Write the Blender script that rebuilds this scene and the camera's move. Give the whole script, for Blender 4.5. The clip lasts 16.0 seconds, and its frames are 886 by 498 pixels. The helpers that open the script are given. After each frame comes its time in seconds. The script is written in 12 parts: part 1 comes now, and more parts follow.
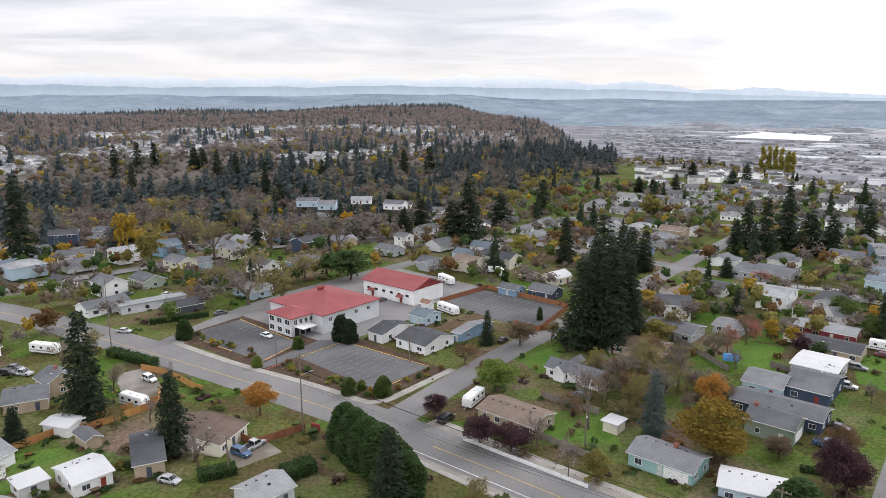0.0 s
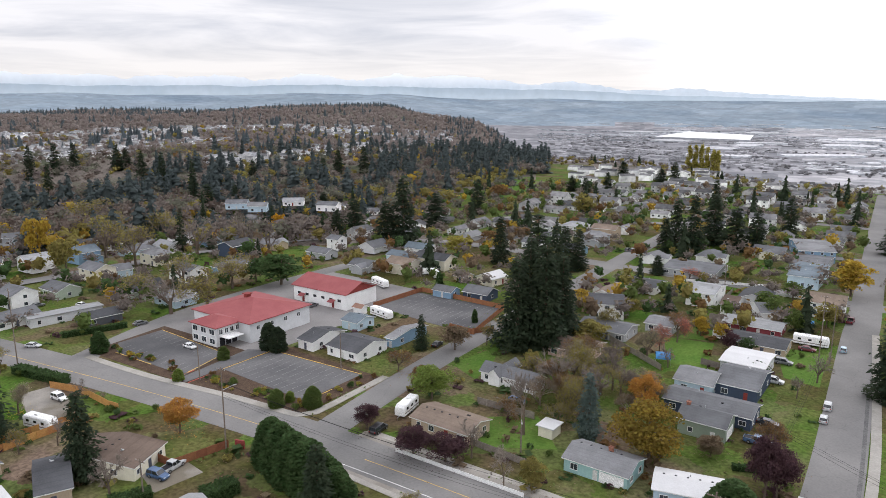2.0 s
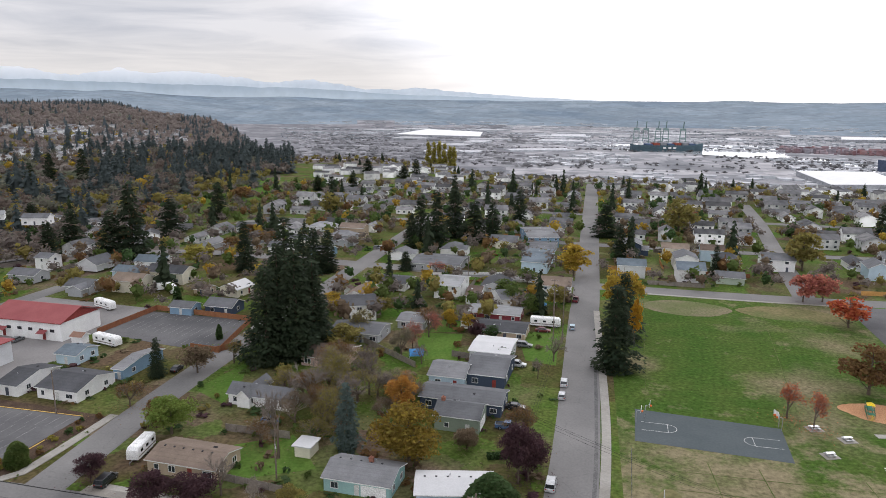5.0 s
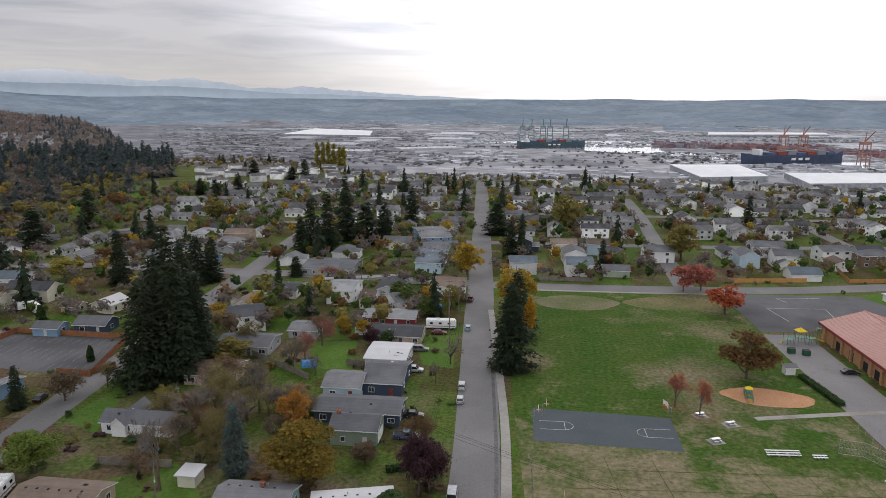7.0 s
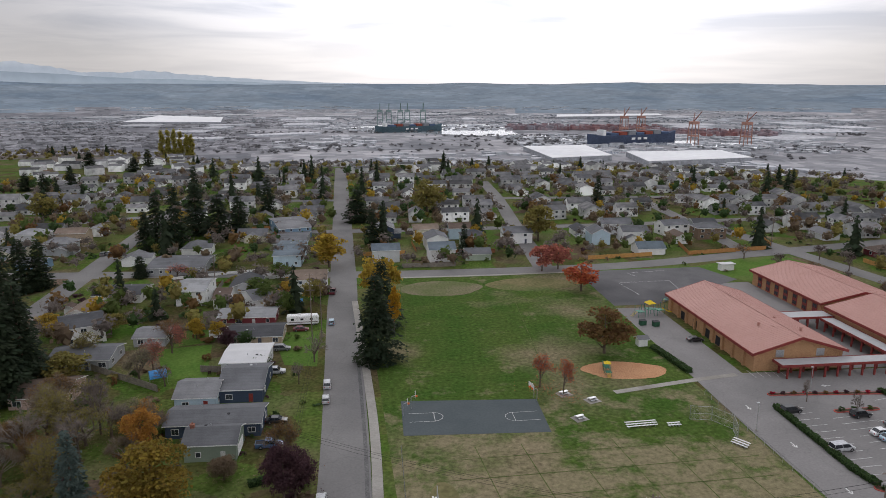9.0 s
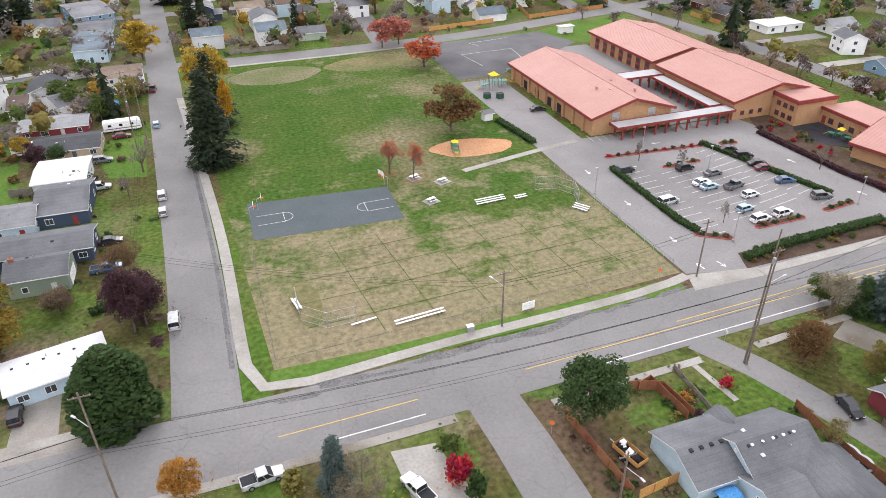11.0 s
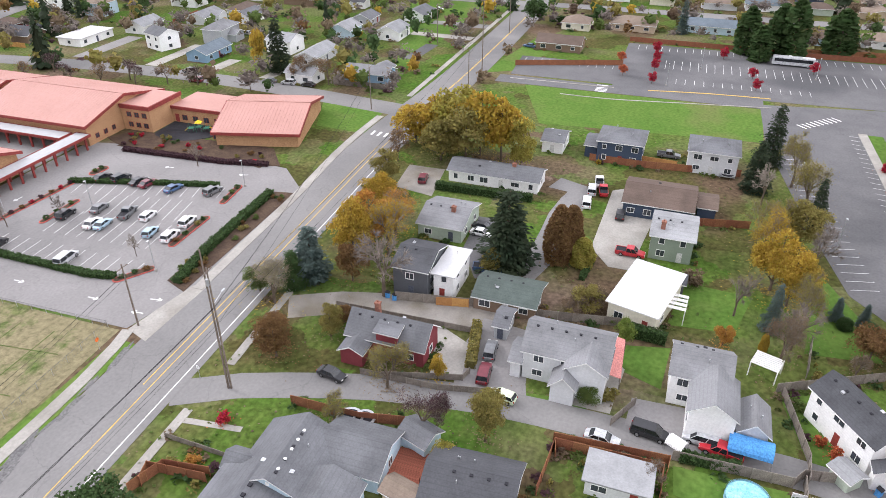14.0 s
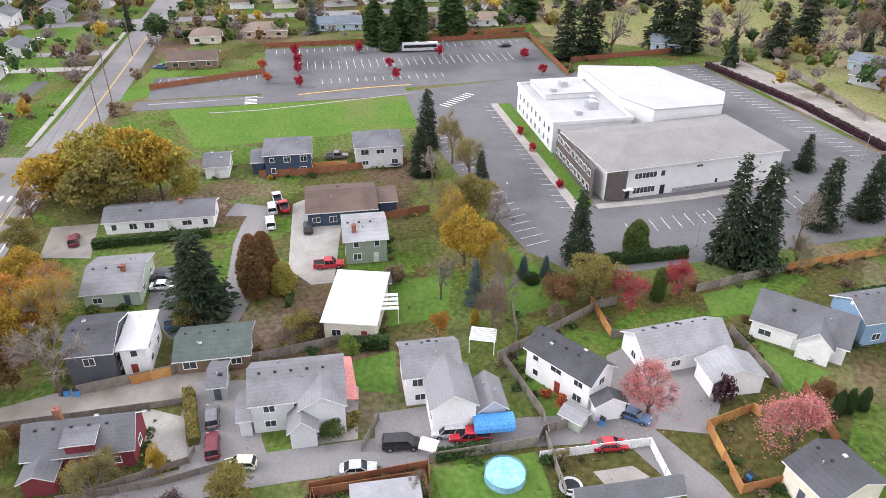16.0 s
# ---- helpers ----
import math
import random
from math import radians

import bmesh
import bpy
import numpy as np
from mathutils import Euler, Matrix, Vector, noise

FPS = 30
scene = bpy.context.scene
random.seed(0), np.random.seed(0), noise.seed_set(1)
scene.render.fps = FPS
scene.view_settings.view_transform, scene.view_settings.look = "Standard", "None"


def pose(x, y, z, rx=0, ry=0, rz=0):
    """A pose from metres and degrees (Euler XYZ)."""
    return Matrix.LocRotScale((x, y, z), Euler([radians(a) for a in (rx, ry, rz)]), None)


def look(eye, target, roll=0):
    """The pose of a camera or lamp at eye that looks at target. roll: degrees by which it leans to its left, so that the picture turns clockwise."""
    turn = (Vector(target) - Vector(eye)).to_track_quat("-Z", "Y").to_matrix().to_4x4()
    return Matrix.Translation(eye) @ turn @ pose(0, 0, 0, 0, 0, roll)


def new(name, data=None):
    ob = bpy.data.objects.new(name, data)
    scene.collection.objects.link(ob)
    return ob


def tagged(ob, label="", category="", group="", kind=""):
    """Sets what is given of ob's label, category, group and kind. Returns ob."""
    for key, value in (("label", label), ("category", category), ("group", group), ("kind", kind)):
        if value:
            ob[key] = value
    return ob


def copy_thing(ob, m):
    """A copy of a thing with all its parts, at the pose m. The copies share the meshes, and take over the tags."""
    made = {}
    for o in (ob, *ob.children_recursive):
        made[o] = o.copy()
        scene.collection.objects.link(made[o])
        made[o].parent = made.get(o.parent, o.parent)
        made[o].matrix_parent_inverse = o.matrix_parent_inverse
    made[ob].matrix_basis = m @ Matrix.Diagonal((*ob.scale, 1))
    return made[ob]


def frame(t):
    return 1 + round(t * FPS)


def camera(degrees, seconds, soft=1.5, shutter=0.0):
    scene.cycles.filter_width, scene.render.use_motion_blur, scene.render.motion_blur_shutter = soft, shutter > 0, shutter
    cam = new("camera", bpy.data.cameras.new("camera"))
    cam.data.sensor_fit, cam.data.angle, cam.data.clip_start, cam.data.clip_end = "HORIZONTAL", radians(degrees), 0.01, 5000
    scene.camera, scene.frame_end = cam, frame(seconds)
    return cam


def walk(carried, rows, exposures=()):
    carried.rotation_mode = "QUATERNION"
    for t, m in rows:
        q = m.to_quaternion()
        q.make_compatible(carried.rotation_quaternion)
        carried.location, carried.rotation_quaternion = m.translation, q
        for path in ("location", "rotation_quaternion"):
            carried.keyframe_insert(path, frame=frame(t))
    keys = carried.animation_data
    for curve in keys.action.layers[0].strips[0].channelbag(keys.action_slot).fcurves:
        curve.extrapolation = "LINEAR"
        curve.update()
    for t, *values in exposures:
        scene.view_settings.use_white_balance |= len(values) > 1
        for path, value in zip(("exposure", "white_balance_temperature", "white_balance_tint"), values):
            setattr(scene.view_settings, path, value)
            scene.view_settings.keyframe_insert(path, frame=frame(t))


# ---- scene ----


def at(t, x, y, z, heading, tilt, lean):
    """A row of the flight: heading clockwise from +Y, tilt above the horizon."""
    a, b = radians(heading), radians(tilt)
    eye = Vector((x, y, z))
    return t, look(eye, eye + Vector((math.sin(a) * math.cos(b), math.cos(a) * math.cos(b), math.sin(b))), lean)


cam = camera(64.952, 16.0, soft=0.8)
walk(cam, [
    at(0, 0.00, 0.00, 70.99, -39.853, -11.958, -0.095),
    at(0.5, -0.40, 1.25, 70.91, -39.093, -11.951, -0.073),
    at(1, -0.81, 2.62, 70.90, -37.985, -11.977, -0.054),
    at(1.5, -1.29, 3.86, 70.85, -36.171, -11.988, 0.015),
    at(2, -1.75, 5.08, 70.85, -34.655, -11.988, 0.067),
    at(2.5, -2.14, 6.35, 70.86, -33.539, -11.993, 0.090),
    at(3, -2.46, 7.74, 70.82, -31.491, -12.011, 0.149),
    at(3.5, -2.65, 9.15, 70.79, -27.564, -12.006, 0.217),
    at(4, -3.08, 10.53, 70.76, -23.270, -12.029, 0.299),
    at(4.5, -3.51, 11.95, 70.68, -18.594, -12.025, 0.381),
    at(5, -3.87, 13.34, 70.63, -14.020, -12.023, 0.455),
    at(5.2, -3.97, 13.92, 70.63, -12.312, -12.031, 0.452),
    at(7.5, -4.19, 19.50, 71.03, -3.071, -12.080, 0.264),
    at(8, -3.98, 20.87, 70.99, 0.000, -12.073, 0.262),
    at(8.5, -3.72, 22.42, 70.99, 3.195, -12.087, 0.182),
    at(8.7, -3.60, 23.09, 71.01, 4.494, -12.125, 0.177),
    at(10.8, -1.52, 29.98, 71.34, 17.637, -31.618, -0.585),
    at(11, -0.95, 30.58, 71.27, 19.352, -31.616, -0.560),
    at(11.5, 0.50, 32.18, 70.98, 26.967, -31.597, -0.470),
    at(12, 1.86, 33.89, 70.81, 37.613, -31.664, -0.287),
    at(12.5, 3.07, 35.58, 70.87, 47.489, -31.773, -0.074),
    at(13, 4.41, 36.76, 70.64, 55.514, -31.699, 0.038),
    at(13.5, 5.94, 37.68, 70.45, 63.433, -31.607, 0.080),
    at(14, 7.52, 38.60, 70.41, 71.471, -31.556, 0.066),
    at(14.5, 9.49, 39.33, 70.31, 79.505, -31.549, 0.188),
    at(15, 11.41, 39.94, 70.03, 87.811, -31.434, 0.275),
    at(15.5, 13.26, 40.34, 69.72, 96.212, -31.269, 0.295),
    at(16, 15.07, 40.58, 69.48, 100.975, -31.163, 0.254),
], exposures=[(0, 0.10, 6400, 13.5), (3.0, 0.02, 6400, 13.5), (5.0, -0.20, 6400, 13.5), (7.3, -0.68, 6400, 14), (8.7, -0.83, 6400, 14), (10.6, 0.47, 6450, 15.5), (13.5, 0.55, 6350, 16), (14.5, 0.69, 6350, 17), (16, 0.71, 6300, 18)])

import collections

# ---- world and sun: a bright overcast sky, thinner cloud to the north ----
world = bpy.data.worlds.new("overcast_sky")
scene.world = world
world.use_nodes = True
wn, wl = world.node_tree.nodes, world.node_tree.links
wn.clear()


def wnode(kind, **inputs):
    n = wn.new(kind)
    for k, v in inputs.items():
        n.inputs[k].default_value = v
    return n


def wmath(op, a, b=None, c=None):
    n = wn.new("ShaderNodeMath")
    n.operation = op
    for i, v in enumerate((a, b, c)):
        if v is None:
            continue
        if isinstance(v, (int, float)):
            n.inputs[i].default_value = v
        else:
            wl.new(v, n.inputs[i])
    return n.outputs[0]


SUN_AZ, SUN_EL = radians(12), radians(34)
sky = wn.new("ShaderNodeTexSky")
sky.sky_type, sky.sun_disc, sky.sun_elevation, sky.sun_rotation = "NISHITA", False, SUN_EL, SUN_AZ
geo = wn.new("ShaderNodeTexCoord")
sep = wn.new("ShaderNodeSeparateXYZ")
wl.new(geo.outputs["Generated"], sep.inputs[0])
zc = wmath("MAXIMUM", sep.outputs[2], 0.0)
# cloud sheets seen in perspective: the direction over its height
den = wmath("ADD", zc, 0.055)
comb = wn.new("ShaderNodeCombineXYZ")
wl.new(wmath("DIVIDE", sep.outputs[0], den), comb.inputs[0])
wl.new(wmath("DIVIDE", sep.outputs[1], den), comb.inputs[1])
n1 = wnode("ShaderNodeTexNoise", Scale=0.55, Detail=7.0, Roughness=0.55, Distortion=0.5)
wl.new(comb.outputs[0], n1.inputs["Vector"])
ramp = wn.new("ShaderNodeValToRGB")
wl.new(n1.outputs["Fac"], ramp.inputs[0])
e = ramp.color_ramp.elements
e[0].position, e[0].color = 0.36, (0.62, 0.65, 0.705, 1)
e[1].position, e[1].color = 0.60, (0.93, 0.93, 0.94, 1)
# thin warm gaps just over the horizon, and the bright thin cloud round the hidden sun
low = wnode("ShaderNodeMapRange")
low.interpolation_type = "SMOOTHSTEP"
for k, v in zip((1, 2, 3, 4), (0.030, 0.10, 1.0, 0.0)):
    low.inputs[k].default_value = v
wl.new(zc, low.inputs[0])
mixlow = wn.new("ShaderNodeMixRGB")
mixlow.inputs[2].default_value = (0.95, 0.92, 0.87, 1)
wl.new(wmath("MULTIPLY", low.outputs[0], 0.7), mixlow.inputs[0])
wl.new(ramp.outputs[0], mixlow.inputs[1])
dot = wn.new("ShaderNodeVectorMath")
dot.operation = "DOT_PRODUCT"
wl.new(geo.outputs["Generated"], dot.inputs[0])
dot.inputs[1].default_value = (math.sin(SUN_AZ) * math.cos(SUN_EL), math.cos(SUN_AZ) * math.cos(SUN_EL), math.sin(SUN_EL))
glow = wnode("ShaderNodeMapRange")
glow.interpolation_type = "SMOOTHSTEP"
for k, v in zip((1, 2, 3, 4), (0.70, 0.92, 0.0, 1.0)):
    glow.inputs[k].default_value = v
wl.new(dot.outputs["Value"], glow.inputs[0])
lift = wmath("MULTIPLY_ADD", zc, 0.22, 1.02)
back = wnode("ShaderNodeMapRange")
back.interpolation_type = "SMOOTHSTEP"
for k, v in zip((1, 2, 3, 4), (0.35, -0.75, 0.0, 1.0)):
    back.inputs[k].default_value = v
wl.new(sep.outputs[1], back.inputs[0])
# the cloud thins out again to the south
lift = wmath("MULTIPLY_ADD", back.outputs[0], 0.9, lift)
lift = wmath("MULTIPLY_ADD", glow.outputs[0], 1.6, lift)
scaled = wn.new("ShaderNodeVectorMath")
scaled.operation = "SCALE"
wl.new(mixlow.outputs[0], scaled.inputs[0])
wl.new(lift, scaled.inputs["Scale"])
bg_cloud, bg_sky = wn.new("ShaderNodeBackground"), wn.new("ShaderNodeBackground")
wl.new(scaled.outputs[0], bg_cloud.inputs[0])
wl.new(sky.outputs[0], bg_sky.inputs[0])
bg_sky.inputs[1].default_value = 0.05
bg_cloud.inputs[1].default_value = 1.0
both = wn.new("ShaderNodeMixShader")
both.inputs[0].default_value = 0.06
wout = wn.new("ShaderNodeOutputWorld")
wl.new(bg_cloud.outputs[0], both.inputs[1])
wl.new(bg_sky.outputs[0], both.inputs[2])
wl.new(both.outputs[0], wout.inputs[0])

sun_data = bpy.data.lights.new("sun", "SUN")
sun_data.energy, sun_data.angle, sun_data.color = 1.0, radians(10), (1.0, 0.97, 0.92)
sun = new("sun", sun_data)
sun.matrix_world = look((0, 0, 300), (-math.sin(SUN_AZ) * math.cos(SUN_EL) * 9, -math.cos(SUN_AZ) * math.cos(SUN_EL) * 9, 300 - math.sin(SUN_EL) * 9))

# ---- materials ----
MATS = {}


def mat(name, c1, c2=None, scale=1.0, fine=8.0, rough=0.9, metal=0.0, bump=0.15, space="Object", vary=0.0, c3=None, wave=0.0, wave_scale=1.0, wave_dir="Z", spec=0.12, island=0.0, patch=0.5, bump_dist=0.02, grit=0.28, cracks=0.0):
    """Two colours mixed by coarse noise, a third in patches, fine grain on top, optional ribs, optional change from thing to thing."""
    if name in MATS:
        return MATS[name]
    m = bpy.data.materials.new(name)
    m.use_nodes = True
    nt = m.node_tree
    n, l = nt.nodes, nt.links
    bs = n["Principled BSDF"]
    bs.inputs["Roughness"].default_value, bs.inputs["Metallic"].default_value = rough, metal
    # open ground is too rough to shine at a low angle
    bs.inputs["Specular IOR Level"].default_value = 0.015 if space == "World" and rough > 0.7 else spec
    if space == "World":
        vec = n.new("ShaderNodeNewGeometry").outputs["Position"]
    else:
        vec = n.new("ShaderNodeTexCoord").outputs["Object"]
    c2 = c2 or tuple(v * 0.75 for v in c1)
    coarse = n.new("ShaderNodeTexNoise")
    coarse.inputs["Scale"].default_value, coarse.inputs["Detail"].default_value, coarse.inputs["Roughness"].default_value = scale, 6, 0.62
    l.new(vec, coarse.inputs["Vector"])
    grain = n.new("ShaderNodeTexNoise")
    grain.inputs["Scale"].default_value, grain.inputs["Detail"].default_value = fine, 3
    l.new(vec, grain.inputs["Vector"])
    r1 = n.new("ShaderNodeValToRGB")
    r1.color_ramp.elements[0].position, r1.color_ramp.elements[0].color = 0.36, (*c1, 1)
    r1.color_ramp.elements[1].position, r1.color_ramp.elements[1].color = 0.64, (*c2, 1)
    l.new(coarse.outputs["Fac"], r1.inputs[0])
    col = r1.outputs[0]
    if c3:
        p = n.new("ShaderNodeTexNoise")
        p.inputs["Scale"].default_value, p.inputs["Detail"].default_value = scale * 0.37, 5
        off = n.new("ShaderNodeVectorMath")
        off.inputs[1].default_value = (37.1, 11.7, 5.3)
        l.new(vec, off.inputs[0])
        l.new(off.outputs[0], p.inputs["Vector"])
        pr = n.new("ShaderNodeMapRange")
        pr.inputs[1].default_value, pr.inputs[2].default_value = patch, patch + 0.14
        l.new(p.outputs["Fac"], pr.inputs[0])
        mx = n.new("ShaderNodeMixRGB")
        l.new(pr.outputs[0], mx.inputs[0])
        l.new(col, mx.inputs[1])
        mx.inputs[2].default_value = (*c3, 1)
        col = mx.outputs[0]
    g = n.new("ShaderNodeMapRange")
    for k, v in zip((1, 2, 3, 4), (0.3, 0.7, 1 - grit, 1 + grit)):
        g.inputs[k].default_value = v
    l.new(grain.outputs["Fac"], g.inputs[0])
    sc = n.new("ShaderNodeVectorMath")
    sc.operation = "SCALE"
    l.new(col, sc.inputs[0])
    l.new(g.outputs[0], sc.inputs["Scale"])
    col = sc.outputs[0]
    height = grain.outputs["Fac"]
    if cracks:
        vo = n.new("ShaderNodeTexVoronoi")
        vo.feature = "DISTANCE_TO_EDGE"
        vo.inputs["Scale"].default_value = 0.11
        wob = n.new("ShaderNodeVectorMath")
        wob.operation = "MULTIPLY_ADD"
        l.new(coarse.outputs["Color"], wob.inputs[0])
        wob.inputs[1].default_value = (9, 9, 9)
        l.new(vec, wob.inputs[2])
        l.new(wob.outputs[0], vo.inputs["Vector"])
        cr = n.new("ShaderNodeMapRange")
        for k, v in zip((1, 2, 3, 4), (0.0, 0.012, 1.0 - cracks, 1.0)):
            cr.inputs[k].default_value = v
        l.new(vo.outputs["Distance"], cr.inputs[0])
        s3 = n.new("ShaderNodeVectorMath")
        s3.operation = "SCALE"
        l.new(col, s3.inputs[0])
        l.new(cr.outputs[0], s3.inputs["Scale"])
        col = s3.outputs[0]
    if wave:
        w = n.new("ShaderNodeTexWave")
        w.bands_direction, w.wave_profile = wave_dir, "SAW"
        w.inputs["Scale"].default_value = wave_scale
        w.inputs["Distortion"].default_value = 0.0
        l.new(vec, w.inputs["Vector"])
        wr = n.new("ShaderNodeMapRange")
        for k, v in zip((1, 2, 3, 4), (0.0, 0.25, 1.0 - wave, 1.0)):
            wr.inputs[k].default_value = v
        l.new(w.outputs["Fac"], wr.inputs[0])
        s2 = n.new("ShaderNodeVectorMath")
        s2.operation = "SCALE"
        l.new(col, s2.inputs[0])
        l.new(wr.outputs[0], s2.inputs["Scale"])
        col = s2.outputs[0]
    if vary or island:
        if island:
            rnd = n.new("ShaderNodeNewGeometry").outputs["Random Per Island"]
        else:
            rnd = n.new("ShaderNodeObjectInfo").outputs["Random"]
        hs = n.new("ShaderNodeHueSaturation")
        amount = island or vary
        a = n.new("ShaderNodeMapRange")
        a.inputs[3].default_value, a.inputs[4].default_value = 1 - amount, 1 + amount
        l.new(rnd, a.inputs[0])
        l.new(a.outputs[0], hs.inputs["Value"])
        b = n.new("ShaderNodeMapRange")
        b.inputs[3].default_value, b.inputs[4].default_value = 0.5 - amount * 0.06, 0.5 + amount * 0.06
        l.new(rnd, b.inputs[0])
        l.new(b.outputs[0], hs.inputs["Hue"])
        l.new(col, hs.inputs["Color"])
        col = hs.outputs[0]
    l.new(col, bs.inputs["Base Color"])
    if bump:
        bp = n.new("ShaderNodeBump")
        bp.inputs["Strength"].default_value, bp.inputs["Distance"].default_value = bump, bump_dist
        l.new(height, bp.inputs["Height"])
        l.new(bp.outputs[0], bs.inputs["Normal"])
    MATS[name] = m
    return m


def glass_mat(name, tint):
    m = mat(name, tint, tuple(v * 0.6 for v in tint), 0.7, 2.0, rough=0.08, bump=0.0, spec=0.6, vary=0.3)
    return m


M_GRASS = mat("lawn", (0.082, 0.114, 0.033), (0.122, 0.120, 0.050), 0.12, 1.1, space="World", c3=(0.155, 0.125, 0.085), patch=0.485, bump=0.5, bump_dist=0.06, grit=0.36)
M_FIELD = mat("field_grass", (0.046, 0.093, 0.017), (0.072, 0.106, 0.025), 0.07, 1.0, space="World", c3=(0.185, 0.155, 0.095), patch=0.52, bump=0.4, bump_dist=0.05, grit=0.26)
M_FIELDDRY = mat("dry_field_grass", (0.125, 0.125, 0.055), (0.19, 0.16, 0.085), 0.11, 0.9, space="World", c3=(0.085, 0.12, 0.04), patch=0.52, bump=0.4, bump_dist=0.05, grit=0.22)
M_LUSH = mat("lush_grass", (0.074, 0.142, 0.027), (0.096, 0.158, 0.034), 0.11, 1.2, space="World", c3=(0.125, 0.145, 0.05), patch=0.56, bump=0.4, bump_dist=0.05, grit=0.2)
M_LITTER = mat("woodland_floor", (0.13, 0.112, 0.098), (0.17, 0.148, 0.13), 0.03, 0.5, space="World", c3=(0.075, 0.082, 0.055), bump=0.4)
M_ASPHALT = mat("worn_asphalt", (0.178, 0.173, 0.169), (0.215, 0.209, 0.203), 0.06, 2.0, space="World", c3=(0.15, 0.147, 0.145), patch=0.54, bump=0.2, grit=0.08, cracks=0.14)
M_LOT = mat("lot_asphalt", (0.122, 0.120, 0.123), (0.15, 0.147, 0.149), 0.08, 2.0, space="World", c3=(0.09, 0.09, 0.093), bump=0.2, grit=0.09, cracks=0.12)
M_LOTLIGHT = mat("school_lot_asphalt", (0.205, 0.196, 0.192), (0.24, 0.23, 0.225), 0.07, 2.0, space="World", c3=(0.175, 0.17, 0.167), patch=0.55, bump=0.2, grit=0.08, cracks=0.14)
M_PATCH = mat("patched_asphalt", (0.118, 0.116, 0.116), (0.16, 0.156, 0.153), 0.3, 3.0, space="World", bump=0.2)
M_COURT = mat("court_asphalt", (0.085, 0.10, 0.105), (0.098, 0.113, 0.118), 0.1, 2.0, space="World", bump=0.1, grit=0.07)
M_CONC = mat("concrete", (0.29, 0.275, 0.25), (0.35, 0.335, 0.305), 0.25, 2.5, space="World", c3=(0.25, 0.235, 0.21), bump=0.15, grit=0.1)
M_GRAVEL = mat("gravel", (0.22, 0.205, 0.185), (0.30, 0.28, 0.25), 0.2, 6.0, space="World", c3=(0.17, 0.15, 0.12), bump=0.2, grit=0.14)
M_MULCH = mat("bark_mulch", (0.065, 0.045, 0.035), (0.10, 0.07, 0.05), 0.4, 4.0, space="World", bump=0.6)
M_CLAY = mat("wood_chip_bed", (0.42, 0.22, 0.12), (0.48, 0.27, 0.15), 0.2, 4.0, space="World", bump=0.5)
M_WHITE = mat("white_paint", (0.78, 0.78, 0.77), (0.70, 0.70, 0.69), 0.6, 6.0, rough=0.6, bump=0.05)
M_LINE = mat("road_paint_white", (0.68, 0.68, 0.66), (0.50, 0.50, 0.49), 0.6, 5.0, space="World", bump=0.1)
M_FAINT = mat("worn_line_paint", (0.30, 0.295, 0.285), (0.17, 0.167, 0.165), 0.5, 5.0, space="World", bump=0.1)
M_YELLOW = mat("road_paint_yellow", (0.62, 0.42, 0.10), (0.48, 0.34, 0.13), 0.5, 5.0, space="World", bump=0.1)
M_REDKERB = mat("red_kerb_paint", (0.45, 0.10, 0.08), (0.36, 0.09, 0.08), 0.5, 5.0, space="World", bump=0.1)
M_BARK = mat("bark", (0.10, 0.075, 0.055), (0.15, 0.12, 0.095), 1.5, 9.0, bump=0.6)
M_TWIG = mat("bare_twigs", (0.17, 0.14, 0.12), (0.22, 0.19, 0.165), 0.6, 5.0, bump=0.0, vary=0.25)
M_POLE = mat("weathered_pole_wood", (0.14, 0.11, 0.09), (0.20, 0.165, 0.14), 1.0, 6.0, bump=0.4)
M_GALV = mat("galvanised_steel", (0.42, 0.43, 0.44), (0.50, 0.51, 0.52), 2.0, 9.0, rough=0.45, metal=0.7, bump=0.05)
M_BLACKPAD = mat("black_play_rubber", (0.035, 0.036, 0.04), (0.05, 0.05, 0.054), 0.4, 3.0, space="World", bump=0.15)
M_RUBBER = mat("tyre_rubber", (0.022, 0.022, 0.023), None, 4, 20, rough=0.9)
M_RIM = mat("wheel_alloy", (0.45, 0.45, 0.46), None, 4, 20, rough=0.35, metal=0.8, bump=0)
M_GLASS = glass_mat("window_glass", (0.05, 0.06, 0.07))
M_CARGLASS = glass_mat("car_glass", (0.02, 0.024, 0.028))
M_LAMP = mat("lamp_lens", (0.75, 0.75, 0.72), None, 3, 9, rough=0.2, bump=0)
M_TAIL = mat("tail_lamp", (0.35, 0.02, 0.02), None, 3, 9, rough=0.2, bump=0)
M_CEDAR = mat("new_cedar_fence", (0.46, 0.24, 0.09), (0.38, 0.19, 0.07), 0.8, 7.0, vary=0.18)
M_FENCE = mat("weathered_fence", (0.24, 0.21, 0.18), (0.17, 0.15, 0.13), 0.8, 7.0, vary=0.2)
M_REDFENCE = mat("red_brown_fence", (0.27, 0.115, 0.06), (0.21, 0.09, 0.05), 0.8, 7.0, vary=0.15)
M_WATER = mat("harbour_water", (0.42, 0.44, 0.46), (0.48, 0.50, 0.52), 0.004, 0.05, rough=0.10, space="World", bump=0.0, spec=0.8, grit=0.05)
M_MEMBRANE = mat("white_roof_membrane", (0.41, 0.41, 0.415), (0.35, 0.355, 0.36), 0.12, 1.5, rough=0.6, bump=0.05, grit=0.06)
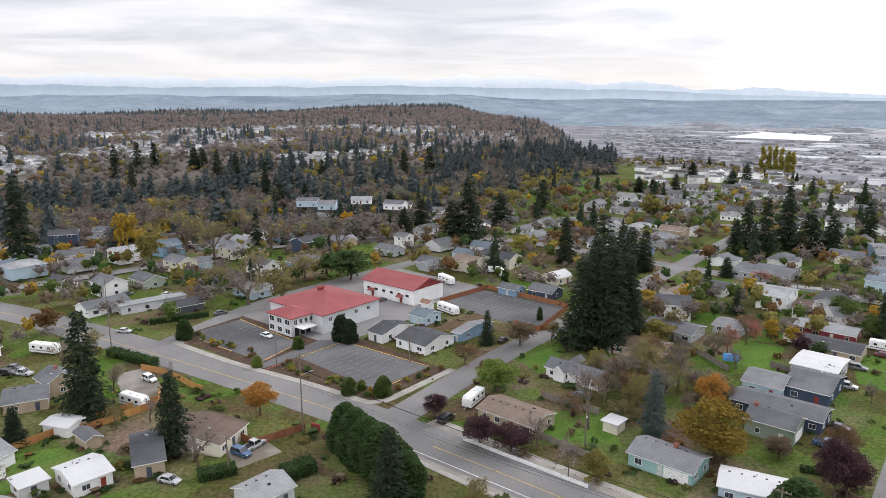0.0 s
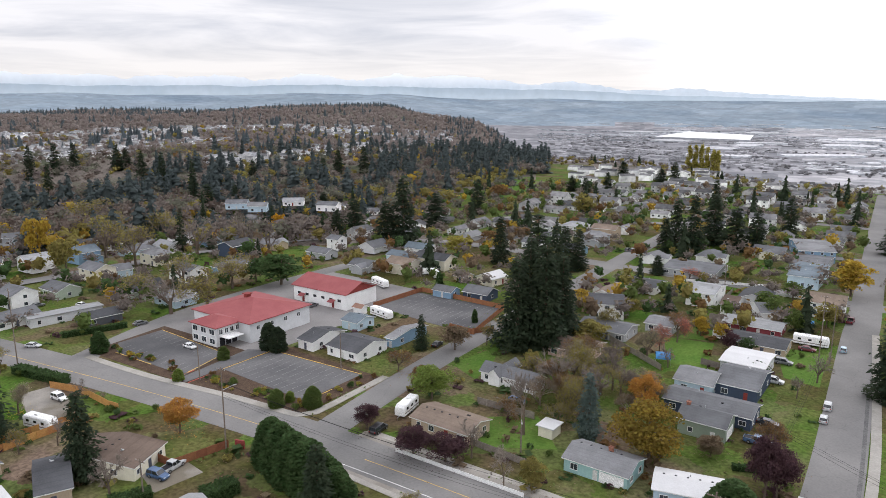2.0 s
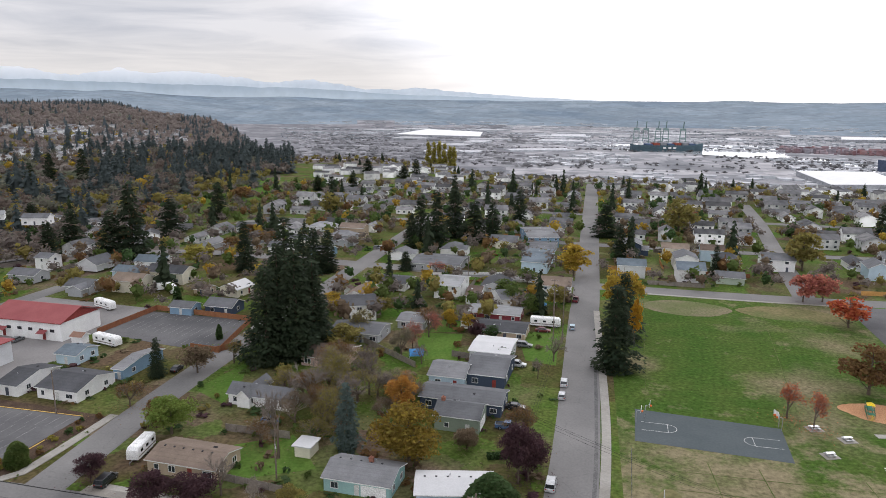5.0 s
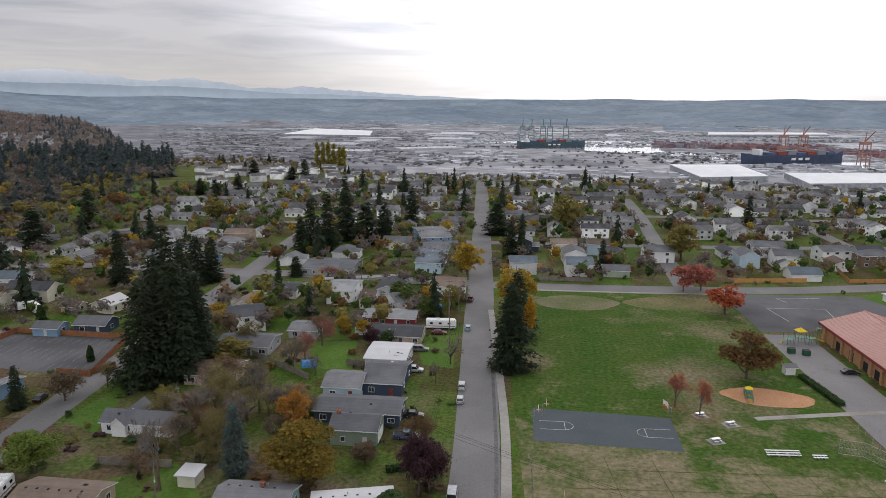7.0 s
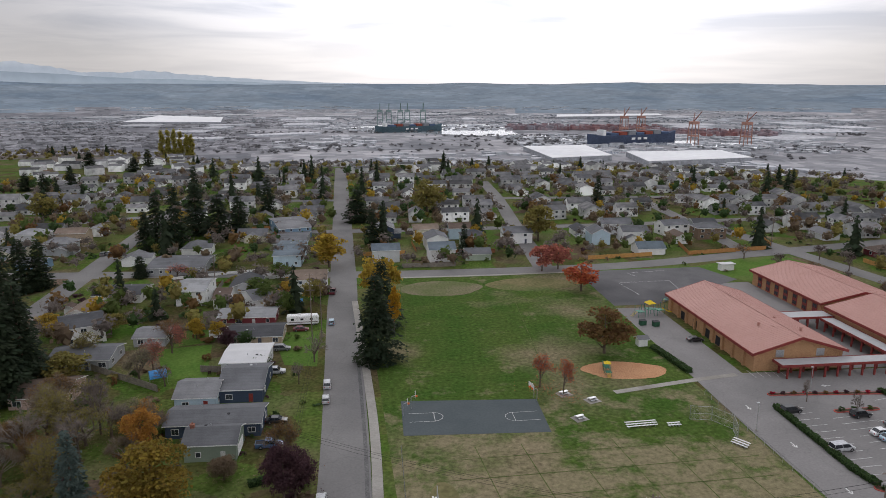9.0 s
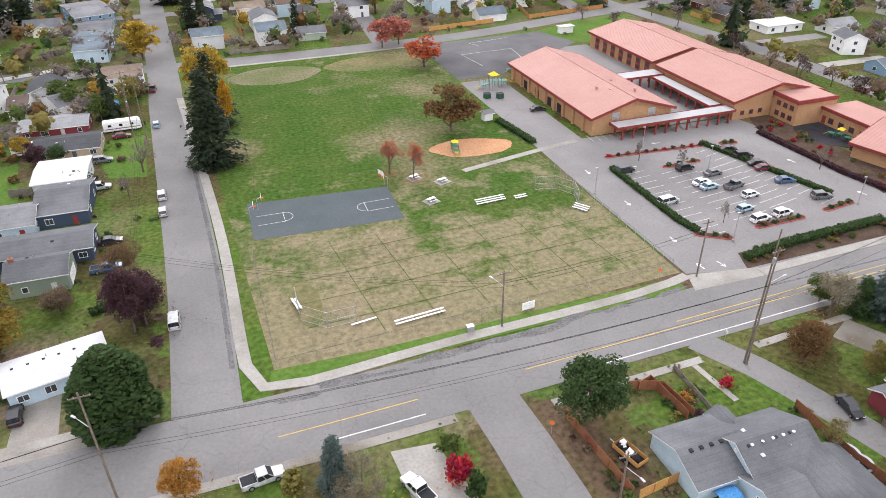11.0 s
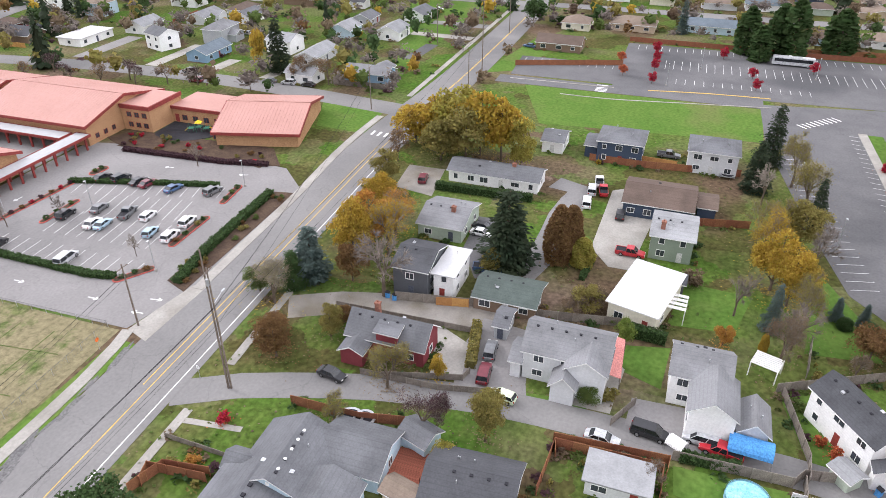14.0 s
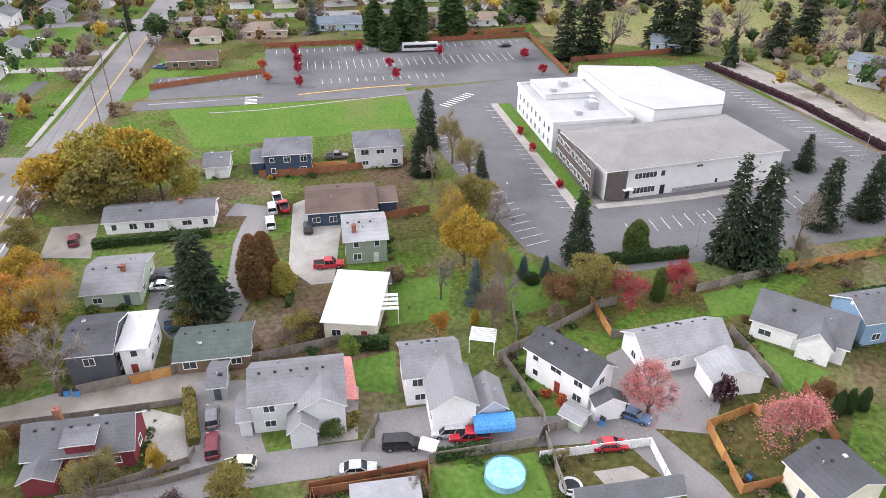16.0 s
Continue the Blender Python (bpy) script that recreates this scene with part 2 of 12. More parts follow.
M_BRICKTAN = mat("tan_brick", (0.44, 0.26, 0.14), (0.38, 0.215, 0.115), 0.4, 5.0, wave=0.22, wave_scale=2.2)
M_DARK = mat("dark_opening", (0.03, 0.03, 0.035), None, 1, 5, rough=0.6)
M_CHIM = mat("brick_chimney", (0.30, 0.14, 0.10), (0.24, 0.11, 0.08), 2, 8, wave=0.3, wave_scale=3.0)
M_BLUETARP = mat("blue_plastic", (0.08, 0.27, 0.55), (0.06, 0.22, 0.48), 1, 5, rough=0.5)
M_YELLOWPL = mat("yellow_plastic", (0.75, 0.55, 0.03), (0.65, 0.48, 0.03), 1, 5, rough=0.4)
M_ORANGE = mat("orange_plastic", (0.75, 0.17, 0.04), (0.65, 0.15, 0.04), 1, 5, rough=0.5)

WALLS = dict(
    white=(0.80, 0.80, 0.79), cream=(0.70, 0.66, 0.54), grey=(0.38, 0.395, 0.405), lightgrey=(0.60, 0.61, 0.62), blue=(0.22, 0.34, 0.46),
    paleblue=(0.46, 0.58, 0.66), navy=(0.055, 0.075, 0.115), green=(0.24, 0.29, 0.23), sage=(0.40, 0.46, 0.38), teal=(0.30, 0.47, 0.46),
    tan=(0.46, 0.37, 0.27), brown=(0.20, 0.14, 0.10), red=(0.22, 0.05, 0.06), yellow=(0.62, 0.50, 0.22), charcoal=(0.10, 0.105, 0.115), pink=(0.50, 0.36, 0.32))
ROOFS = dict(
    grey=(0.135, 0.138, 0.146), light=(0.27, 0.275, 0.28), dark=(0.075, 0.077, 0.083), brown=(0.125, 0.093, 0.076), tan=(0.205, 0.16, 0.128),
    green=(0.085, 0.105, 0.095), blue=(0.135, 0.165, 0.19), white=(0.54, 0.54, 0.545), rust=(0.25, 0.15, 0.115), mid=(0.195, 0.197, 0.203))


def wall_mat(c):
    v = WALLS[c]
    return mat("siding_" + c, v, tuple(a * 0.88 for a in v), 0.3, 3.0, rough=0.7, bump=0.1, wave=0.16, wave_scale=1.6, grit=0.06)


def roof_mat(c):
    v = ROOFS[c]
    if c == "white":
        return mat("coated_roof_white", v, tuple(a * 0.92 for a in v), 0.3, 4.0, rough=0.6, bump=0.05, grit=0.06)
    return mat("shingle_" + c, v, tuple(a * 0.80 for a in v), 0.35, 4.0, grit=0.10, rough=0.9, bump=0.4, wave=0.14, wave_scale=1.1, vary=0.08, c3=tuple(a * 1.18 for a in v))


def paint_mat(c, v):
    return mat("car_paint_" + c, v, v, 0.5, 2.0, rough=0.28, bump=0.0, spec=0.6)


CARS = dict(white=(0.72, 0.72, 0.72), black=(0.018, 0.018, 0.02), silver=(0.42, 0.43, 0.44), grey=(0.13, 0.135, 0.14), red=(0.40, 0.02, 0.03),
            darkred=(0.13, 0.02, 0.03), blue=(0.05, 0.10, 0.20), lightblue=(0.30, 0.42, 0.50), tan=(0.40, 0.36, 0.29), green=(0.55, 0.62, 0.45))

# ---- mesh helpers ----


def mesh_of(name, verts, faces, material, smooth=False):
    me = bpy.data.meshes.new(name)
    me.from_pydata([tuple(v) for v in verts], [], [tuple(f) for f in faces])
    me.update()
    if material:
        me.materials.append(material)
    if smooth:
        for p in me.polygons:
            p.use_smooth = True
    return me


class Geo:
    """Collects boxes, prisms and tubes into one mesh."""

    def __init__(self):
        self.v, self.f = [], []

    def add(self, verts, faces, m=None):
        k = len(self.v)
        self.v += [m @ Vector(p) for p in verts] if m is not None else [Vector(p) for p in verts]
        self.f += [tuple(i + k for i in q) for q in faces]
        return self

    def box(self, x0, x1, y0, y1, z0, z1, m=None):
        v = [(x, y, z) for z in (z0, z1) for y in (y0, y1) for x in (x0, x1)]
        return self.add(v, [(0, 2, 3, 1), (4, 5, 7, 6), (0, 1, 5, 4), (1, 3, 7, 5), (3, 2, 6, 7), (2, 0, 4, 6)], m)

    def slab(self, pts, thick, m=None):
        """A polygon with its thickness downwards."""
        n = len(pts)
        v = [Vector(p) for p in pts] + [Vector(p) - Vector((0, 0, thick)) for p in pts]
        f = [tuple(range(n)), tuple(range(2 * n - 1, n - 1, -1))] + [(i, i + n, (i + 1) % n + n, (i + 1) % n) for i in range(n)]
        return self.add(v, f, m)

    def tube(self, a, b, r0, r1, n=7, caps=True):
        a, b = Vector(a), Vector(b)
        q = (b - a).to_track_quat("Z", "Y").to_matrix()
        v = []
        for p, r in ((a, r0), (b, r1)):
            for i in range(n):
                t = 2 * math.pi * i / n
                v.append(p + q @ Vector((r * math.cos(t), r * math.sin(t), 0)))
        f = [(i, (i + 1) % n, (i + 1) % n + n, i + n) for i in range(n)]
        if caps:
            f += [tuple(range(n - 1, -1, -1)), tuple(range(n, 2 * n))]
        return self.add(v, f)

    def mesh(self, name, material, smooth=False):
        return mesh_of(name, self.v, self.f, material, smooth)


def thing(name, m, label, category, group="", kind=""):
    ob = new(name)
    ob.empty_display_size = 0.5
    ob.matrix_basis = m
    return tagged(ob, label, category, group, kind)


def part(name, g, material, parent, label="", m=None, smooth=False):
    """One mesh object under a thing or a part; g: a Geo or a mesh that is shared."""
    me = g.mesh(name, material, smooth) if isinstance(g, Geo) else g
    ob = new(name, me)
    ob.parent = parent
    if m is not None:
        ob.matrix_basis = m
    if label:
        ob["label"] = label
    return ob


def solid(name, g, material, label, category, kind="", group="", m=None, smooth=False):
    ob = new(name, g.mesh(name, material, smooth) if isinstance(g, Geo) else g)
    if m is not None:
        ob.matrix_basis = m
    return tagged(ob, label, category, group, kind)


# ---- land: a flat plateau, a wooded hill to the west, a valley floor with a harbour to the north ----


def smooth01(a, b, x):
    t = min(1.0, max(0.0, (x - a) / (b - a)))
    return t * t * (3 - 2 * t)


def land(x, y):
    r = math.hypot(x, y)
    az = math.degrees(math.atan2(x, y))
    bump = noise.noise(Vector((x * 0.003, y * 0.003, 0.3)))
    # the plateau's rim: further off to the north-west
    rim = 640 + 60 * bump + 220 * smooth01(-8, -22, az)
    valley = -56 * smooth01(rim, rim + 260, r)
    # the hill's north end: a steep near shoulder, a longer back ridge
    k, b = smooth01(650, 900, r), smooth01(1250, 1750, r)
    hill = smooth01(-27.0 + 1.5 * k - 4.0 * b, -40 + 8.0 * k - 7.5 * b, az) * (1 - smooth01(120, 150, abs(az)))
    west = -14 * smooth01(330, 480, r) + 20 * smooth01(600, 900, r) + (39 + 12 * bump - 9 * smooth01(-44, -54, az)) * smooth01(900, 1750, r)
    west += -60 * smooth01(1950, 2700, r)
    z = west * hill + valley * (1 - hill)
    if abs(az) > 75:
        z *= 1 - smooth01(75, 100, abs(az))
    far = min(1.0, max(0.0, (r - 3300) / 1500)) ** 1.25
    z += far * (134 + 16 * noise.noise(Vector((x * 0.0012, y * 0.0012, 2.0))) + 7 * noise.noise(Vector((x * 0.006, y * 0.006, 4.0)))) * (1 if abs(az) < 120 else 0.3)
    return z


def land_zone(x, y):
    r = math.hypot(x, y)
    az = math.degrees(math.atan2(x, y))
    if r > 3500 + 250 * noise.noise(Vector((x * 0.002, y * 0.002, 9.0))):
        return 3
    if -90 < az < -28.5 - 4 * smooth01(1250, 1750, r) + 2.5 * smooth01(650, 900, r) - 6.5 * smooth01(650, 600, r) and 330 < r < 2600:
        return 1
    if abs(az) < 75 and r > 930 + (230 if az < -15 else 0):
        return 4 if az > -9 + 4 * noise.noise(Vector((x * 0.002, y * 0.002, 5.0))) else 2
    if abs(az) < 75 and r > 640 + 40 * noise.noise(Vector((x * 0.004, y * 0.004, 1.0))) + 130 * smooth01(-8, -22, az):
        return 1
    return 0


# haze is mixed into both colours: greyed valley floor, blue ridge
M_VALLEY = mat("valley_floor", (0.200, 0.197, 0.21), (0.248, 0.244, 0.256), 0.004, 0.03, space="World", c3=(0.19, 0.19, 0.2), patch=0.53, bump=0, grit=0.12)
M_FARHILL = mat("haze_blue_ridge", (0.188, 0.234, 0.275), (0.225, 0.266, 0.303), 0.0045, 0.03, space="World", bump=0, grit=0.10, c3=(0.165, 0.212, 0.262), patch=0.52)



def patchwork(m, scale, amount):
    """Blocks of roofs, yards and lots, each of its own tone, over a far floor."""
    n, l = m.node_tree.nodes, m.node_tree.links
    bs = n["Principled BSDF"]
    base = bs.inputs["Base Color"].links[0].from_socket
    pos = n.new("ShaderNodeNewGeometry").outputs["Position"]
    col = base
    for k, (sc, amt) in enumerate(((scale, amount), (scale * 3.1, amount * 0.8))):
        vo = n.new("ShaderNodeTexVoronoi")
        vo.distance = "CHEBYCHEV"
        vo.inputs["Scale"].default_value = sc
        l.new(pos, vo.inputs["Vector"])
        sp = n.new("ShaderNodeSeparateColor")
        l.new(vo.outputs["Color"], sp.inputs[0])
        r = n.new("ShaderNodeValToRGB")
        e = r.color_ramp.elements
        e[0].position, e[0].color = 0.0, (1 - amt, 1 - amt * 0.92, 1 - amt * 0.85, 1)
        e[1].position, e[1].color = 0.82, (1 + amt * 0.35, 1 + amt * 0.33, 1 + amt * 0.33, 1)
        w = r.color_ramp.elements.new(0.9)
        w.color = (1 + amt * 0.8, 1 + amt * 0.8, 1 + amt * 0.8, 1)
        l.new(sp.outputs[k], r.inputs[0])
        mu = n.new("ShaderNodeVectorMath")
        mu.operation = "MULTIPLY"
        l.new(col, mu.inputs[0])
        l.new(r.outputs[0], mu.inputs[1])
        col = mu.outputs[0]
    l.new(col, bs.inputs["Base Color"])


# port paving made paler than the valley, for the brighter haze towards the sun
M_PORT = mat("port_paving_in_haze", (0.285, 0.28, 0.29), (0.35, 0.343, 0.352), 0.005, 0.03, space="World", c3=(0.24, 0.236, 0.245), patch=0.53, bump=0, grit=0.12)
patchwork(M_VALLEY, 0.010, 0.26)
patchwork(M_PORT, 0.012, 0.30)
patchwork(M_FARHILL, 0.005, 0.12)


def build_land():
    radii = [0, 60, 120, 180, 240, 300, 360, 420, 480, 540, 600, 650, 700, 760, 820, 880, 950, 1050, 1200, 1400, 1600, 1800, 2000, 2300, 2600, 3000, 3300, 3500, 3700, 3900, 4100, 4300, 4450, 4600, 4700, 4800]
    n = 240
    v, f, zone = [(0, 0, 0)], [], []
    for r in radii[1:]:
        for i in range(n):
            a = 2 * math.pi * i / n
            x, y = r * math.sin(a), r * math.cos(a)
            v.append((x, y, land(x, y)))
    for i in range(n):
        f.append((0, 1 + (i + 1) % n, 1 + i))
        zone.append(0)
    for k in range(len(radii) - 2):
        for i in range(n):
            a, b = 1 + k * n, 1 + (k + 1) * n
            f.append((a + i, a + (i + 1) % n, b + (i + 1) % n, b + i))
            cx, cy = v[a + i][0] * 0.5 + v[b + i][0] * 0.5, v[a + i][1] * 0.5 + v[b + i][1] * 0.5
            zone.append(land_zone(cx, cy))
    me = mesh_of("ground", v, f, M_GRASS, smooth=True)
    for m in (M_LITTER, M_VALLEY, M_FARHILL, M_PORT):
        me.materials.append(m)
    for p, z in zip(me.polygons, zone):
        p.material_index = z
    tagged(new("ground", me), "autumn lawns and yards running out to valley and hills", "ground", kind="structure")


build_land()


def build_mountains():
    """The snowy range on the skyline, far behind everything; haze painted into its colours."""
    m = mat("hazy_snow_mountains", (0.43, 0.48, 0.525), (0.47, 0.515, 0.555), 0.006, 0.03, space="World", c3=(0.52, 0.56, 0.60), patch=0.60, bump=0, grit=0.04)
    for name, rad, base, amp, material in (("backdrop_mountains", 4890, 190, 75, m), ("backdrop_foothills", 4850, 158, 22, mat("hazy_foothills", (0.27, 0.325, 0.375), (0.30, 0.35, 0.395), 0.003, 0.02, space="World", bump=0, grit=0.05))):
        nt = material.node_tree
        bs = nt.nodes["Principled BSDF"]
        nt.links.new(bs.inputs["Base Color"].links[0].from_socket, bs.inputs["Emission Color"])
        # added glow pales the range like haze; it is no light source
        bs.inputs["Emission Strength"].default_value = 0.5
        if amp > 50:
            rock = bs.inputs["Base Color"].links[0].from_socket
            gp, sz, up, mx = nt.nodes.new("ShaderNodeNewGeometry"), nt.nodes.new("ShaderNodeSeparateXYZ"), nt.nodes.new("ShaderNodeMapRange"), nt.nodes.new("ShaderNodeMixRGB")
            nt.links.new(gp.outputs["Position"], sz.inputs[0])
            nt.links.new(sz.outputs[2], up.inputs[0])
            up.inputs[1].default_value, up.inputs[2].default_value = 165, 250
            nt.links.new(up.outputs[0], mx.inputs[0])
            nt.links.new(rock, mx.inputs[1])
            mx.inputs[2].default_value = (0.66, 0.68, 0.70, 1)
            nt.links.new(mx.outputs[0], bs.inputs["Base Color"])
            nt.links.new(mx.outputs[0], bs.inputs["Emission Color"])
        v, f = [], []
        n = 900
        for i in range(n + 1):
            az = -100 + 150 * i / n
            fade = smooth01(8, -42, az)
            h = base * (0.35 + 0.65 * fade) + amp * fade * (0.55 + 0.75 * noise.fractal(Vector((az * 0.17, rad * 0.01, 0)), 0.75, 2.2, 7))
            a = radians(az)
            for z in (-40, max(h, 20)):
                v.append((rad * math.sin(a), rad * math.cos(a), z))
        f = [(2 * i, 2 * i + 1, 2 * i + 3, 2 * i + 2) for i in range(n)]
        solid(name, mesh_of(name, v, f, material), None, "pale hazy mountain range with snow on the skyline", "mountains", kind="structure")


build_mountains()

# ---- paving ----


def strip(points, w0, w1, z):
    """A ribbon along a centre line, from w0 to w1 metres to its side."""
    g = Geo()
    n = len(points)
    rows = []
    for i, p in enumerate(points):
        a, b = Vector(points[max(i - 1, 0)]), Vector(points[min(i + 1, n - 1)])
        d = (b - a).normalized()
        side = Vector((-d.y, d.x))
        rows.append([(*(Vector(p) + side * w), z) for w in (w0, w1)])
    v = [q for r in rows for q in r]
    g.add(v, [(2 * i, 2 * i + 1, 2 * i + 3, 2 * i + 2) for i in range(n - 1)])
    return g


def curve_points(ctrl, step=6.0):
    """A smooth line through a few points."""
    pts = [Vector(p) for p in ctrl]
    out = []
    for i in range(len(pts) - 1):
        p0, p1, p2, p3 = pts[max(i - 1, 0)], pts[i], pts[i + 1], pts[min(i + 2, len(pts) - 1)]
        n = max(1, int((p2 - p1).length / step))
        for k in range(n):
            t = k / n
            out.append(0.5 * ((2 * p1) + (p2 - p0) * t + (2 * p0 - 5 * p1 + 4 * p2 - p3) * t * t + (3 * p1 - p0 - 3 * p2 + p3) * t ** 3))
    out.append(pts[-1])
    return [tuple(p) for p in out]


def road(name, ctrl, width, label, z=0.05, material=None):
    pts = curve_points(ctrl)
    g = strip(pts, -width / 2, width / 2, z)
    for p in g.v:
        if math.hypot(p.x, p.y) > 330:
            p.z += land(p.x, p.y) + 0.1
    solid(name, g, material or M_ASPHALT, label, "road", kind="structure")
    return pts


def walkway(name, ctrl, width, label="pale concrete pavement with a raised kerb", height=0.14, material=None):
    pts = curve_points(ctrl)
    g = Geo()
    top = strip(pts, -width / 2, width / 2, height)
    n = len(pts)
    v = top.v + [Vector((p.x, p.y, 0)) for p in top.v]
    f = top.f + [(2 * i, 2 * i + 2, 2 * n + 2 * i + 2, 2 * n + 2 * i) for i in range(n - 1)] + [(2 * i + 1, 2 * n + 2 * i + 1, 2 * n + 2 * i + 3, 2 * i + 3) for i in range(n - 1)]
    f += [(0, 2 * n, 2 * n + 1, 1), (2 * n - 2, 2 * n - 1, 4 * n - 1, 4 * n - 2)]
    g.add(v, f)
    solid(name, g, material or M_CONC, label, "pavement", kind="structure")


def area(name, pts, material, label, z=0.03, category="ground", kind="structure"):
    g = Geo().slab([(x, y, z) for x, y in pts], z + 0.02)
    return solid(name, g, material, label, category, kind=kind)


def blob(cx, cy, rx, ry, rot=0, n=64, wob=0.12):
    pts = []
    for i in range(n):
        a = 2 * math.pi * i / n
        k = 1 + wob * noise.noise(Vector((math.cos(a) * 1.3 + cx, math.sin(a) * 1.3 + cy, 0)))
        k *= 1 + 0.35 * wob * noise.noise(Vector((math.cos(a) * 9 + cx, math.sin(a) * 9 + cy, 3.0)))
        x, y = rx * k * math.cos(a), ry * k * math.sin(a)
        c, s = math.cos(radians(rot)), math.sin(radians(rot))
        pts.append((cx + c * x - s * y, cy + s * x + c * y))
    return pts


def painted(name, segs, material, label, width=0.12, z=0.065):
    """Painted lines as thin ribbons: one piece of stuff."""
    g = Geo()
    for (x0, y0, x1, y1) in segs:
        a, b = Vector((x0, y0)), Vector((x1, y1))
        d = (b - a).normalized()
        s = Vector((-d.y, d.x)) * width / 2
        g.add([(*(a - s), z), (*(b - s), z), (*(b + s), z), (*(a + s), z)], [(0, 1, 2, 3)])
    return solid(name, g, material, label, "road marking", kind="stuff")


# gardens: each lot has its own tone of grass, some are beds or leaf litter, with ragged edges
nt = M_GRASS.node_tree
bs = nt.nodes["Principled BSDF"]
base = bs.inputs["Base Color"].links[0].from_socket
pos = nt.nodes.new("ShaderNodeNewGeometry")
rag = nt.nodes.new("ShaderNodeTexNoise")
rag.inputs["Scale"].default_value, rag.inputs["Detail"].default_value, rag.inputs["Roughness"].default_value = 0.22, 6, 0.7
nt.links.new(pos.outputs["Position"], rag.inputs["Vector"])
wob = nt.nodes.new("ShaderNodeVectorMath")
wob.operation = "MULTIPLY_ADD"
nt.links.new(rag.outputs["Color"], wob.inputs[0])
wob.inputs[1].default_value = (9, 9, 0)
nt.links.new(pos.outputs["Position"], wob.inputs[2])
vo = nt.nodes.new("ShaderNodeTexVoronoi")
vo.distance = "MANHATTAN"
vo.inputs["Scale"].default_value = 0.07
nt.links.new(wob.outputs[0], vo.inputs["Vector"])
sp = nt.nodes.new("ShaderNodeSeparateColor")
nt.links.new(vo.outputs["Color"], sp.inputs[0])
rp = nt.nodes.new("ShaderNodeValToRGB")
el = rp.color_ramp.elements
el[0].position, el[0].color = 0.0, (0.62, 0.98, 0.48, 1)
el[1].position, el[1].color = 1.0, (1.12, 1.02, 1.15, 1)
for q, c in ((0.32, (0.78, 0.96, 0.64)), (0.55, (0.90, 0.90, 0.80)), (0.66, (0.72, 0.62, 0.60)), (0.82, (0.66, 0.58, 0.55))):
    el.new(q).color = (*c, 1)
nt.links.new(sp.outputs[0], rp.inputs[0])
mu = nt.nodes.new("ShaderNodeVectorMath")
mu.operation = "MULTIPLY"
nt.links.new(base, mu.inputs[0])
nt.links.new(rp.outputs[0], mu.inputs[1])
nt.links.new(mu.outputs[0], bs.inputs["Base Color"])

# the playing field dries out to the south: straw shows through along a ragged edge
nt = M_FIELD.node_tree
bs = nt.nodes["Principled BSDF"]
green = bs.inputs["Base Color"].links[0].from_socket
pos = nt.nodes.new("ShaderNodeNewGeometry")
sp = nt.nodes.new("ShaderNodeSeparateXYZ")
nt.links.new(pos.outputs["Position"], sp.inputs[0])
nz = nt.nodes.new("ShaderNodeTexNoise")
nz.inputs["Scale"].default_value, nz.inputs["Detail"].default_value, nz.inputs["Roughness"].default_value = 0.075, 10, 0.72
nt.links.new(pos.outputs["Position"], nz.inputs["Vector"])
south = nt.nodes.new("ShaderNodeMapRange")
for k, v in zip((1, 2, 3, 4), (118.0, 182.0, 0.155, -0.08)):
    south.inputs[k].default_value = v
nt.links.new(sp.outputs[1], south.inputs[0])
add = nt.nodes.new("ShaderNodeMath")
nt.links.new(nz.outputs["Fac"], add.inputs[0])
nt.links.new(south.outputs[0], add.inputs[1])
mask = nt.nodes.new("ShaderNodeMapRange")
for k, v in zip((1, 2, 3, 4), (0.49, 0.61, 0.0, 0.85)):
    mask.inputs[k].default_value = v
nt.links.new(add.outputs[0], mask.inputs[0])
mixf = nt.nodes.new("ShaderNodeMixRGB")
nt.links.new(mask.outputs[0], mixf.inputs[0])
nt.links.new(green, mixf.inputs[1])
mixf.inputs[2].default_value = (0.225, 0.188, 0.118, 1)
tuft = nt.nodes.new("ShaderNodeTexNoise")
tuft.inputs["Scale"].default_value, tuft.inputs["Detail"].default_value, tuft.inputs["Roughness"].default_value = 0.9, 9, 0.75
nt.links.new(pos.outputs["Position"], tuft.inputs["Vector"])
tone = nt.nodes.new("ShaderNodeMapRange")
for k, v in zip((1, 2, 3, 4), (0.36, 0.64, 0.66, 1.3)):
    tone.inputs[k].default_value = v
nt.links.new(tuft.outputs["Fac"], tone.inputs[0])
toned = nt.nodes.new("ShaderNodeVectorMath")
toned.operation = "SCALE"
nt.links.new(mixf.outputs[0], toned.inputs[0])
nt.links.new(tone.outputs[0], toned.inputs["Scale"])
nt.links.new(toned.outputs[0], bs.inputs["Base Color"])

# ---- makers: windows, houses, vehicles, trees, poles, fences ----
SHARED = {}


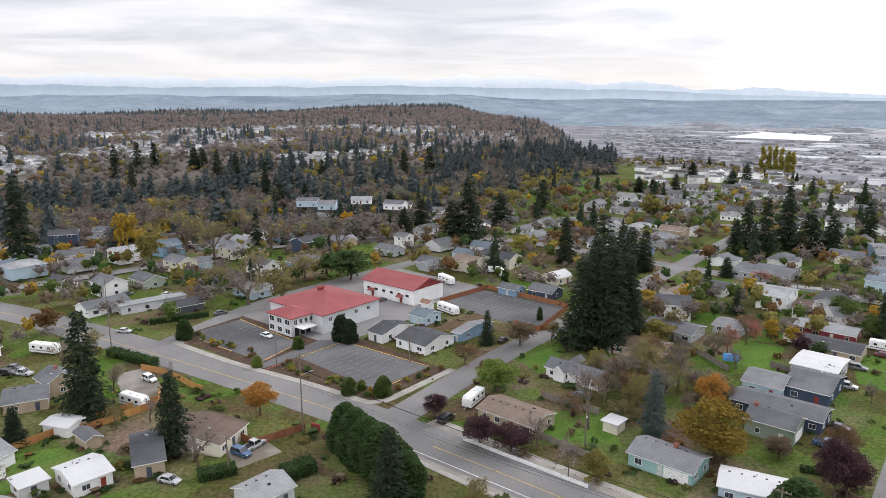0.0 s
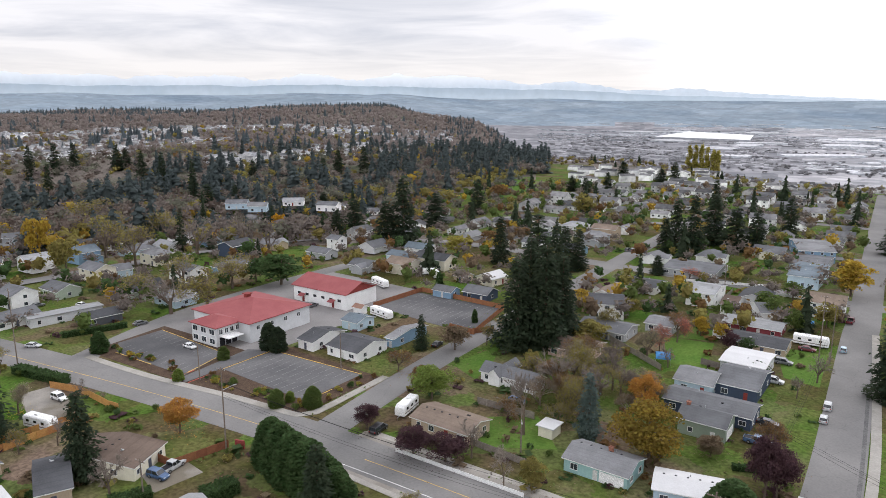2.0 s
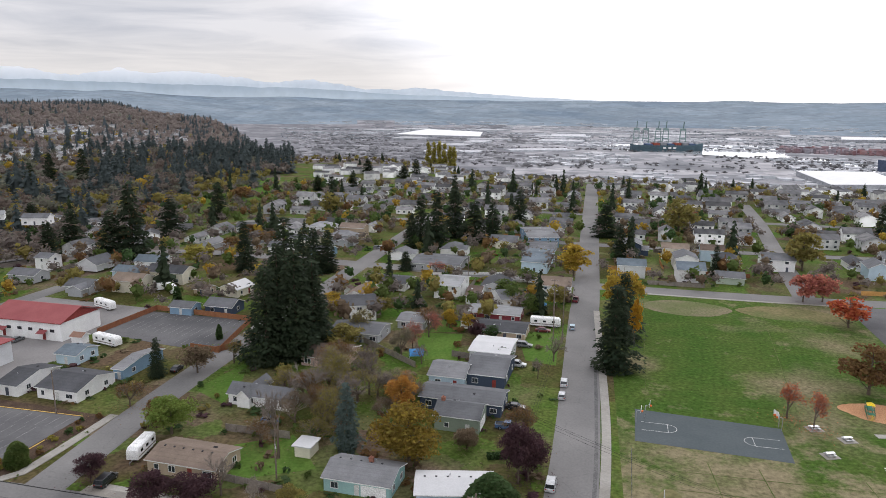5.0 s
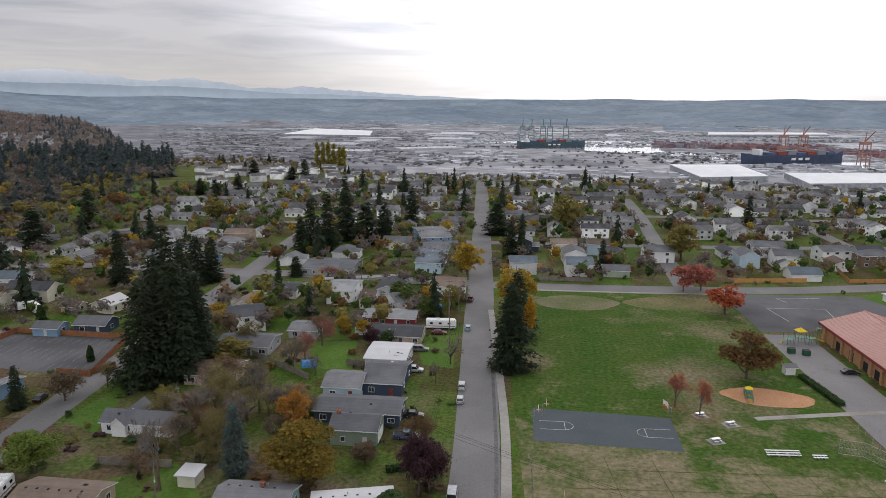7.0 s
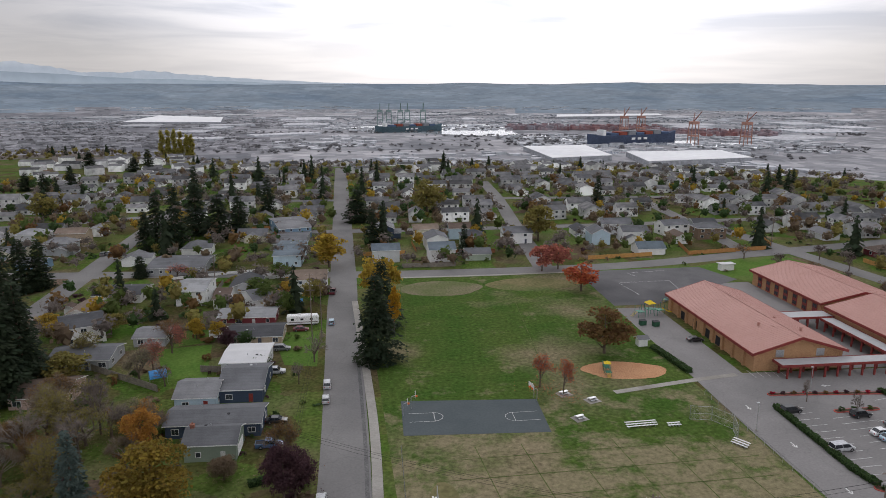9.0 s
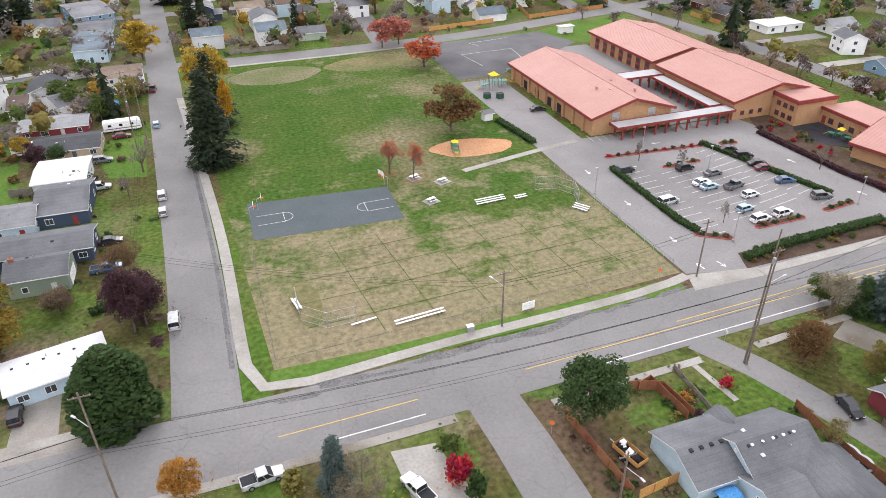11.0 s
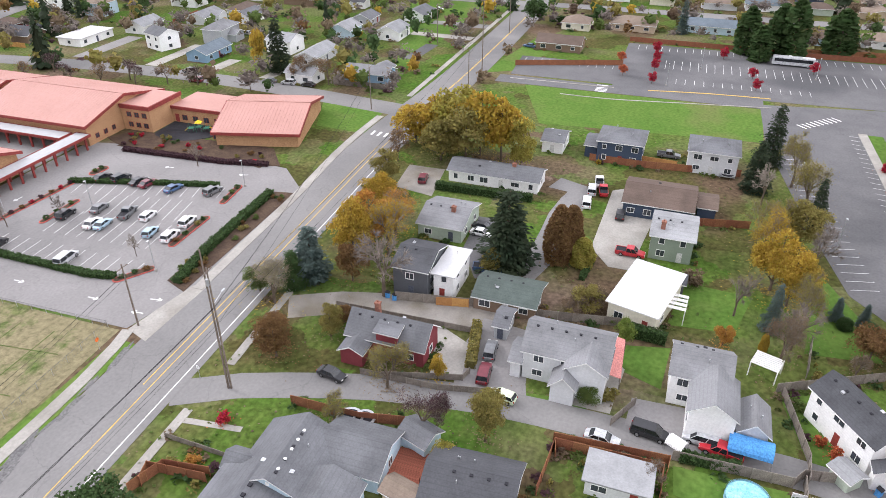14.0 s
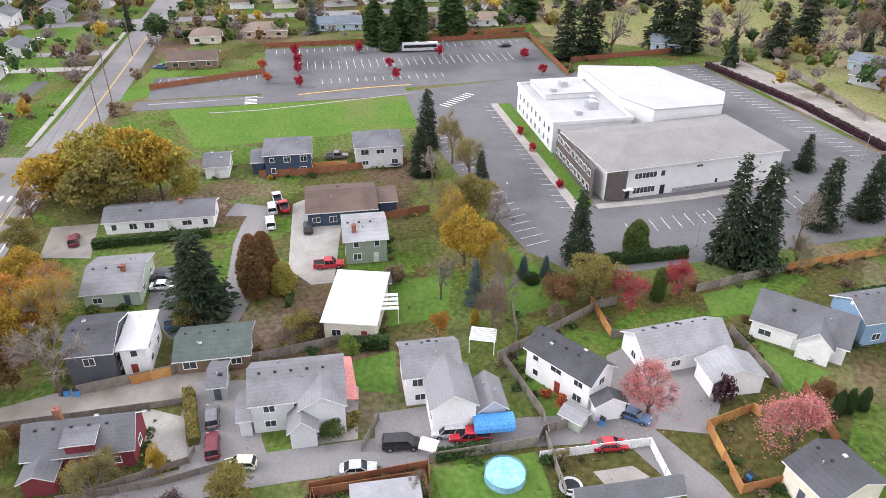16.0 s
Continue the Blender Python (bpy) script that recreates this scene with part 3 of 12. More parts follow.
def window(parent, x, y, z, w, h, facing, frame_mat=None, simple=False):
    """A framed window on a wall; facing: the wall's outward direction in degrees in the house's own plan."""
    key = ("window", round(w, 1), round(h, 1), frame_mat.name if frame_mat else "")
    if key not in SHARED:
        g, t = Geo(), 0.09
        g.box(-w / 2 - t, w / 2 + t, -0.05, 0.07, h / 2, h / 2 + t)
        g.box(-w / 2 - t, w / 2 + t, -0.05, 0.09, -h / 2 - t, -h / 2)
        g.box(-w / 2 - t, -w / 2, -0.05, 0.07, -h / 2, h / 2)
        g.box(w / 2, w / 2 + t, -0.05, 0.07, -h / 2, h / 2)
        if w > 1.0:
            g.box(-0.03, 0.03, -0.05, 0.05, -h / 2, h / 2)
        SHARED[key] = (g.mesh("window", frame_mat or M_WHITE), Geo().box(-w / 2, w / 2, -0.04, 0.02, -h / 2, h / 2).mesh("pane", M_GLASS))
    a, b = SHARED[key]
    if simple:
        ks = key + ("simple",)
        if ks not in SHARED:
            me = Geo().box(-w / 2 - 0.09, w / 2 + 0.09, -0.05, 0.06, -h / 2 - 0.09, h / 2 + 0.09).box(-w / 2, w / 2, 0.0, 0.075, -h / 2, h / 2).mesh("window", frame_mat or M_WHITE)
            me.materials.append(M_GLASS)
            for p in list(me.polygons)[6:]:
                p.material_index = 1
            SHARED[ks] = me
        return part("window", SHARED[ks], None, parent, m=pose(x, y, z, 0, 0, facing - 90))
    win = part("window", a, None, parent, m=pose(x, y, z, 0, 0, facing - 90))
    part("pane", b, None, win)
    return win


def panel(parent, name, x, y, z, w, h, facing, material, label="", ribs=0):
    key = (name, round(w, 2), round(h, 2), material.name, ribs)
    if key not in SHARED:
        g = Geo().box(-w / 2, w / 2, -0.03, 0.05, 0, h)
        for i in range(ribs):
            z0 = h * (i + 0.08) / ribs
            g.box(-w / 2 + 0.08, w / 2 - 0.08, 0.05, 0.075, z0, z0 + h / ribs * 0.8)
        SHARED[key] = g.mesh(name, material)
    return part(name, SHARED[key], None, parent, label, m=pose(x, y, z, 0, 0, facing - 90))


def block(parent, w, d, h, rise, kind, wall, roof, m=None, over=0.45, base=0.0, trim=None):
    """Walls, roof and fascia of one block; the ridge runs along x. kind: gable, hip, flat, shed."""
    m = m or Matrix()
    x, y = w / 2, d / 2
    g = Geo()
    if kind == "gable":
        v = [(-x, -y, base), (x, -y, base), (x, y, base), (-x, y, base), (-x, -y, h), (x, -y, h), (x, y, h), (-x, y, h), (-x, 0, h + rise), (x, 0, h + rise)]
        f = [(0, 3, 2, 1), (0, 1, 5, 4), (2, 3, 7, 6), (1, 2, 6, 9, 5), (3, 0, 4, 8, 7), (4, 5, 9, 8), (6, 7, 8, 9)]
        g.add(v, f, m)
    elif kind == "shed":
        g.add([(-x, -y, base), (x, -y, base), (x, y, base), (-x, y, base), (-x, -y, h), (x, -y, h), (x, y, h + rise), (-x, y, h + rise)],
              [(0, 3, 2, 1), (0, 1, 5, 4), (2, 3, 7, 6), (1, 2, 6, 5), (3, 0, 4, 7), (4, 5, 6, 7)], m)
    else:
        g.box(-x, x, -y, y, base, h, m)
    part("wall", g, wall, parent)
    r, t = Geo(), 0.2
    s = rise / y if y else 0
    X, Y = x + over, y + over
    zl = h - s * over
    edge = []
    if kind == "gable":
        top = h + rise
        v = [(px, py, pz) for px in (-X, X) for py, pz in ((-Y, zl), (-Y, zl + t), (0, top + t), (Y, zl + t), (Y, zl), (0, top))]
        r.add(v, [(1, 7, 8, 2), (2, 8, 9, 3), (0, 6, 7, 1), (3, 9, 10, 4), (5, 11, 6, 0), (4, 10, 11, 5), (0, 1, 2, 5), (5, 2, 3, 4), (11, 8, 7, 6), (10, 9, 8, 11)], m)
        edge = range(2, 10)
    elif kind == "hip":
        k = max(x - y, 0.05)
        top = h + rise + t
        v = [(-X, -Y, zl + t), (X, -Y, zl + t), (X, Y, zl + t), (-X, Y, zl + t), (-k, 0, top), (k, 0, top)]
        v += [(a, b, c - t) for a, b, c in v[:4]]
        r.add(v, [(0, 1, 5, 4), (1, 2, 5), (2, 3, 4, 5), (3, 0, 4), (6, 9, 8, 7), (0, 6, 7, 1), (1, 7, 8, 2), (2, 8, 9, 3), (3, 9, 6, 0)], m)
        edge = range(4, 9)
    elif kind == "shed":
        s2 = rise / d
        r.slab([(-X, -Y, h - s2 * over + t), (X, -Y, h - s2 * over + t), (X, Y, h + rise + s2 * over + t), (-X, Y, h + rise + s2 * over + t)], t - 0.02, m)
        edge = range(1, 6)
    else:
        r.box(-X, X, -Y, Y, h, h + 0.24, m)
    me = r.mesh("roof", roof)
    me.materials.append(trim or M_WHITE)
    for i in edge:
        me.polygons[i].material_index = 1
    part("roof", me, None, parent)


BESIDE, FOOTPRINTS = [], []


def house(x, y, rot, w, d, h, rise, kind="gable", wall="white", roof="grey", label="", doors=1, garage="", wings=(), chimney=None, detail=2, category="house", name="house", group="", over=0.45, vents=2):
    """A house whose ridge runs along its own x. wings: (dx, dy, turn, w, d, h, rise, kind) more blocks; garage: side s, n, e or w."""
    group = group or ("neighbourhood houses" if category == "house" else "")
    ob = thing(name, pose(x, y, 0, 0, 0, rot), label or "%s-sided house with a %s shingle roof" % (wall, roof), category, group)
    wm, rm = wall_mat(wall), roof_mat(roof)
    block(ob, w, d, h, rise, kind, wm, rm, over=over)
    for k, (dx, dy, turn, ww, dd, hh, rr, kk) in enumerate(wings):
        block(ob, ww, dd, hh, rr, kk, wm, rm, m=pose(dx, dy, 0, 0, 0, turn), over=over * 0.9)
    if detail > 1 and category == "house" and math.hypot(x, y) < 150:
        ca, sa = math.cos(radians(rot)), math.sin(radians(rot))
        for u, v in ((-w * 0.36, -d / 2 - 1.0), (w * 0.2, -d / 2 - 1.1), (w / 2 + 1.1, d * 0.2), (-w / 2 - 1.1, -d * 0.1)):
            BESIDE.append((x + u * ca - v * sa, y + u * sa + v * ca))
    FOOTPRINTS.append((x, y, rot, w, d))
    rnd = random.Random(int(abs(x * 13 + y * 7)))
    storeys = [1.35] if h < 4.2 else [1.35, 4.0]
    if detail >= 1:
        for sy, facing in ((-1, 270), (1, 90)):
            for zi, zc in enumerate(storeys):
                if zc + 0.8 > h:
                    continue
                n = max(1, int(w / (3.4 if detail > 1 else 4.5)))
                for i in range(n):
                    wx = -w / 2 + w * (i + 0.5) / n + rnd.uniform(-0.3, 0.3)
                    side = "s" if sy < 0 else "n"
                    if zi == 0 and garage == side and wx > w / 2 - 6.2:
                        continue
                    if zi == 0 and sy == -1 and i == n // 2 and doors:
                        panel(ob, "door", wx, sy * d / 2, 0.1, 0.95, 2.05, facing, mat("door_paint_%d" % (int(abs(x)) % 3), ((0.25, 0.05, 0.04), (0.6, 0.6, 0.58), (0.09, 0.10, 0.13))[int(abs(x)) % 3], None, 1, 5, rough=0.5))
                        continue
                    window(ob, wx, sy * d / 2, zc + 0.15, rnd.choice((0.9, 1.4, 1.4, 1.8)), rnd.choice((1.0, 1.2)), facing, simple=detail < 2)
        for sx, facing in ((-1, 180), (1, 0)):
            for zc in storeys:
                if zc + 0.8 > h:
                    continue
                n = 2 if d > 8 and detail > 1 else 1
                side = "w" if sx < 0 else "e"
                if garage == side and zc < 2:
                    continue
                for i in range(n):
                    wy = -d / 2 + d * (i + 0.5) / n
                    window(ob, sx * w / 2, wy, zc + 0.15, 1.2, 1.1, facing, simple=detail < 2)
            if kind == "gable" and rise > 1.6 and detail > 1:
                panel(ob, "gable_vent", sx * w / 2, 0, h + rise * 0.45, 0.5, 0.5, facing, M_WHITE, ribs=4)
    if garage:
        gx, gy, fc = {"s": (w / 2 - 3.1, -d / 2, 270), "n": (w / 2 - 3.1, d / 2, 90), "e": (w / 2, 0, 0), "w": (-w / 2, 0, 180)}[garage]
        panel(ob, "garage_door", gx, gy, 0.05, 4.9, 2.2, fc, M_WHITE, "white panelled garage door", ribs=4)
    if detail > 1 and kind in ("gable", "hip"):
        s = rise / (d / 2)
        if math.hypot(x, y) < 150 and w > 6:
            if "ridge_vent" not in SHARED:
                SHARED["ridge_vent"] = Geo().box(-0.16, 0.16, -0.16, 0.16, 0, 0.16).box(-0.20, 0.20, -0.20, 0.20, 0.16, 0.20).mesh("ridge_vent", M_DARK)
            side = rnd.choice((-1, 1))
            for i in range(int(w / 2.3)):
                part("ridge_vent", SHARED["ridge_vent"], None, ob, m=pose(-w * 0.4 + 2.1 * i, side * 0.7, h + rise - 0.7 * s + 0.1))
        for i in range(vents):
            vx, vy = rnd.uniform(-w * 0.3, w * 0.3), rnd.choice((-1, 1)) * d * 0.2
            z0 = h + rise - abs(vy) * s + 0.12
            if rnd.random() < 0.5:
                part("vent_pipe", Geo().tube((0, 0, 0), (0, 0, 0.55), 0.09, 0.09, 8), M_GALV, ob, m=pose(vx, vy, z0))
            else:
                part("roof_vent", Geo().box(-0.22, 0.22, -0.22, 0.22, 0, 0.22).box(-0.28, 0.28, -0.28, 0.28, 0.22, 0.27), M_DARK if rnd.random() < 0.5 else M_GALV, ob, m=pose(vx, vy, z0 - 0.05))
    if chimney:
        cx, cy = chimney
        top = h + rise + 0.9
        g = Geo().box(cx - 0.4, cx + 0.4, cy - 0.35, cy + 0.35, h * 0.6, top).box(cx - 0.47, cx + 0.47, cy - 0.42, cy + 0.42, top - 0.25, top - 0.05).tube((cx, cy, top), (cx, cy, top + 0.3), 0.14, 0.14, 8)
        part("chimney", g, M_CHIM, ob, "brick chimney")
    return ob


# ---- vehicles ----
WHEELS = {}


def wheel_meshes(r, wd):
    key = (r, wd)
    if key not in WHEELS:
        t = Geo().tube((0, -wd / 2, 0), (0, wd / 2, 0), r, r, 14)
        t.tube((0, -wd / 2 - 0.012, 0), (0, wd / 2 + 0.012, 0), r * 0.62, r * 0.62, 9)
        me = t.mesh("wheel", M_RUBBER)
        me.materials.append(M_RIM)
        for p in list(me.polygons)[16:]:
            p.material_index = 1
        WHEELS[key] = (me, None)
    return WHEELS[key]


def loft(sections):
    """Rings of equal length joined one after the other."""
    g = Geo()
    n = len(sections[0])
    v = [p for s in sections for p in s]
    f = []
    for k in range(len(sections) - 1):
        for i in range(n):
            a = k * n
            f.append((a + i, a + (i + 1) % n, a + n + (i + 1) % n, a + n + i))
    f += [tuple(range(n - 1, -1, -1)), tuple(range((len(sections) - 1) * n, len(sections) * n))]
    return g.add(v, f)


def ring(x, hw, z0, z1, tuck=0.08):
    """A cross-section of a car body: tucked in at sill and shoulder."""
    m = z0 + (z1 - z0) * 0.45
    return [(x, -hw + tuck, z0), (x, hw - tuck, z0), (x, hw, m), (x, hw - tuck * 0.7, z1 - 0.05), (x, hw - tuck * 2, z1), (x, -hw + tuck * 2, z1), (x, -hw + tuck * 0.7, z1 - 0.05), (x, -hw, m)]


CAR_SHAPES = {
    # length, half width, height, shoulder, cabin: rear base, rear top, front top, front base
    "sedan": (4.7, 0.90, 1.45, 0.92, (-1.75, -1.05, 0.35, 1.15)),
    "hatch": (4.2, 0.88, 1.5, 0.93, (-2.0, -1.6, 0.3, 1.05)),
    "suv": (4.7, 0.94, 1.72, 1.02, (-2.25, -1.95, 0.30, 1.05)),
    "van": (5.1, 0.98, 1.8, 1.02, (-2.45, -2.25, 0.75, 1.55)),
    "pickup": (5.6, 0.97, 1.82, 1.05, (-0.75, -0.65, 0.60, 1.35)),
}


def build_car(kind, colour, m, label):
    L, hw, H, sh, (rb, rt, ft, fb) = CAR_SHAPES[kind]
    ob = thing("car" if kind != "pickup" else "pickup_truck", m, label, "pickup" if kind == "pickup" else "car", "parked vehicles")
    pm = paint_mat(colour, CARS[colour])
    a, b = -L / 2, L / 2
    body = loft([ring(a, hw - 0.16, 0.42, sh - 0.16), ring(a + 0.12, hw - 0.05, 0.28, sh - 0.03), ring(rb, hw, 0.24, sh), ring(fb, hw, 0.24, sh), ring(b - 0.5, hw - 0.03, 0.25, sh - 0.12), ring(b - 0.1, hw - 0.1, 0.30, sh - 0.22), ring(b, hw - 0.2, 0.42, sh - 0.34)])
    roof_hw = hw - 0.2
    body.add([(rt, -roof_hw, H), (rt, roof_hw, H), (ft, roof_hw, H), (ft, -roof_hw, H), (rt - 0.06, -roof_hw - 0.05, H - 0.07), (rt - 0.06, roof_hw + 0.05, H - 0.07), (ft + 0.08, roof_hw + 0.05, H - 0.07), (ft + 0.08, -roof_hw - 0.05, H - 0.07)],
             [(0, 3, 2, 1), (0, 1, 5, 4), (1, 2, 6, 5), (2, 3, 7, 6), (3, 0, 4, 7)])
    if kind == "pickup":
        body.box(a + 0.05, rb, -hw + 0.02, -hw + 0.12, sh - 0.02, sh + 0.12).box(a + 0.05, rb, hw - 0.12, hw - 0.02, sh - 0.02, sh + 0.12).box(a + 0.02, a + 0.10, -hw + 0.1, hw - 0.1, sh - 0.1, sh + 0.12)
    s = hw - 0.06
    for x0, x1 in ((rb, rt - 0.03), (fb, ft + 0.05), ((rb + fb) / 2, (rt + ft) / 2)):
        for sy in (-1, 1):
            body.tube((x0, sy * (s + 0.005), sh), (x1, sy * (roof_hw + 0.035), H - 0.05), 0.045, 0.04, 5)
    part("body", body, pm, ob, smooth=False)
    if kind == "pickup":
        part("cargo_bed", Geo().box(a + 0.14, rb - 0.05, -hw + 0.14, hw - 0.14, sh - 0.02, sh + 0.03), M_DARK, ob, "dark open cargo bed")
    g = Geo()
    s = hw - 0.06
    lo, hi = [(rb, -s, sh - 0.01), (rb, s, sh - 0.01), (fb, s, sh - 0.01), (fb, -s, sh - 0.01)], [(rt - 0.03, -roof_hw - 0.03, H - 0.05), (rt - 0.03, roof_hw + 0.03, H - 0.05), (ft + 0.05, roof_hw + 0.03, H - 0.05), (ft + 0.05, -roof_hw - 0.03, H - 0.05)]
    g.add(lo + hi, [(0, 1, 5, 4), (1, 2, 6, 5), (2, 3, 7, 6), (3, 0, 4, 7)])
    part("cabin_glass", g, M_CARGLASS, ob, "dark tinted glass")
    r = 0.33 if kind in ("sedan", "hatch") else 0.38
    tyre, rim = wheel_meshes(r, 0.24)
    for wx in (-L * 0.29, L * 0.31):
        for sy in (-1, 1):
            part("wheel", tyre, None, ob, m=pose(wx, sy * (hw - 0.1), r))
    for sy in (-1, 1):
        part("headlight", Geo().box(b - 0.16, b - 0.02, -0.2, 0.2, -0.07, 0.07), M_LAMP, ob, m=pose(0, sy * (hw - 0.36), sh - 0.3))
        part("tail_light", Geo().box(a - 0.01, a + 0.10, -0.12, 0.12, -0.12, 0.10), M_TAIL, ob, m=pose(0, sy * (hw - 0.26), sh - 0.2))
    return ob


PROTO = {}


def car(x, y, heading, kind="sedan", colour="grey", label=""):
    key = ("car", kind, colour)
    m = pose(x, y, 0.06, 0, 0, heading)
    text = label or "%s %s parked on the asphalt" % ({"darkred": "dark red", "lightblue": "light blue"}.get(colour, colour), {"hatch": "hatchback", "suv": "sport utility car", "van": "minivan", "pickup": "pickup truck", "sedan": "sedan car"}[kind])
    if key in PROTO:
        ob = copy_thing(PROTO[key], m)
        ob["label"] = text
        return ob
    PROTO[key] = build_car(kind, colour, m, text)
    return PROTO[key]


def coach(x, y, heading, length=7.5, kind="motorhome", label="white motorhome with a dark stripe along its side"):
    """A long box vehicle: motorhome, travel trailer, or coach."""
    m = pose(x, y, 0.06, 0, 0, heading)
    ob = thing(kind, m, label, kind.replace("_", " "), "parked vehicles")
    hw, H = 1.2, 3.1
    a, b = -length / 2, length / 2
    nose = 0.5 if kind != "travel_trailer" else 0.7

    def sec(x, z0, z1, hw=hw):
        return [(x, -hw, z0), (x, hw, z0), (x, hw, z1 - 0.25), (x, hw - 0.2, z1), (x, -hw + 0.2, z1), (x, -hw, z1 - 0.25)]
    pm = M_WHITE if kind != "coach_bus" else paint_mat("silver", CARS["silver"])
    part("body", loft([sec(a, 0.55, H - 0.15), sec(a + 0.25, 0.5, H), sec(b - nose, 0.5, H), sec(b - 0.1, 0.55, H - 0.55), sec(b, 0.6, H - 1.2)]), pm, ob)
    if kind == "coach_bus":
        for sy in (-1, 1):
            part("side_glazing", Geo().box(a + 0.6, b - 1.0, -0.02, 0.02, 1.55, 2.55), M_CARGLASS, ob, m=pose(0, sy * (hw + 0.01), 0))
    else:
        for sy in (-1, 1):
            part("stripe", Geo().box(a + 0.2, b - 0.4, -0.012, 0.012, 1.0, 1.22), mat("rv_stripe", (0.20, 0.17, 0.15), None, 2, 8, rough=0.5), ob, m=pose(0, sy * (hw + 0.008), 0))
            for i in range(3):
                part("side_window", Geo().box(-0.45, 0.45, -0.02, 0.02, 1.7, 2.3), M_CARGLASS, ob, m=pose(a + length * (i + 0.6) / 3.4, sy * (hw + 0.01), 0))
    part("windscreen", Geo().box(-0.02, 0.02, -hw + 0.2, hw - 0.2, 0, 0.75), M_CARGLASS, ob, m=pose(b - 0.06, 0, 1.55, 0, -12, 0))
    part("roof_unit", Geo().box(-0.5, 0.5, -0.35, 0.35, 0, 0.28), M_WHITE, ob, m=pose(a + length * 0.4, 0, H))
    part("roof_hatch", Geo().box(-0.3, 0.3, -0.3, 0.3, 0, 0.12), M_WHITE, ob, m=pose(a + length * 0.7, 0, H))
    tyre, rim = wheel_meshes(0.42, 0.28)
    for wx in ((-length * 0.28, length * 0.33) if kind != "travel_trailer" else (-0.5, 0.45)):
        for sy in (-1, 1):
            part("wheel", tyre, None, ob, m=pose(wx, sy * (hw - 0.15), 0.42))
    if kind == "travel_trailer":
        part("drawbar", Geo().box(b, b + 1.2, -0.08, 0.08, 0.45, 0.58), M_GALV, ob)
        part("jack", Geo().tube((b + 1.0, 0, -0.06), (b + 1.0, 0, 0.8), 0.05, 0.05, 6), M_GALV, ob)
    return ob


# ---- trees ----
LEAVES = dict(
    fir=((0.028, 0.044, 0.026), (0.050, 0.066, 0.036)), spruce=((0.075, 0.11, 0.10), (0.11, 0.145, 0.13)), dark=((0.048, 0.088, 0.030), (0.068, 0.108, 0.040)),
    green=((0.075, 0.115, 0.030), (0.12, 0.155, 0.045)), olive=((0.185, 0.165, 0.055), (0.26, 0.215, 0.065)), gold=((0.43, 0.285, 0.045), (0.33, 0.235, 0.042)), oldgold=((0.26, 0.175, 0.032), (0.18, 0.135, 0.032)),
    orange=((0.46, 0.22, 0.05), (0.34, 0.185, 0.05)), rust=((0.155, 0.088, 0.04), (0.20, 0.12, 0.052)), red=((0.46, 0.13, 0.06), (0.42, 0.10, 0.05)), pink=((0.62, 0.23, 0.22), (0.52, 0.18, 0.17)),
    pinkred=((0.44, 0.17, 0.125), (0.36, 0.13, 0.10)), purple=((0.068, 0.036, 0.044), (0.095, 0.052, 0.058)), brown=((0.16, 0.115, 0.075), (0.20, 0.15, 0.10)),
    yellowgreen=((0.27, 0.25, 0.055), (0.33, 0.275, 0.065)), brightgold=((0.46, 0.25, 0.025), (0.40, 0.22, 0.025)), crimson=((0.42, 0.03, 0.06), (0.36, 0.03, 0.05)),
    lime=((0.15, 0.21, 0.045), (0.20, 0.25, 0.06)), fade=((0.22, 0.20, 0.13), (0.28, 0.24, 0.15)))


def leaf_mat(c, island=False):
    a, b = LEAVES[c]
    if "foliage_" + c in MATS:
        return MATS["foliage_" + c]
    m = mat("foliage_" + c, a, b, 5.0, 2.5, rough=0.75, bump=0.0, spec=0.1, island=0.22, grit=0.10)
    # leaves let light through
    n, l = m.node_tree.nodes, m.node_tree.links
    bs = n["Principled BSDF"]
    tr, mx = n.new("ShaderNodeBsdfTranslucent"), n.new("ShaderNodeMixShader")
    mx.inputs[0].default_value = 0.42
    l.new(bs.inputs["Base Color"].links[0].from_socket, tr.inputs["Color"])
    l.new(bs.outputs[0], mx.inputs[1])
    l.new(tr.outputs[0], mx.inputs[2])
    l.new(mx.outputs[0], n["Material Output"].inputs["Surface"])
    return m


def quads(centres, size, rng, tilt=1.0, stretch=1.0):
    """Many small leaf faces, each turned its own way."""
    n = len(centres)
    u = rng.normal(size=(n, 3)) * [1, 1, tilt]
    u /= np.linalg.norm(u, axis=1)[:, None] + 1e-9
    w = rng.normal(size=(n, 3))
    v = np.cross(u, w)
    v /= np.linalg.norm(v, axis=1)[:, None] + 1e-9
    s = (size * rng.uniform(0.6, 1.3, n))[:, None]
    u, v = u * s * stretch, v * s
    verts = np.stack([centres - u - v * 0.5, centres + u * 0.2 - v, centres + u + v * 0.4, centres - u * 0.3 + v], 1).reshape(-1, 3)
    return verts, np.arange(4 * n).reshape(n, 4)


def np_mesh(name, verts, faces, material):
    me = bpy.data.meshes.new(name)
    me.from_pydata(verts.tolist(), [], faces.tolist())
    me.update()
    me.materials.append(material)
    return me


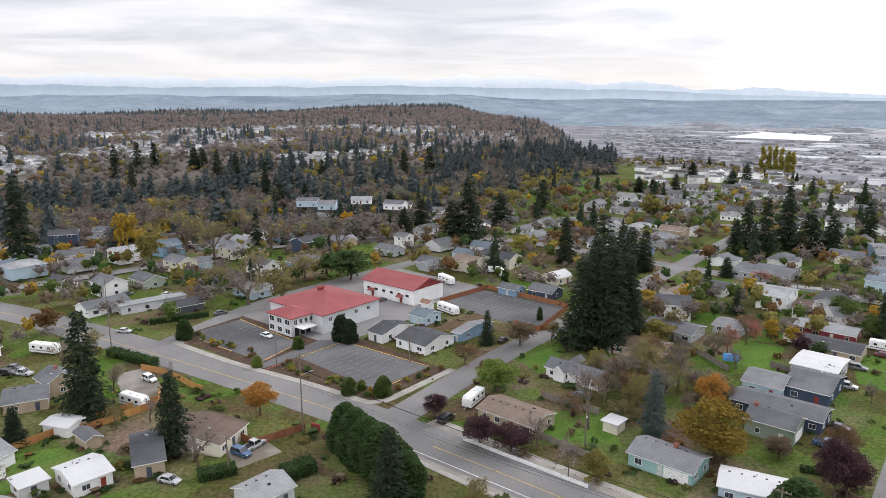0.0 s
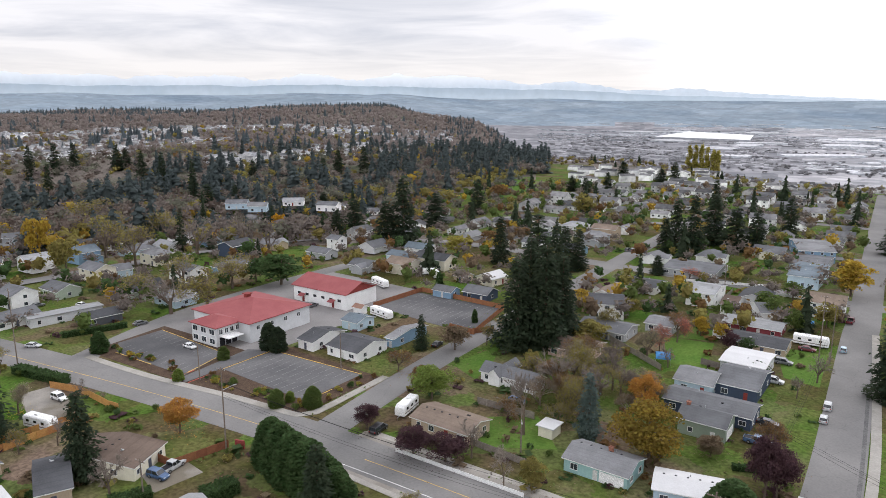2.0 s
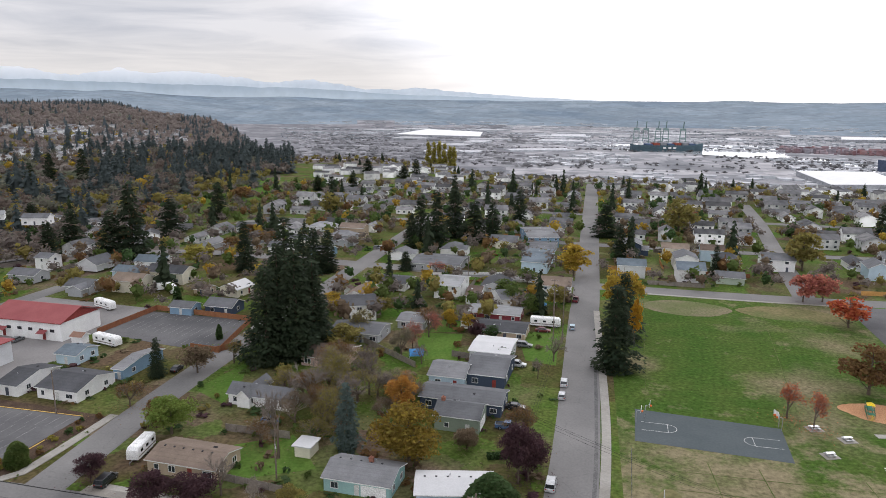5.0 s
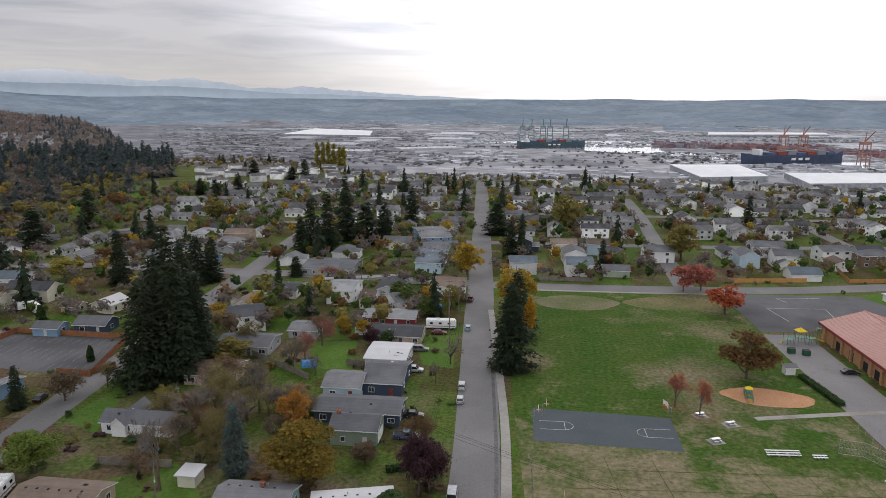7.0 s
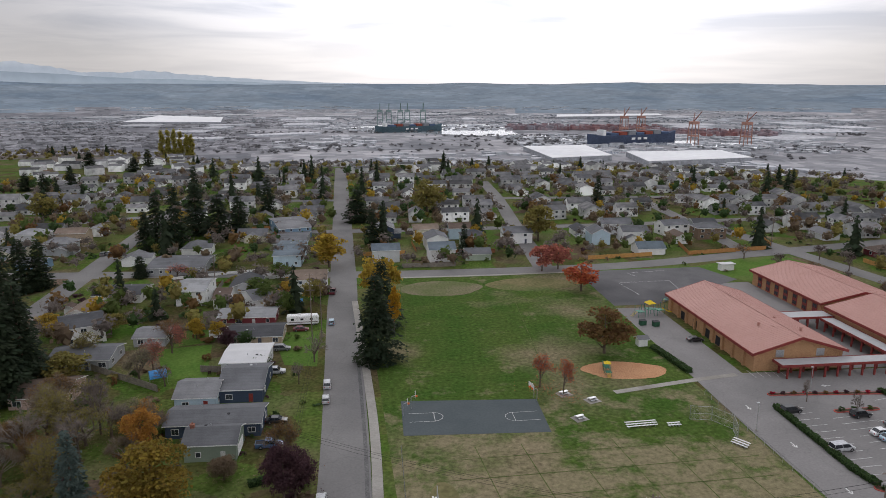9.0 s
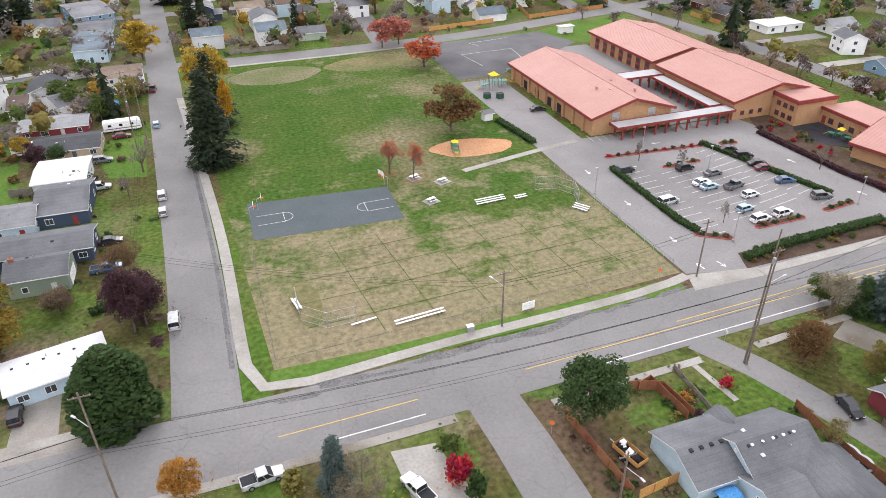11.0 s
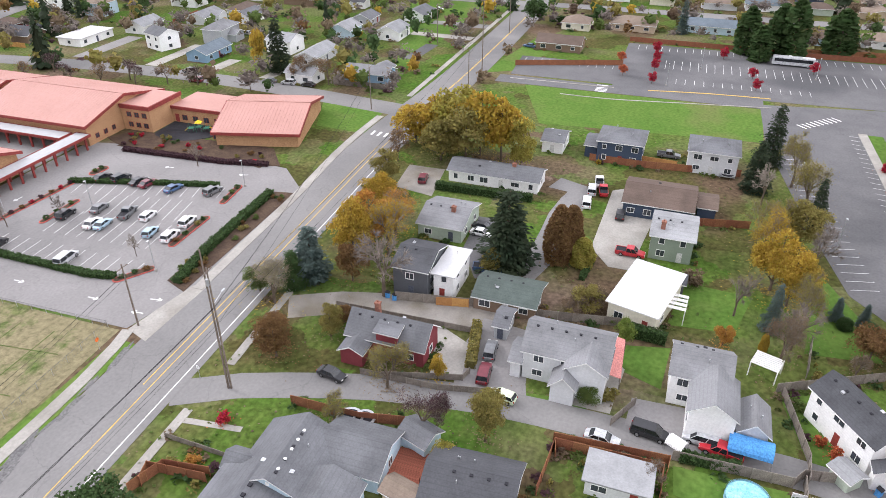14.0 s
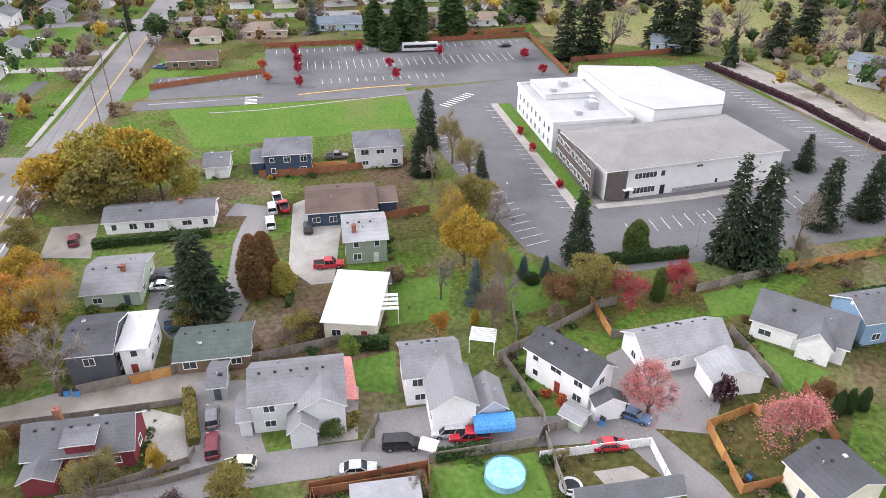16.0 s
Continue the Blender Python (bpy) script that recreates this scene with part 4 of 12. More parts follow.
def limb_geo(rng, height, spread, crown_base, limbs, r0):
    g = Geo()
    lean = Vector((rng.uniform(-0.03, 0.03), rng.uniform(-0.03, 0.03), 0)) * height
    top = Vector((0, 0, height * 0.82)) + lean
    mid = Vector((0, 0, crown_base)) + lean * 0.4
    g.tube((0, 0, -0.1), mid, r0, r0 * 0.72, 8)
    g.tube(mid, top, r0 * 0.72, r0 * 0.12, 6)
    for i in range(limbs):
        t = rng.uniform(0, 0.85)
        p = mid.lerp(top, t)
        a = i * 2.4 + rng.uniform(-0.4, 0.4)
        reach = spread * (1 - t * 0.6) * rng.uniform(0.6, 0.95)
        q = p + Vector((math.cos(a) * reach, math.sin(a) * reach, reach * rng.uniform(0.35, 0.9)))
        k = p.lerp(q, 0.5) + Vector((0, 0, reach * 0.08))
        g.tube(p, k, r0 * 0.34 * (1 - t * 0.5), r0 * 0.2, 5)
        g.tube(k, q, r0 * 0.2, r0 * 0.05, 5)
    return g


def make_leafy(colour, seed, squash=1.0, count=2500, leaf=0.024, gaps=1.0, base=0.07, limbs=9):
    """A unit-tall broadleaf tree: trunk with limbs, and a crown of overlapping leafy lobes with hollows between them."""
    rng = np.random.default_rng(seed)
    t = limb_geo(rng, 1.0, 0.34 * squash, base, limbs, 0.026)
    nl = 32
    d = rng.normal(size=(nl, 3))
    d /= np.linalg.norm(d, axis=1)[:, None]
    lobe = d * rng.uniform(0.15, 1.0, (nl, 1)) ** 0.45 * [0.28 * squash, 0.28 * squash, 0.33]
    lobe[:, 2] += base + (1 - base) * 0.48
    lobe[:, :2] *= 1.0 - 0.3 * np.clip((lobe[:, 2:3] - 0.62) / 0.38, 0, 1)
    size = rng.uniform(0.09, 0.16, nl) * (1.05 - 0.25 * np.clip((lobe[:, 2] - 0.6) / 0.4, 0, 1))
    pick = rng.integers(0, nl, count)
    e = rng.normal(size=(count, 3))
    e /= np.linalg.norm(e, axis=1)[:, None]
    e[:, 2] = np.where(e[:, 2] < -0.3, -e[:, 2] * 0.6, e[:, 2])
    pts = lobe[pick] + e * (size[pick] * rng.uniform(0.45, 1.12, count) ** 0.6)[:, None] * [1.0, 1.0, 0.82] * gaps
    pts[:, 2] = np.clip(pts[:, 2], base * 0.55, 1.0)
    v, f = quads(pts, leaf, rng)
    return t.mesh("trunk", M_BARK), np_mesh("crown", v, f, leaf_mat(colour))


def make_conifer(colour, seed, width=0.2, layers=26, base=0.06, ragged=0.3, power=0.8):
    """A unit-tall conifer: ragged whorls of drooping boughs, each a spray of small needle fans."""
    rng = np.random.default_rng(seed)
    t = Geo().tube((0, 0, -0.02), (0, 0, 0.97), 0.018, 0.003, 7)
    cs, us, vs = [], [], []
    lean = rng.uniform(0.85, 1.1, 9)
    for k in range(layers):
        u = k / layers
        r = width * (1 - u) ** power * rng.uniform(1 - ragged, 1 + ragged * 0.3) * min(1.0, 0.72 + u * 2.2) + 0.012
        nb = 6 + int(5 * (1 - u))
        a0 = rng.uniform(0, 6.28)
        for b in range(nb):
            a = a0 + 6.283 * b / nb + rng.normal() * 0.22
            L = r * rng.uniform(0.62, 1.18) * lean[int(a * 1.43) % 9]
            zb = base + (1 - base) * (u + rng.uniform(-0.7, 0.7) / layers)
            ca, sa = math.cos(a), math.sin(a)
            m = max(5, int((7 + L / 0.0085) * (26 / layers) ** 0.3))
            q = rng.uniform(0.06, 1.0, m) ** 0.7
            lat = rng.normal(size=m) * (0.034 * (1.25 - q) + 0.008)
            x, y = ca * L * q - sa * lat, sa * L * q + ca * lat
            z = zb + 0.05 * L * q - 0.36 * L * q * q - 0.45 * np.abs(lat) + rng.normal(size=m) * 0.0045
            turn = a + np.sign(lat) * rng.uniform(0.2, 0.9, m)
            dip = rng.uniform(-0.75, -0.05, m)
            cs.append(np.stack([x, y, z], 1))
            us.append(np.stack([np.cos(turn) * np.cos(dip), np.sin(turn) * np.cos(dip), np.sin(dip)], 1))
            roll = rng.uniform(-0.7, 0.7, m)
            vs.append(np.stack([-np.sin(turn) * np.cos(roll), np.cos(turn) * np.cos(roll), np.sin(roll)], 1))
    c, u, v = np.concatenate(cs), np.concatenate(us), np.concatenate(vs)
    n = len(c)
    s = rng.uniform(0.7, 1.25, (n, 1)) * (26 / layers) ** 0.5
    u, v = u * s * 0.0215, v * s * 0.0095
    verts = np.stack([c - u * 0.5 - v * 0.6, c + u * 0.25 - v, c + u, c + u * 0.1 + v], 1).reshape(-1, 3)
    verts[:, 2] = np.clip(verts[:, 2], 0.01, 1.0)
    return t.mesh("trunk", M_BARK), np_mesh("crown", verts, np.arange(4 * n).reshape(n, 4), leaf_mat(colour))


def make_bare(seed, colour=None, count=0, spread=0.42, fan=16, leaf=0.0125):
    """A leafless tree: forking limbs and a haze of fine twigs; some last leaves where a colour is given."""
    rng = np.random.default_rng(seed)
    t, tw = Geo(), Geo()
    tips = []

    def grow(p, d, length, r, depth):
        q = p + d * length
        (t if depth < 2 else tw).tube(p, q, r, r * 0.6, 5 if depth < 2 else 3, caps=False)
        if depth >= 3:
            tips.append((q, d))
            return
        for _ in range(4):
            axis = Vector(rng.normal(size=3))
            nd = (d + axis.normalized() * (0.85 if depth else 0.75) + Vector((0, 0, 0.12))).normalized()
            grow(q - d * length * rng.uniform(0, 0.5), nd, length * rng.uniform(0.62, 0.9), r * 0.52, depth + 1)
    grow(Vector((0, 0, -0.02)), Vector((0, 0, 1)), 0.22, 0.022, 0)
    zs = max(p.z for p, d in tips) * 1.08
    k = spread / (max(max(abs(p.x), abs(p.y)) for p, d in tips) * 1.1)
    sq = lambda p: Vector((p.x * k, p.y * k, p.z / zs if p.z > 0 else p.z))
    for g in (t, tw):
        g.v = [sq(p) for p in g.v]
    # twig sprays: slivers fanning out from every tip
    for p, d in tips:
        a = sq(p)
        for _ in range(fan):
            e = (d + Vector(rng.normal(size=3)) * 0.8).normalized() * rng.uniform(0.05, 0.12)
            side = e.cross(Vector(rng.normal(size=3))).normalized() * rng.uniform(0.0026, 0.0048) * (16 / fan) ** 0.5
            o = a - d * rng.uniform(0, 0.05)
            tw.add([o - side, o + side, o + e], [(0, 1, 2)])
    tm = t.mesh("trunk", M_BARK)
    nb = len(tw.f)
    if colour and count:
        tp = np.array([tuple(sq(p)) for p, d in tips])
        pts = tp[rng.integers(0, len(tp), count)] + rng.normal(size=(count, 3)) * 0.045
        v, f = quads(pts, leaf, rng)
        k0 = len(tw.v)
        tw.v += [Vector(q) for q in v]
        tw.f += [tuple(int(i) + k0 for i in q) for q in f]
    wm = tw.mesh("crown", M_TWIG)
    if colour and count:
        wm.materials.append(leaf_mat(colour))
        for p in list(wm.polygons)[nb:]:
            p.material_index = 1
    return tm, wm


def make_poplar(colour, seed):
    """A tall narrow tree: upright limbs, loose leafy tufts, an uneven top."""
    rng = np.random.default_rng(seed)
    t = limb_geo(rng, 1.0, 0.08, 0.1, 8, 0.014)
    n, tufts = 4200, 44
    tz = rng.uniform(0.10, 0.96, tufts)
    tr = 0.095 * np.minimum(1.0, tz * 5) * np.sqrt(1.02 - tz) * rng.uniform(0.3, 1.1, tufts)
    ta = rng.uniform(0, 6.283, tufts)
    k = rng.integers(0, tufts, n)
    p = np.stack([tr[k] * np.cos(ta[k]), tr[k] * np.sin(ta[k]), tz[k]], 1) + rng.normal(size=(n, 3)) * [0.026, 0.026, 0.035]
    v, f = quads(p, 0.0125, rng)
    return t.mesh("trunk", M_BARK), np_mesh("crown", v, f, leaf_mat(colour))


def make_cypress(colour, seed, width=0.16, n=3800, leaf=0.02):
    """A dense clipped or columnar evergreen, leafy to the ground."""
    rng = np.random.default_rng(seed)
    t = Geo().tube((0, 0, -0.02), (0, 0, 0.8), 0.02, 0.006, 6)
    z = rng.uniform(0.0, 1.0, n)
    prof = width * np.sqrt(np.clip(1 - (z * 0.98) ** 2.2, 0, 1)) * (0.85 + 0.15 * np.clip(z / 0.15, 0, 1))
    a = rng.uniform(0, 2 * math.pi, n)
    r = prof * np.where(z > 0.86, np.sqrt(rng.uniform(0, 1, n)), rng.uniform(0.72, 1.06, n)) * (1 + 0.10 * np.sin(a * 3 + z * 9))
    v, f = quads(np.stack([r * np.cos(a), r * np.sin(a), z * 0.97 + 0.015], 1), leaf, rng)
    return t.mesh("trunk", M_BARK), np_mesh("crown", v, f, leaf_mat(colour))


def make_shrub(colour, seed):
    rng = np.random.default_rng(seed)
    t = Geo()
    for i in range(5):
        a = i * 1.257
        t.tube((0, 0, -0.02), (0.3 * math.cos(a), 0.3 * math.sin(a), 0.6), 0.03, 0.012, 5)
    nc, per = 15, 30
    d = rng.normal(size=(nc, 3))
    d /= np.linalg.norm(d, axis=1)[:, None]
    cc = d * rng.uniform(0.25, 0.42, (nc, 1)) * [1.0, 1.0, 0.8] + [0, 0, 0.5]
    pts = (cc[:, None, :] + rng.normal(size=(nc, per, 3)) * 0.09).reshape(-1, 3)
    pts[:, 2] = np.abs(pts[:, 2])
    v, f = quads(pts, 0.068, rng)
    return t.mesh("trunk", M_BARK), np_mesh("crown", v, f, leaf_mat(colour))


TREE_TEXT = dict(leafy="broadleaf garden tree with %s autumn leaves", conifer="tall %s conifer with drooping boughs", bare="bare grey-brown broadleaf tree with fine twigs", sparse="half-bare garden tree with a few %s leaves",
                 poplar="slender %s poplar tree in a row", cypress="dense columnar %s evergreen tree", shrub="rounded %s garden shrub in a bed")


STANDING = []


def tree(kind, colour, x, y, height, width=None, seed=0, z=None, name="", label=""):
    """A tree or shrub of a kind, scaled to its height and crown width."""
    variant = (int(abs(x) * 3 + abs(y)) + seed) % (3 if kind in ("leafy", "bare", "conifer") else 2)
    far = math.hypot(x, y)
    fine = 2 if far < (240 if kind == "conifer" else 175) or label != "" else 1 if far < (340 if kind == "conifer" else 260) else 0
    key = (kind, colour, variant, fine)
    natural = {"leafy": 0.80, "conifer": 0.42, "bare": 0.95, "sparse": 0.9, "poplar": 0.20, "cypress": 0.32, "shrub": 1.0}[kind]
    width = width or natural * height
    k = width / natural
    if z is None:
        z = land(x, y) if math.hypot(x, y) > 330 else 0.0
    m = pose(x, y, z, 0, 0, (x * 37 + y * 91) % 360) @ Matrix.Diagonal((k, k, height, 1))
    if key not in PROTO:
        s = variant * 17 + len(PROTO) * 3 + 5
        made = {"leafy": lambda: make_leafy(colour, s, count=(1300, 2800, 7200)[fine], leaf=(0.028, 0.0195, 0.0125)[fine]), "conifer": lambda: make_conifer(colour, s, layers=(17, 21, 27)[fine]), "bare": lambda: make_bare(s, fan=(6, 12, 22)[fine]), "sparse": lambda: make_bare(s, colour, (900, 2400, 6500)[fine], fan=(6, 14, 26)[fine], leaf=(0.014, 0.0105, 0.0075)[fine]),
                "poplar": lambda: make_poplar(colour, s), "cypress": lambda: make_cypress(colour, s, n=(900, 2200, 8000)[fine], leaf=(0.036, 0.025, 0.0135)[fine]), "shrub": lambda: make_shrub(colour, s)}[kind]()
        PROTO[key] = made
    tm, cm = PROTO[key]
    STANDING.append((colour, x, y, width))
    word = {"oldgold": "dull golden", "fir": "dark green", "spruce": "blue-green", "dark": "dark green", "yellowgreen": "yellow-green", "brightgold": "bright golden", "pinkred": "pinkish red", "pink": "pink-red", "fade": "faded yellow"}.get(colour, colour or "")
    text = label or (TREE_TEXT[kind] % word if "%s" in TREE_TEXT[kind] else TREE_TEXT[kind])
    if kind == "shrub":
        ob = new("shrub", cm)
        ob.matrix_basis = m
        return tagged(ob, text, "shrub", "garden shrubs")
    ob = thing(name or ("shrub" if kind == "shrub" else "conifer_tree" if kind in ("conifer", "cypress") else "tree"), m, text, "shrub" if kind == "shrub" else "tree", "garden shrubs" if kind == "shrub" else "trees of the neighbourhood")
    part("trunk", tm, None, ob)
    part("crown", cm, None, ob)
    return ob


def hedge(x0, y0, x1, y1, height=1.6, width=1.2, colour="dark", label="clipped dark green garden hedge"):
    L = math.hypot(x1 - x0, y1 - y0)
    rng = np.random.default_rng(int(abs(x0 * 7 + y0)))
    n = int(min(2600, 55 * L * (height + width) / 2))
    u = rng.uniform(-L / 2, L / 2, n)
    side = rng.uniform(0, 1, n)
    hp = height * (1 + 0.06 * np.sin(u * 1.7))
    yy = np.where(side < 0.3, -width / 2, np.where(side < 0.6, width / 2, rng.uniform(-width / 2, width / 2, n))) * rng.uniform(0.85, 1.08, n)
    zz = np.where(side < 0.6, rng.uniform(0.05, 1, n) * hp, hp * rng.uniform(0.9, 1.03, n))
    v, f = quads(np.stack([u, yy, zz], 1), 0.17, rng)
    ob = thing("hedge", pose((x0 + x1) / 2, (y0 + y1) / 2, 0, 0, 0, math.degrees(math.atan2(y1 - y0, x1 - x0))), label, "hedge")
    part("leaves", np_mesh("leaves", v, f, leaf_mat(colour)), None, ob)
    # filler box in darkened leaf colour, for the shaded inside of the hedge
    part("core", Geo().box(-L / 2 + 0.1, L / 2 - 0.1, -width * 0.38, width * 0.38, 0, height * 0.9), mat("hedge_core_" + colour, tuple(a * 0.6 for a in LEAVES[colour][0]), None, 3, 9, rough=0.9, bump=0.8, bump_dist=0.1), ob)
    return ob


# ---- fences, poles ----


FENCE_LINES = []


def fence(x0, y0, x1, y1, height=1.8, material=None, label="weathered grey board fence round a garden"):
    """Posts, rails and boards between two points."""
    material = material or M_FENCE
    FENCE_LINES.append((x0, y0, x1, y1))
    a, b = Vector((x0, y0, 0)), Vector((x1, y1, 0))
    L = (b - a).length
    ob = thing("fence", pose(x0, y0, 0, 0, 0, math.degrees(math.atan2(y1 - y0, x1 - x0))), label, "fence", "board fences")
    key = ("fence", round(height, 1), material.name)
    bays = max(1, round(L / 2.4))
    bay = L / bays
    if key not in SHARED:
        SHARED[key] = Geo().box(-0.05, 0.05, -0.05, 0.05, -0.05, height + 0.05).mesh("post", material)
    near = math.hypot((x0 + x1) / 2, (y0 + y1) / 2) < 175
    span = bay if near else L
    kb = ("bay", round(span, 2), round(height, 1), material.name)
    if kb not in SHARED:
        g = Geo()
        n = max(4, int(span / 0.30))
        rng = random.Random(3)
        front, back = [], []
        for i in range(n):
            h = height + rng.uniform(-0.03, 0.02)
            u0, u1 = span * i / n, span * (i + 1) / n
            for u, dy in ((u0, 0.02), (u0 + 0.02, 0.05), (u1 - 0.02, 0.05), (u1, 0.02)):
                front.append((u, dy, 0.04))
                front.append((u, dy, h))
        m = len(front) // 2
        f = [(2 * i, 2 * i + 2, 2 * i + 3, 2 * i + 1) for i in range(m - 1)]
        v = front + [(a, -0.01, c) for a, b, c in front]
        f += [(2 * m + 2 * i, 2 * m + 2 * i + 1, 2 * m + 2 * i + 3, 2 * m + 2 * i + 2) for i in range(m - 1)]
        f += [(2 * i + 1, 2 * i + 3, 2 * m + 2 * i + 3, 2 * m + 2 * i + 1) for i in range(m - 1)]
        SHARED[kb] = g.add(v, f).mesh("fence_panel", material)
    if near:
        for i in range(bays + 1):
            part("post", SHARED[key], None, ob, m=pose(bay * i, -0.06, 0))
        for i in range(bays):
            part("fence_panel", SHARED[kb], None, ob, m=pose(bay * i, 0, 0))
    else:
        part("fence_panel", SHARED[kb], None, ob)
    return ob


M_CHAIN = mat("dark_chain_link", (0.10, 0.105, 0.10), (0.13, 0.135, 0.13), 2, 8, rough=0.6, bump=0)


def chain_fence(pts, height=1.8, label="dark chain-link fence along the field"):
    ob = thing("chain_link_fence", Matrix(), label, "fence")
    key = ("cpost", height)
    if key not in SHARED:
        SHARED[key] = Geo().tube((0, 0, -0.05), (0, 0, height), 0.04, 0.04, 6).mesh("post", M_GALV)
    rail, wire = Geo(), Geo()
    for (x0, y0), (x1, y1) in zip(pts, pts[1:]):
        L = math.hypot(x1 - x0, y1 - y0)
        n = max(1, round(L / 3.0))
        for i in range(n):
            t = i / n
            part("post", SHARED[key], None, ob, m=pose(x0 + (x1 - x0) * t, y0 + (y1 - y0) * t, 0))
        rail.tube((x0, y0, height), (x1, y1, height), 0.03, 0.03, 5)
        k = int(L / 0.35)
        for i in range(k):
            t0, t1 = i / k, (i + 1) / k
            p, q = (x0 + (x1 - x0) * t0, y0 + (y1 - y0) * t0), (x0 + (x1 - x0) * t1, y0 + (y1 - y0) * t1)
            wire.tube((*p, 0.05), (*q, height), 0.006, 0.006, 3, caps=False)
            wire.tube((*p, height), (*q, 0.05), 0.006, 0.006, 3, caps=False)
    part("post", SHARED[key], None, ob, m=pose(pts[-1][0], pts[-1][1], 0))
    part("rail", rail, M_CHAIN, ob)
    part("wire_mesh", wire, M_CHAIN, ob, "woven wire mesh")
    return ob


POLES = []


def utility_pole(x, y, height=12.0, along=0.0, arm=True, lamp=None, transformer=False, label="weathered wooden utility pole with crossarm"):
    ob = thing("utility_pole", pose(x, y, 0, 0, 0, along), label, "utility pole", "utility poles")
    part("pole", Geo().tube((0, 0, -0.2), (0, 0, height), 0.17, 0.11, 9), M_POLE, ob)
    if arm:
        part("crossarm", Geo().box(-0.06, 0.06, -1.2, 1.2, height - 0.75, height - 0.62), M_POLE, ob)
        for dy in (-1.1, -0.5, 0.5, 1.1):
            part("insulator", Geo().tube((0, dy, height - 0.62), (0, dy, height - 0.42), 0.05, 0.03, 6), M_GALV, ob)
    if transformer:
        part("transformer", Geo().tube((0, 0.38, height - 2.6), (0, 0.38, height - 1.6), 0.24, 0.24, 10), M_GALV, ob)
    if lamp is not None:
        g = Geo().tube((0, 0, height * 0.72), (math.cos(radians(lamp)) * 2.4, math.sin(radians(lamp)) * 2.4, height * 0.72 + 0.5), 0.05, 0.04, 6)
        part("lamp_arm", g, M_GALV, ob)
        c, s = math.cos(radians(lamp)), math.sin(radians(lamp))
        part("lamp_head", Geo().box(-0.35, 0.35, -0.13, 0.13, -0.08, 0.06), M_GALV, ob, m=pose(c * 2.7, s * 2.7, height * 0.72 + 0.5, 0, 0, lamp))
    POLES.append((x, y, height, along))
    return ob


def lamp_post(x, y, height=6.0, label="grey steel parking-lot lamp post"):
    ob = thing("street_lamp", pose(x, y, 0), label, "street lamp", "lamp posts")
    part("pole", Geo().tube((0, 0, 0), (0, 0, height), 0.08, 0.06, 8), M_GALV, ob)
    part("lamp_head", Geo().box(-0.5, 0.1, -0.16, 0.16, height - 0.08, height + 0.06), M_GALV, ob)
    part("footing", Geo().tube((0, 0, -0.02), (0, 0, 0.5), 0.25, 0.25, 10), M_CONC, ob)
    return ob


def wires(a, b, offsets, sag=0.8, name="power_line"):
    """Sagging cables between two poles."""
    ob = thing(name, Matrix(), "black overhead cables slung between poles", "cable", "overhead cables")
    (ax, ay, ah, al), (bx, by, bh, bl) = a, b
    for dy, dz in offsets:
        g = Geo()
        pa = Vector((ax - math.sin(radians(al)) * dy, ay + math.cos(radians(al)) * dy, ah + dz))
        pb = Vector((bx - math.sin(radians(bl)) * dy, by + math.cos(radians(bl)) * dy, bh + dz))
        n = 10
        pts = [pa.lerp(pb, i / n) - Vector((0, 0, sag * 4 * (i / n) * (1 - i / n))) for i in range(n + 1)]
        side = Vector((-(pb - pa).y, (pb - pa).x, 0)).normalized() * 0.022
        up = Vector((0, 0, 0.022))
        v = [p + o for p in pts for o in (side, up, -side, -up)]
        g.add(v, [(4 * i + k, 4 * i + (k + 1) % 4, 4 * i + 4 + (k + 1) % 4, 4 * i + 4 + k) for i in range(n) for k in range(4)])
        part("cable", g, M_RUBBER, ob)
    return ob


# ---- harbour: water, sheds, ships, cranes ----
HARBOUR_Z = -56.0


def water_sheet(pts):
    if sum(a[0] * b[1] - b[0] * a[1] for a, b in zip(pts, pts[1:] + pts[:1])) < 0:
        pts = pts[::-1]
    solid("water", Geo().slab([(x, y, HARBOUR_Z + 1.2) for x, y in pts], 1.0), M_WATER, "pale grey harbour water between quays", "water", kind="structure")


def quay_shed(pts, h=9.0):
    if sum(a[0] * b[1] - b[0] * a[1] for a, b in zip(pts, pts[1:] + pts[:1])) < 0:
        pts = pts[::-1]
    ob = thing("warehouse", Matrix(), "huge flat white-roofed warehouse in the valley", "warehouse", "valley warehouses")
    part("wall", Geo().slab([(x, y, HARBOUR_Z + h) for x, y in pts], h + 0.5), mat("shed_wall", (0.30, 0.31, 0.33), (0.36, 0.37, 0.39), 0.02, 0.2, space="World", bump=0), ob)
    part("roof", Geo().slab([(x, y, HARBOUR_Z + h + 0.8) for x, y in pts], 0.7), mat("shed_roof", (0.80, 0.80, 0.80), (0.72, 0.72, 0.73), 0.012, 0.1, space="World", bump=0, grit=0.06), ob)


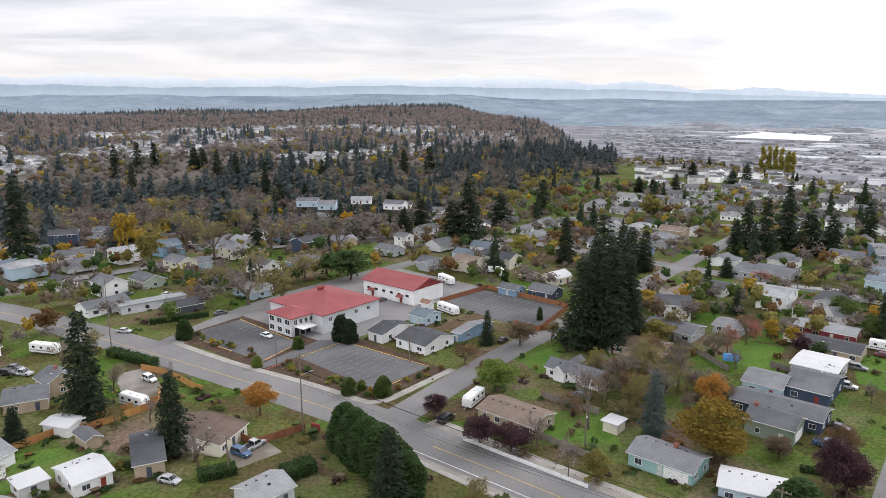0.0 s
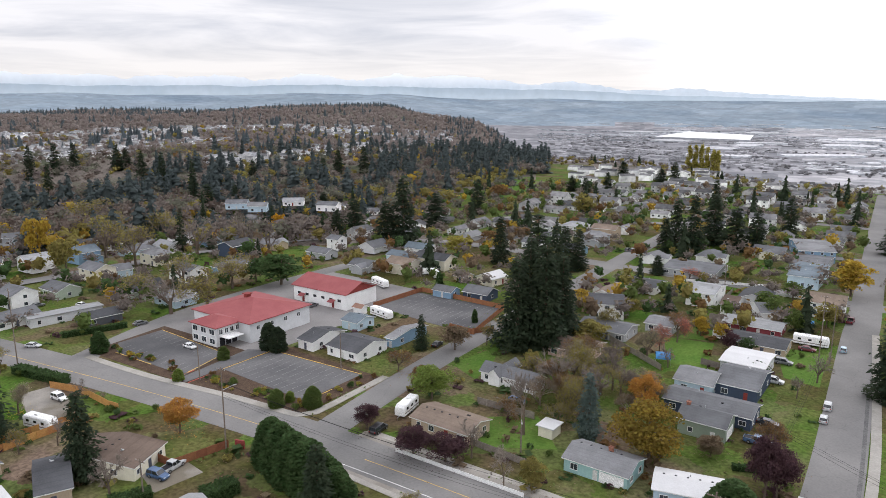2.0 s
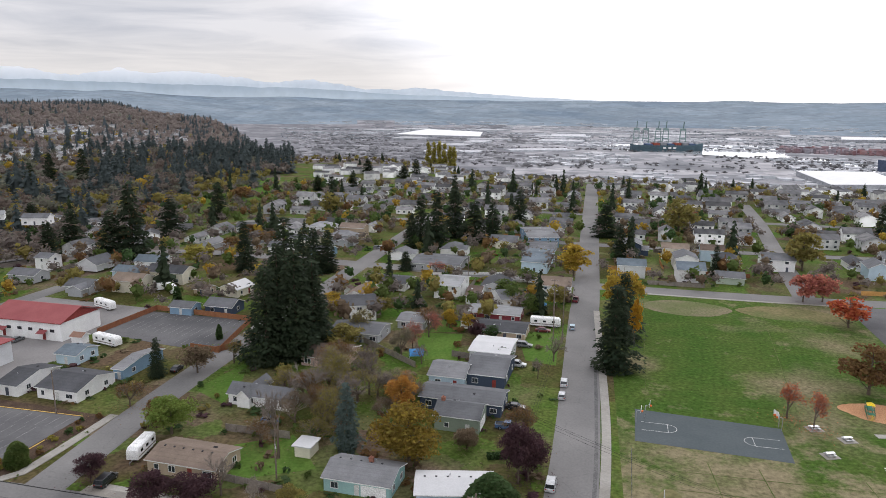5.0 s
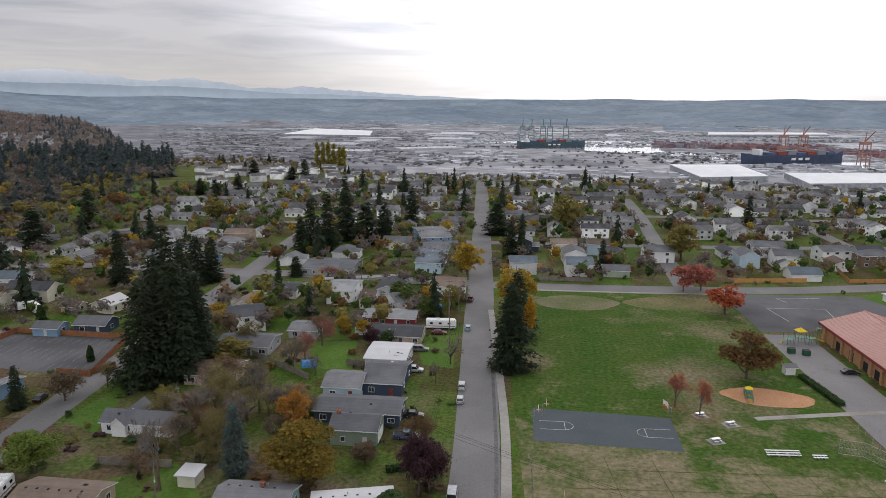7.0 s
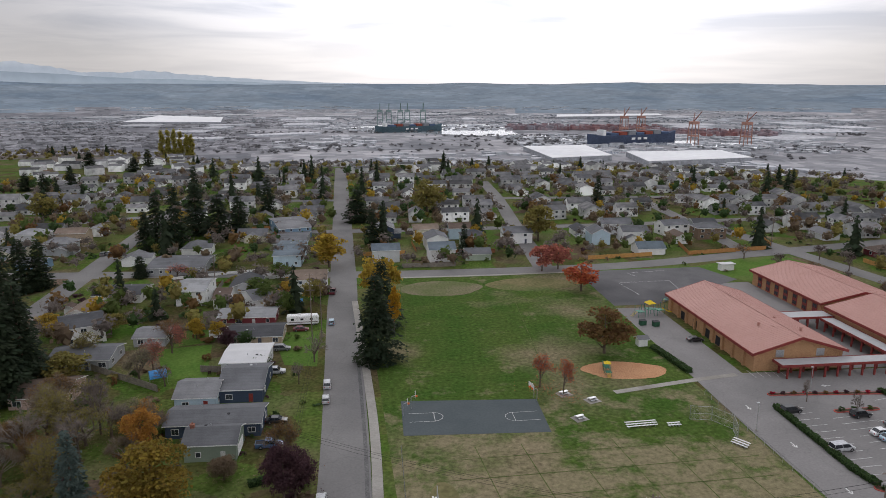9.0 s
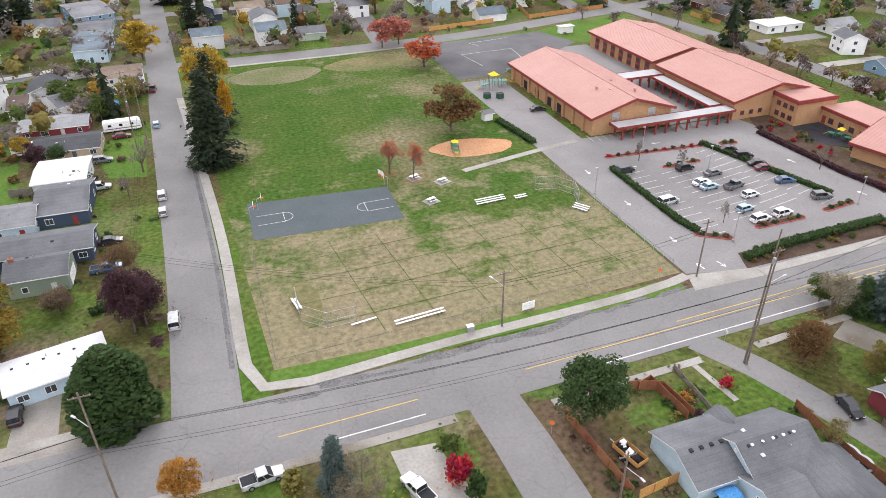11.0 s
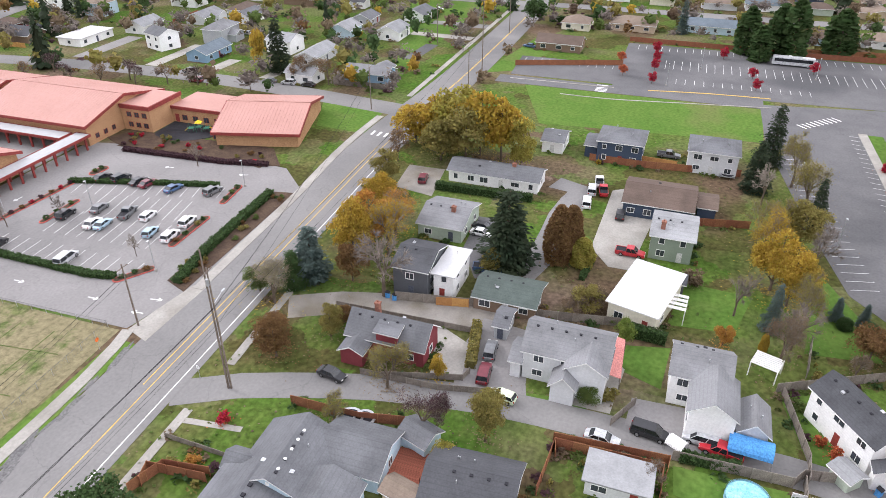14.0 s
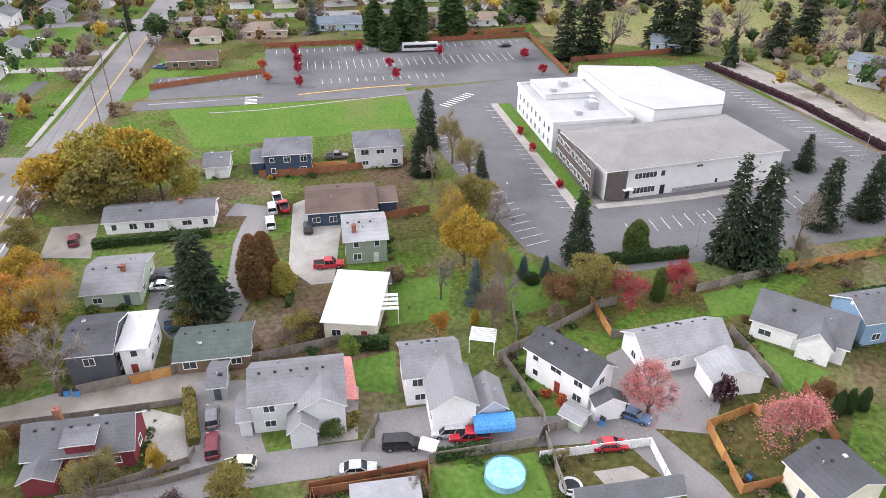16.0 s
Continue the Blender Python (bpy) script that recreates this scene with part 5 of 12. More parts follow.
def container_ship(x0, y0, x1, y1, colour):
    a, b = Vector((x0, y0, HARBOUR_Z + 1)), Vector((x1, y1, HARBOUR_Z + 1))
    L = (b - a).length
    ob = thing("container_ship", pose(x0, y0, HARBOUR_Z + 0.5, 0, 0, math.degrees(math.atan2(y1 - y0, x1 - x0))), "dark %s container ship lying at the quay" % ("blue" if colour == "navy" else "green"), "ship")
    hm = mat("ship_hull_" + colour, (0.075, 0.095, 0.15) if colour == "navy" else (0.085, 0.13, 0.155), None, 0.05, 0.5, bump=0)

    def sec(x, hw, z1):
        return [(x, -hw * 0.8, 0), (x, hw * 0.8, 0), (x, hw, z1), (x, -hw, z1)]
    hw = L * 0.075
    part("hull", loft([sec(0, hw * 0.7, L * 0.10), sec(L * 0.08, hw, L * 0.085), sec(L * 0.85, hw, L * 0.085), sec(L, hw * 0.15, L * 0.11)]), hm, ob)
    part("bridge", Geo().box(L * 0.11, L * 0.14, -hw * 0.7, hw * 0.7, L * 0.085, L * 0.135), M_WHITE, ob, "white bridge house")
    for i in range(7):
        c = mat("container_%d" % (i % 3), ((0.09, 0.13, 0.22), (0.28, 0.08, 0.06), (0.25, 0.26, 0.28))[i % 3], None, 0.2, 1, bump=0)
        part("container_stack", Geo().box(L * (0.19 + 0.10 * i), L * (0.275 + 0.10 * i), -hw * 0.85, hw * 0.85, L * 0.085, L * (0.105 + 0.009 * (i % 3))), c, ob)
    for i in range(3):
        part("hull_mark", Geo().box(L * (0.42 + 0.07 * i), L * (0.46 + 0.07 * i), -hw - 0.6, -hw + 0.2, L * 0.04, L * 0.06), M_WHITE, ob, "plain white bar on the hull")


def quay_crane(x, y, colour):
    ob = thing("quay_crane", pose(x, y, HARBOUR_Z), "tall %s quayside container crane" % colour, "crane", "quay cranes")
    m = mat("crane_" + colour, (0.42, 0.23, 0.18) if colour == "orange" else (0.22, 0.30, 0.29), None, 0.2, 1, bump=0)
    for sx in (-9, 9):
        for sy in (-8, 8):
            part("leg", Geo().tube((sx, sy, 0), (sx * 0.8, sy * 0.9, 46), 1.2, 1.0, 5), m, ob)
    part("beam", Geo().box(-9, 9, -9, -6, 18, 21), m, ob)
    part("beam", Geo().box(-9, 9, 6, 9, 18, 21), m, ob)
    part("machinery_house", Geo().box(-8, 8, -9, 9, 44, 50), m, ob)
    part("boom", Geo().tube((0, 6, 48), (0, -32, 72), 1.5, 1.0, 5), m, ob)
    part("mast", Geo().tube((0, 4, 48), (0, 0, 70), 1.1, 0.7, 5), m, ob)


def container_yard(x0, y0, x1, y1):
    rng = random.Random(int(abs(x0)))
    g = Geo()
    d = Vector((x1 - x0, y1 - y0)).normalized()
    s = Vector((-d.y, d.x))
    L = math.hypot(x1 - x0, y1 - y0)
    for i in range(330):
        p = Vector((x0, y0)) + d * rng.uniform(0, L) + s * rng.uniform(-90, 90)
        g.box(-7, 7, -3, 3, 0, rng.choice((3, 6, 9, 11)), pose(p.x, p.y, HARBOUR_Z + 0.5, 0, 0, math.degrees(math.atan2(d.y, d.x)) + rng.choice((0, 90))))
    solid("container_stacks", g, mat("stacked_containers", (0.24, 0.11, 0.11), (0.28, 0.28, 0.31), 0.01, 0.1, space="World", bump=0, island=0.3), "rows of red and grey shipping containers", "containers", kind="stuff")


# ---- small outdoor things ----


def bleacher(x, y, rot, length=9.0, rows=3):
    ob = thing("bleacher", pose(x, y, 0, 0, 0, rot), "low aluminium bleacher bench beside the field", "bench", "field benches")
    for i in range(rows):
        part("plank", Geo().box(-length / 2, length / 2, i * 0.6, i * 0.6 + 0.36, 0.38 + i * 0.2, 0.44 + i * 0.2), M_WHITE, ob)
    for k in range(4):
        px = -length / 2 + 0.5 + k * (length - 1) / 3
        part("support", Geo().box(px - 0.05, px + 0.05, 0.02, rows * 0.6 - 0.2, 0, 0.38), M_GALV, ob)


def backstop(x, y, rot, size=6.0):
    """Chain-link panels on posts behind the home plate of a ball field."""
    ob = thing("backstop", pose(x, y, 0, 0, 0, rot), "chain-link baseball backstop with steel posts", "backstop", "ball field backstops")
    g = Geo()
    for a0, a1 in ((-70, -25), (-25, 25), (25, 70)):
        p = [size * math.cos(radians(a0)), size * math.sin(radians(a0))]
        q = [size * math.cos(radians(a1)), size * math.sin(radians(a1))]
        for h in (0.1, 1.5, 3.2):
            part("rail", Geo().tube((*p, h), (*q, h), 0.035, 0.035, 5), M_GALV, ob)
        for t in range(18):
            u, w = t / 18, (t + 1) / 18
            A, B = [p[i] + (q[i] - p[i]) * u for i in (0, 1)], [p[i] + (q[i] - p[i]) * w for i in (0, 1)]
            g.tube((*A, 0.1), (*B, 3.2), 0.008, 0.008, 3, caps=False)
            g.tube((*B, 0.1), (*A, 3.2), 0.008, 0.008, 3, caps=False)
        part("post", Geo().tube((*p, -0.05), (*p, 3.3), 0.06, 0.06, 6), M_GALV, ob)
    part("post", Geo().tube((*q, -0.05), (*q, 3.3), 0.06, 0.06, 6), M_GALV, ob)
    part("wire_mesh", g, M_GALV, ob, "woven wire mesh")


def hoop(x, y, rot):
    ob = thing("basketball_hoop", pose(x, y, 0, 0, 0, rot), "steel basketball hoop with white backboard", "basketball hoop", "basketball hoops")
    part("post", Geo().tube((0, 0, 0), (0, 0, 2.9), 0.07, 0.07, 7).tube((0, 0, 2.9), (0.9, 0, 3.3), 0.06, 0.05, 6), M_GALV, ob)
    part("backboard", Geo().box(0.9, 0.96, -0.9, 0.9, 2.9, 4.0), M_WHITE, ob)
    part("rim", Geo().tube((0.98, 0, 3.05), (1.4, 0, 3.05), 0.22, 0.22, 10, caps=False), M_ORANGE, ob)


def play_frame(x, y, rot, size=1.0, main=None, accent=None):
    """Decks on posts with a slide, roof and climber."""
    main, accent = main or mat("green_play_steel", (0.06, 0.22, 0.15), None, 2, 6, rough=0.4), accent or M_YELLOWPL
    ob = thing("play_structure", pose(x, y, 0.1, 0, 0, rot) @ Matrix.Diagonal((size, size, size, 1)), "climbing frame with plastic slide and decks", "play structure")
    for i, (dx, h) in enumerate(((0, 1.6), (2.6, 1.2), (-2.6, 1.2))):
        part("deck", Geo().box(dx - 0.9, dx + 0.9, -0.9, 0.9, h, h + 0.1), main, ob)
        for sx in (-0.9, 0.9):
            for sy in (-0.9, 0.9):
                part("post", Geo().tube((dx + sx, sy, 0), (dx + sx, sy, h + 1.5), 0.06, 0.06, 6), main, ob)
    part("roof", Geo().add([(-1.1, -1.1, 3.1), (1.1, -1.1, 3.1), (1.1, 1.1, 3.1), (-1.1, 1.1, 3.1), (0, 0, 3.9)], [(0, 1, 4), (1, 2, 4), (2, 3, 4), (3, 0, 4), (3, 2, 1, 0)]), accent, ob)
    s = Geo()
    pts = [(3.5, 0, 1.25), (4.3, 0, 0.95), (5.4, 0, 0.35), (6.0, 0, 0.25)]
    for p, q in zip(pts, pts[1:]):
        v = []
        for a in (p, q):
            v += [(a[0], -0.35, a[2] + 0.25), (a[0], -0.3, a[2]), (a[0], 0.3, a[2]), (a[0], 0.35, a[2] + 0.25)]
        s.add(v, [(0, 1, 5, 4), (1, 2, 6, 5), (2, 3, 7, 6)])
    part("slide", s, accent, ob, "bright plastic slide")
    for i in range(6):
        part("rung", Geo().tube((-3.6 - 0.25 * i, -0.6, 1.3 - 0.2 * i), (-3.6 - 0.25 * i, 0.6, 1.3 - 0.2 * i), 0.035, 0.035, 5), accent, ob)


def trampoline(x, y, r=1.8):
    ob = thing("trampoline", pose(x, y, 0), "round black garden trampoline with steel frame", "trampoline", "garden trampolines")
    part("mat", Geo().tube((0, 0, 0.74), (0, 0, 0.78), r * 0.85, r * 0.85, 18), M_DARK, ob)
    v, n = [], 24
    for i in range(n):
        a = 2 * math.pi * i / n
        v += [((r + dr) * math.cos(a), (r + dr) * math.sin(a), dz) for dr, dz in ((-0.28, 0.8), (0.08, 0.82), (0.1, 0.72), (-0.28, 0.76))]
    g = Geo().add(v, [(4 * i + k, 4 * i + (k + 1) % 4, 4 * ((i + 1) % n) + (k + 1) % 4, 4 * ((i + 1) % n) + k) for i in range(n) for k in range(4)])
    part("padding", g, M_GALV, ob)
    for i in range(4):
        a = i * math.pi / 2 + 0.4
        part("leg", Geo().tube((r * math.cos(a), r * math.sin(a), 0), (r * math.cos(a), r * math.sin(a), 0.75), 0.04, 0.04, 5), M_GALV, ob)


def pool(x, y, r=2.6):
    ob = thing("swimming_pool", pose(x, y, 0), "round above-ground pool with pale blue cover", "swimming pool")
    part("shell", Geo().tube((0, 0, 0), (0, 0, 1.05), r, r, 26, caps=False).tube((0, 0, 1.0), (0, 0, 1.1), r * 1.04, r * 1.04, 26, caps=False), mat("pool_wall", (0.25, 0.48, 0.62), None, 1, 4), ob)
    part("water", Geo().tube((0, 0, 0.5), (0, 0, 0.9), r * 0.98, r * 0.98, 26), mat("pool_cover", (0.16, 0.43, 0.46), (0.30, 0.55, 0.56), 1.6, 5, rough=0.3), ob)


def tarp_canopy(x, y, rot, w, d, h, material, label, name="canopy_tent"):
    ob = thing(name, pose(x, y, 0, 0, 0, rot), label, "canopy")
    n, v = 9, []
    for sx in (-w / 2, w / 2):
        for i in range(n):
            a = math.pi * i / (n - 1)
            v.append((sx, -d / 2 * math.cos(a), h * 0.55 + h * 0.45 * math.sin(a)))
    f = [(i, i + 1, n + i + 1, n + i) for i in range(n - 1)]
    part("cover", Geo().add(v, f), material, ob)
    for sx in (-w / 2, w / 2):
        for sy in (-d / 2, d / 2):
            part("leg", Geo().tube((sx, sy, 0), (sx, sy, h * 0.55), 0.04, 0.04, 5), M_GALV, ob)


def pergola(x, y, rot, w, d, h, slats, material, label):
    ob = thing("pergola", pose(x, y, 0, 0, 0, rot), label, "pergola")
    for sx in (-w / 2 + 0.1, w / 2 - 0.1):
        for sy in (-d / 2 + 0.1, d / 2 - 0.1):
            part("post", Geo().box(sx - 0.07, sx + 0.07, sy - 0.07, sy + 0.07, 0, h), material, ob)
    for i in range(slats):
        py = -d / 2 + d * (i + 0.5) / slats
        part("slat", Geo().box(-w / 2, w / 2, py - d / slats * 0.32, py + d / slats * 0.32, h, h + 0.08), material, ob)


def deck(x, y, rot, w, d, material, label, h=0.5):
    ob = thing("deck", pose(x, y, 0, 0, 0, rot), label, "deck")
    n = max(4, int(d / 0.35))
    key = ("plank", round(w, 1), n, material.name)
    me = Geo().box(-w / 2, w / 2, 0.01, d / n - 0.01, h - 0.05, h).mesh("plank", material)
    for i in range(n):
        part("plank", me, None, ob, m=pose(0, -d / 2 + d * i / n, 0))
    for sx in (-w / 2, w / 2):
        part("rim", Geo().box(sx - 0.05, sx + 0.05, -d / 2, d / 2, 0, h), material, ob)
    for i in range(4):
        part("post", Geo().box(-0.06, 0.06, -0.06, 0.06, 0, h + 0.9), material, ob, m=pose(-w / 2 + w * i / 3, -d / 2, 0))
    part("handrail", Geo().box(-w / 2, w / 2, -d / 2 - 0.04, -d / 2 + 0.04, h + 0.85, h + 0.92), material, ob)


def bin_box(x, y, rot, w, d, h, material, label, name="dumpster"):
    ob = thing(name, pose(x, y, 0.03, 0, 0, rot), label, name.replace("_", " "))
    part("body", Geo().box(-w / 2, w / 2, -d / 2, d / 2, 0, h), material, ob)
    part("lid", Geo().slab([(-w / 2 - 0.04, -d / 2 - 0.04, h + 0.06), (w / 2 + 0.04, -d / 2 - 0.04, h + 0.06), (w / 2 + 0.04, d / 2 + 0.04, h + 0.22), (-w / 2 - 0.04, d / 2 + 0.04, h + 0.22)], 0.06), M_DARK, ob)


def junk_trailer(x, y, rot):
    ob = thing("utility_trailer", pose(x, y, 0, 0, 0, rot), "wooden-sided utility trailer loaded with scrap", "trailer")
    part("bed", Geo().box(-2.2, 2.2, -1.0, 1.0, 0.6, 0.7), M_DARK, ob)
    for a, b, c, d in ((-2.2, 2.2, -1.0, -0.93), (-2.2, 2.2, 0.93, 1.0), (-2.2, -2.13, -0.93, 0.93), (2.13, 2.2, -0.93, 0.93)):
        part("side_board", Geo().box(a, b, c, d, 0.7, 1.4), M_CEDAR, ob)
    tyre, _ = wheel_meshes(0.36, 0.22)
    for sx in (-0.5, 0.4):
        for sy in (-1.15, 1.15):
            part("wheel", tyre, None, ob, m=pose(sx, sy, 0.36))
    part("drawbar", Geo().box(2.2, 3.4, -0.06, 0.06, 0.5, 0.6), M_GALV, ob)
    rng = random.Random(8)
    for i in range(9):
        part("scrap", Geo().box(-0.4, 0.4, -0.3, 0.3, 0, 0.5), M_WHITE if i % 2 else M_DARK, ob, m=pose(rng.uniform(-1.6, 1.6), rng.uniform(-0.6, 0.6), 0.75 + rng.uniform(0, 0.4), rng.uniform(-30, 30), rng.uniform(-30, 30), rng.uniform(0, 180)))


def sign_post(x, y, rot, material, label, h=2.4):
    ob = thing("road_sign", pose(x, y, 0, 0, 0, rot), label, "road sign", "road signs")
    part("post", Geo().tube((0, 0, 0), (0, 0, h), 0.035, 0.035, 6), M_GALV, ob)
    part("plate", Geo().tube((0, -0.05, h - 0.35), (0, -0.02, h - 0.35), 0.38, 0.38, 8), material, ob)


def plate(name, x, y, rot, w, d, h, material, label):
    solid(name, Geo().box(-w / 2, w / 2, -d / 2, d / 2, 0, h), material, label, name.replace("_", " "), m=pose(x, y, 0, 0, 0, rot))


def picnic_table(x, y, rot):
    ob = thing("picnic_table", pose(x, y, 0.03, 0, 0, rot), "grey picnic table on a concrete pad", "picnic table", "picnic tables")
    part("pad", Geo().box(-1.6, 1.6, -1.4, 1.4, 0, 0.05), M_CONC, ob)
    part("tabletop", Geo().box(-0.95, 0.95, -0.4, 0.4, 0.75, 0.8), M_GALV, ob)
    for sy in (-0.75, 0.75):
        part("bench", Geo().box(-0.95, 0.95, sy - 0.14, sy + 0.14, 0.44, 0.48), M_GALV, ob)
    for sx in (-0.7, 0.7):
        part("leg", Geo().box(sx - 0.04, sx + 0.04, -0.7, 0.7, 0.05, 0.44).box(sx - 0.04, sx + 0.04, -0.05, 0.05, 0.44, 0.75), M_GALV, ob)


M_REDDECK = mat("red_deck_stain", (0.30, 0.10, 0.065), (0.25, 0.085, 0.055), 0.8, 5)
M_BINGREEN = mat("green_bin_paint", (0.035, 0.10, 0.06), None, 1, 5, rough=0.5)

# ---- streets ----
MAIN = road("road_main", [(-420, 20), (-330, 58), (-268, 80), (-187, 93.5), (-130, 100.5), (-88, 103), (0, 103.5), (60, 105), (120, 106.5), (166, 107), (222, 103.5), (340, 102), (480, 102)], 13.0, "worn grey asphalt arterial road with yellow centre line", z=0.06)
road("road_north", [(-8.8, 104), (-8.9, 150), (-12, 240), (-13.2, 290), (-22, 547), (-25, 640)], 9.8, "grey asphalt residential street", z=0.05)
road("road_west", [(-103, 104), (-107.5, 150), (-109, 192), (-110, 257), (-112.5, 360), (-116, 500)], 8.6, "grey asphalt residential street", z=0.045)
road("road_church", [(-189, 95), (-199.5, 125), (-205, 150), (-207, 190), (-206, 240)], 8.0, "grey asphalt side street", z=0.04)
road("road_cross", [(-230, 300), (-80, 292), (0, 283.5), (90, 285.5), (150, 297), (185, 304), (300, 330), (420, 372)], 9.5, "grey asphalt cross street beside the playing field", z=0.04)
road("road_east", [(184, 108), (189.5, 150), (192, 190), (190, 235), (181, 300), (170, 380)], 9.0, "grey asphalt street behind the school", z=0.045)
road("road_far_east", [(332, -60), (331, 100), (322, 240)], 9.0, "grey asphalt street with verges", z=0.045)
road("road_south", [(30, 101), (31, 80), (30, 40), (28, 0)], 8.0, "grey asphalt side street", z=0.045)
road("lane", [(66, 99.5), (70.5, 91), (76.5, 72), (79, 55), (79, 40), (79, 16), (76, 2), (66, -2), (40, -5)], 5.4, "narrow asphalt lane between gardens", z=0.04)
road("drive_gravel", [(90, 94), (94, 86), (96.5, 74), (97.5, 58)], 6.5, "bare gravel driveway", z=0.035, material=M_GRAVEL)
road("drive_loop", [(152, 60), (150, 54), (137, 55.5), (122, 56), (112, 59)], 6.0, "asphalt driveway between houses", z=0.035)

# ---- paved areas, lawns and beds ----
SEAM_RED = mat("red_metal_roof", (0.24, 0.066, 0.070), (0.28, 0.085, 0.086), 0.2, 3.0, rough=0.6, bump=0.05, grit=0.06)
SEAM_PINK = mat("salmon_metal_roof", (0.405, 0.222, 0.188), (0.44, 0.245, 0.21), 0.12, 2.0, rough=0.6, bump=0.05, space="World", grit=0.05)
M_REDTRIM = mat("dark_red_trim", (0.25, 0.05, 0.045), (0.20, 0.045, 0.04), 0.5, 4, rough=0.6)
area("field", [(1.5, 113.4), (75.6, 116.8), (75.6, 150), (75.2, 178), (80, 178.5), (77, 236), (77, 277), (-1.5, 276.5), (-4, 240)], M_FIELD, "worn playing field with green and straw-coloured grass", z=0.03)
area("verge_lawn", [(-3.2, 118), (1.5, 113.4), (-4, 240), (-8.6, 240)], M_GRASS, "shaded grass verge", z=0.025)
M_WORN = mat("worn_infield", (0.20, 0.17, 0.115), (0.16, 0.15, 0.085), 0.12, 1.5, space="World", c3=(0.12, 0.135, 0.06), patch=0.5, bump=0.4)
area("infield_earth", blob(22, 262, 15, 9, 0), M_WORN, "bare earth ball diamond at the end of the field", z=0.05)
area("dirt_patch", blob(56, 264, 17, 8, 0), M_FIELDDRY, "worn brown earth under the trees", z=0.04)
area("dirt_patch_south", blob(9, 131, 2.6, 7, 0), M_FIELDDRY, "worn brown earth beside the fence", z=0.058)
area("basketball_court", [(3.3, 172.3), (34.6, 170), (34, 154.3), (3.0, 156)], M_COURT, "dark blue-grey asphalt basketball court", z=0.06)
area("play_bed", blob(61, 184, 10.5, 5.5, -8), M_CLAY, "orange wood-chip play bed", z=0.06)
area("school_lot", [(76.3, 116), (90, 112.6), (130, 113.2), (139, 122), (142, 150), (137, 178), (90, 179), (90, 233), (76.5, 233), (76.5, 178), (76, 150)], M_LOTLIGHT, "pale worn asphalt of the school car park and drive", z=0.045)
area("play_lot", [(77, 236), (92, 236), (134, 262), (128, 281), (84, 279.5), (77, 276)], M_LOT, "asphalt playground with painted lines", z=0.045)
area("playground_rubber", [(148.2, 151.2), (156.2, 151.2), (156.2, 166.2), (149.6, 166.2), (148.0, 160.0)], M_BLACKPAD, "black rubber ground of a small playground", z=0.09)
area("terrace_bed", [(137.2, 169.6), (147.4, 169.6), (147.8, 151.0), (148.6, 131.0), (139.6, 124.0), (137.6, 132.0), (137.2, 150.0)], M_MULCH, "dark mulch of planted beds before the school", z=0.085)
for name, pts, m, label in (("drive_black", [(232, 124), (252, 122.4), (252.4, 127.2), (232.4, 128.8)], M_LOT, "black asphalt driveway beside a fence"), ("drive_grey", [(197.0, 160.6), (232, 156.2), (232, 160.8), (197.2, 164.8)], M_CONC, "pale concrete driveway from the street"), ("drive_corner", [(262, 113.2), (267, 112.8), (268, 138), (263, 138)], M_CONC, "pale concrete driveway from the street"), ("drive_far_corner", [(281, 112), (287, 111.6), (287, 136), (281.5, 136)], M_LOTLIGHT, "grey gravel driveway beside a house"), ("drive_mid", [(197, 182), (212, 180.6), (212, 185.4), (197, 186.8)], M_CONC, "pale concrete driveway from the street"), ("drive_blue_house", [(197, 204), (224, 203.2), (224, 208), (197, 208.8)], M_CONC, "pale concrete driveway from the street"), ("drive_white_house", [(197, 233), (226, 233), (226, 239.4), (197, 239.4)], M_LOTLIGHT, "grey asphalt driveway from the street")):
    area(name, pts, m, label, z=0.05)
area("courtyard", [(117, 179), (136, 179), (136, 258), (117, 258)], M_LOTLIGHT, "asphalt school yard between buildings", z=0.04)
area("school_lawn", [(84, 281), (128, 282), (160, 296), (172, 296), (180, 262), (166, 256), (136, 260), (134, 264)], M_LUSH, "green lawn behind the school", z=0.03)
area("corner_lawn", [(165, 113), (182, 115), (184, 135), (166, 128)], M_LUSH, "green corner lawn", z=0.03)
area("planting_c", [(137, 128), (141, 128), (147, 146), (146, 172), (141, 176), (138, 170), (143, 150)], M_MULCH, "planted bed of red and brown shrubs", z=0.10)
area("tot_lot", blob(149.5, 158, 4.5, 8, 12), M_DARK, "black rubber play surface", z=0.12)
area("road_bed", [(88, 113.6), (128, 113.9), (127, 119.5), (90, 118.5)], M_MULCH, "planted bed between car park and pavement", z=0.12)
# church corner
area("church_beds", [(-194, 103.5), (-160, 104.5), (-114, 109.8), (-112.8, 137), (-152, 138.5), (-156, 130), (-197, 130)], M_MULCH, "dark mulch beds with shrubs", z=0.06)
area("church_lot_west", [(-194, 112.5), (-194, 127), (-160.5, 124.8), (-156, 108.2), (-187, 107.8)], M_LOT, "church car park of worn asphalt", z=0.10)
area("church_lot_east", [(-151.6, 117), (-150.4, 134.2), (-118, 135.2), (-118.3, 115)], M_LOT, "church car park of worn asphalt", z=0.10)
area("church_drive", [(-155.2, 105.5), (-151.8, 105.8), (-151.6, 134.2), (-158, 131)], M_LOT, "asphalt drive between two car parks", z=0.095)
area("church_yard", [(-203, 128), (-158, 128), (-151, 137.5), (-150, 176), (-157, 180), (-157, 212), (-203, 214)], M_LOTLIGHT, "asphalt yard round the red-roofed halls", z=0.035)
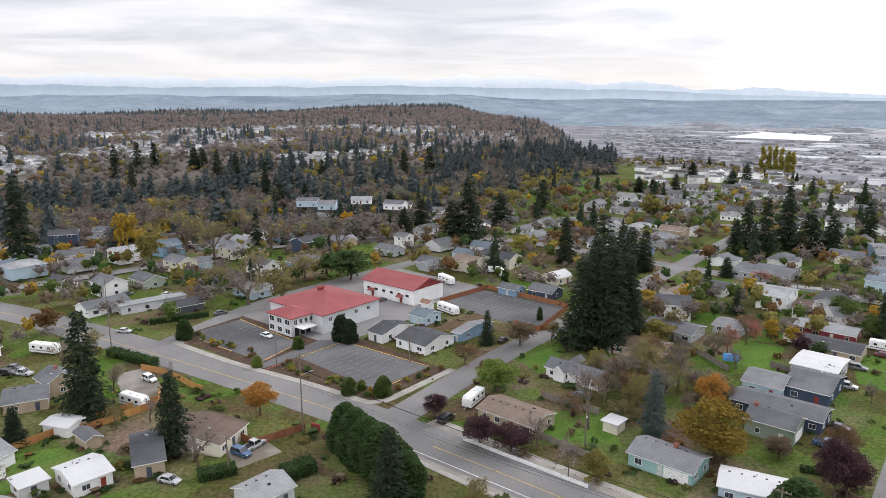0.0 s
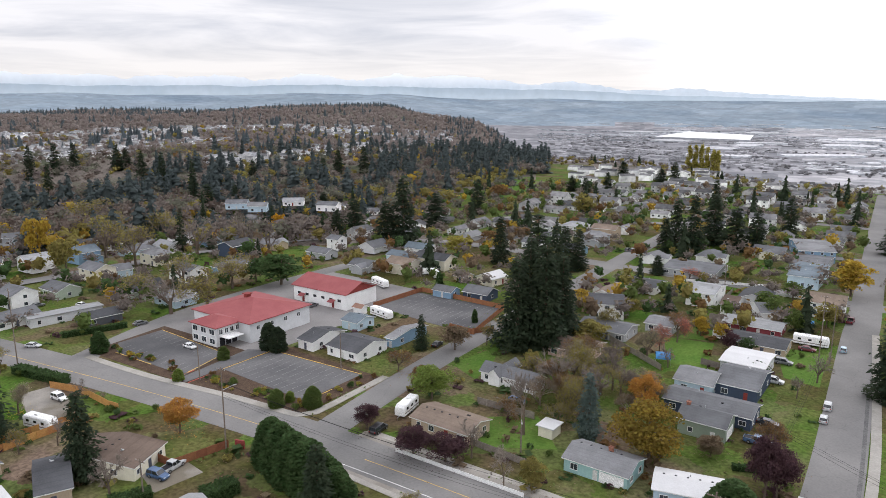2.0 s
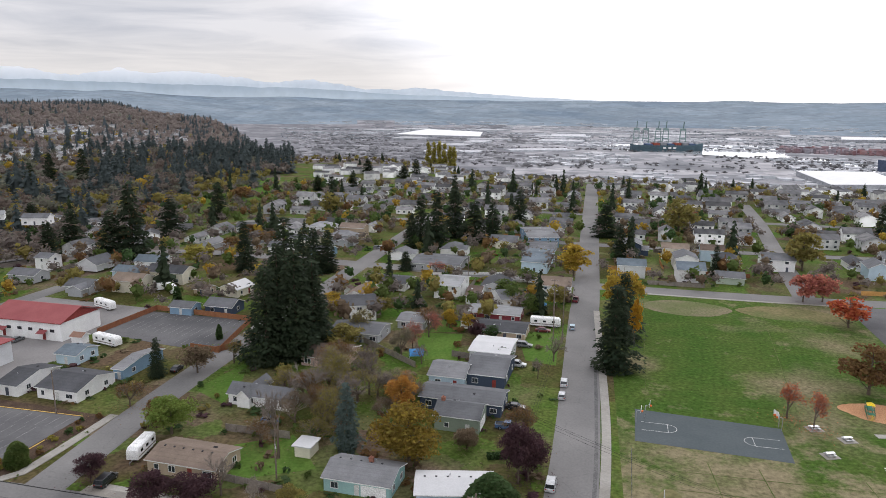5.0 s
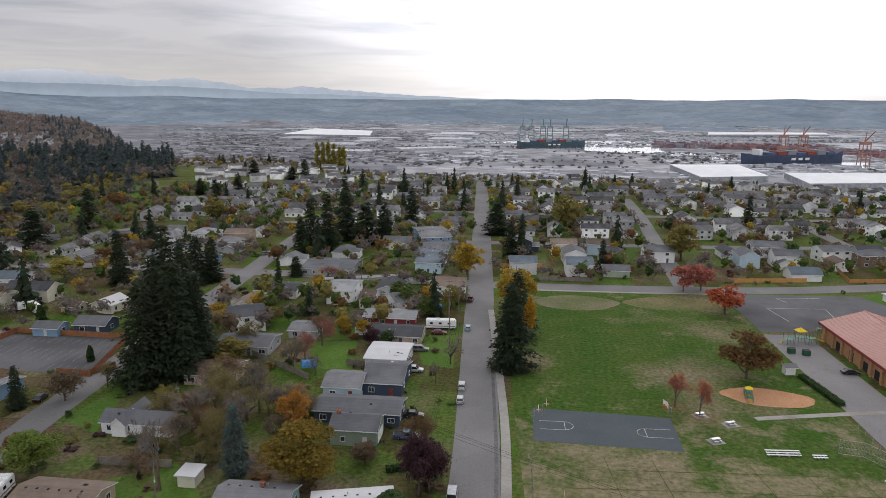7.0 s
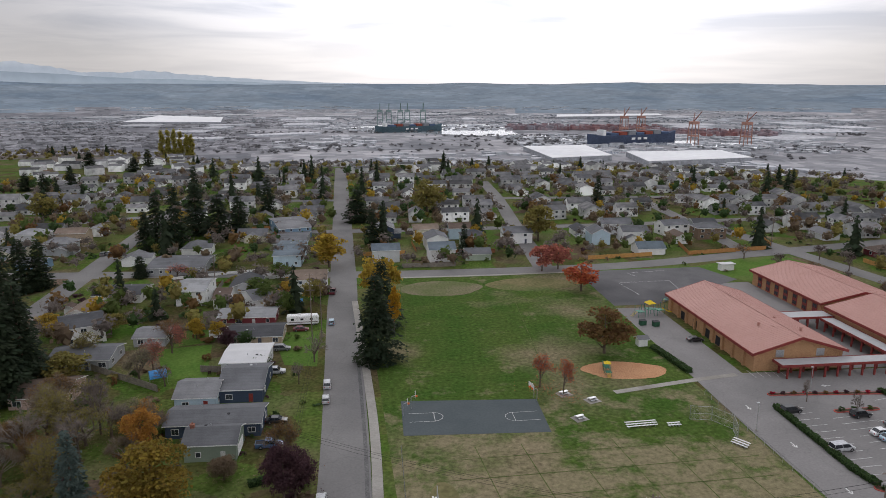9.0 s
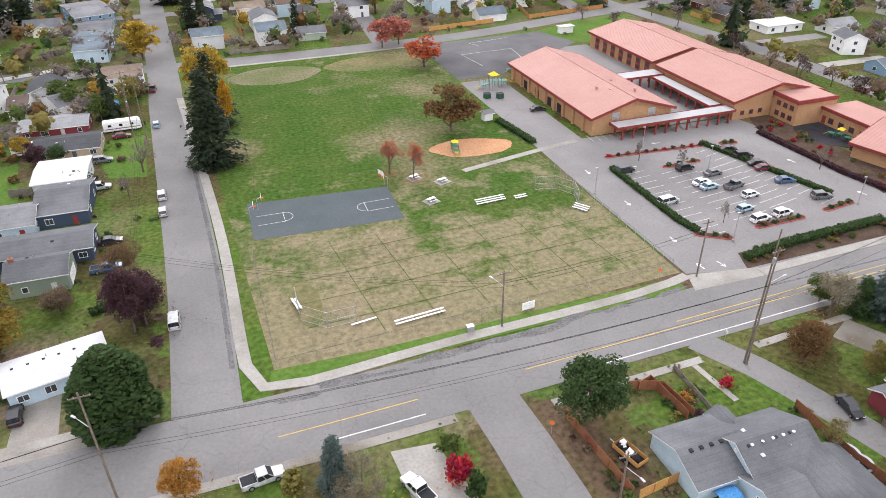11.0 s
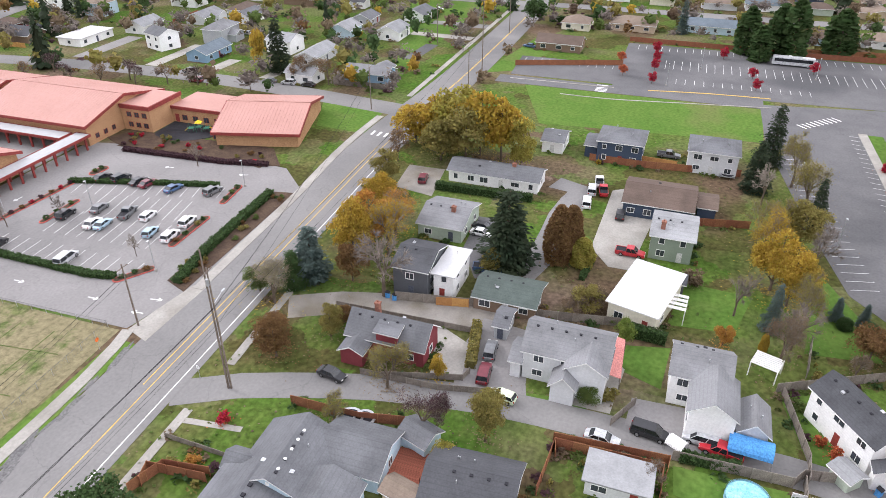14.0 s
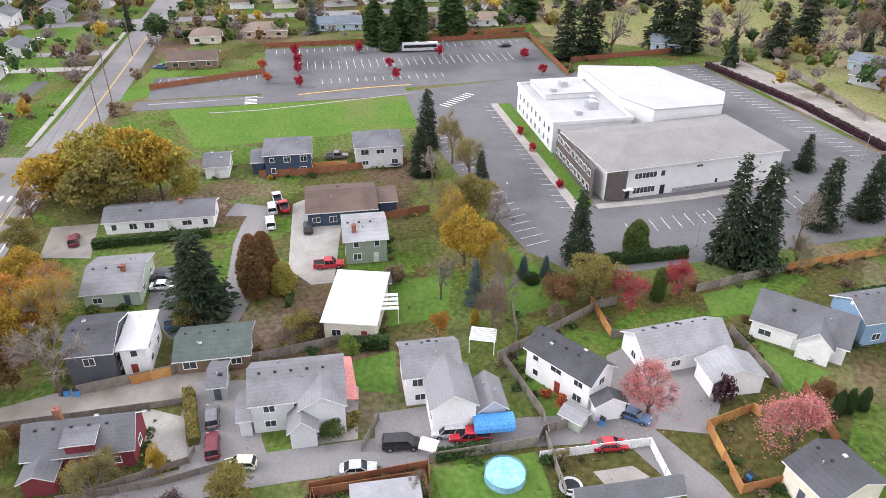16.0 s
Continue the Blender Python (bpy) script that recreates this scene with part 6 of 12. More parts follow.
area("fenced_lot", [(-157, 186), (-157, 209), (-117, 209), (-112.6, 180.2), (-130, 181.5)], M_LOT, "fenced asphalt car park", z=0.05)
# office corner
area("office_lot", [(113, -5), (124, 3), (146, 7), (192, 13), (222, 13), (231, -42), (233, -91), (150, -98), (118, -96), (116, -50)], M_LOT, "dark asphalt car park round the office block", z=0.04)
area("back_drive", [(218.5, 92), (226, 92), (226, 12), (218.5, 12)], M_LOT, "asphalt drive of the large car park", z=0.05)
area("back_lot", [(226, 56), (278, 56), (277, -43), (229, -42), (226, 10)], M_LOT, "large dark asphalt car park", z=0.045)
area("side_lot", [(227.5, 89), (249, 90), (249, 56), (227.5, 56)], M_LOT, "small asphalt car park", z=0.04)
area("lush_lawn", [(218, 82), (187, 71), (192, 13.5), (218, 12.5)], M_LUSH, "long bright green lawn", z=0.03)
area("office_bed", [(137, -13.6), (206, -12.6), (206, -16.4), (168, -17), (141, -17)], M_LUSH, "planted bed with small red shrubs", z=0.08)
area("gravel_track", [(233, -93), (152, -100), (160, -116), (236, -108)], M_GRAVEL, "long gravel track behind a hedge", z=0.03)
area("rough_meadow", [(280, -50), (420, -60), (420, -200), (160, -180), (160, -118), (236, -110)], mat("rough_meadow_grass", (0.20, 0.19, 0.09), (0.15, 0.17, 0.06), 0.05, 1.0, space="World", c3=(0.24, 0.2, 0.12), bump=0.4), "rough straw-coloured meadow", z=0.02)
area("drive_white_house", [(78, 4), (92, 0), (96, -10), (86, -17), (74, -8)], M_LOTLIGHT, "stained grey asphalt forecourt", z=0.05)
area("drive_hedge", [(126, 48), (152, 47), (157, 40), (150, 36), (132, 38.5), (120, 40), (120, 44)], M_CONC, "pale concrete drive", z=0.05)
area("yard_grey_house", [(82, 47), (95, 48), (96, 42), (92, 38), (82, 39)], M_CONC, "concrete forecourt", z=0.045)

# ---- pavements with kerbs ----
walkway("pavement_field", [(-8.2, 250), (-3.2, 165), (-2.6, 118), (-0.6, 112.2), (6, 111.2), (29, 112.6), (64, 113.6), (76, 115.4)], 2.0)
walkway("pavement_school", [(89.5, 111.8), (110, 112.4), (128, 113), (150, 114.6), (166, 114.8), (178, 114.3)], 2.0)
walkway("pavement_church", [(-190.5, 101.3), (-176, 101.8), (-158, 103.3), (-132, 107), (-114, 108.6), (-111.6, 112), (-111.9, 138)], 2.2)
area("drive_apron", [(74.5, 110.9), (90.6, 110.6), (90.2, 113.2), (76.2, 115.6)], M_CONC, "pale concrete apron across the school drive", z=0.072)
walkway("pavement_lane", [(38, 94.6), (64, 95.2)], 1.4, height=0.08)
walkway("pavement_lane_east", [(74, 95), (86, 95.6), (98, 96)], 1.4, height=0.08)
walkway("pavement_west", [(-96, 95.6), (-60, 94.8), (-30, 95), (-15, 96)], 1.4, height=0.08)
walkway("pavement_northwest", [(-95.6, 112), (-60, 111.6), (-36, 111.4), (-15.2, 112)], 1.6, height=0.08)
walkway("pavement_east", [(196, 112.6), (240, 112), (320, 111)], 1.6, height=0.1)
walkway("pavement_office", [(206.5, -11.6), (137.4, -12.6)], 2.2)
walkway("pavement_office_front", [(139, -17), (139.6, -40), (143.5, -66)], 2.2)
walkway("pavement_cross", [(-2, 277.8), (40, 277.6), (80, 279)], 1.5, height=0.1)
walkway("path_field", [(54, 171.6), (75.5, 176.2), (88, 178.3)], 1.8, "concrete path across the grass", height=0.07)
walkway("path_front", [(62, 94.5), (63, 86)], 1.0, "narrow concrete garden path", height=0.06)
road("gravel_shoulder_south", [(-90, 96.2), (0, 96.3), (24, 96.6)], 1.6, "gravel road shoulder", z=0.065, material=M_GRAVEL)
road("gravel_shoulder_west", [(-96, 110.2), (-60, 109.9), (-20, 109.8)], 2.4, "gravel road shoulder", z=0.065, material=M_GRAVEL)
patch_rng = random.Random(4)
for i in range(11):
    u = i / 10
    area("asphalt_patch", blob(5 + 66 * u + patch_rng.uniform(-2, 2), 108.7 + 3.4 * u + patch_rng.uniform(-0.7, 0.5), patch_rng.uniform(2.2, 5.0), patch_rng.uniform(0.35, 0.9), 3 + patch_rng.uniform(-6, 6), n=30, wob=0.7), M_PATCH, "dark patched asphalt along the kerb", z=0.068 + 0.0006 * i)
road("patch_strip_north", [(-4.6, 118), (-4.8, 150), (-6.8, 200)], 0.8, "dark patched asphalt strip along the kerb", z=0.06, material=M_PATCH)

# ---- painted lines ----


def offset_line(pts, off):
    out = []
    for i, p in enumerate(pts):
        a, b = Vector(pts[max(i - 1, 0)]), Vector(pts[min(i + 1, len(pts) - 1)])
        d = (b - a).normalized()
        out.append((p[0] - d.y * off, p[1] + d.x * off))
    return out


def line_segs(pts, x0, x1):
    return [(*a, *b) for a, b in zip(pts, pts[1:]) if a[0] >= x0 and b[0] <= x1]


yel = line_segs(offset_line(MAIN, -1.3), -420, -110) + line_segs(offset_line(MAIN, -1.0), -90, -25) + line_segs(offset_line(MAIN, -1.9), 0, 22) + line_segs(offset_line(MAIN, -1.9), 36, 178)
yel += line_segs(offset_line(MAIN, -0.6), 62, 160) + line_segs(offset_line(MAIN, -1.0), 200, 330) + line_segs(offset_line(MAIN, -0.7), 200, 330)
painted("yellow_centre_lines", yel, M_YELLOW, "yellow painted centre lines", 0.16, z=0.075)
painted("white_edge_lines", line_segs(offset_line(MAIN, -4.9), -110, -20) + line_segs(offset_line(MAIN, -5.1), 3, 24) + line_segs(offset_line(MAIN, -5.2), 42, 168), M_LINE, "white painted edge line", 0.2, z=0.075)
painted("crosswalk_bars", [(163.5 + 0.25 * i, 101.8 + 1.9 * i, 166.3 + 0.25 * i, 101.8 + 1.9 * i) for i in range(6)], M_LINE, "white painted crosswalk bars", 0.7, z=0.08)


def stalls(x0, y0, x1, y1, n, dx, dy, both=False):
    """n + 1 stall lines from (x0, y0) to (x1, y1), each running by (dx, dy)."""
    s = []
    for i in range(n + 1):
        t = i / n
        x, y = x0 + (x1 - x0) * t, y0 + (y1 - y0) * t
        s.append((x - (dx if both else 0), y - (dy if both else 0), x + dx, y + dy))
    return s


seg = stalls(88.6, 126, 89, 159, 12, 5.0, 0.3) + stalls(117.3, 162, 125.4, 130, 12, -5, -1.2) + stalls(102.5, 130, 101.5, 154, 9, 4.6, 0.5, True) + stalls(113, 132, 110, 152, 8, 4.4, 0.8, True) + stalls(92, 180.5, 100, 180.5, 4, 0, -4.5)
painted("school_stall_lines", seg, M_LINE, "white painted parking stall lines", 0.11, z=0.06)
seg = stalls(-188, 109, -160, 109.5, 10, -0.8, 4.6) + stalls(-192, 126, -164, 124.5, 10, 0.6, -4.8) + stalls(-149.5, 118, -121, 116.5, 11, 0.3, 4.8) + stalls(-148.5, 133.3, -120, 134, 11, 0, -4.8) + stalls(-146, 125.8, -124, 125.6, 8, 0, 2.6, True)
painted("church_stall_lines", seg, M_FAINT, "white painted parking stall lines", 0.11, z=0.115)
painted("church_yellow_kerbs", [(-194, 127.2, -161, 125), (-156.4, 108, -160.6, 125), (-150.4, 134.5, -118, 135.5), (-151.2, 117, -151.2, 134), (-117.8, 115, -117.6, 124), (-187, 107.6, -170, 107.9)], M_YELLOW, "yellow painted kerb edges", 0.28, z=0.13)
painted("fenced_lot_lines", stalls(-154, 207.5, -120, 207.5, 13, 0, -4.8) + stalls(-150, 195, -122, 194, 11, 0, 4.5, True) + stalls(-128, 183, -116, 182, 5, 0, 4.5), M_FAINT, "white painted parking stall lines", 0.11, z=0.065)
seg = stalls(276, 52, 275.5, -38, 33, -5.2, 0) + stalls(254, 44, 254, -30, 28, 5.0, 0, True) + stalls(234, 40, 234, -2, 15, 4.8, 0) + stalls(247.5, 88, 247.5, 58, 11, -4.8, 0) + stalls(126, 2.5, 188, 11, 22, 1.2, -4.8) + stalls(139, -13.8, 203, -12.8, 0 + 22, 1.0, 4.8)
seg += stalls(131, -20, 136, -62, 15, -5.0, 0.3) + stalls(230, -88, 153, -94.5, 28, 0.6, 5) + stalls(176, -69, 206, -66, 10, 0, -4.8)
painted("office_stall_lines", seg, M_LINE, "white painted parking stall lines", 0.12, z=0.06)
painted("office_crosswalk", [(206 + 1.1 * i, 2 - 1.2 * i, 208.4 + 1.1 * i, 4.2 - 1.2 * i) for i in range(9)] + [(219 + 1.2 * i, 57, 219 + 1.2 * i, 60.5) for i in range(6)], M_LINE, "white painted crosswalk bars", 0.55, z=0.07)
court = []
for cx, sgn in ((4.6, 1), (33.2, -1)):
    cy = 163.8 - (cx - 4) * 0.06
    court += [(cx, cy - 2.0, cx + sgn * 5.6, cy - 2.1), (cx, cy + 2.0, cx + sgn * 5.6, cy + 1.9), (cx + sgn * 5.6, cy - 2.1, cx + sgn * 5.6, cy + 1.9)]
    arc = [(cx + sgn * (5.6 + 1.9 * math.cos(a)), cy + 1.95 * math.sin(a)) for a in np.linspace(-math.pi / 2, math.pi / 2, 9)]
    court += [(*p, *q) for p, q in zip(arc, arc[1:])]
painted("court_lines", court, M_LINE, "white painted basketball court lines", 0.10, z=0.075)
painted("play_lot_lines", [(88, 262, 108, 263), (108, 263, 106, 247), (90, 247, 88, 262), (96, 275, 112, 277), (96, 275, 98, 270)], M_LINE, "white painted playground lines", 0.14, z=0.06)
painted("red_kerbs", [(-156.6, 104.6, -156.8, 112), (-150.9, 105.8, -150.9, 112)], M_REDKERB, "red painted fire-lane kerb", 0.3, z=0.13)

# planted islands with red kerbs in the school lot


def island(x0, y0, x1, y1, w, label="planted traffic island with a red painted kerb"):
    """A rounded kerb with soil inside; its shrubs stand on it as things of their own."""
    L, a = math.hypot(x1 - x0, y1 - y0), math.degrees(math.atan2(y1 - y0, x1 - x0))
    ob = thing("traffic_island", pose((x0 + x1) / 2, (y0 + y1) / 2, 0.04, 0, 0, a), label, "traffic island", "islands in the car park")

    def oval(l, b):
        return [(l / 2 * (1 if math.cos(q) > 0 else -1) - (b / 2 if math.cos(q) > 0 else -b / 2) + b / 2 * math.cos(q), b / 2 * math.sin(q)) for q in np.linspace(0.01, 2 * math.pi + 0.01, 21)[:-1]]
    part("kerb", Geo().slab([(x, y, 0.15) for x, y in oval(L, w)], 0.17), M_REDKERB, ob, "red painted concrete kerb")
    part("soil", Geo().slab([(x, y, 0.17) for x, y in oval(L - 0.4, w - 0.4)], 0.1), M_MULCH, ob, "dark bark mulch")


for x0, y0, x1, y1, w in ((99.2, 156.5, 110.2, 156.8, 1.5), (99.9, 125.4, 112.8, 125.6, 1.6), (118.4, 126.2, 127.6, 127.3, 1.6), (86.6, 127.6, 93.0, 123.4, 1.8), (89.2, 166.4, 117.0, 164.2, 1.3), (121.0, 163.4, 126.2, 163.0, 2.4)):
    island(x0, y0, x1, y1, w)


def arrow_segs(x, y, heading):
    c, s_ = math.cos(radians(heading)), math.sin(radians(heading))
    q = lambda u, v: (x + u * c - v * s_, y + u * s_ + v * c)
    return [(*q(-1.1, 0), *q(0.6, 0)), (*q(1.1, 0), *q(0.3, 0.45)), (*q(1.1, 0), *q(0.3, -0.45))]


segs = []
for x, y, a in ((81.2, 160.6, -90), (81.4, 143.7, -90), (106.2, 169.6, 175), (130.6, 148.7, 100), (132.6, 129.6, 105), (81.4, 127.2, -90), (84.5, 116.6, -80), (80.4, 117.2, 95)):
    segs += arrow_segs(x, y, a)
painted("drive_arrows", segs, M_LINE, "white painted direction arrows", 0.26, z=0.062)

# kerbs of the large car park
walkway("kerb_back_drive", [(223.1, 88.0), (223.6, 69.4), (223.8, 55.2)], 0.5, "pale concrete kerb along a drive", height=0.13)
walkway("kerb_back_lawn", [(212.9, 70.0), (212.9, 55.2), (216.2, 33.6), (220.0, 10.0)], 0.5, "pale concrete kerb along a lawn", height=0.13)
walkway("kerb_yellow", [(224.5, 44.9), (227.3, 26.7), (228.2, 9.7)], 0.5, "yellow painted kerb of the car park", height=0.14, material=M_YELLOW)

# ---- school ----


def big_roof(parent, w, d, h, rise, m, material, over=0.9, seams=True):
    """A gabled metal roof with standing seams; the ridge runs along x."""
    x, y = w / 2 + over, d / 2 + over
    zl = h - rise / (d / 2) * over
    n = int(2 * x / 0.9)
    for sy in (-1, 1):
        prof = []
        for i in range(n + 1):
            px = -x + 2 * x * i / n
            for dx, dz in ((-0.05, 0.0), (-0.03, 0.045), (0.03, 0.045), (0.05, 0.0)):
                prof.append((min(max(px + dx, -x), x), dz))
        k = len(prof)
        v = [(a, -y * sy, zl + 0.3 + c) for a, c in prof] + [(a, 0, h + rise + 0.3 + c) for a, c in prof]
        v += [(-x, -y * sy, zl), (x, -y * sy, zl), (x, 0, h + rise), (-x, 0, h + rise)]
        f = [(i, i + 1, k + i + 1, k + i) if sy > 0 else (i + 1, i, k + i, k + i + 1) for i in range(k - 1)]
        f += [(2 * k, 2 * k + 3, 2 * k + 2, 2 * k + 1), (0, k, 2 * k + 3, 2 * k), (k - 1, 2 * k + 1, 2 * k + 2, 2 * k - 1)]
        part("roof", Geo().add(v, f, m), material, parent)
    cap = Geo().box(-x, x, -0.2, 0.2, h + rise + 0.3, h + rise + 0.4, m)
    part("ridge_cap", cap, material, parent)
    for sy in (-1, 1):
        part("fascia", Geo().box(-x, x, sy * y - 0.09 + 0.09 * sy, sy * y + 0.09 + 0.09 * sy, zl - 0.45, zl + 0.28, m), M_REDTRIM, parent, "dark red fascia")
    for sx in (-1, 1):
        g = Geo()
        for sy in (-1, 1):
            p = [(sx * (x + 0.05), sy * y, zl - 0.4), (sx * (x + 0.05), sy * y, zl + 0.32), (sx * (x + 0.05), 0, h + rise + 0.34), (sx * (x + 0.05), 0, h + rise - 0.38)]
            q = [(sx * (x - 0.15), b, c) for a, b, c in p]
            g.add(p + q, [(0, 1, 2, 3), (7, 6, 5, 4), (0, 4, 5, 1), (1, 5, 6, 2), (2, 6, 7, 3), (3, 7, 4, 0)], m)
        part("bargeboard", g, M_REDTRIM, parent, "dark red bargeboard")


def gable_walls(parent, w, d, h, rise, m, material):
    x, y = w / 2, d / 2
    v = [(-x, -y, 0), (x, -y, 0), (x, y, 0), (-x, y, 0), (-x, -y, h), (x, -y, h), (x, y, h), (-x, y, h), (-x, 0, h + rise), (x, 0, h + rise)]
    f = [(0, 3, 2, 1), (0, 1, 5, 4), (2, 3, 7, 6), (1, 2, 6, 9, 5), (3, 0, 4, 8, 7), (4, 5, 9, 8), (6, 7, 8, 9)]
    part("wall", Geo().add(v, f, m), material, parent)


def school():
    ob = thing("school_building", Matrix(), "tan brick school with salmon metal roofs", "school")
    for cx, cy, rot, w, d, h, rise in ((105.2, 205.2, 90, 51, 24, 5.2, 3.6), (149.5, 235.5, 90, 39, 27, 5.4, 2.9), (149.3, 193.3, 90, 35, 29, 5.6, 3.4), (161.5, 139, -75, 21, 27, 3.8, 3.0)):
        m = pose(cx, cy, 0, 0, 0, rot)
        gable_walls(ob, w, d, h, rise, m, M_BRICKTAN)
        big_roof(ob, w, d, h, rise, m, SEAM_PINK)
    # two-storey link, then a low range behind the small playground
    part("wall", Geo().box(147.6, 161, 166.6, 175.6, 0, 6.6), M_BRICKTAN, ob)
    part("roof", Geo().box(147.9, 160.7, 166.9, 175.8, 6.6, 6.8), SEAM_PINK, ob)
    part("parapet", Geo().box(147.2, 147.6, 166.2, 175.6, 6.0, 7.1).box(147.6, 161, 166.2, 166.6, 6.0, 7.1), M_REDTRIM, ob, "dark red parapet band")
    part("wall", Geo().box(156.4, 168, 150.2, 166.6, 0, 4.2), M_BRICKTAN, ob)
    part("roof", Geo().box(156.2, 168.2, 150.0, 166.6, 4.2, 4.6), SEAM_PINK, ob)
    part("fascia", Geo().box(155.9, 156.2, 150.0, 166.6, 3.8, 4.65), M_REDTRIM, ob, "dark red fascia")
    for y in (168.4, 170.8, 173.2):
        for z in (1.6, 4.4):
            window(ob, 147.6, y, z, 1.3, 1.2, 180, M_REDTRIM)
    for y in (152.6, 156.0, 159.4, 162.8):
        window(ob, 156.4, y, 1.5, 1.5, 1.3, 180, M_REDTRIM)
    panel(ob, "door", 156.4, 165.2, 0.1, 1.2, 2.2, 180, M_REDTRIM)
    # windows of the classroom ranges, in red-framed bays
    for y in np.arange(219, 254, 5.2):
        panel(ob, "bay", 136, float(y), 0.2, 2.6, 4.6, 180, M_REDTRIM, "dark red window bay")
        window(ob, 135.92, float(y), 3.4, 2.0, 1.2, 180, M_REDTRIM)
        window(ob, 135.92, float(y), 1.3, 2.0, 1.2, 180, M_REDTRIM)
    for y in (180, 183.5, 187):
        window(ob, 134.8, float(y), 1.8, 1.1, 1.1, 180, M_REDTRIM)
    for x in (138, 141, 144):
        window(ob, float(x), 175.8, 1.8, 1.1, 1.1, 270, M_REDTRIM)
    for x in (100, 111):
        panel(ob, "louvre", float(x), 179.7, 3.6, 2.2, 2.0, 270, M_GALV, ribs=6)
    for y in (198, 204, 212, 220):
        panel(ob, "service_door", 93.2, float(y), 0.1, 2.4, 2.6, 180, M_DARK)
    for y in np.arange(184, 230, 5.5):
        part("pilaster", Geo().box(92.6, 93.2, -0.35, 0.35, 0, 4.6), M_BRICKTAN, ob, m=pose(0, float(y), 0))
    for i in range(4):
        window(ob, 147.4 + 1.25 * i, 146.2 - 4.7 * i, 1.6, 2.4, 1.3, 195, M_REDTRIM)
    for x, y in ((108, 196), (103.5, 189), (110, 187), (101, 192)):
        part("roof_vent", Geo().tube((0, 0, 0), (0, 0, 1.1), 0.35, 0.35, 9).tube((0, 0, 1.1), (0, 0, 1.35), 0.5, 0.45, 9), SEAM_PINK, ob, m=pose(x, y, 7.4))
    return ob


school()


def canopy(name, x0, x1, y0, y1, h, label, posts=8):
    ob = thing(name, Matrix(), label, "canopy", "covered walkways")
    part("roof", Geo().box(x0, x1, y0, y1, h, h + 0.25), M_MEMBRANE, ob)
    for a, b, c, d in ((x0 - 0.12, x1 + 0.12, y0 - 0.12, y0), (x0 - 0.12, x1 + 0.12, y1, y1 + 0.12), (x0 - 0.12, x0, y0, y1), (x1, x1 + 0.12, y0, y1)):
        part("fascia", Geo().box(a, b, c, d, h - 0.3, h + 0.38), M_REDTRIM, ob, "dark red fascia")
    long_x = (x1 - x0) > (y1 - y0)
    for i in range(posts):
        t = (i + 0.5) / posts
        for s in (0, 1):
            px = x0 + (x1 - x0) * t if long_x else (x0 + 0.3, x1 - 0.3)[s]
            py = (y0 + 0.3, y1 - 0.3)[s] if long_x else y0 + (y1 - y0) * t
            part("post", Geo().box(-0.2, 0.2, -0.2, 0.2, 0, h), M_REDTRIM, ob, m=pose(px, py, 0))
    return ob


canopy("covered_walkway", 97.5, 134.2, 174.2, 178.4, 3.4, "white-roofed covered walkway with dark red posts", 11)
canopy("covered_walkway", 118.4, 134.3, 207.5, 213, 3.6, "white-roofed covered walkway with dark red posts", 5)
canopy("covered_walkway", 129.6, 133.6, 179.5, 206.8, 3.4, "white-roofed covered walkway with dark red posts", 7)

# ---- red-roofed halls ----


def hall(name, blocks, wallm, label):
    ob = thing(name, Matrix(), label, "hall", "red-roofed halls")
    for cx, cy, rot, w, d, h, rise, kind in blocks:
        m = pose(cx, cy, 0, 0, 0, rot)
        block(ob, w, d, h, rise, kind, wallm, SEAM_RED, m=m, over=0.7, trim=M_REDTRIM)
    return ob


M_HALL = wall_mat("lightgrey")
ob = hall("church_hall", [(-174.6, 147.2, 0, 26.5, 24.5, 6.2, 3.0, "hip"), (-172.2, 131.6, 0, 11.5, 9.5, 6.1, 1.6, "hip")], M_HALL, "pale grey hall with a dark red metal hip roof")
part("cupola", Geo().box(-177.4, -175.8, 146.4, 148, 9.0, 10.2).slab([(-177.8, 146, 10.4), (-175.4, 146, 10.4), (-175.4, 148.4, 10.4), (-177.8, 148.4, 10.4)], 0.2), M_REDTRIM, ob)
for i in range(3):
    for z in (1.6, 4.4):
        window(ob, -176.2 + 3.9 * i, 126.8, z, 2.2, 1.5, 270)
for i in range(4):
    window(ob, -166.4, 128.4 + 2.0 * i, 4.4, 1.2, 1.4, 0)
for i in range(3):
    panel(ob, "entrance_door", -166.4, 128.8 + 2.2 * i, 0.1, 1.8, 2.6, 0, M_DARK, "dark glazed entrance door")
for i in range(4):
    window(ob, -161.3, 138 + 5.5 * i, 4.2, 1.2, 1.2, 0)
for i in range(5):
    window(ob, -187.9, 137 + 5 * i, 4.2, 1.2, 1.2, 180)
part("entrance_canopy", Geo().box(-166.4, -162.4, 128, 133.5, 3.0, 3.3), M_WHITE, ob)
ob = hall("parish_hall", [(-173, 183.8, 0, 25.5, 16, 5.8, 2.8, "gable")], wall_mat("white"), "white hall with a dark red gabled metal roof")
for i in range(6):
    panel(ob, "shutter", -183 + 3.9 * i, 175.8, 2.6, 1.5, 0.9, 270, M_DARK)
for x in (-181, -166.5):
    panel(ob, "door", x, 175.8, 0.1, 1.1, 2.1, 270, M_REDTRIM, "dark red door")
    part("porch_roof", Geo().slab([(-1.4, -1.6, 2.5), (1.4, -1.6, 2.5), (1.4, 0, 3.2), (-1.4, 0, 3.2)], 0.12), SEAM_RED, ob, m=pose(x, 175.7, 0))
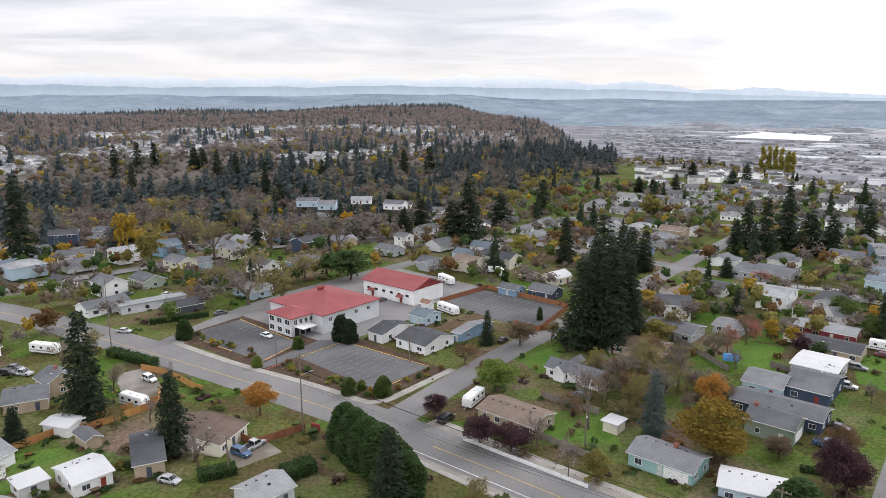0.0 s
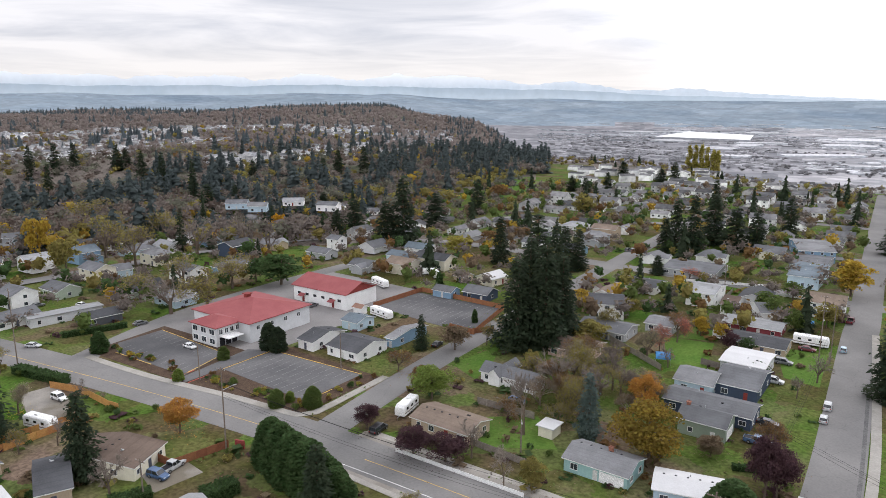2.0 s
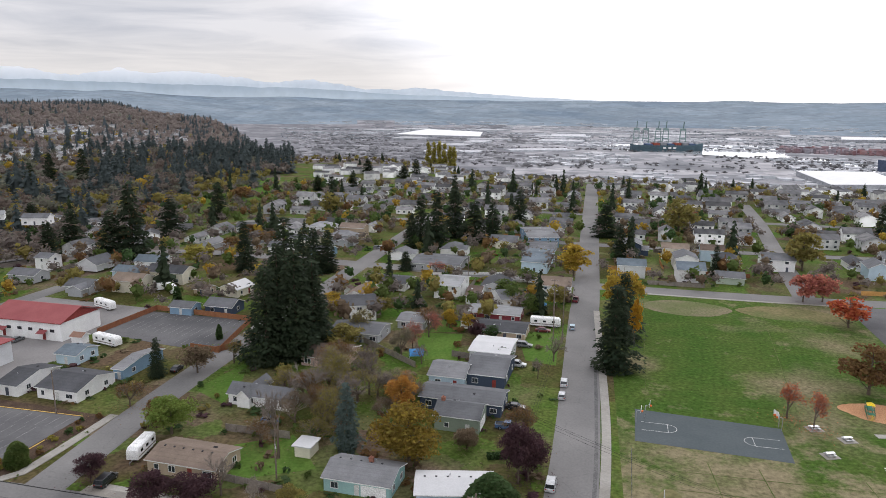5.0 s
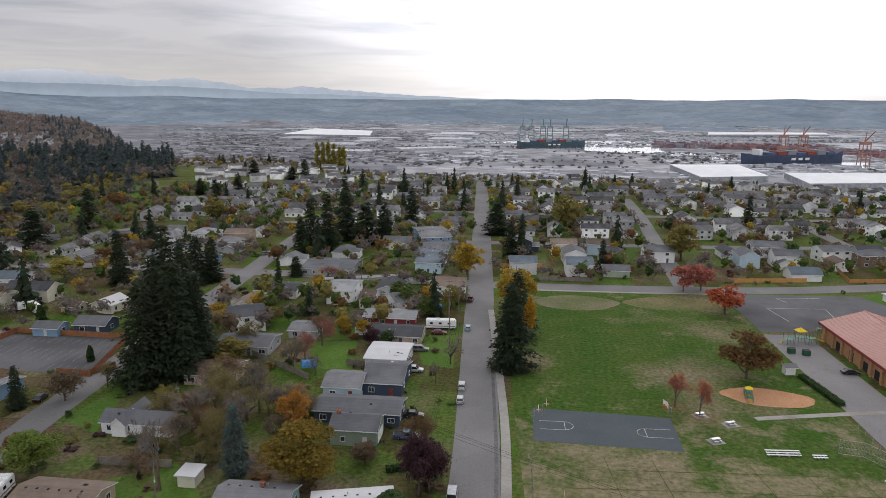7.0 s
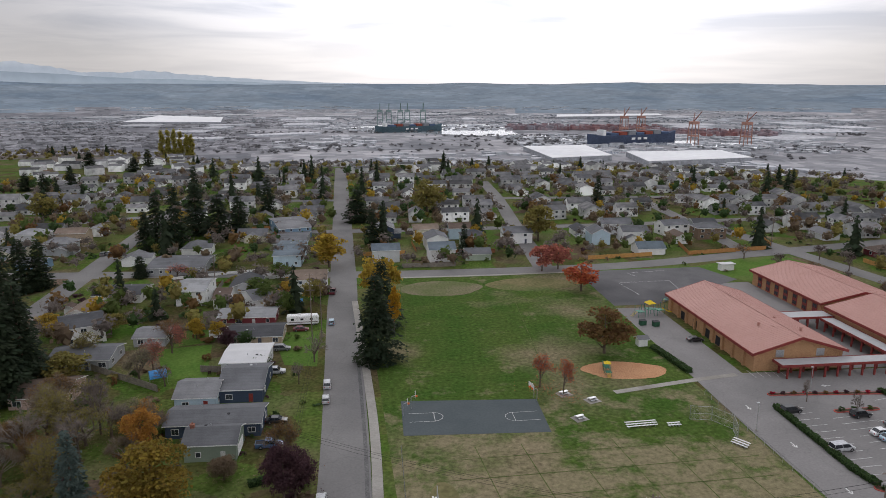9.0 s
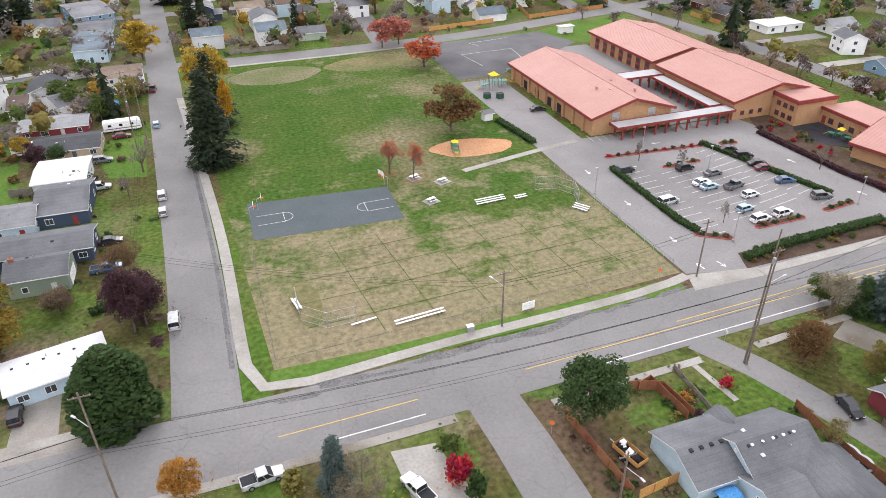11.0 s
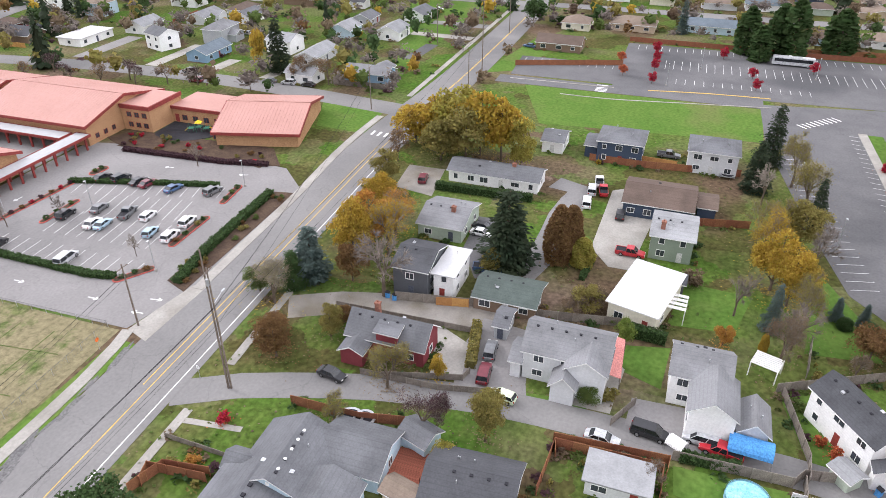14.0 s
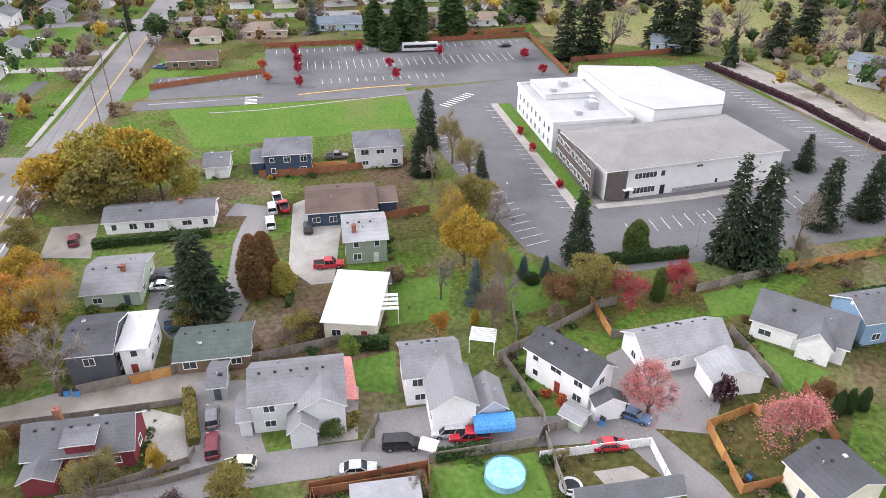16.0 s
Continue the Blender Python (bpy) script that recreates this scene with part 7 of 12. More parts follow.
part("gable_band", Geo().add([(-160.2, 176, 5.6), (-160.2, 191.6, 5.6), (-160.2, 183.8, 8.4), (-160.05, 176, 5.6), (-160.05, 191.6, 5.6), (-160.05, 183.8, 8.4)], [(0, 2, 1), (3, 4, 5), (0, 1, 4, 3), (1, 2, 5, 4), (2, 0, 3, 5)]), M_REDTRIM, ob, "dark red gable panel")
house(-154.5, 176.5, 0, 3.5, 3.0, 2.4, 0.8, "gable", "white", "rust", name="shed", category="shed", label="small white shed with a red roof", detail=0)

# ---- office block with gymnasium ----


def office():
    ob = thing("office_block", Matrix(), "white office block with grey hip roof and flat white wings", "office building")
    ww = mat("office_white_render", (0.64, 0.64, 0.63), (0.58, 0.58, 0.57), 0.2, 3, rough=0.7, bump=0.05, grit=0.04)
    block(ob, 44, 22.5, 7.4, 2.6, "hip", ww, mat("office_shingle", (0.20, 0.195, 0.185), (0.235, 0.23, 0.22), 0.15, 3.0, bump=0.3, grit=0.12), m=pose(154.2, -40.6, 0, 0, 0, 95), over=0.8)
    part("facade_panel", Geo().box(142.6, 166.5, -17.4, -17.0, 0.3, 7.2), mat("dark_facade_panel", (0.10, 0.085, 0.08), (0.13, 0.11, 0.10), 0.4, 4), ob, "dark brown facade panel")
    for i in range(9):
        for z in (2.0, 5.4):
            window(ob, 145 + 2.5 * i, -16.95, z, 1.7, 1.3, 90)
    part("wing", Geo().box(168.5, 199.5, -37, -16.6, 0, 7.4), ww, ob)
    part("wing_roof", Geo().box(168.3, 199.7, -37.2, -16.4, 7.4, 7.6), M_MEMBRANE, ob)
    for a, b, c, d in ((168.2, 199.8, -16.7, -16.3), (168.2, 199.8, -37.3, -36.9), (199.4, 199.8, -36.9, -16.7), (168.2, 168.6, -36.9, -16.7)):
        part("parapet", Geo().box(a, b, c, d, 7.4, 8.3), ww, ob)
    part("upper_wing", Geo().box(186, 199, -34, -20, 7.6, 8.9), ww, ob)
    part("upper_wing_roof", Geo().box(185.8, 199.2, -34.2, -19.8, 8.9, 9.1), M_MEMBRANE, ob)
    for i in range(8):
        for z in (2.0, 5.2):
            window(ob, 171.5 + 3.6 * i, -16.6, z, 1.1, 1.5, 90)
    foot = [(205.8, -36.5), (200.7, -58.2), (176.5, -66.5), (168, -61), (167.2, -42), (177, -37.2)]
    foot = foot[::-1]
    part("gymnasium", Geo().slab([(x, y, 10.0) for x, y in foot], 10.0), ww, ob)
    part("gymnasium_roof", Geo().slab([(x + (187 - x) * -0.012, y + (-50 + y * -1) * 0.012, 10.3) for x, y in foot], 0.3), M_MEMBRANE, ob)
    for x, y, s in ((178, -30, 1.6), (183, -32, 1.1), (174, -25, 0.9), (192, -27, 1.2), (188, -23, 0.8)):
        z0 = 9.1 if x > 186 else 7.6
        part("air_handler", Geo().box(-s, s, -s * 0.8, s * 0.8, 0, s * 1.1).box(-s * 0.8, s * 0.8, -s * 0.6, s * 0.6, s * 1.1, s * 1.25), M_GALV, ob, m=pose(x, y, z0))
    # the long white wall towards the street: entrance, two window bands, small high windows
    def wall_at(v):
        return 143.0 - (v + 41.6) * 0.0875 - 0.04
    for v, z, w, h in ((-22, 5.3, 0.9, 1.1), (-27, 5.2, 1.7, 1.3), (-28.8, 5.2, 1.7, 1.3), (-30.6, 5.2, 1.7, 1.3), (-33, 5.2, 1.0, 1.3), (-27, 1.7, 1.7, 1.4), (-28.8, 1.7, 1.7, 1.4), (-30.6, 1.7, 1.7, 1.4), (-21, 1.8, 0.9, 1.4), (-42, 5.9, 1.5, 0.6), (-55, 5.9, 1.5, 0.6), (-47, 1.7, 0.7, 1.1)):
        window(ob, wall_at(v), v, z, w, h, 185)
    panel(ob, "door", wall_at(-24.4), -24.4, 0.1, 2.0, 2.3, 185, M_DARK, "dark glazed entrance door")
    panel(ob, "door", wall_at(-33.4), -33.4, 0.1, 1.1, 2.2, 185, M_DARK, "dark service door")
    part("canopy", Geo().box(-1.2, 1.2, 0, 1.4, 2.6, 2.8), M_WHITE, ob, "flat white entrance canopy", m=pose(wall_at(-24.4), -24.4, 0, 0, 0, 95))
    part("corner_panel", Geo().box(-0.1, 4.4, 0.02, 0.3, 0.2, 7.2), mat("dark_facade_panel", (0.10, 0.085, 0.08), (0.13, 0.11, 0.10), 0.4, 4), ob, "dark brown corner panel", m=pose(wall_at(-19.6), -19.6, 0, 0, 0, 85 + 180))
    part("stone_base", Geo().box(-9, 9, 0, 0.12, 0, 1.1), mat("grey_base_stone", (0.30, 0.30, 0.30), (0.22, 0.22, 0.22), 1.2, 4.0, bump=0.4), ob, "grey stone base course", m=pose(wall_at(-45), -45, 0, 0, 0, 95))
    return ob


office()


# dark mown drainage lines across the grass
dl = [(20 + 9.5 * i, 119 + 0.5 * i, 17 + 9.5 * i, 150) for i in range(6)] + [(8, 124 + 7 * i, 72, 126.5 + 7 * i) for i in range(4)] + [(40, 180, 47, 262), (33, 188, 56, 191), (30, 232, 60, 234), (44, 212, 56, 200), (6, 178, 8, 270)]
painted("field_drain_lines", dl, mat("drain_line_grass", (0.065, 0.098, 0.028), (0.11, 0.122, 0.048), 0.3, 1.2, space="World", bump=0.3), "darker green drainage lines in the grass", 0.2, z=0.062)

# ---- things, by their places in the plan ----
# houses south of the main road, by the lane
house(85.9, 73.1, 268.5, 12.6, 6.1, 3.4, 2.60, 'gable', 'red', 'grey', wings=((0.4, -1.9, 0, 3.4, 2.6, 5.0, 0.4, 'shed'), (-4.2, -4.6, 90, 3.0, 3.6, 2.6, 0.9, 'gable')), label='dark red cottage with grey shingle roof and dormer', chimney=(-3, 1.5))
house(89.5, 46.3, 268.5, 12.0, 8.2, 5.2, 2.40, 'gable', 'lightgrey', 'mid', wings=((3.3, -2.6, 90, 6.6, 5.6, 5.2, 1.7, 'gable'), (0.58, -5.29, 90.0, 4.86, 3.34, 3.2, 1.6, 'gable'), (-7.01, -1.84, 0.0, 1.5, 5.29, 3.0, 1.0, 'gable')), label='light grey two-storey house with stepped grey roofs')
house(90.5, 27.9, 268.5, 7.6, 7.4, 5.4, 2.20, 'gable', 'white', 'mid', wings=((1.88, -6.18, 90.0, 7.64, 5.83, 5.2, 1.9, 'gable'), (1.55, -7.87, 0.0, 4.67, 2.7, 3.0, 1.0, 'gable')), label='white two-storey house with porch and grey roof')
house(84.1, 20.7, 358.5, 5.5, 3.5, 3.0, 1.40, 'gable', 'lightgrey', 'mid', label='small grey garage with a gable roof', name='garage', category='garage')
house(87.2, 8.1, 213.1, 11.1, 5.5, 5.2, 2.00, 'gable', 'white', 'dark', wings=((7.86, -1.23, -34.6, 1.57, 4.27, 3.0, 1.2, 'gable'),), label='long white house with dark grey shingle roof')
house(90.5, -10.3, 274.5, 13.9, 6.9, 3.2, 2.20, 'gable', 'white', 'light', wings=((3.96, -8.07, 84.0, 4.8, 7.76, 3.2, 1.7, 'gable'),), label='white ranch house with pale grey roof and front gable', garage='s')
house(91.2, -32.4, 226.0, 13.5, 9.0, 3.4, 3.00, 'gable', 'white', 'grey', wings=((2.6, -3.6, 90, 5.0, 4.6, 3.4, 2.1, 'gable'),), label='white house with grey shingle roof beside lawn')
house(90.8, -44.7, 271.8, 9.9, 7.5, 4.6, 2.00, 'gable', 'blue', 'grey', label='blue-sided house with grey roof')
house(62.4, -16.4, 190.0, 6.5, 8.5, 4.0, 1.80, 'gable', 'cream', 'dark', label='pale yellow house with a dark roof')
house(65.3, 8.6, 268.5, 12.7, 2.1, 3.0, 1.20, 'gable', 'grey', 'grey', detail=1)
blue_house = house(58.4, 75.6, 0.0, 10.4, 10.4, 2.8, 2.70, 'gable', 'paleblue', 'grey', wings=((-7.8, 2.4, 0, 8.6, 9.6, 2.7, 1.8, 'gable'), (4.7, -7.1, 90, 8.5, 8.0, 2.7, 1.7, 'gable'), (-3.4, -6.3, 0, 5.6, 7.6, 2.7, 1.6, 'gable'), (-1.6, 6.2, 90, 3.0, 3.0, 2.4, 0.9, 'gable')), label='pale blue house with grey shingle roofs and skylights', garage='', vents=3)
window(blue_house, -6.2, -6.3, 2.0, 1.4, 1.3, 180)
window(blue_house, 0.7, -8.6, 1.5, 1.2, 1.1, 180)
window(blue_house, 4.7, -11.35, 1.5, 1.2, 1.3, 270)
for i in range(5):
    part('turbine_vent', Geo().tube((0, 0, 0), (0, 0, 0.22), 0.17, 0.2, 8).tube((0, 0, 0.22), (0, 0, 0.34), 0.24, 0.1, 8), M_WHITE, blue_house, m=pose(-3.6 + 1.6 * i, -0.7, 5.2))
for i in range(4):
    part('roof_vent', Geo().box(-0.25, 0.25, -0.25, 0.25, 0, 0.2), M_DARK, blue_house, m=pose(-10.6 + 1.5 * i, 1.7, 4.4))
house(62.2, 53.2, 92.0, 10.6, 9.0, 2.8, 2.20, 'gable', 'lightgrey', 'dark', label='grey house with a dark shingle roof', vents=4)
house(69.5, 36.6, 268.5, 7.5, 4.6, 2.6, 0.30, 'flat', 'lightgrey', 'light', label='low garage with a flat pale roof', name='garage', category='garage')
house(125.2, 76.7, 268.5, 9.0, 11.6, 3.0, 1.70, 'gable', 'sage', 'mid', chimney=(1.5, -1.5), label='sage green house with pale grey roof')
house(104.3, 75.3, 268.5, 6.3, 9.3, 5.6, 1.60, 'gable', 'charcoal', 'dark', label='dark two-storey house with white-framed windows')
house(105.0, 69.6, 268.5, 3.6, 8.8, 4.9, 0.20, 'flat', 'white', 'white', label='white-roofed balcony porch wing', name='porch', category='porch')
house(103.4, 58.7, 268.5, 10.5, 7.7, 2.6, 1.30, 'gable', 'brown', 'green', label='long garage with a green shingle roof', name='garage', category='garage')
house(108.8, 36.7, 253.9, 8.1, 12.3, 3.6, 1.20, 'shed', 'cream', 'white', label='cream house with a sloping white roof')
house(95.5, 57.6, 268.5, 2.0, 5.0, 2.6, 0.90, 'gable', 'grey', 'grey', name='shed', category='shed', label='small grey garden shed by a drive')
house(116.7, 31.3, 268.5, 1.5, 3.1, 2.2, 0.70, 'gable', 'charcoal', 'dark', name='shed', category='shed', label='tiny dark garden shed on grass', detail=0)
house(148.7, 72.9, 268.5, 20.8, 7.4, 2.8, 1.30, 'gable', 'white', 'grey', label='long low white house with a dark grey roof', chimney=(4, 0))
house(172.4, 63.8, 268.5, 5.2, 8.2, 3.0, 1.40, 'gable', 'white', 'grey', name='garage', category='garage', label='white detached garage with grey roof')
house(171.6, 47.5, 268.5, 10.5, 9.9, 5.5, 1.90, 'hip', 'navy', 'grey', wings=((-7.04, 0.98, 0.0, 2.65, 7.82, 3, 1, 'gable'),), label='navy two-storey house with grey hip roof')
house(172.4, 26.3, 268.5, 11.0, 9.8, 5.5, 1.90, 'hip', 'lightgrey', 'grey', label='light grey two-storey house with grey hip roof')
house(147.1, 36.8, 268.5, 13.8, 12.2, 3.2, 1.80, 'gable', 'navy', 'brown', wings=((9.58, 0.38, 0.0, 3.48, 6.84, 3, 0.8, 'gable'),), label='navy house with a brown shingle roof')
house(130.5, 33.4, 268.5, 7.6, 9.9, 5.0, 1.40, 'gable', 'green', 'light', label='green-grey house with pale roof and brick chimney', chimney=(-2, -3))
house(151.0, 34.0, 268.5, 2.5, 3.4, 2.4, 0.80, 'gable', 'white', 'grey', name='shed', category='shed', label='white garden shed beside a drive')
# houses beyond the school and the crossing
house(262.6, 79.1, 88.0, 16.0, 9.0, 2.8, 1.98, 'gable', 'brown', 'brown', detail=1)
house(294.7, 78.0, 88.0, 11.0, 10.0, 2.8, 2.20, 'hip', 'cream', 'tan', detail=1)
house(299.5, 56.5, 88.0, 17.0, 10.0, 2.8, 2.20, 'hip', 'tan', 'tan', detail=1)
house(305.4, 27.6, 88.0, 18.0, 9.0, 2.8, 1.98, 'gable', 'paleblue', 'blue', detail=1)
house(302.5, -32.9, 85.0, 15.0, 9.0, 2.8, 1.98, 'hip', 'white', 'tan', detail=1)
house(288.1, 143.0, 0.0, 13.0, 9.0, 2.8, 1.98, 'gable', 'white', 'grey', detail=1)
house(333.5, 160.9, 0.0, 12.0, 10.0, 4.5, 2.20, 'gable', 'white', 'grey', detail=1)
house(340.4, 143.4, 0.0, 14.0, 10.0, 5.0, 2.20, 'gable', 'grey', 'grey', detail=1)
house(217.2, 216.3, 70.0, 9.0, 8.0, 5.5, 1.76, 'gable', 'white', 'grey', detail=1)
house(213.0, 193.9, 0.0, 15.0, 8.0, 2.8, 1.76, 'gable', 'blue', 'blue', detail=1)
house(215.9, 250.0, 0.0, 17.0, 10.0, 2.8, 2.20, 'flat', 'white', 'white', detail=1)
house(216.7, 290.1, 0.0, 15.0, 9.0, 2.8, 1.98, 'hip', 'red', 'brown', detail=1)
house(227.9, 172.2, 85.0, 10.0, 9.0, 4.5, 1.98, 'gable', 'white', 'light', detail=1)
house(221.1, 156.3, 0.0, 16.0, 8.0, 3.0, 1.76, 'gable', 'lightgrey', 'light', detail=1)
house(255.0, 161.6, 0.0, 11.0, 9.0, 3.0, 1.98, 'gable', 'paleblue', 'light', detail=1)
house(257.9, 142.6, 0.0, 12.0, 9.0, 3.2, 1.98, 'gable', 'white', 'light', detail=1)
house(199.8, 149.4, 85.0, 10.0, 7.0, 3.0, 1.54, 'gable', 'white', 'light', detail=1)
house(273.9, 161.1, 0.0, 10.0, 8.0, 2.8, 1.76, 'gable', 'grey', 'grey', detail=1)
house(262.2, 209.2, 0.0, 12.0, 9.0, 2.8, 1.98, 'gable', 'white', 'grey', detail=1)
house(166.6, 356.8, 0.0, 12.0, 9.0, 2.8, 1.98, 'gable', 'grey', 'dark', detail=1)
house(158.1, 333.6, 0.0, 14.0, 9.0, 5.5, 1.98, 'hip', 'brown', 'grey', detail=1)
house(145.0, 344.3, 10.0, 14.0, 9.0, 5.0, 1.98, 'gable', 'white', 'grey', detail=1)
house(65.2, 334.5, 0.0, 13.0, 10.0, 5.0, 2.20, 'gable', 'white', 'grey', detail=1)
house(235.6, 239.3, 0.0, 12.0, 9.0, 3.0, 1.98, 'gable', 'white', 'light', detail=1)
house(271.7, 216.9, 0.0, 13.0, 8.0, 3.0, 1.76, 'hip', 'grey', 'brown', detail=1)
house(253.5, -89.4, 60.0, 11.0, 9.0, 3.0, 1.98, 'gable', 'paleblue', 'blue', detail=1)
house(216.0, -145.1, 30.0, 12.0, 9.0, 3.0, 1.98, 'gable', 'paleblue', 'blue', detail=1)
house(202.4, -135.2, 30.0, 12.0, 9.0, 3.0, 1.98, 'gable', 'grey', 'grey', detail=1)
# houses along the north street and west of it
house(-29.2, 125.0, 13.1, 13.7, 7.7, 2.9, 0.80, 'gable', 'paleblue', 'white', label='pale blue house with a low white roof', garage='s')
house(-46.6, 125.3, 358.5, 12.9, 8.6, 2.8, 1.40, 'gable', 'teal', 'mid', garage='s', label='teal house with grey roof and white garage door', chimney=(1, 1))
house(-81.1, 122.8, 358.5, 14.8, 8.9, 2.7, 1.20, 'gable', 'tan', 'tan', label='low tan house with a brown shingle roof')
house(-82.2, 152.8, 358.5, 15.6, 5.5, 2.8, 1.70, 'gable', 'white', 'grey', wings=((-3.26, 1.47, 90.0, 10.64, 3.19, 2.8, 1.5, 'gable'),), label='white house with a grey cross-gabled roof')
house(-62.1, 133.1, 358.5, 3.4, 3.9, 2.4, 0.40, 'flat', 'cream', 'white', name='shed', category='shed', label='garden shed with a white flat roof', detail=0)
house(-33.1, 183.4, 358.5, 9.9, 15.4, 3.2, 2.00, 'gable', 'navy', 'grey', label='navy gabled house with white trim')
house(-42.5, 178.1, 358.5, 9.1, 10.5, 3.0, 1.60, 'gable', 'paleblue', 'mid', label='pale blue gabled house with a grey roof')
house(-36.0, 164.1, 358.5, 19.2, 8.9, 3.0, 1.20, 'gable', 'navy', 'grey', label='dark blue house with a long grey roof')
house(-34.6, 154.0, 358.5, 9.9, 8.0, 3.6, 1.60, 'gable', 'green', 'grey', label='green house with a grey roof', garage='e', chimney=(-4, 0))
house(-34.9, 197.2, 358.5, 10.8, 12.8, 3.6, 0.50, 'gable', 'lightgrey', 'white', label='grey house with a bright white roof')
house(-40.3, 234.2, 358.5, 16.7, 10.1, 2.6, 1.00, 'gable', 'red', 'light', label='maroon house with a pale roof')
house(-35.5, 217.5, 358.5, 15.0, 10.9, 2.6, 1.20, 'gable', 'tan', 'dark', label='tan house with a dark shingle roof')
house(-77.9, 182.9, 358.5, 12.3, 11.6, 2.8, 1.60, 'gable', 'pink', 'brown', label='pinkish house with a dark brown roof')
house(-77.2, 204.4, 358.5, 15.0, 11.3, 2.8, 1.30, 'gable', 'grey', 'grey', label='grey house with a low grey roof')
house(-85.6, 224.0, 24.6, 10.9, 13.3, 5.2, 1.60, 'gable', 'white', 'dark', label='white two-storey house with dark roof')
house(-86.7, 262.6, 358.5, 15.2, 12.6, 2.8, 1.20, 'gable', 'white', 'dark')
house(-61.5, 258.5, 358.5, 9.5, 15.6, 5.0, 1.50, 'gable', 'white', 'light')
house(-51.0, 252.7, 358.5, 4.8, 13.1, 3.4, 1.80, 'gable', 'white', 'brown')
house(-40.3, 249.6, 28.7, 6.1, 12.5, 3.6, 1.60, 'gable', 'white', 'grey')
house(-76.6, 300.7, 358.5, 21.1, 20.4, 2.8, 1.20, 'gable', 'grey', 'grey')
house(-35.2, 312.4, 358.5, 10.9, 27.5, 4.6, 1.60, 'gable', 'paleblue', 'blue')
house(-37.6, 340.3, 358.5, 13.6, 26.3, 3.0, 1.20, 'gable', 'grey', 'grey')
house(-41.3, 366.1, 16.7, 14.9, 29.5, 5.0, 1.50, 'gable', 'blue', 'mid')
house(-64.3, 218.9, 358.5, 8.5, 9.5, 2.6, 1.00, 'gable', 'grey', 'mid')
# the western side of the main road
house(-129.9, 48.8, 88.5, 6.9, 9.3, 2.8, 1.20, 'gable', 'white', 'white', label='white house with a pale low roof', detail=2)
house(-134.6, 41.0, 88.5, 4.8, 5.5, 2.5, 0.30, 'flat', 'white', 'white', name='carport', category='carport', label='white flat-roofed carport beside a house')
house(-128.5, 60.8, 65.2, 5.5, 14.1, 3.0, 1.60, 'gable', 'tan', 'dark', label='tan house with a dark brown roof')
house(-128.3, 71.9, 113.8, 10.2, 17.4, 2.8, 1.30, 'gable', 'cream', 'brown', label='cream house with a long brown roof')
house(-179.4, 63.8, 358.5, 7.2, 7.5, 3.8, 2.00, 'gable', 'tan', 'grey', label='tan cottage with steep grey roof', chimney=(0, 0))
house(-176.5, 55.7, 67.5, 9.1, 10.5, 2.8, 1.20, 'gable', 'tan', 'grey')
house(-155.1, 55.6, 23.3, 6.7, 5.3, 2.4, 0.50, 'gable', 'white', 'white', name='carport', category='carport', label='white metal-roofed carport on a lawn', detail=0)
house(-144.8, 56.1, 358.5, 6.0, 3.0, 2.4, 0.70, 'gable', 'tan', 'grey', name='shed', category='shed', label='tan garden shed by a fence', detail=0)
house(-98.0, 66.8, 88.5, 7.7, 7.6, 3.0, 1.40, 'gable', 'lightgrey', 'light', label='grey house with a pale shingle roof')
house(-130.1, 147.5, 358.5, 11.6, 12.6, 2.8, 1.70, 'gable', 'white', 'dark', label='white house with a dark roof and skylights')
house(-143.7, 147.1, 358.5, 6.0, 13.4, 2.8, 1.60, 'gable', 'white', 'dark', label='white cottage with a dark grey roof')
house(-145.5, 165.2, 358.5, 6.5, 8.1, 2.8, 1.20, 'gable', 'paleblue', 'blue', label='small pale blue house beside the hall')
house(-124.8, 163.8, 358.5, 3.0, 15.8, 2.8, 1.20, 'gable', 'blue', 'mid', label='blue house with a long pale roof')
house(-178.3, 231.0, 0.0, 12.0, 9.0, 4.5, 1.98, 'gable', 'cream', 'tan', detail=1)
house(-172.8, 246.5, 0.0, 16.0, 9.0, 4.5, 1.98, 'gable', 'cream', 'dark', detail=1)
house(-142.7, 211.2, 0.0, 8.0, 6.0, 2.6, 1.32, 'gable', 'blue', 'grey', detail=1)
house(-130.8, 216.0, 0.0, 10.0, 8.0, 2.8, 1.76, 'gable', 'navy', 'grey', detail=1)
house(-138.3, 236.7, 80.0, 9.0, 8.0, 3.0, 1.76, 'gable', 'cream', 'white', detail=1)
house(-149.5, 233.3, 0.0, 6.0, 5.0, 2.4, 1.10, 'gable', 'tan', 'brown', detail=1)
house(-260.0, 114.6, 0.0, 11.0, 9.0, 5.0, 1.98, 'gable', 'white', 'grey', detail=1)
house(-260.8, 130.0, 0.0, 12.0, 9.0, 3.0, 1.98, 'gable', 'sage', 'grey', detail=1)
house(-282.7, 106.5, 0.0, 10.0, 8.0, 3.0, 1.76, 'gable', 'white', 'dark', detail=1)
house(-272.5, 150.8, 0.0, 12.0, 9.0, 5.0, 1.98, 'gable', 'cream', 'grey', detail=1)
house(-278.8, 181.6, 0.0, 12.0, 9.0, 5.0, 1.98, 'hip', 'cream', 'mid', detail=1)
house(-229.9, 115.5, 80.0, 22.0, 5.0, 3.0, 1.10, 'flat', 'lightgrey', 'light', detail=1)
house(-218.3, 120.6, 80.0, 12.0, 7.0, 2.6, 1.54, 'gable', 'charcoal', 'dark', detail=1)
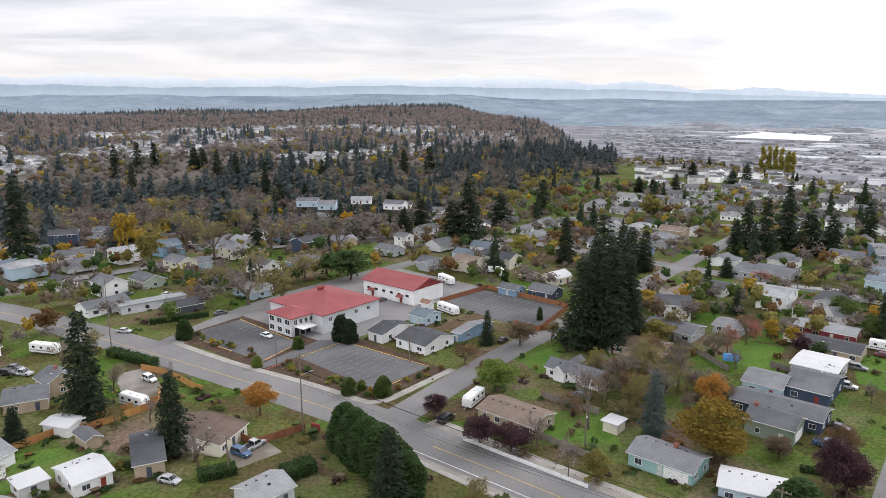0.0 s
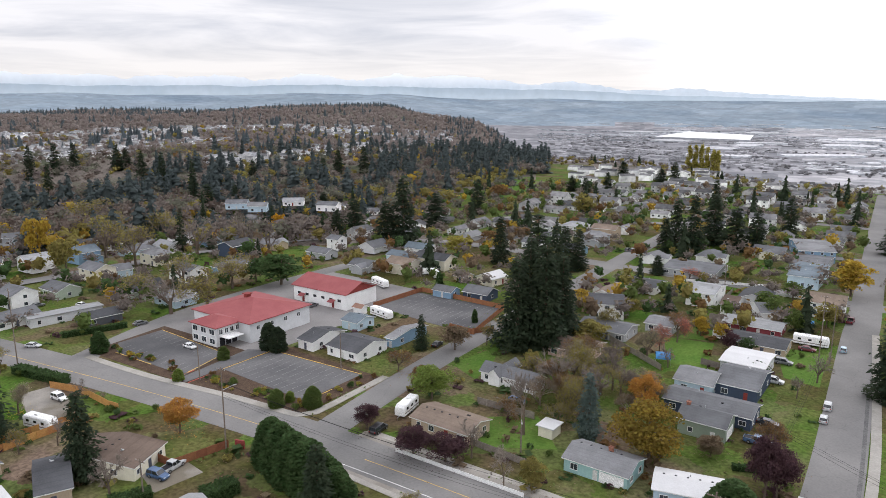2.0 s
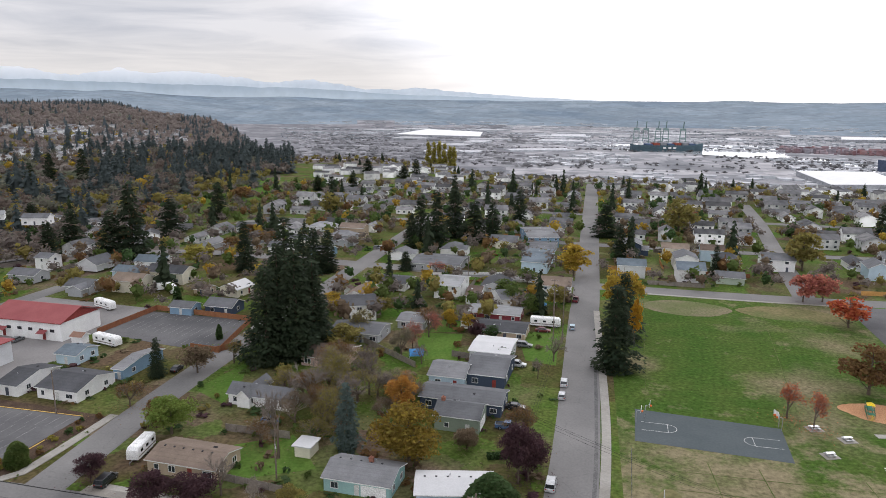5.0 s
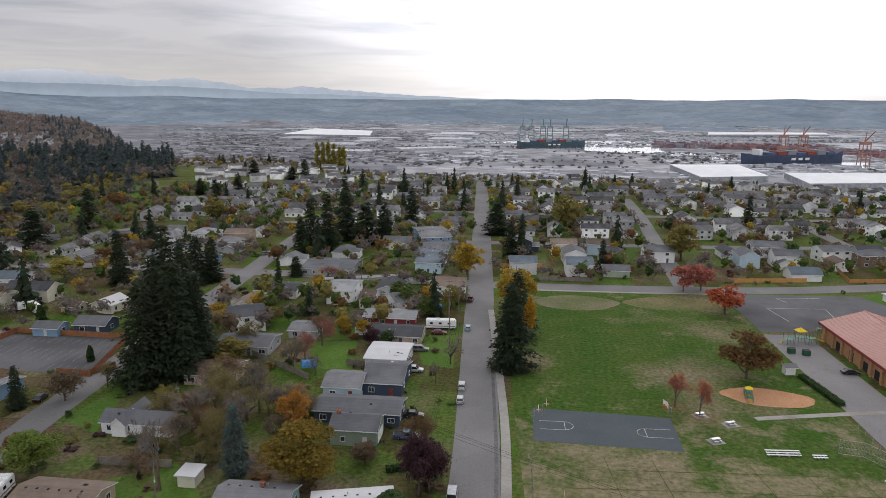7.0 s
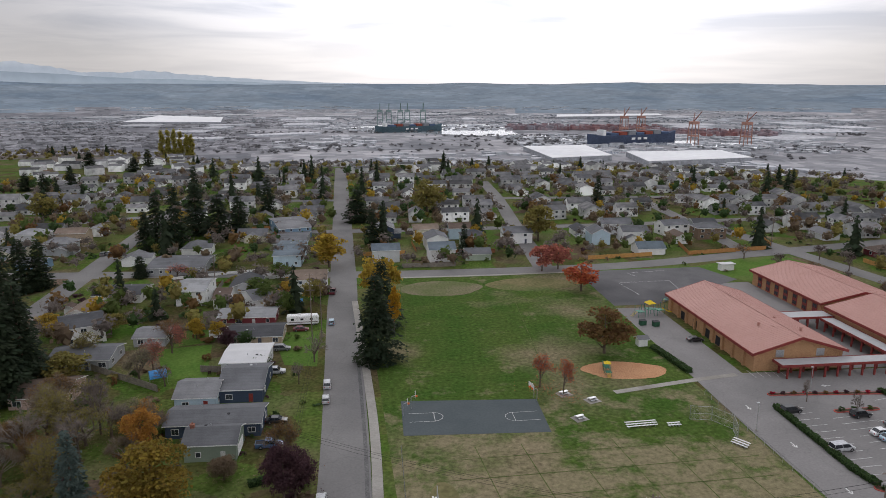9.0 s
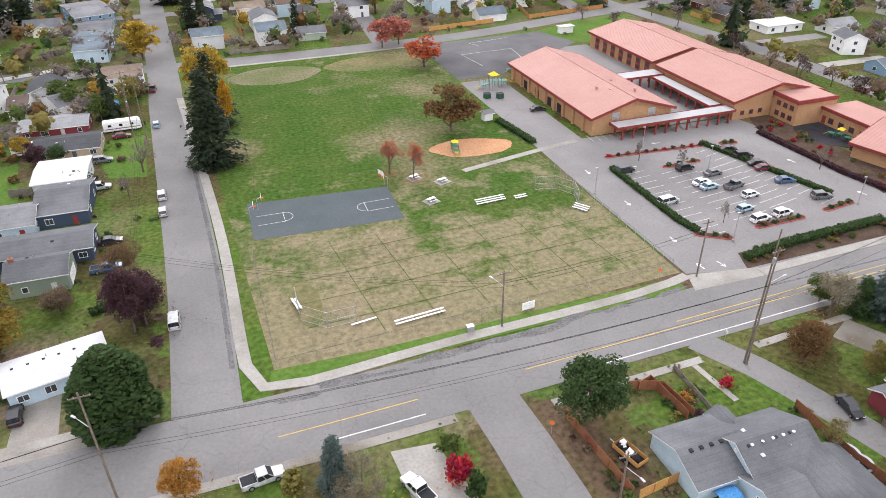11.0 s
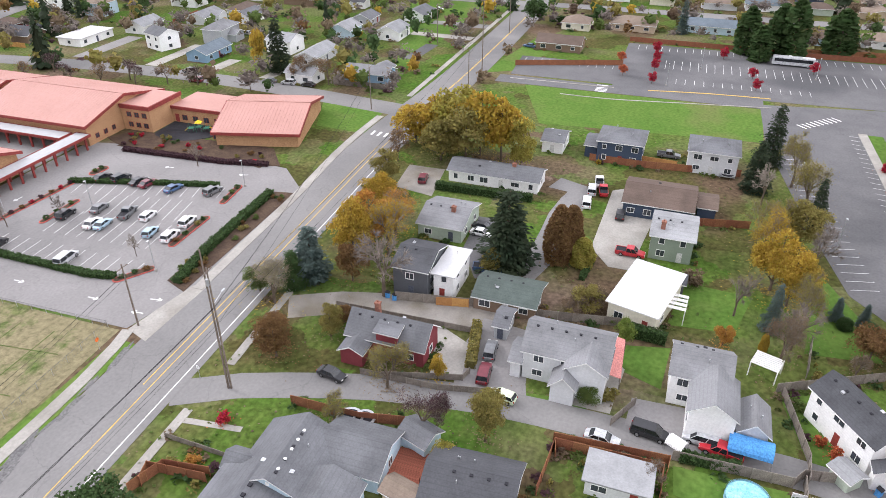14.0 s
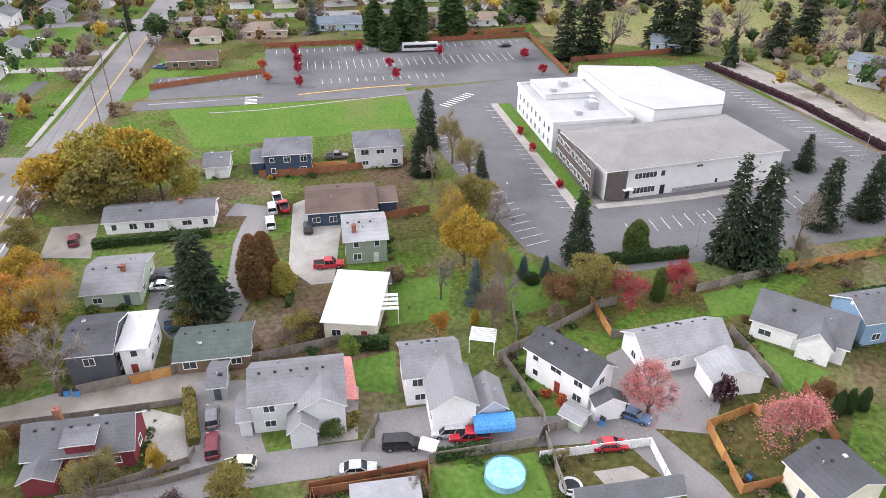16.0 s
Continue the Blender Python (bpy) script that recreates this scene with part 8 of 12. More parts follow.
house(-271.6, 158.3, 80.0, 10.0, 8.0, 3.0, 1.76, 'gable', 'paleblue', 'grey', detail=1)
house(-330.0, 131.8, 60.0, 15.0, 8.0, 3.0, 1.76, 'gable', 'white', 'grey', detail=1)
house(-375.5, 145.4, 60.0, 13.0, 9.0, 5.0, 1.98, 'gable', 'navy', 'dark', detail=1)
house(-375.1, 165.5, 60.0, 10.0, 8.0, 4.0, 1.76, 'gable', 'grey', 'grey', detail=1)
house(-333.7, 179.7, 20.0, 9.0, 8.0, 3.0, 1.76, 'gable', 'paleblue', 'dark', detail=1)
house(-226.9, 232.3, 0.0, 12.0, 8.0, 3.0, 1.76, 'gable', 'grey', 'grey', detail=1)
house(-235.3, 251.2, 0.0, 7.0, 7.0, 5.0, 1.54, 'gable', 'white', 'grey', detail=1)
house(-379.9, 308.5, 40.0, 14.0, 9.0, 4.0, 1.98, 'gable', 'paleblue', 'grey', detail=1)
house(-359.2, 308.5, 40.0, 12.0, 9.0, 4.0, 1.98, 'gable', 'paleblue', 'mid', detail=1)
house(-360.9, 341.7, 40.0, 14.0, 9.0, 3.0, 1.98, 'gable', 'white', 'light', detail=1)
house(-323.6, 337.6, 20.0, 14.0, 9.0, 4.0, 1.98, 'gable', 'white', 'grey', detail=1)
# large trees
tree('conifer', 'fir', -157.9, 61.6, 26.4, 13.4)
tree('conifer', 'fir', -127.8, 66.0, 18.0, 10.4)
tree('conifer', 'fir', -342.9, 113.8, 42.1, 17.7)
tree('conifer', 'fir', -79.5, 80.5, 15.5, 9.5)
tree('cypress', 'dark', -101.8, 90.2, 10.0, 7.6, seed=1)
tree('cypress', 'dark', -97.2, 88.6, 10.8, 8.0)
tree('cypress', 'dark', -92.6, 87.4, 10.6, 8.2, seed=1)
tree('cypress', 'dark', -88.0, 86.6, 11.0, 8.4)
tree('cypress', 'dark', -83.6, 85.6, 10.2, 8.2, seed=1)
tree('cypress', 'dark', -79.6, 84.9, 8.8, 7.2)
tree('conifer', 'fir', -93.7, 176.3, 28.1, 16.5)
tree('conifer', 'fir', -87.5, 181.4, 31.7, 18.4)
tree('conifer', 'fir', -85.4, 188.3, 27.2, 15.4)
tree('conifer', 'fir', -94.9, 185.7, 32.3, 15.4)
tree('conifer', 'fir', -92.1, 197.1, 34.5, 16.2)
tree('conifer', 'fir', -124.3, 248.2, 28.6, 19.0)
tree('conifer', 'fir', -123.9, 273.2, 19.6, 14.4)
tree('conifer', 'fir', -153.5, 269.6, 21.9, 12.6)
tree('conifer', 'fir', -214.3, 277.6, 36.2, 20.1)
tree('conifer', 'fir', -221.1, 272.1, 23.4, 17.3)
tree('conifer', 'fir', -273.0, 306.6, 23.7, 20.1)
tree('conifer', 'fir', -264.3, 282.3, 18.6, 14.3)
tree('conifer', 'fir', -377.5, 387.8, 17.6, 17.6)
tree('conifer', 'fir', -246.7, 400.4, 24.8, 17.1)
tree('conifer', 'fir', -254.9, 362.6, 23.6, 19.8)
tree('conifer', 'fir', -444.4, 333.4, 24.2, 19.8)
tree('conifer', 'fir', -100.4, 353.0, 23.8, 13.8)
tree('conifer', 'fir', -88.3, 338.2, 29.1, 14.3)
tree('conifer', 'fir', -85.4, 365.3, 26.6, 16.6)
tree('conifer', 'fir', -73.6, 358.2, 21.6, 18.6)
tree('conifer', 'fir', -64.0, 358.2, 21.3, 14.4)
tree('conifer', 'fir', -98.5, 329.9, 18.7, 11.8)
tree('conifer', 'fir', -56.9, 406.8, 22.7, 14.4)
tree('conifer', 'fir', -109.4, 467.2, 22.9, 12.3)
tree('conifer', 'fir', -89.0, 289.2, 8.4, 8.1)
tree('conifer', 'fir', -119.2, 277.0, 18.4, 12.0)
tree('conifer', 'fir', -704.7, 352.1, 31.9, 17.5)
tree('conifer', 'fir', -720.3, 379.0, 27.2, 18.2)
tree('conifer', 'fir', -694.6, 323.8, 33.4, 16.8)
tree('conifer', 'fir', -588.6, 288.0, 33.8, 14.5)
tree('conifer', 'fir', -686.9, 405.9, 27.1, 18.2)
tree('conifer', 'fir', -679.7, 411.7, 24.1, 18.2)
tree('conifer', 'fir', -615.4, 387.8, 33.3, 16.8)
tree('conifer', 'fir', -556.3, 370.6, 38.6, 15.5)
tree('conifer', 'fir', -499.4, 360.4, 38.5, 14.5)
tree('conifer', 'fir', -298.7, 208.4, 20.5, 8.7)
tree('conifer', 'fir', -442.7, 357.2, 22.7, 13.6)
tree('conifer', 'fir', -534.4, 453.2, 25.0, 16.7)
tree('conifer', 'fir', -482.0, 495.6, 27.7, 16.7)
tree('conifer', 'fir', -511.2, 547.4, 27.0, 18.1)
tree('conifer', 'fir', -490.0, 564.6, 30.0, 18.1)
tree('conifer', 'fir', -205.7, 527.6, 17.5, 13.1)
tree('conifer', 'fir', -240.9, 657.0, 16.0, 16.0)
tree('conifer', 'fir', -219.2, 516.6, 13.2, 13.1)
tree('conifer', 'fir', -235.1, 525.9, 12.7, 13.5)
tree('conifer', 'fir', -180.6, 619.1, 20.1, 14.4)
tree('conifer', 'fir', -196.7, 632.9, 12.4, 14.9)
tree('leafy', 'dark', -205.5, 187.2, 14.8, 21.8)
tree('leafy', 'dark', -216.2, 184.4, 10.8, 14.0)
tree('leafy', 'gold', -330.2, 155.7, 24.9, 13.6)
tree('leafy', 'olive', -292.0, 148.4, 17.8, 15.0)
tree('leafy', 'brightgold', -339.6, 308.5, 16.1, 11.1)
tree('leafy', 'orange', -128.6, 87.8, 8.8, 9.1)
tree('leafy', 'oldgold', -41.0, 134.9, 15.6, 18.5, z=-1.2)
tree('leafy', 'orange', -48.0, 152.6, 11.7, 9.0)
tree('leafy', 'yellowgreen', -178.0, 272.4, 10.4, 16.1)
tree('leafy', 'lime', -93.7, 133.3, 9.4, 11.9)
tree('conifer', 'spruce', -54.6, 136.4, 15.0, 7.9)
tree('leafy', 'purple', -96.4, 112.5, 6.9, 7.1)
tree('leafy', 'purple', -74.0, 110.6, 6.9, 10.5)
tree('leafy', 'purple', -80.4, 108.4, 7.7, 9.5)
tree('conifer', 'fir', -116.5, 160.0, 10.9, 5.9)
tree('cypress', 'dark', -190.8, 105.1, 6.3, 4.8)
tree('cypress', 'fir', -152.6, 134.6, 8.2, 5.2, seed=1)
tree('cypress', 'fir', -149.4, 135.0, 7.4, 5.0)
tree('cypress', 'dark', -153.3, 222.0, 5.6, 2.7)
tree('cypress', 'dark', -117.0, 190.1, 4.7, 1.9)
tree('leafy', 'rust', -228.9, 80.5, 9.2, 10.6)
tree('conifer', 'fir', -155.8, 45.9, 9.0, 7.1)
tree('bare', None, -66.7, 129.8, 15.9, 9.9)
tree('bare', None, -69.1, 151.4, 13.2, 12.4)
tree('bare', None, -59.7, 163.7, 13.4, 12.7)
tree('sparse', 'olive', -68.9, 160.7, 12.2, 13.0)
tree('sparse', 'rust', -58.6, 214.4, 8.1, 10.3)
tree('leafy', 'rust', -263.6, 459.5, 12.8, 19.1)
tree('leafy', 'olive', -176.1, 412.7, 16.0, 17.6)
tree('bare', None, -206.7, 139.1, 14.5, 24.1)
tree('sparse', 'olive', -200.2, 149.1, 14.7, 22.4)
tree('sparse', 'olive', -227.7, 141.2, 11.0, 17.0)
tree('sparse', 'olive', -230.2, 160.9, 13.9, 18.1)
tree('sparse', 'olive', -216.2, 172.5, 13.9, 18.1)
tree('sparse', 'olive', -280.7, 172.4, 18.4, 20.7)
tree('sparse', 'olive', -313.9, 177.7, 19.8, 22.3)
tree('bare', None, -281.4, 204.4, 19.8, 25.0)
tree('bare', None, -275.0, 227.8, 20.5, 23.1)
tree('bare', None, -245.6, 216.9, 17.7, 18.7)
tree('sparse', 'olive', -349.8, 231.2, 19.9, 26.3)
tree('bare', None, -340.1, 264.8, 19.1, 27.6)
tree('sparse', 'olive', -408.5, 237.0, 18.3, 29.0)
tree('sparse', 'olive', -467.8, 254.5, 20.3, 32.3)
tree('conifer', 'fir', -2.0, 196.1, 24.4, 15.8)
tree('conifer', 'fir', 0.2, 222.7, 21.3, 13.7)
tree('leafy', 'gold', 0.2, 246.3, 20.5, 16.1)
tree('leafy', 'brightgold', 3.8, 218.5, 16.6, 5.0)
tree('leafy', 'gold', -19.0, 296.9, 15.5, 17.4)
tree('leafy', 'purple', -17.0, 134.5, 11.6, 8.5)
tree('conifer', 'fir', -8.6, 388.8, 18.3, 18.0)
tree('conifer', 'fir', -1.1, 334.7, 17.1, 11.6)
tree('leafy', 'olive', 29.6, 400.0, 22.9, 22.6)
tree('leafy', 'pinkred', 64.1, 281.7, 12.1, 12.3)
tree('leafy', 'pinkred', 71.1, 283.6, 11.6, 12.3)
tree('leafy', 'red', 71.4, 253.6, 11.4, 14.5)
tree('leafy', 'olive', 75.9, 334.2, 19.8, 19.4)
tree('leafy', 'rust', 59.8, 196.0, 14.2, 17.2)
tree('sparse', 'red', 37.0, 176.3, 9.1, 7.0)
tree('sparse', 'red', 41.5, 171.7, 8.7, 6.8)
tree('leafy', 'purple', -17.8, 137.6, 10.2, 8.8)
tree('conifer', 'fir', 37.9, 313.9, 13.7, 7.3)
tree('conifer', 'fir', 132.9, 420.3, 19.8, 9.8)
tree('poplar', 'yellowgreen', -202.8, 743.1, 27.5, 6.2)
tree('poplar', 'yellowgreen', -197.0, 743.3, 29.0, 6.2)
tree('poplar', 'yellowgreen', -191.2, 743.6, 30.5, 6.2)
tree('poplar', 'yellowgreen', -185.4, 743.9, 30.0, 6.2)
tree('poplar', 'yellowgreen', -179.6, 744.2, 28.5, 6.2)
tree('poplar', 'yellowgreen', -175.0, 744.4, 29.5, 6.2)
tree('leafy', 'dark', 40.6, 90.0, 12.7, 12.1, label='broad dark green holly tree by the road')
tree('leafy', 'purple', -18.8, 132.6, 13.3, 8.1)
tree('cypress', 'dark', -20.3, 112.3, 12.8, 10.7)
tree('conifer', 'spruce', 5.7, 90.4, 9.5, 5.5)
tree('shrub', 'crimson', 20.2, 86.1, 5.6, 3.5)
tree('shrub', 'green', 20.9, 91.2, 3.4, 3.3)
tree('shrub', 'dark', 21.7, 83.2, 5.1, 3.1)
tree('shrub', 'olive', 0.4, 91.4, 4.1, 3.5)
tree('leafy', 'gold', 163.9, 98.7, 12.5, 14.6, z=-0.6)
tree('leafy', 'gold', 164.3, 93.0, 16.4, 14.6, z=-0.6)
tree('leafy', 'yellowgreen', 163.2, 87.0, 19.4, 14.5, z=-0.6)
tree('leafy', 'gold', 160.6, 80.6, 20.5, 14.4, z=-0.6)
tree('leafy', 'gold', 159.5, 74.6, 19.3, 13.1, z=-0.6)
tree('leafy', 'yellowgreen', 157.2, 69.6, 16.2, 9.2, z=-2.2)
tree('leafy', 'olive', 155.7, 82.6, 15.9, 14.1, z=-0.6)
tree('leafy', 'olive', 155.5, 88.8, 14.1, 12.7, z=-2.2)
tree('leafy', 'olive', 138.2, 95.8, 10.2, 7.8)
tree('conifer', 'fir', 113.9, 61.9, 16.2, 13.4)
tree('leafy', 'orange', 114.0, 88.8, 13.9, 13.1, z=-1.5)
tree('leafy', 'gold', 107.5, 90.0, 15.4, 9.9, z=-1.5)
tree('sparse', 'orange', 118.4, 85.7, 10.0, 10.1)
tree('leafy', 'rust', 100.6, 86.8, 10.3, 7.1, z=-1.0)
tree('sparse', 'gold', 110.6, 84.1, 11.7, 9.5)
tree('bare', None, 98.1, 79.7, 14.5, 13.2)
tree('conifer', 'spruce', 98.8, 94.0, 11.0, 9.6)
tree('conifer', 'dark', 95.8, 96.0, 7.6, 6.4)
tree('sparse', 'fade', 90.2, 96.7, 8.9, 9.9)
tree('leafy', 'rust', 78.0, 89.3, 8.4, 7.3)
tree('leafy', 'gold', 121.4, 16.1, 13.5, 10.7)
tree('conifer', 'fir', 147.8, 6.5, 11.4, 5.5)
tree('conifer', 'fir', 178.0, 13.0, 15.5, 8.4)
tree('conifer', 'fir', 161.7, 17.5, 12.5, 7.8)
tree('sparse', 'olive', 166.6, 9.0, 12.9, 9.4)
tree('sparse', 'olive', 136.7, 16.3, 11.4, 9.0)
tree('conifer', 'spruce', 108.8, 16.9, 9.6, 4.2)
tree('bare', None, 105.0, 13.9, 10.0, 8.3)
tree('bare', None, 111.5, 22.2, 9.1, 6.7)
tree('conifer', 'fir', 118.5, -4.9, 15.3, 7.7)
tree('conifer', 'fir', 113.5, -32.0, 22.3, 9.6)
tree('conifer', 'fir', 111.6, -36.7, 21.1, 12.1)
tree('conifer', 'fir', 122.8, -58.9, 15.6, 9.0)
tree('conifer', 'fir', 124.4, -70.6, 14.7, 9.2)
tree('conifer', 'fir', 148.4, -72.7, 9.3, 6.0)
tree('cypress', 'green', 119.4, -16.9, 7.4, 4.8)
tree('bare', None, 117.5, -50.1, 12.3, 8.7)
tree('leafy', 'olive', 106.4, -3.2, 10.4, 10.6)
tree('leafy', 'rust', 105.6, 3.0, 7.4, 7.8)
tree('conifer', 'spruce', 115.4, 6.4, 4.8, 3.0)
tree('conifer', 'spruce', 115.0, 2.4, 4.6, 2.8)
tree('cypress', 'dark', 113.6, 5.2, 2.2, 2.4)
tree('cypress', 'dark', 113.4, 1.6, 2.2, 2.6)
tree('sparse', 'crimson', 103.2, -9.0, 8.0, 8.4, z=-0.8)
tree('cypress', 'green', 104.6, -14.4, 6.6, 2.4)
tree('sparse', 'crimson', 104.8, -18.8, 7.0, 8.0, z=-0.8)
tree('sparse', 'pink', 79.5, -1.0, 10.9, 9.2, z=-1.3, label='small tree with pink-red leaves over the drive')
tree('sparse', 'pink', 69.4, -16.3, 11.3, 11.8, z=-1.6, label='spreading tree with pink-red autumn leaves')
tree('leafy', 'orange', 102.6, 24.1, 5.1, 3.6)
tree('cypress', 'gold', 103.4, 18.1, 3.4, 1.4)
tree('sparse', 'purple', 70.0, 62.4, 8.5, 6.9)
tree('leafy', 'olive', 71.6, 54.1, 10.0, 5.7)
tree('leafy', 'yellowgreen', 66.1, 58.3, 4.1, 4.2)
tree('leafy', 'rust', 120.5, 51.9, 11.5, 6.8)
tree('leafy', 'olive', 104.8, 45.4, 6.1, 7.5)
tree('leafy', 'gold', 80.7, 63.9, 5.8, 3.1)
tree('sparse', 'olive', 76.9, 70.3, 8.3, 7.0)
tree('conifer', 'fir', 205.1, 161.6, 17.8, 11.4)
tree('leafy', 'gold', 201.6, 166.6, 16.9, 6.6)
tree('sparse', 'rust', 198.2, 140.4, 8.6, 9.0)
tree('sparse', 'rust', 198.4, 150.6, 8.2, 8.6, seed=1)
tree('sparse', 'brown', 200.4, 145.6, 7.2, 7.4)
tree('sparse', 'purple', 183.1, 285.9, 6.8, 6.2)
tree('sparse', 'purple', 183.8, 268.5, 7.2, 6.4, seed=1)
tree('sparse', 'purple', 180.8, 231.5, 6.6, 6.0)
tree('sparse', 'purple', 182.2, 202.4, 6.9, 6.2, seed=1)
tree('sparse', 'purple', 184.9, 160.2, 6.4, 5.8)
tree('leafy', 'dark', 292.9, 95.6, 12.9, 12.5)
tree('conifer', 'spruce', 298.0, 38.0, 12.8, 7.0)
tree('conifer', 'fir', 247.0, -47.9, 21.9, 13.6)
tree('conifer', 'fir', 252.4, -58.4, 24.2, 15.9)
tree('conifer', 'fir', 258.5, -89.8, 24.1, 18.7)
tree('conifer', 'fir', 249.8, -94.5, 23.6, 18.2)
tree('bare', None, 247.5, -65.0, 17.5, 15.8)
tree('bare', None, 246.5, -113.0, 21.7, 14.2)
tree('conifer', 'fir', 237.2, -123.0, 19.4, 11.9)
tree('conifer', 'fir', 245.6, -140.0, 23.0, 16.4)
tree('bare', None, 228.0, -134.5, 17.2, 11.6)
tree('sparse', 'rust', 231.9, -153.1, 17.6, 11.9)
tree('cypress', 'dark', 277.1, 15.7, 16.2, 8.3)
tree('cypress', 'dark', 268.6, 11.5, 12.0, 7.3)
tree('cypress', 'dark', 279.4, 5.4, 17.4, 8.4)
tree('cypress', 'dark', 276.1, 0.9, 19.8, 9.4)
tree('cypress', 'dark', 284.3, -14.9, 15.8, 10.8)
tree('cypress', 'dark', 306.7, -50.0, 12.6, 11.9)
tree('leafy', 'crimson', 267.2, 45.5, 4.8, 4.0, label='small crimson parking-lot tree')
tree('leafy', 'crimson', 256.5, 44.6, 4.6, 3.8, label='small crimson parking-lot tree')
tree('leafy', 'crimson', 246.7, 44.6, 4.5, 3.7, label='small crimson parking-lot tree')
tree('leafy', 'crimson', 231.8, 44.4, 4.3, 3.5, label='small crimson parking-lot tree')
tree('leafy', 'red', 251.9, 56.0, 4.5, 3.8, label='small crimson parking-lot tree')
tree('leafy', 'red', 237.5, 54.0, 4.3, 3.6, label='small crimson parking-lot tree')
tree('leafy', 'crimson', 266.8, 22.7, 4.8, 4.0, label='small crimson parking-lot tree')
tree('leafy', 'crimson', 246.4, 14.2, 4.6, 3.8, label='small crimson parking-lot tree')
tree('leafy', 'crimson', 235.0, 13.6, 4.4, 3.6, label='small crimson parking-lot tree')
tree('leafy', 'crimson', 258.2, -5.0, 4.8, 4.0, label='small crimson parking-lot tree')
tree('leafy', 'crimson', 249.5, -33.8, 4.7, 4.0, label='small crimson parking-lot tree')
tree('leafy', 'crimson', 230.7, -34.4, 4.5, 3.7, label='small crimson parking-lot tree')
tree('shrub', 'crimson', 181.9, -12.4, 2.5, 2.2)
tree('shrub', 'crimson', 170.4, -12.3, 2.4, 2.1)
tree('shrub', 'crimson', 149.5, -12.3, 2.3, 1.9)
tree('shrub', 'red', 85.1, 12.0, 2.1, 1.6)
tree('shrub', 'red', 82.8, 10.4, 2.6, 1.7)
tree('leafy', 'rust', 76.1, -25.3, 6.0, 3.9)
tree('cypress', 'dark', 74.2, -26.4, 4.7, 1.5)
tree('cypress', 'dark', 74.4, -28.3, 4.4, 1.6)
tree('cypress', 'dark', 74.5, -30.7, 4.2, 1.6)
tree('shrub', 'purple', 79.5, -12.2, 4.9, 3.2)
# vehicles
car(194.6, 145.6, 93, 'sedan', 'black')
car(194.4, 152.4, 93, 'suv', 'silver')
car(194.2, 159.0, 93, 'sedan', 'grey')
car(187.2, 181.4, 91, 'suv', 'darkred')
car(194.8, 189.2, 92, 'suv', 'black')
car(229.4, 158.4, 5, 'suv', 'grey')
car(272.6, 146.8, 2, 'hatch', 'white')
car(89.4, 157.3, 5, 'suv', 'black')
car(103.4, 153.7, 5, 'suv', 'black')
car(107.8, 149.0, 5, 'sedan', 'grey')
car(102.1, 145.7, 5, 'sedan', 'white')
car(102.4, 143.4, 5, 'sedan', 'lightblue')
car(108.0, 141.9, 12, 'pickup', 'grey')
car(108.3, 137.0, 5, 'hatch', 'white')
car(102.8, 132.1, 8, 'hatch', 'lightblue')
car(102.8, 127.4, 5, 'suv', 'white')
car(108.8, 127.7, 5, 'suv', 'white')
car(89.6, 140.6, 5, 'van', 'silver')
car(120.2, 159.1, -10, 'sedan', 'black')
car(121.2, 154.6, -12, 'suv', 'black')
car(121.1, 149.7, -12, 'sedan', 'black')
car(120.9, 147.0, -12, 'sedan', 'darkred')
car(120.6, 140.0, -12, 'sedan', 'blue')
car(122.3, 130.9, -12, 'suv', 'grey')
car(88.5, 201.8, 0, 'sedan', 'black')
car(-14.0, 182.4, 92, 'suv', 'silver')
car(-13.9, 174.2, 92, 'hatch', 'silver')
car(-15.0, 228.2, 93, 'hatch', 'lightblue')
car(-12.6, 133.1, 90, 'van', 'silver')
car(-23.9, 164.9, 0, 'sedan', 'black')
car(-24.1, 154.4, 2, 'pickup', 'blue')
car(-27.2, 191.8, 0, 'suv', 'silver')
car(-27.5, 207.6, 0, 'suv', 'grey')
car(-23.7, 222.8, 3, 'sedan', 'darkred')
car(-34.2, 117.9, 95, 'suv', 'black')
car(-2.9, 94.8, 8, 'pickup', 'silver')
car(15.1, 86.4, 110, 'pickup', 'white')
car(76.5, 79.1, -100, 'sedan', 'black')
car(89.2, 58.2, 5, 'suv', 'grey')
car(83.8, 57.7, 5, 'suv', 'darkred')
car(76.5, 39.4, -95, 'sedan', 'silver')
car(79.6, 33.5, -97, 'van', 'black')
car(78.8, 1.5, -130, 'sedan', 'blue')
car(74.3, 6.7, -95, 'sedan', 'red')
car(79.2, 24.4, 80, 'pickup', 'red')
car(80.5, 26.8, 85, 'van', 'silver')
car(125.4, 40.6, -92, 'pickup', 'red')
car(111.6, 64.8, -80, 'pickup', 'blue')
car(126.2, 69.7, -95, 'sedan', 'black')
car(123.6, 69.4, -95, 'sedan', 'white')
car(143.4, 51.5, 5, 'van', 'white')
car(150.4, 48.9, 10, 'pickup', 'red')
car(149.8, 51.3, 5, 'van', 'silver')
car(143.3, 88.9, 10, 'suv', 'darkred')
car(174.8, 36.2, -90, 'pickup', 'grey')
car(275.8, 14.1, 5, 'van', 'white')
car(260.2, 90.0, 80, 'sedan', 'blue')
car(304.6, 140.5, 85, 'sedan', 'white')
car(154.5, 50.3, 8, 'pickup', 'white')
car(140.1, 44.0, 0, 'suv', 'black')
car(266.2, -31.1, 90, 'sedan', 'black')
car(-172.8, 122.1, 0, 'sedan', 'white')
car(-167.6, 81.7, 5, 'suv', 'white')
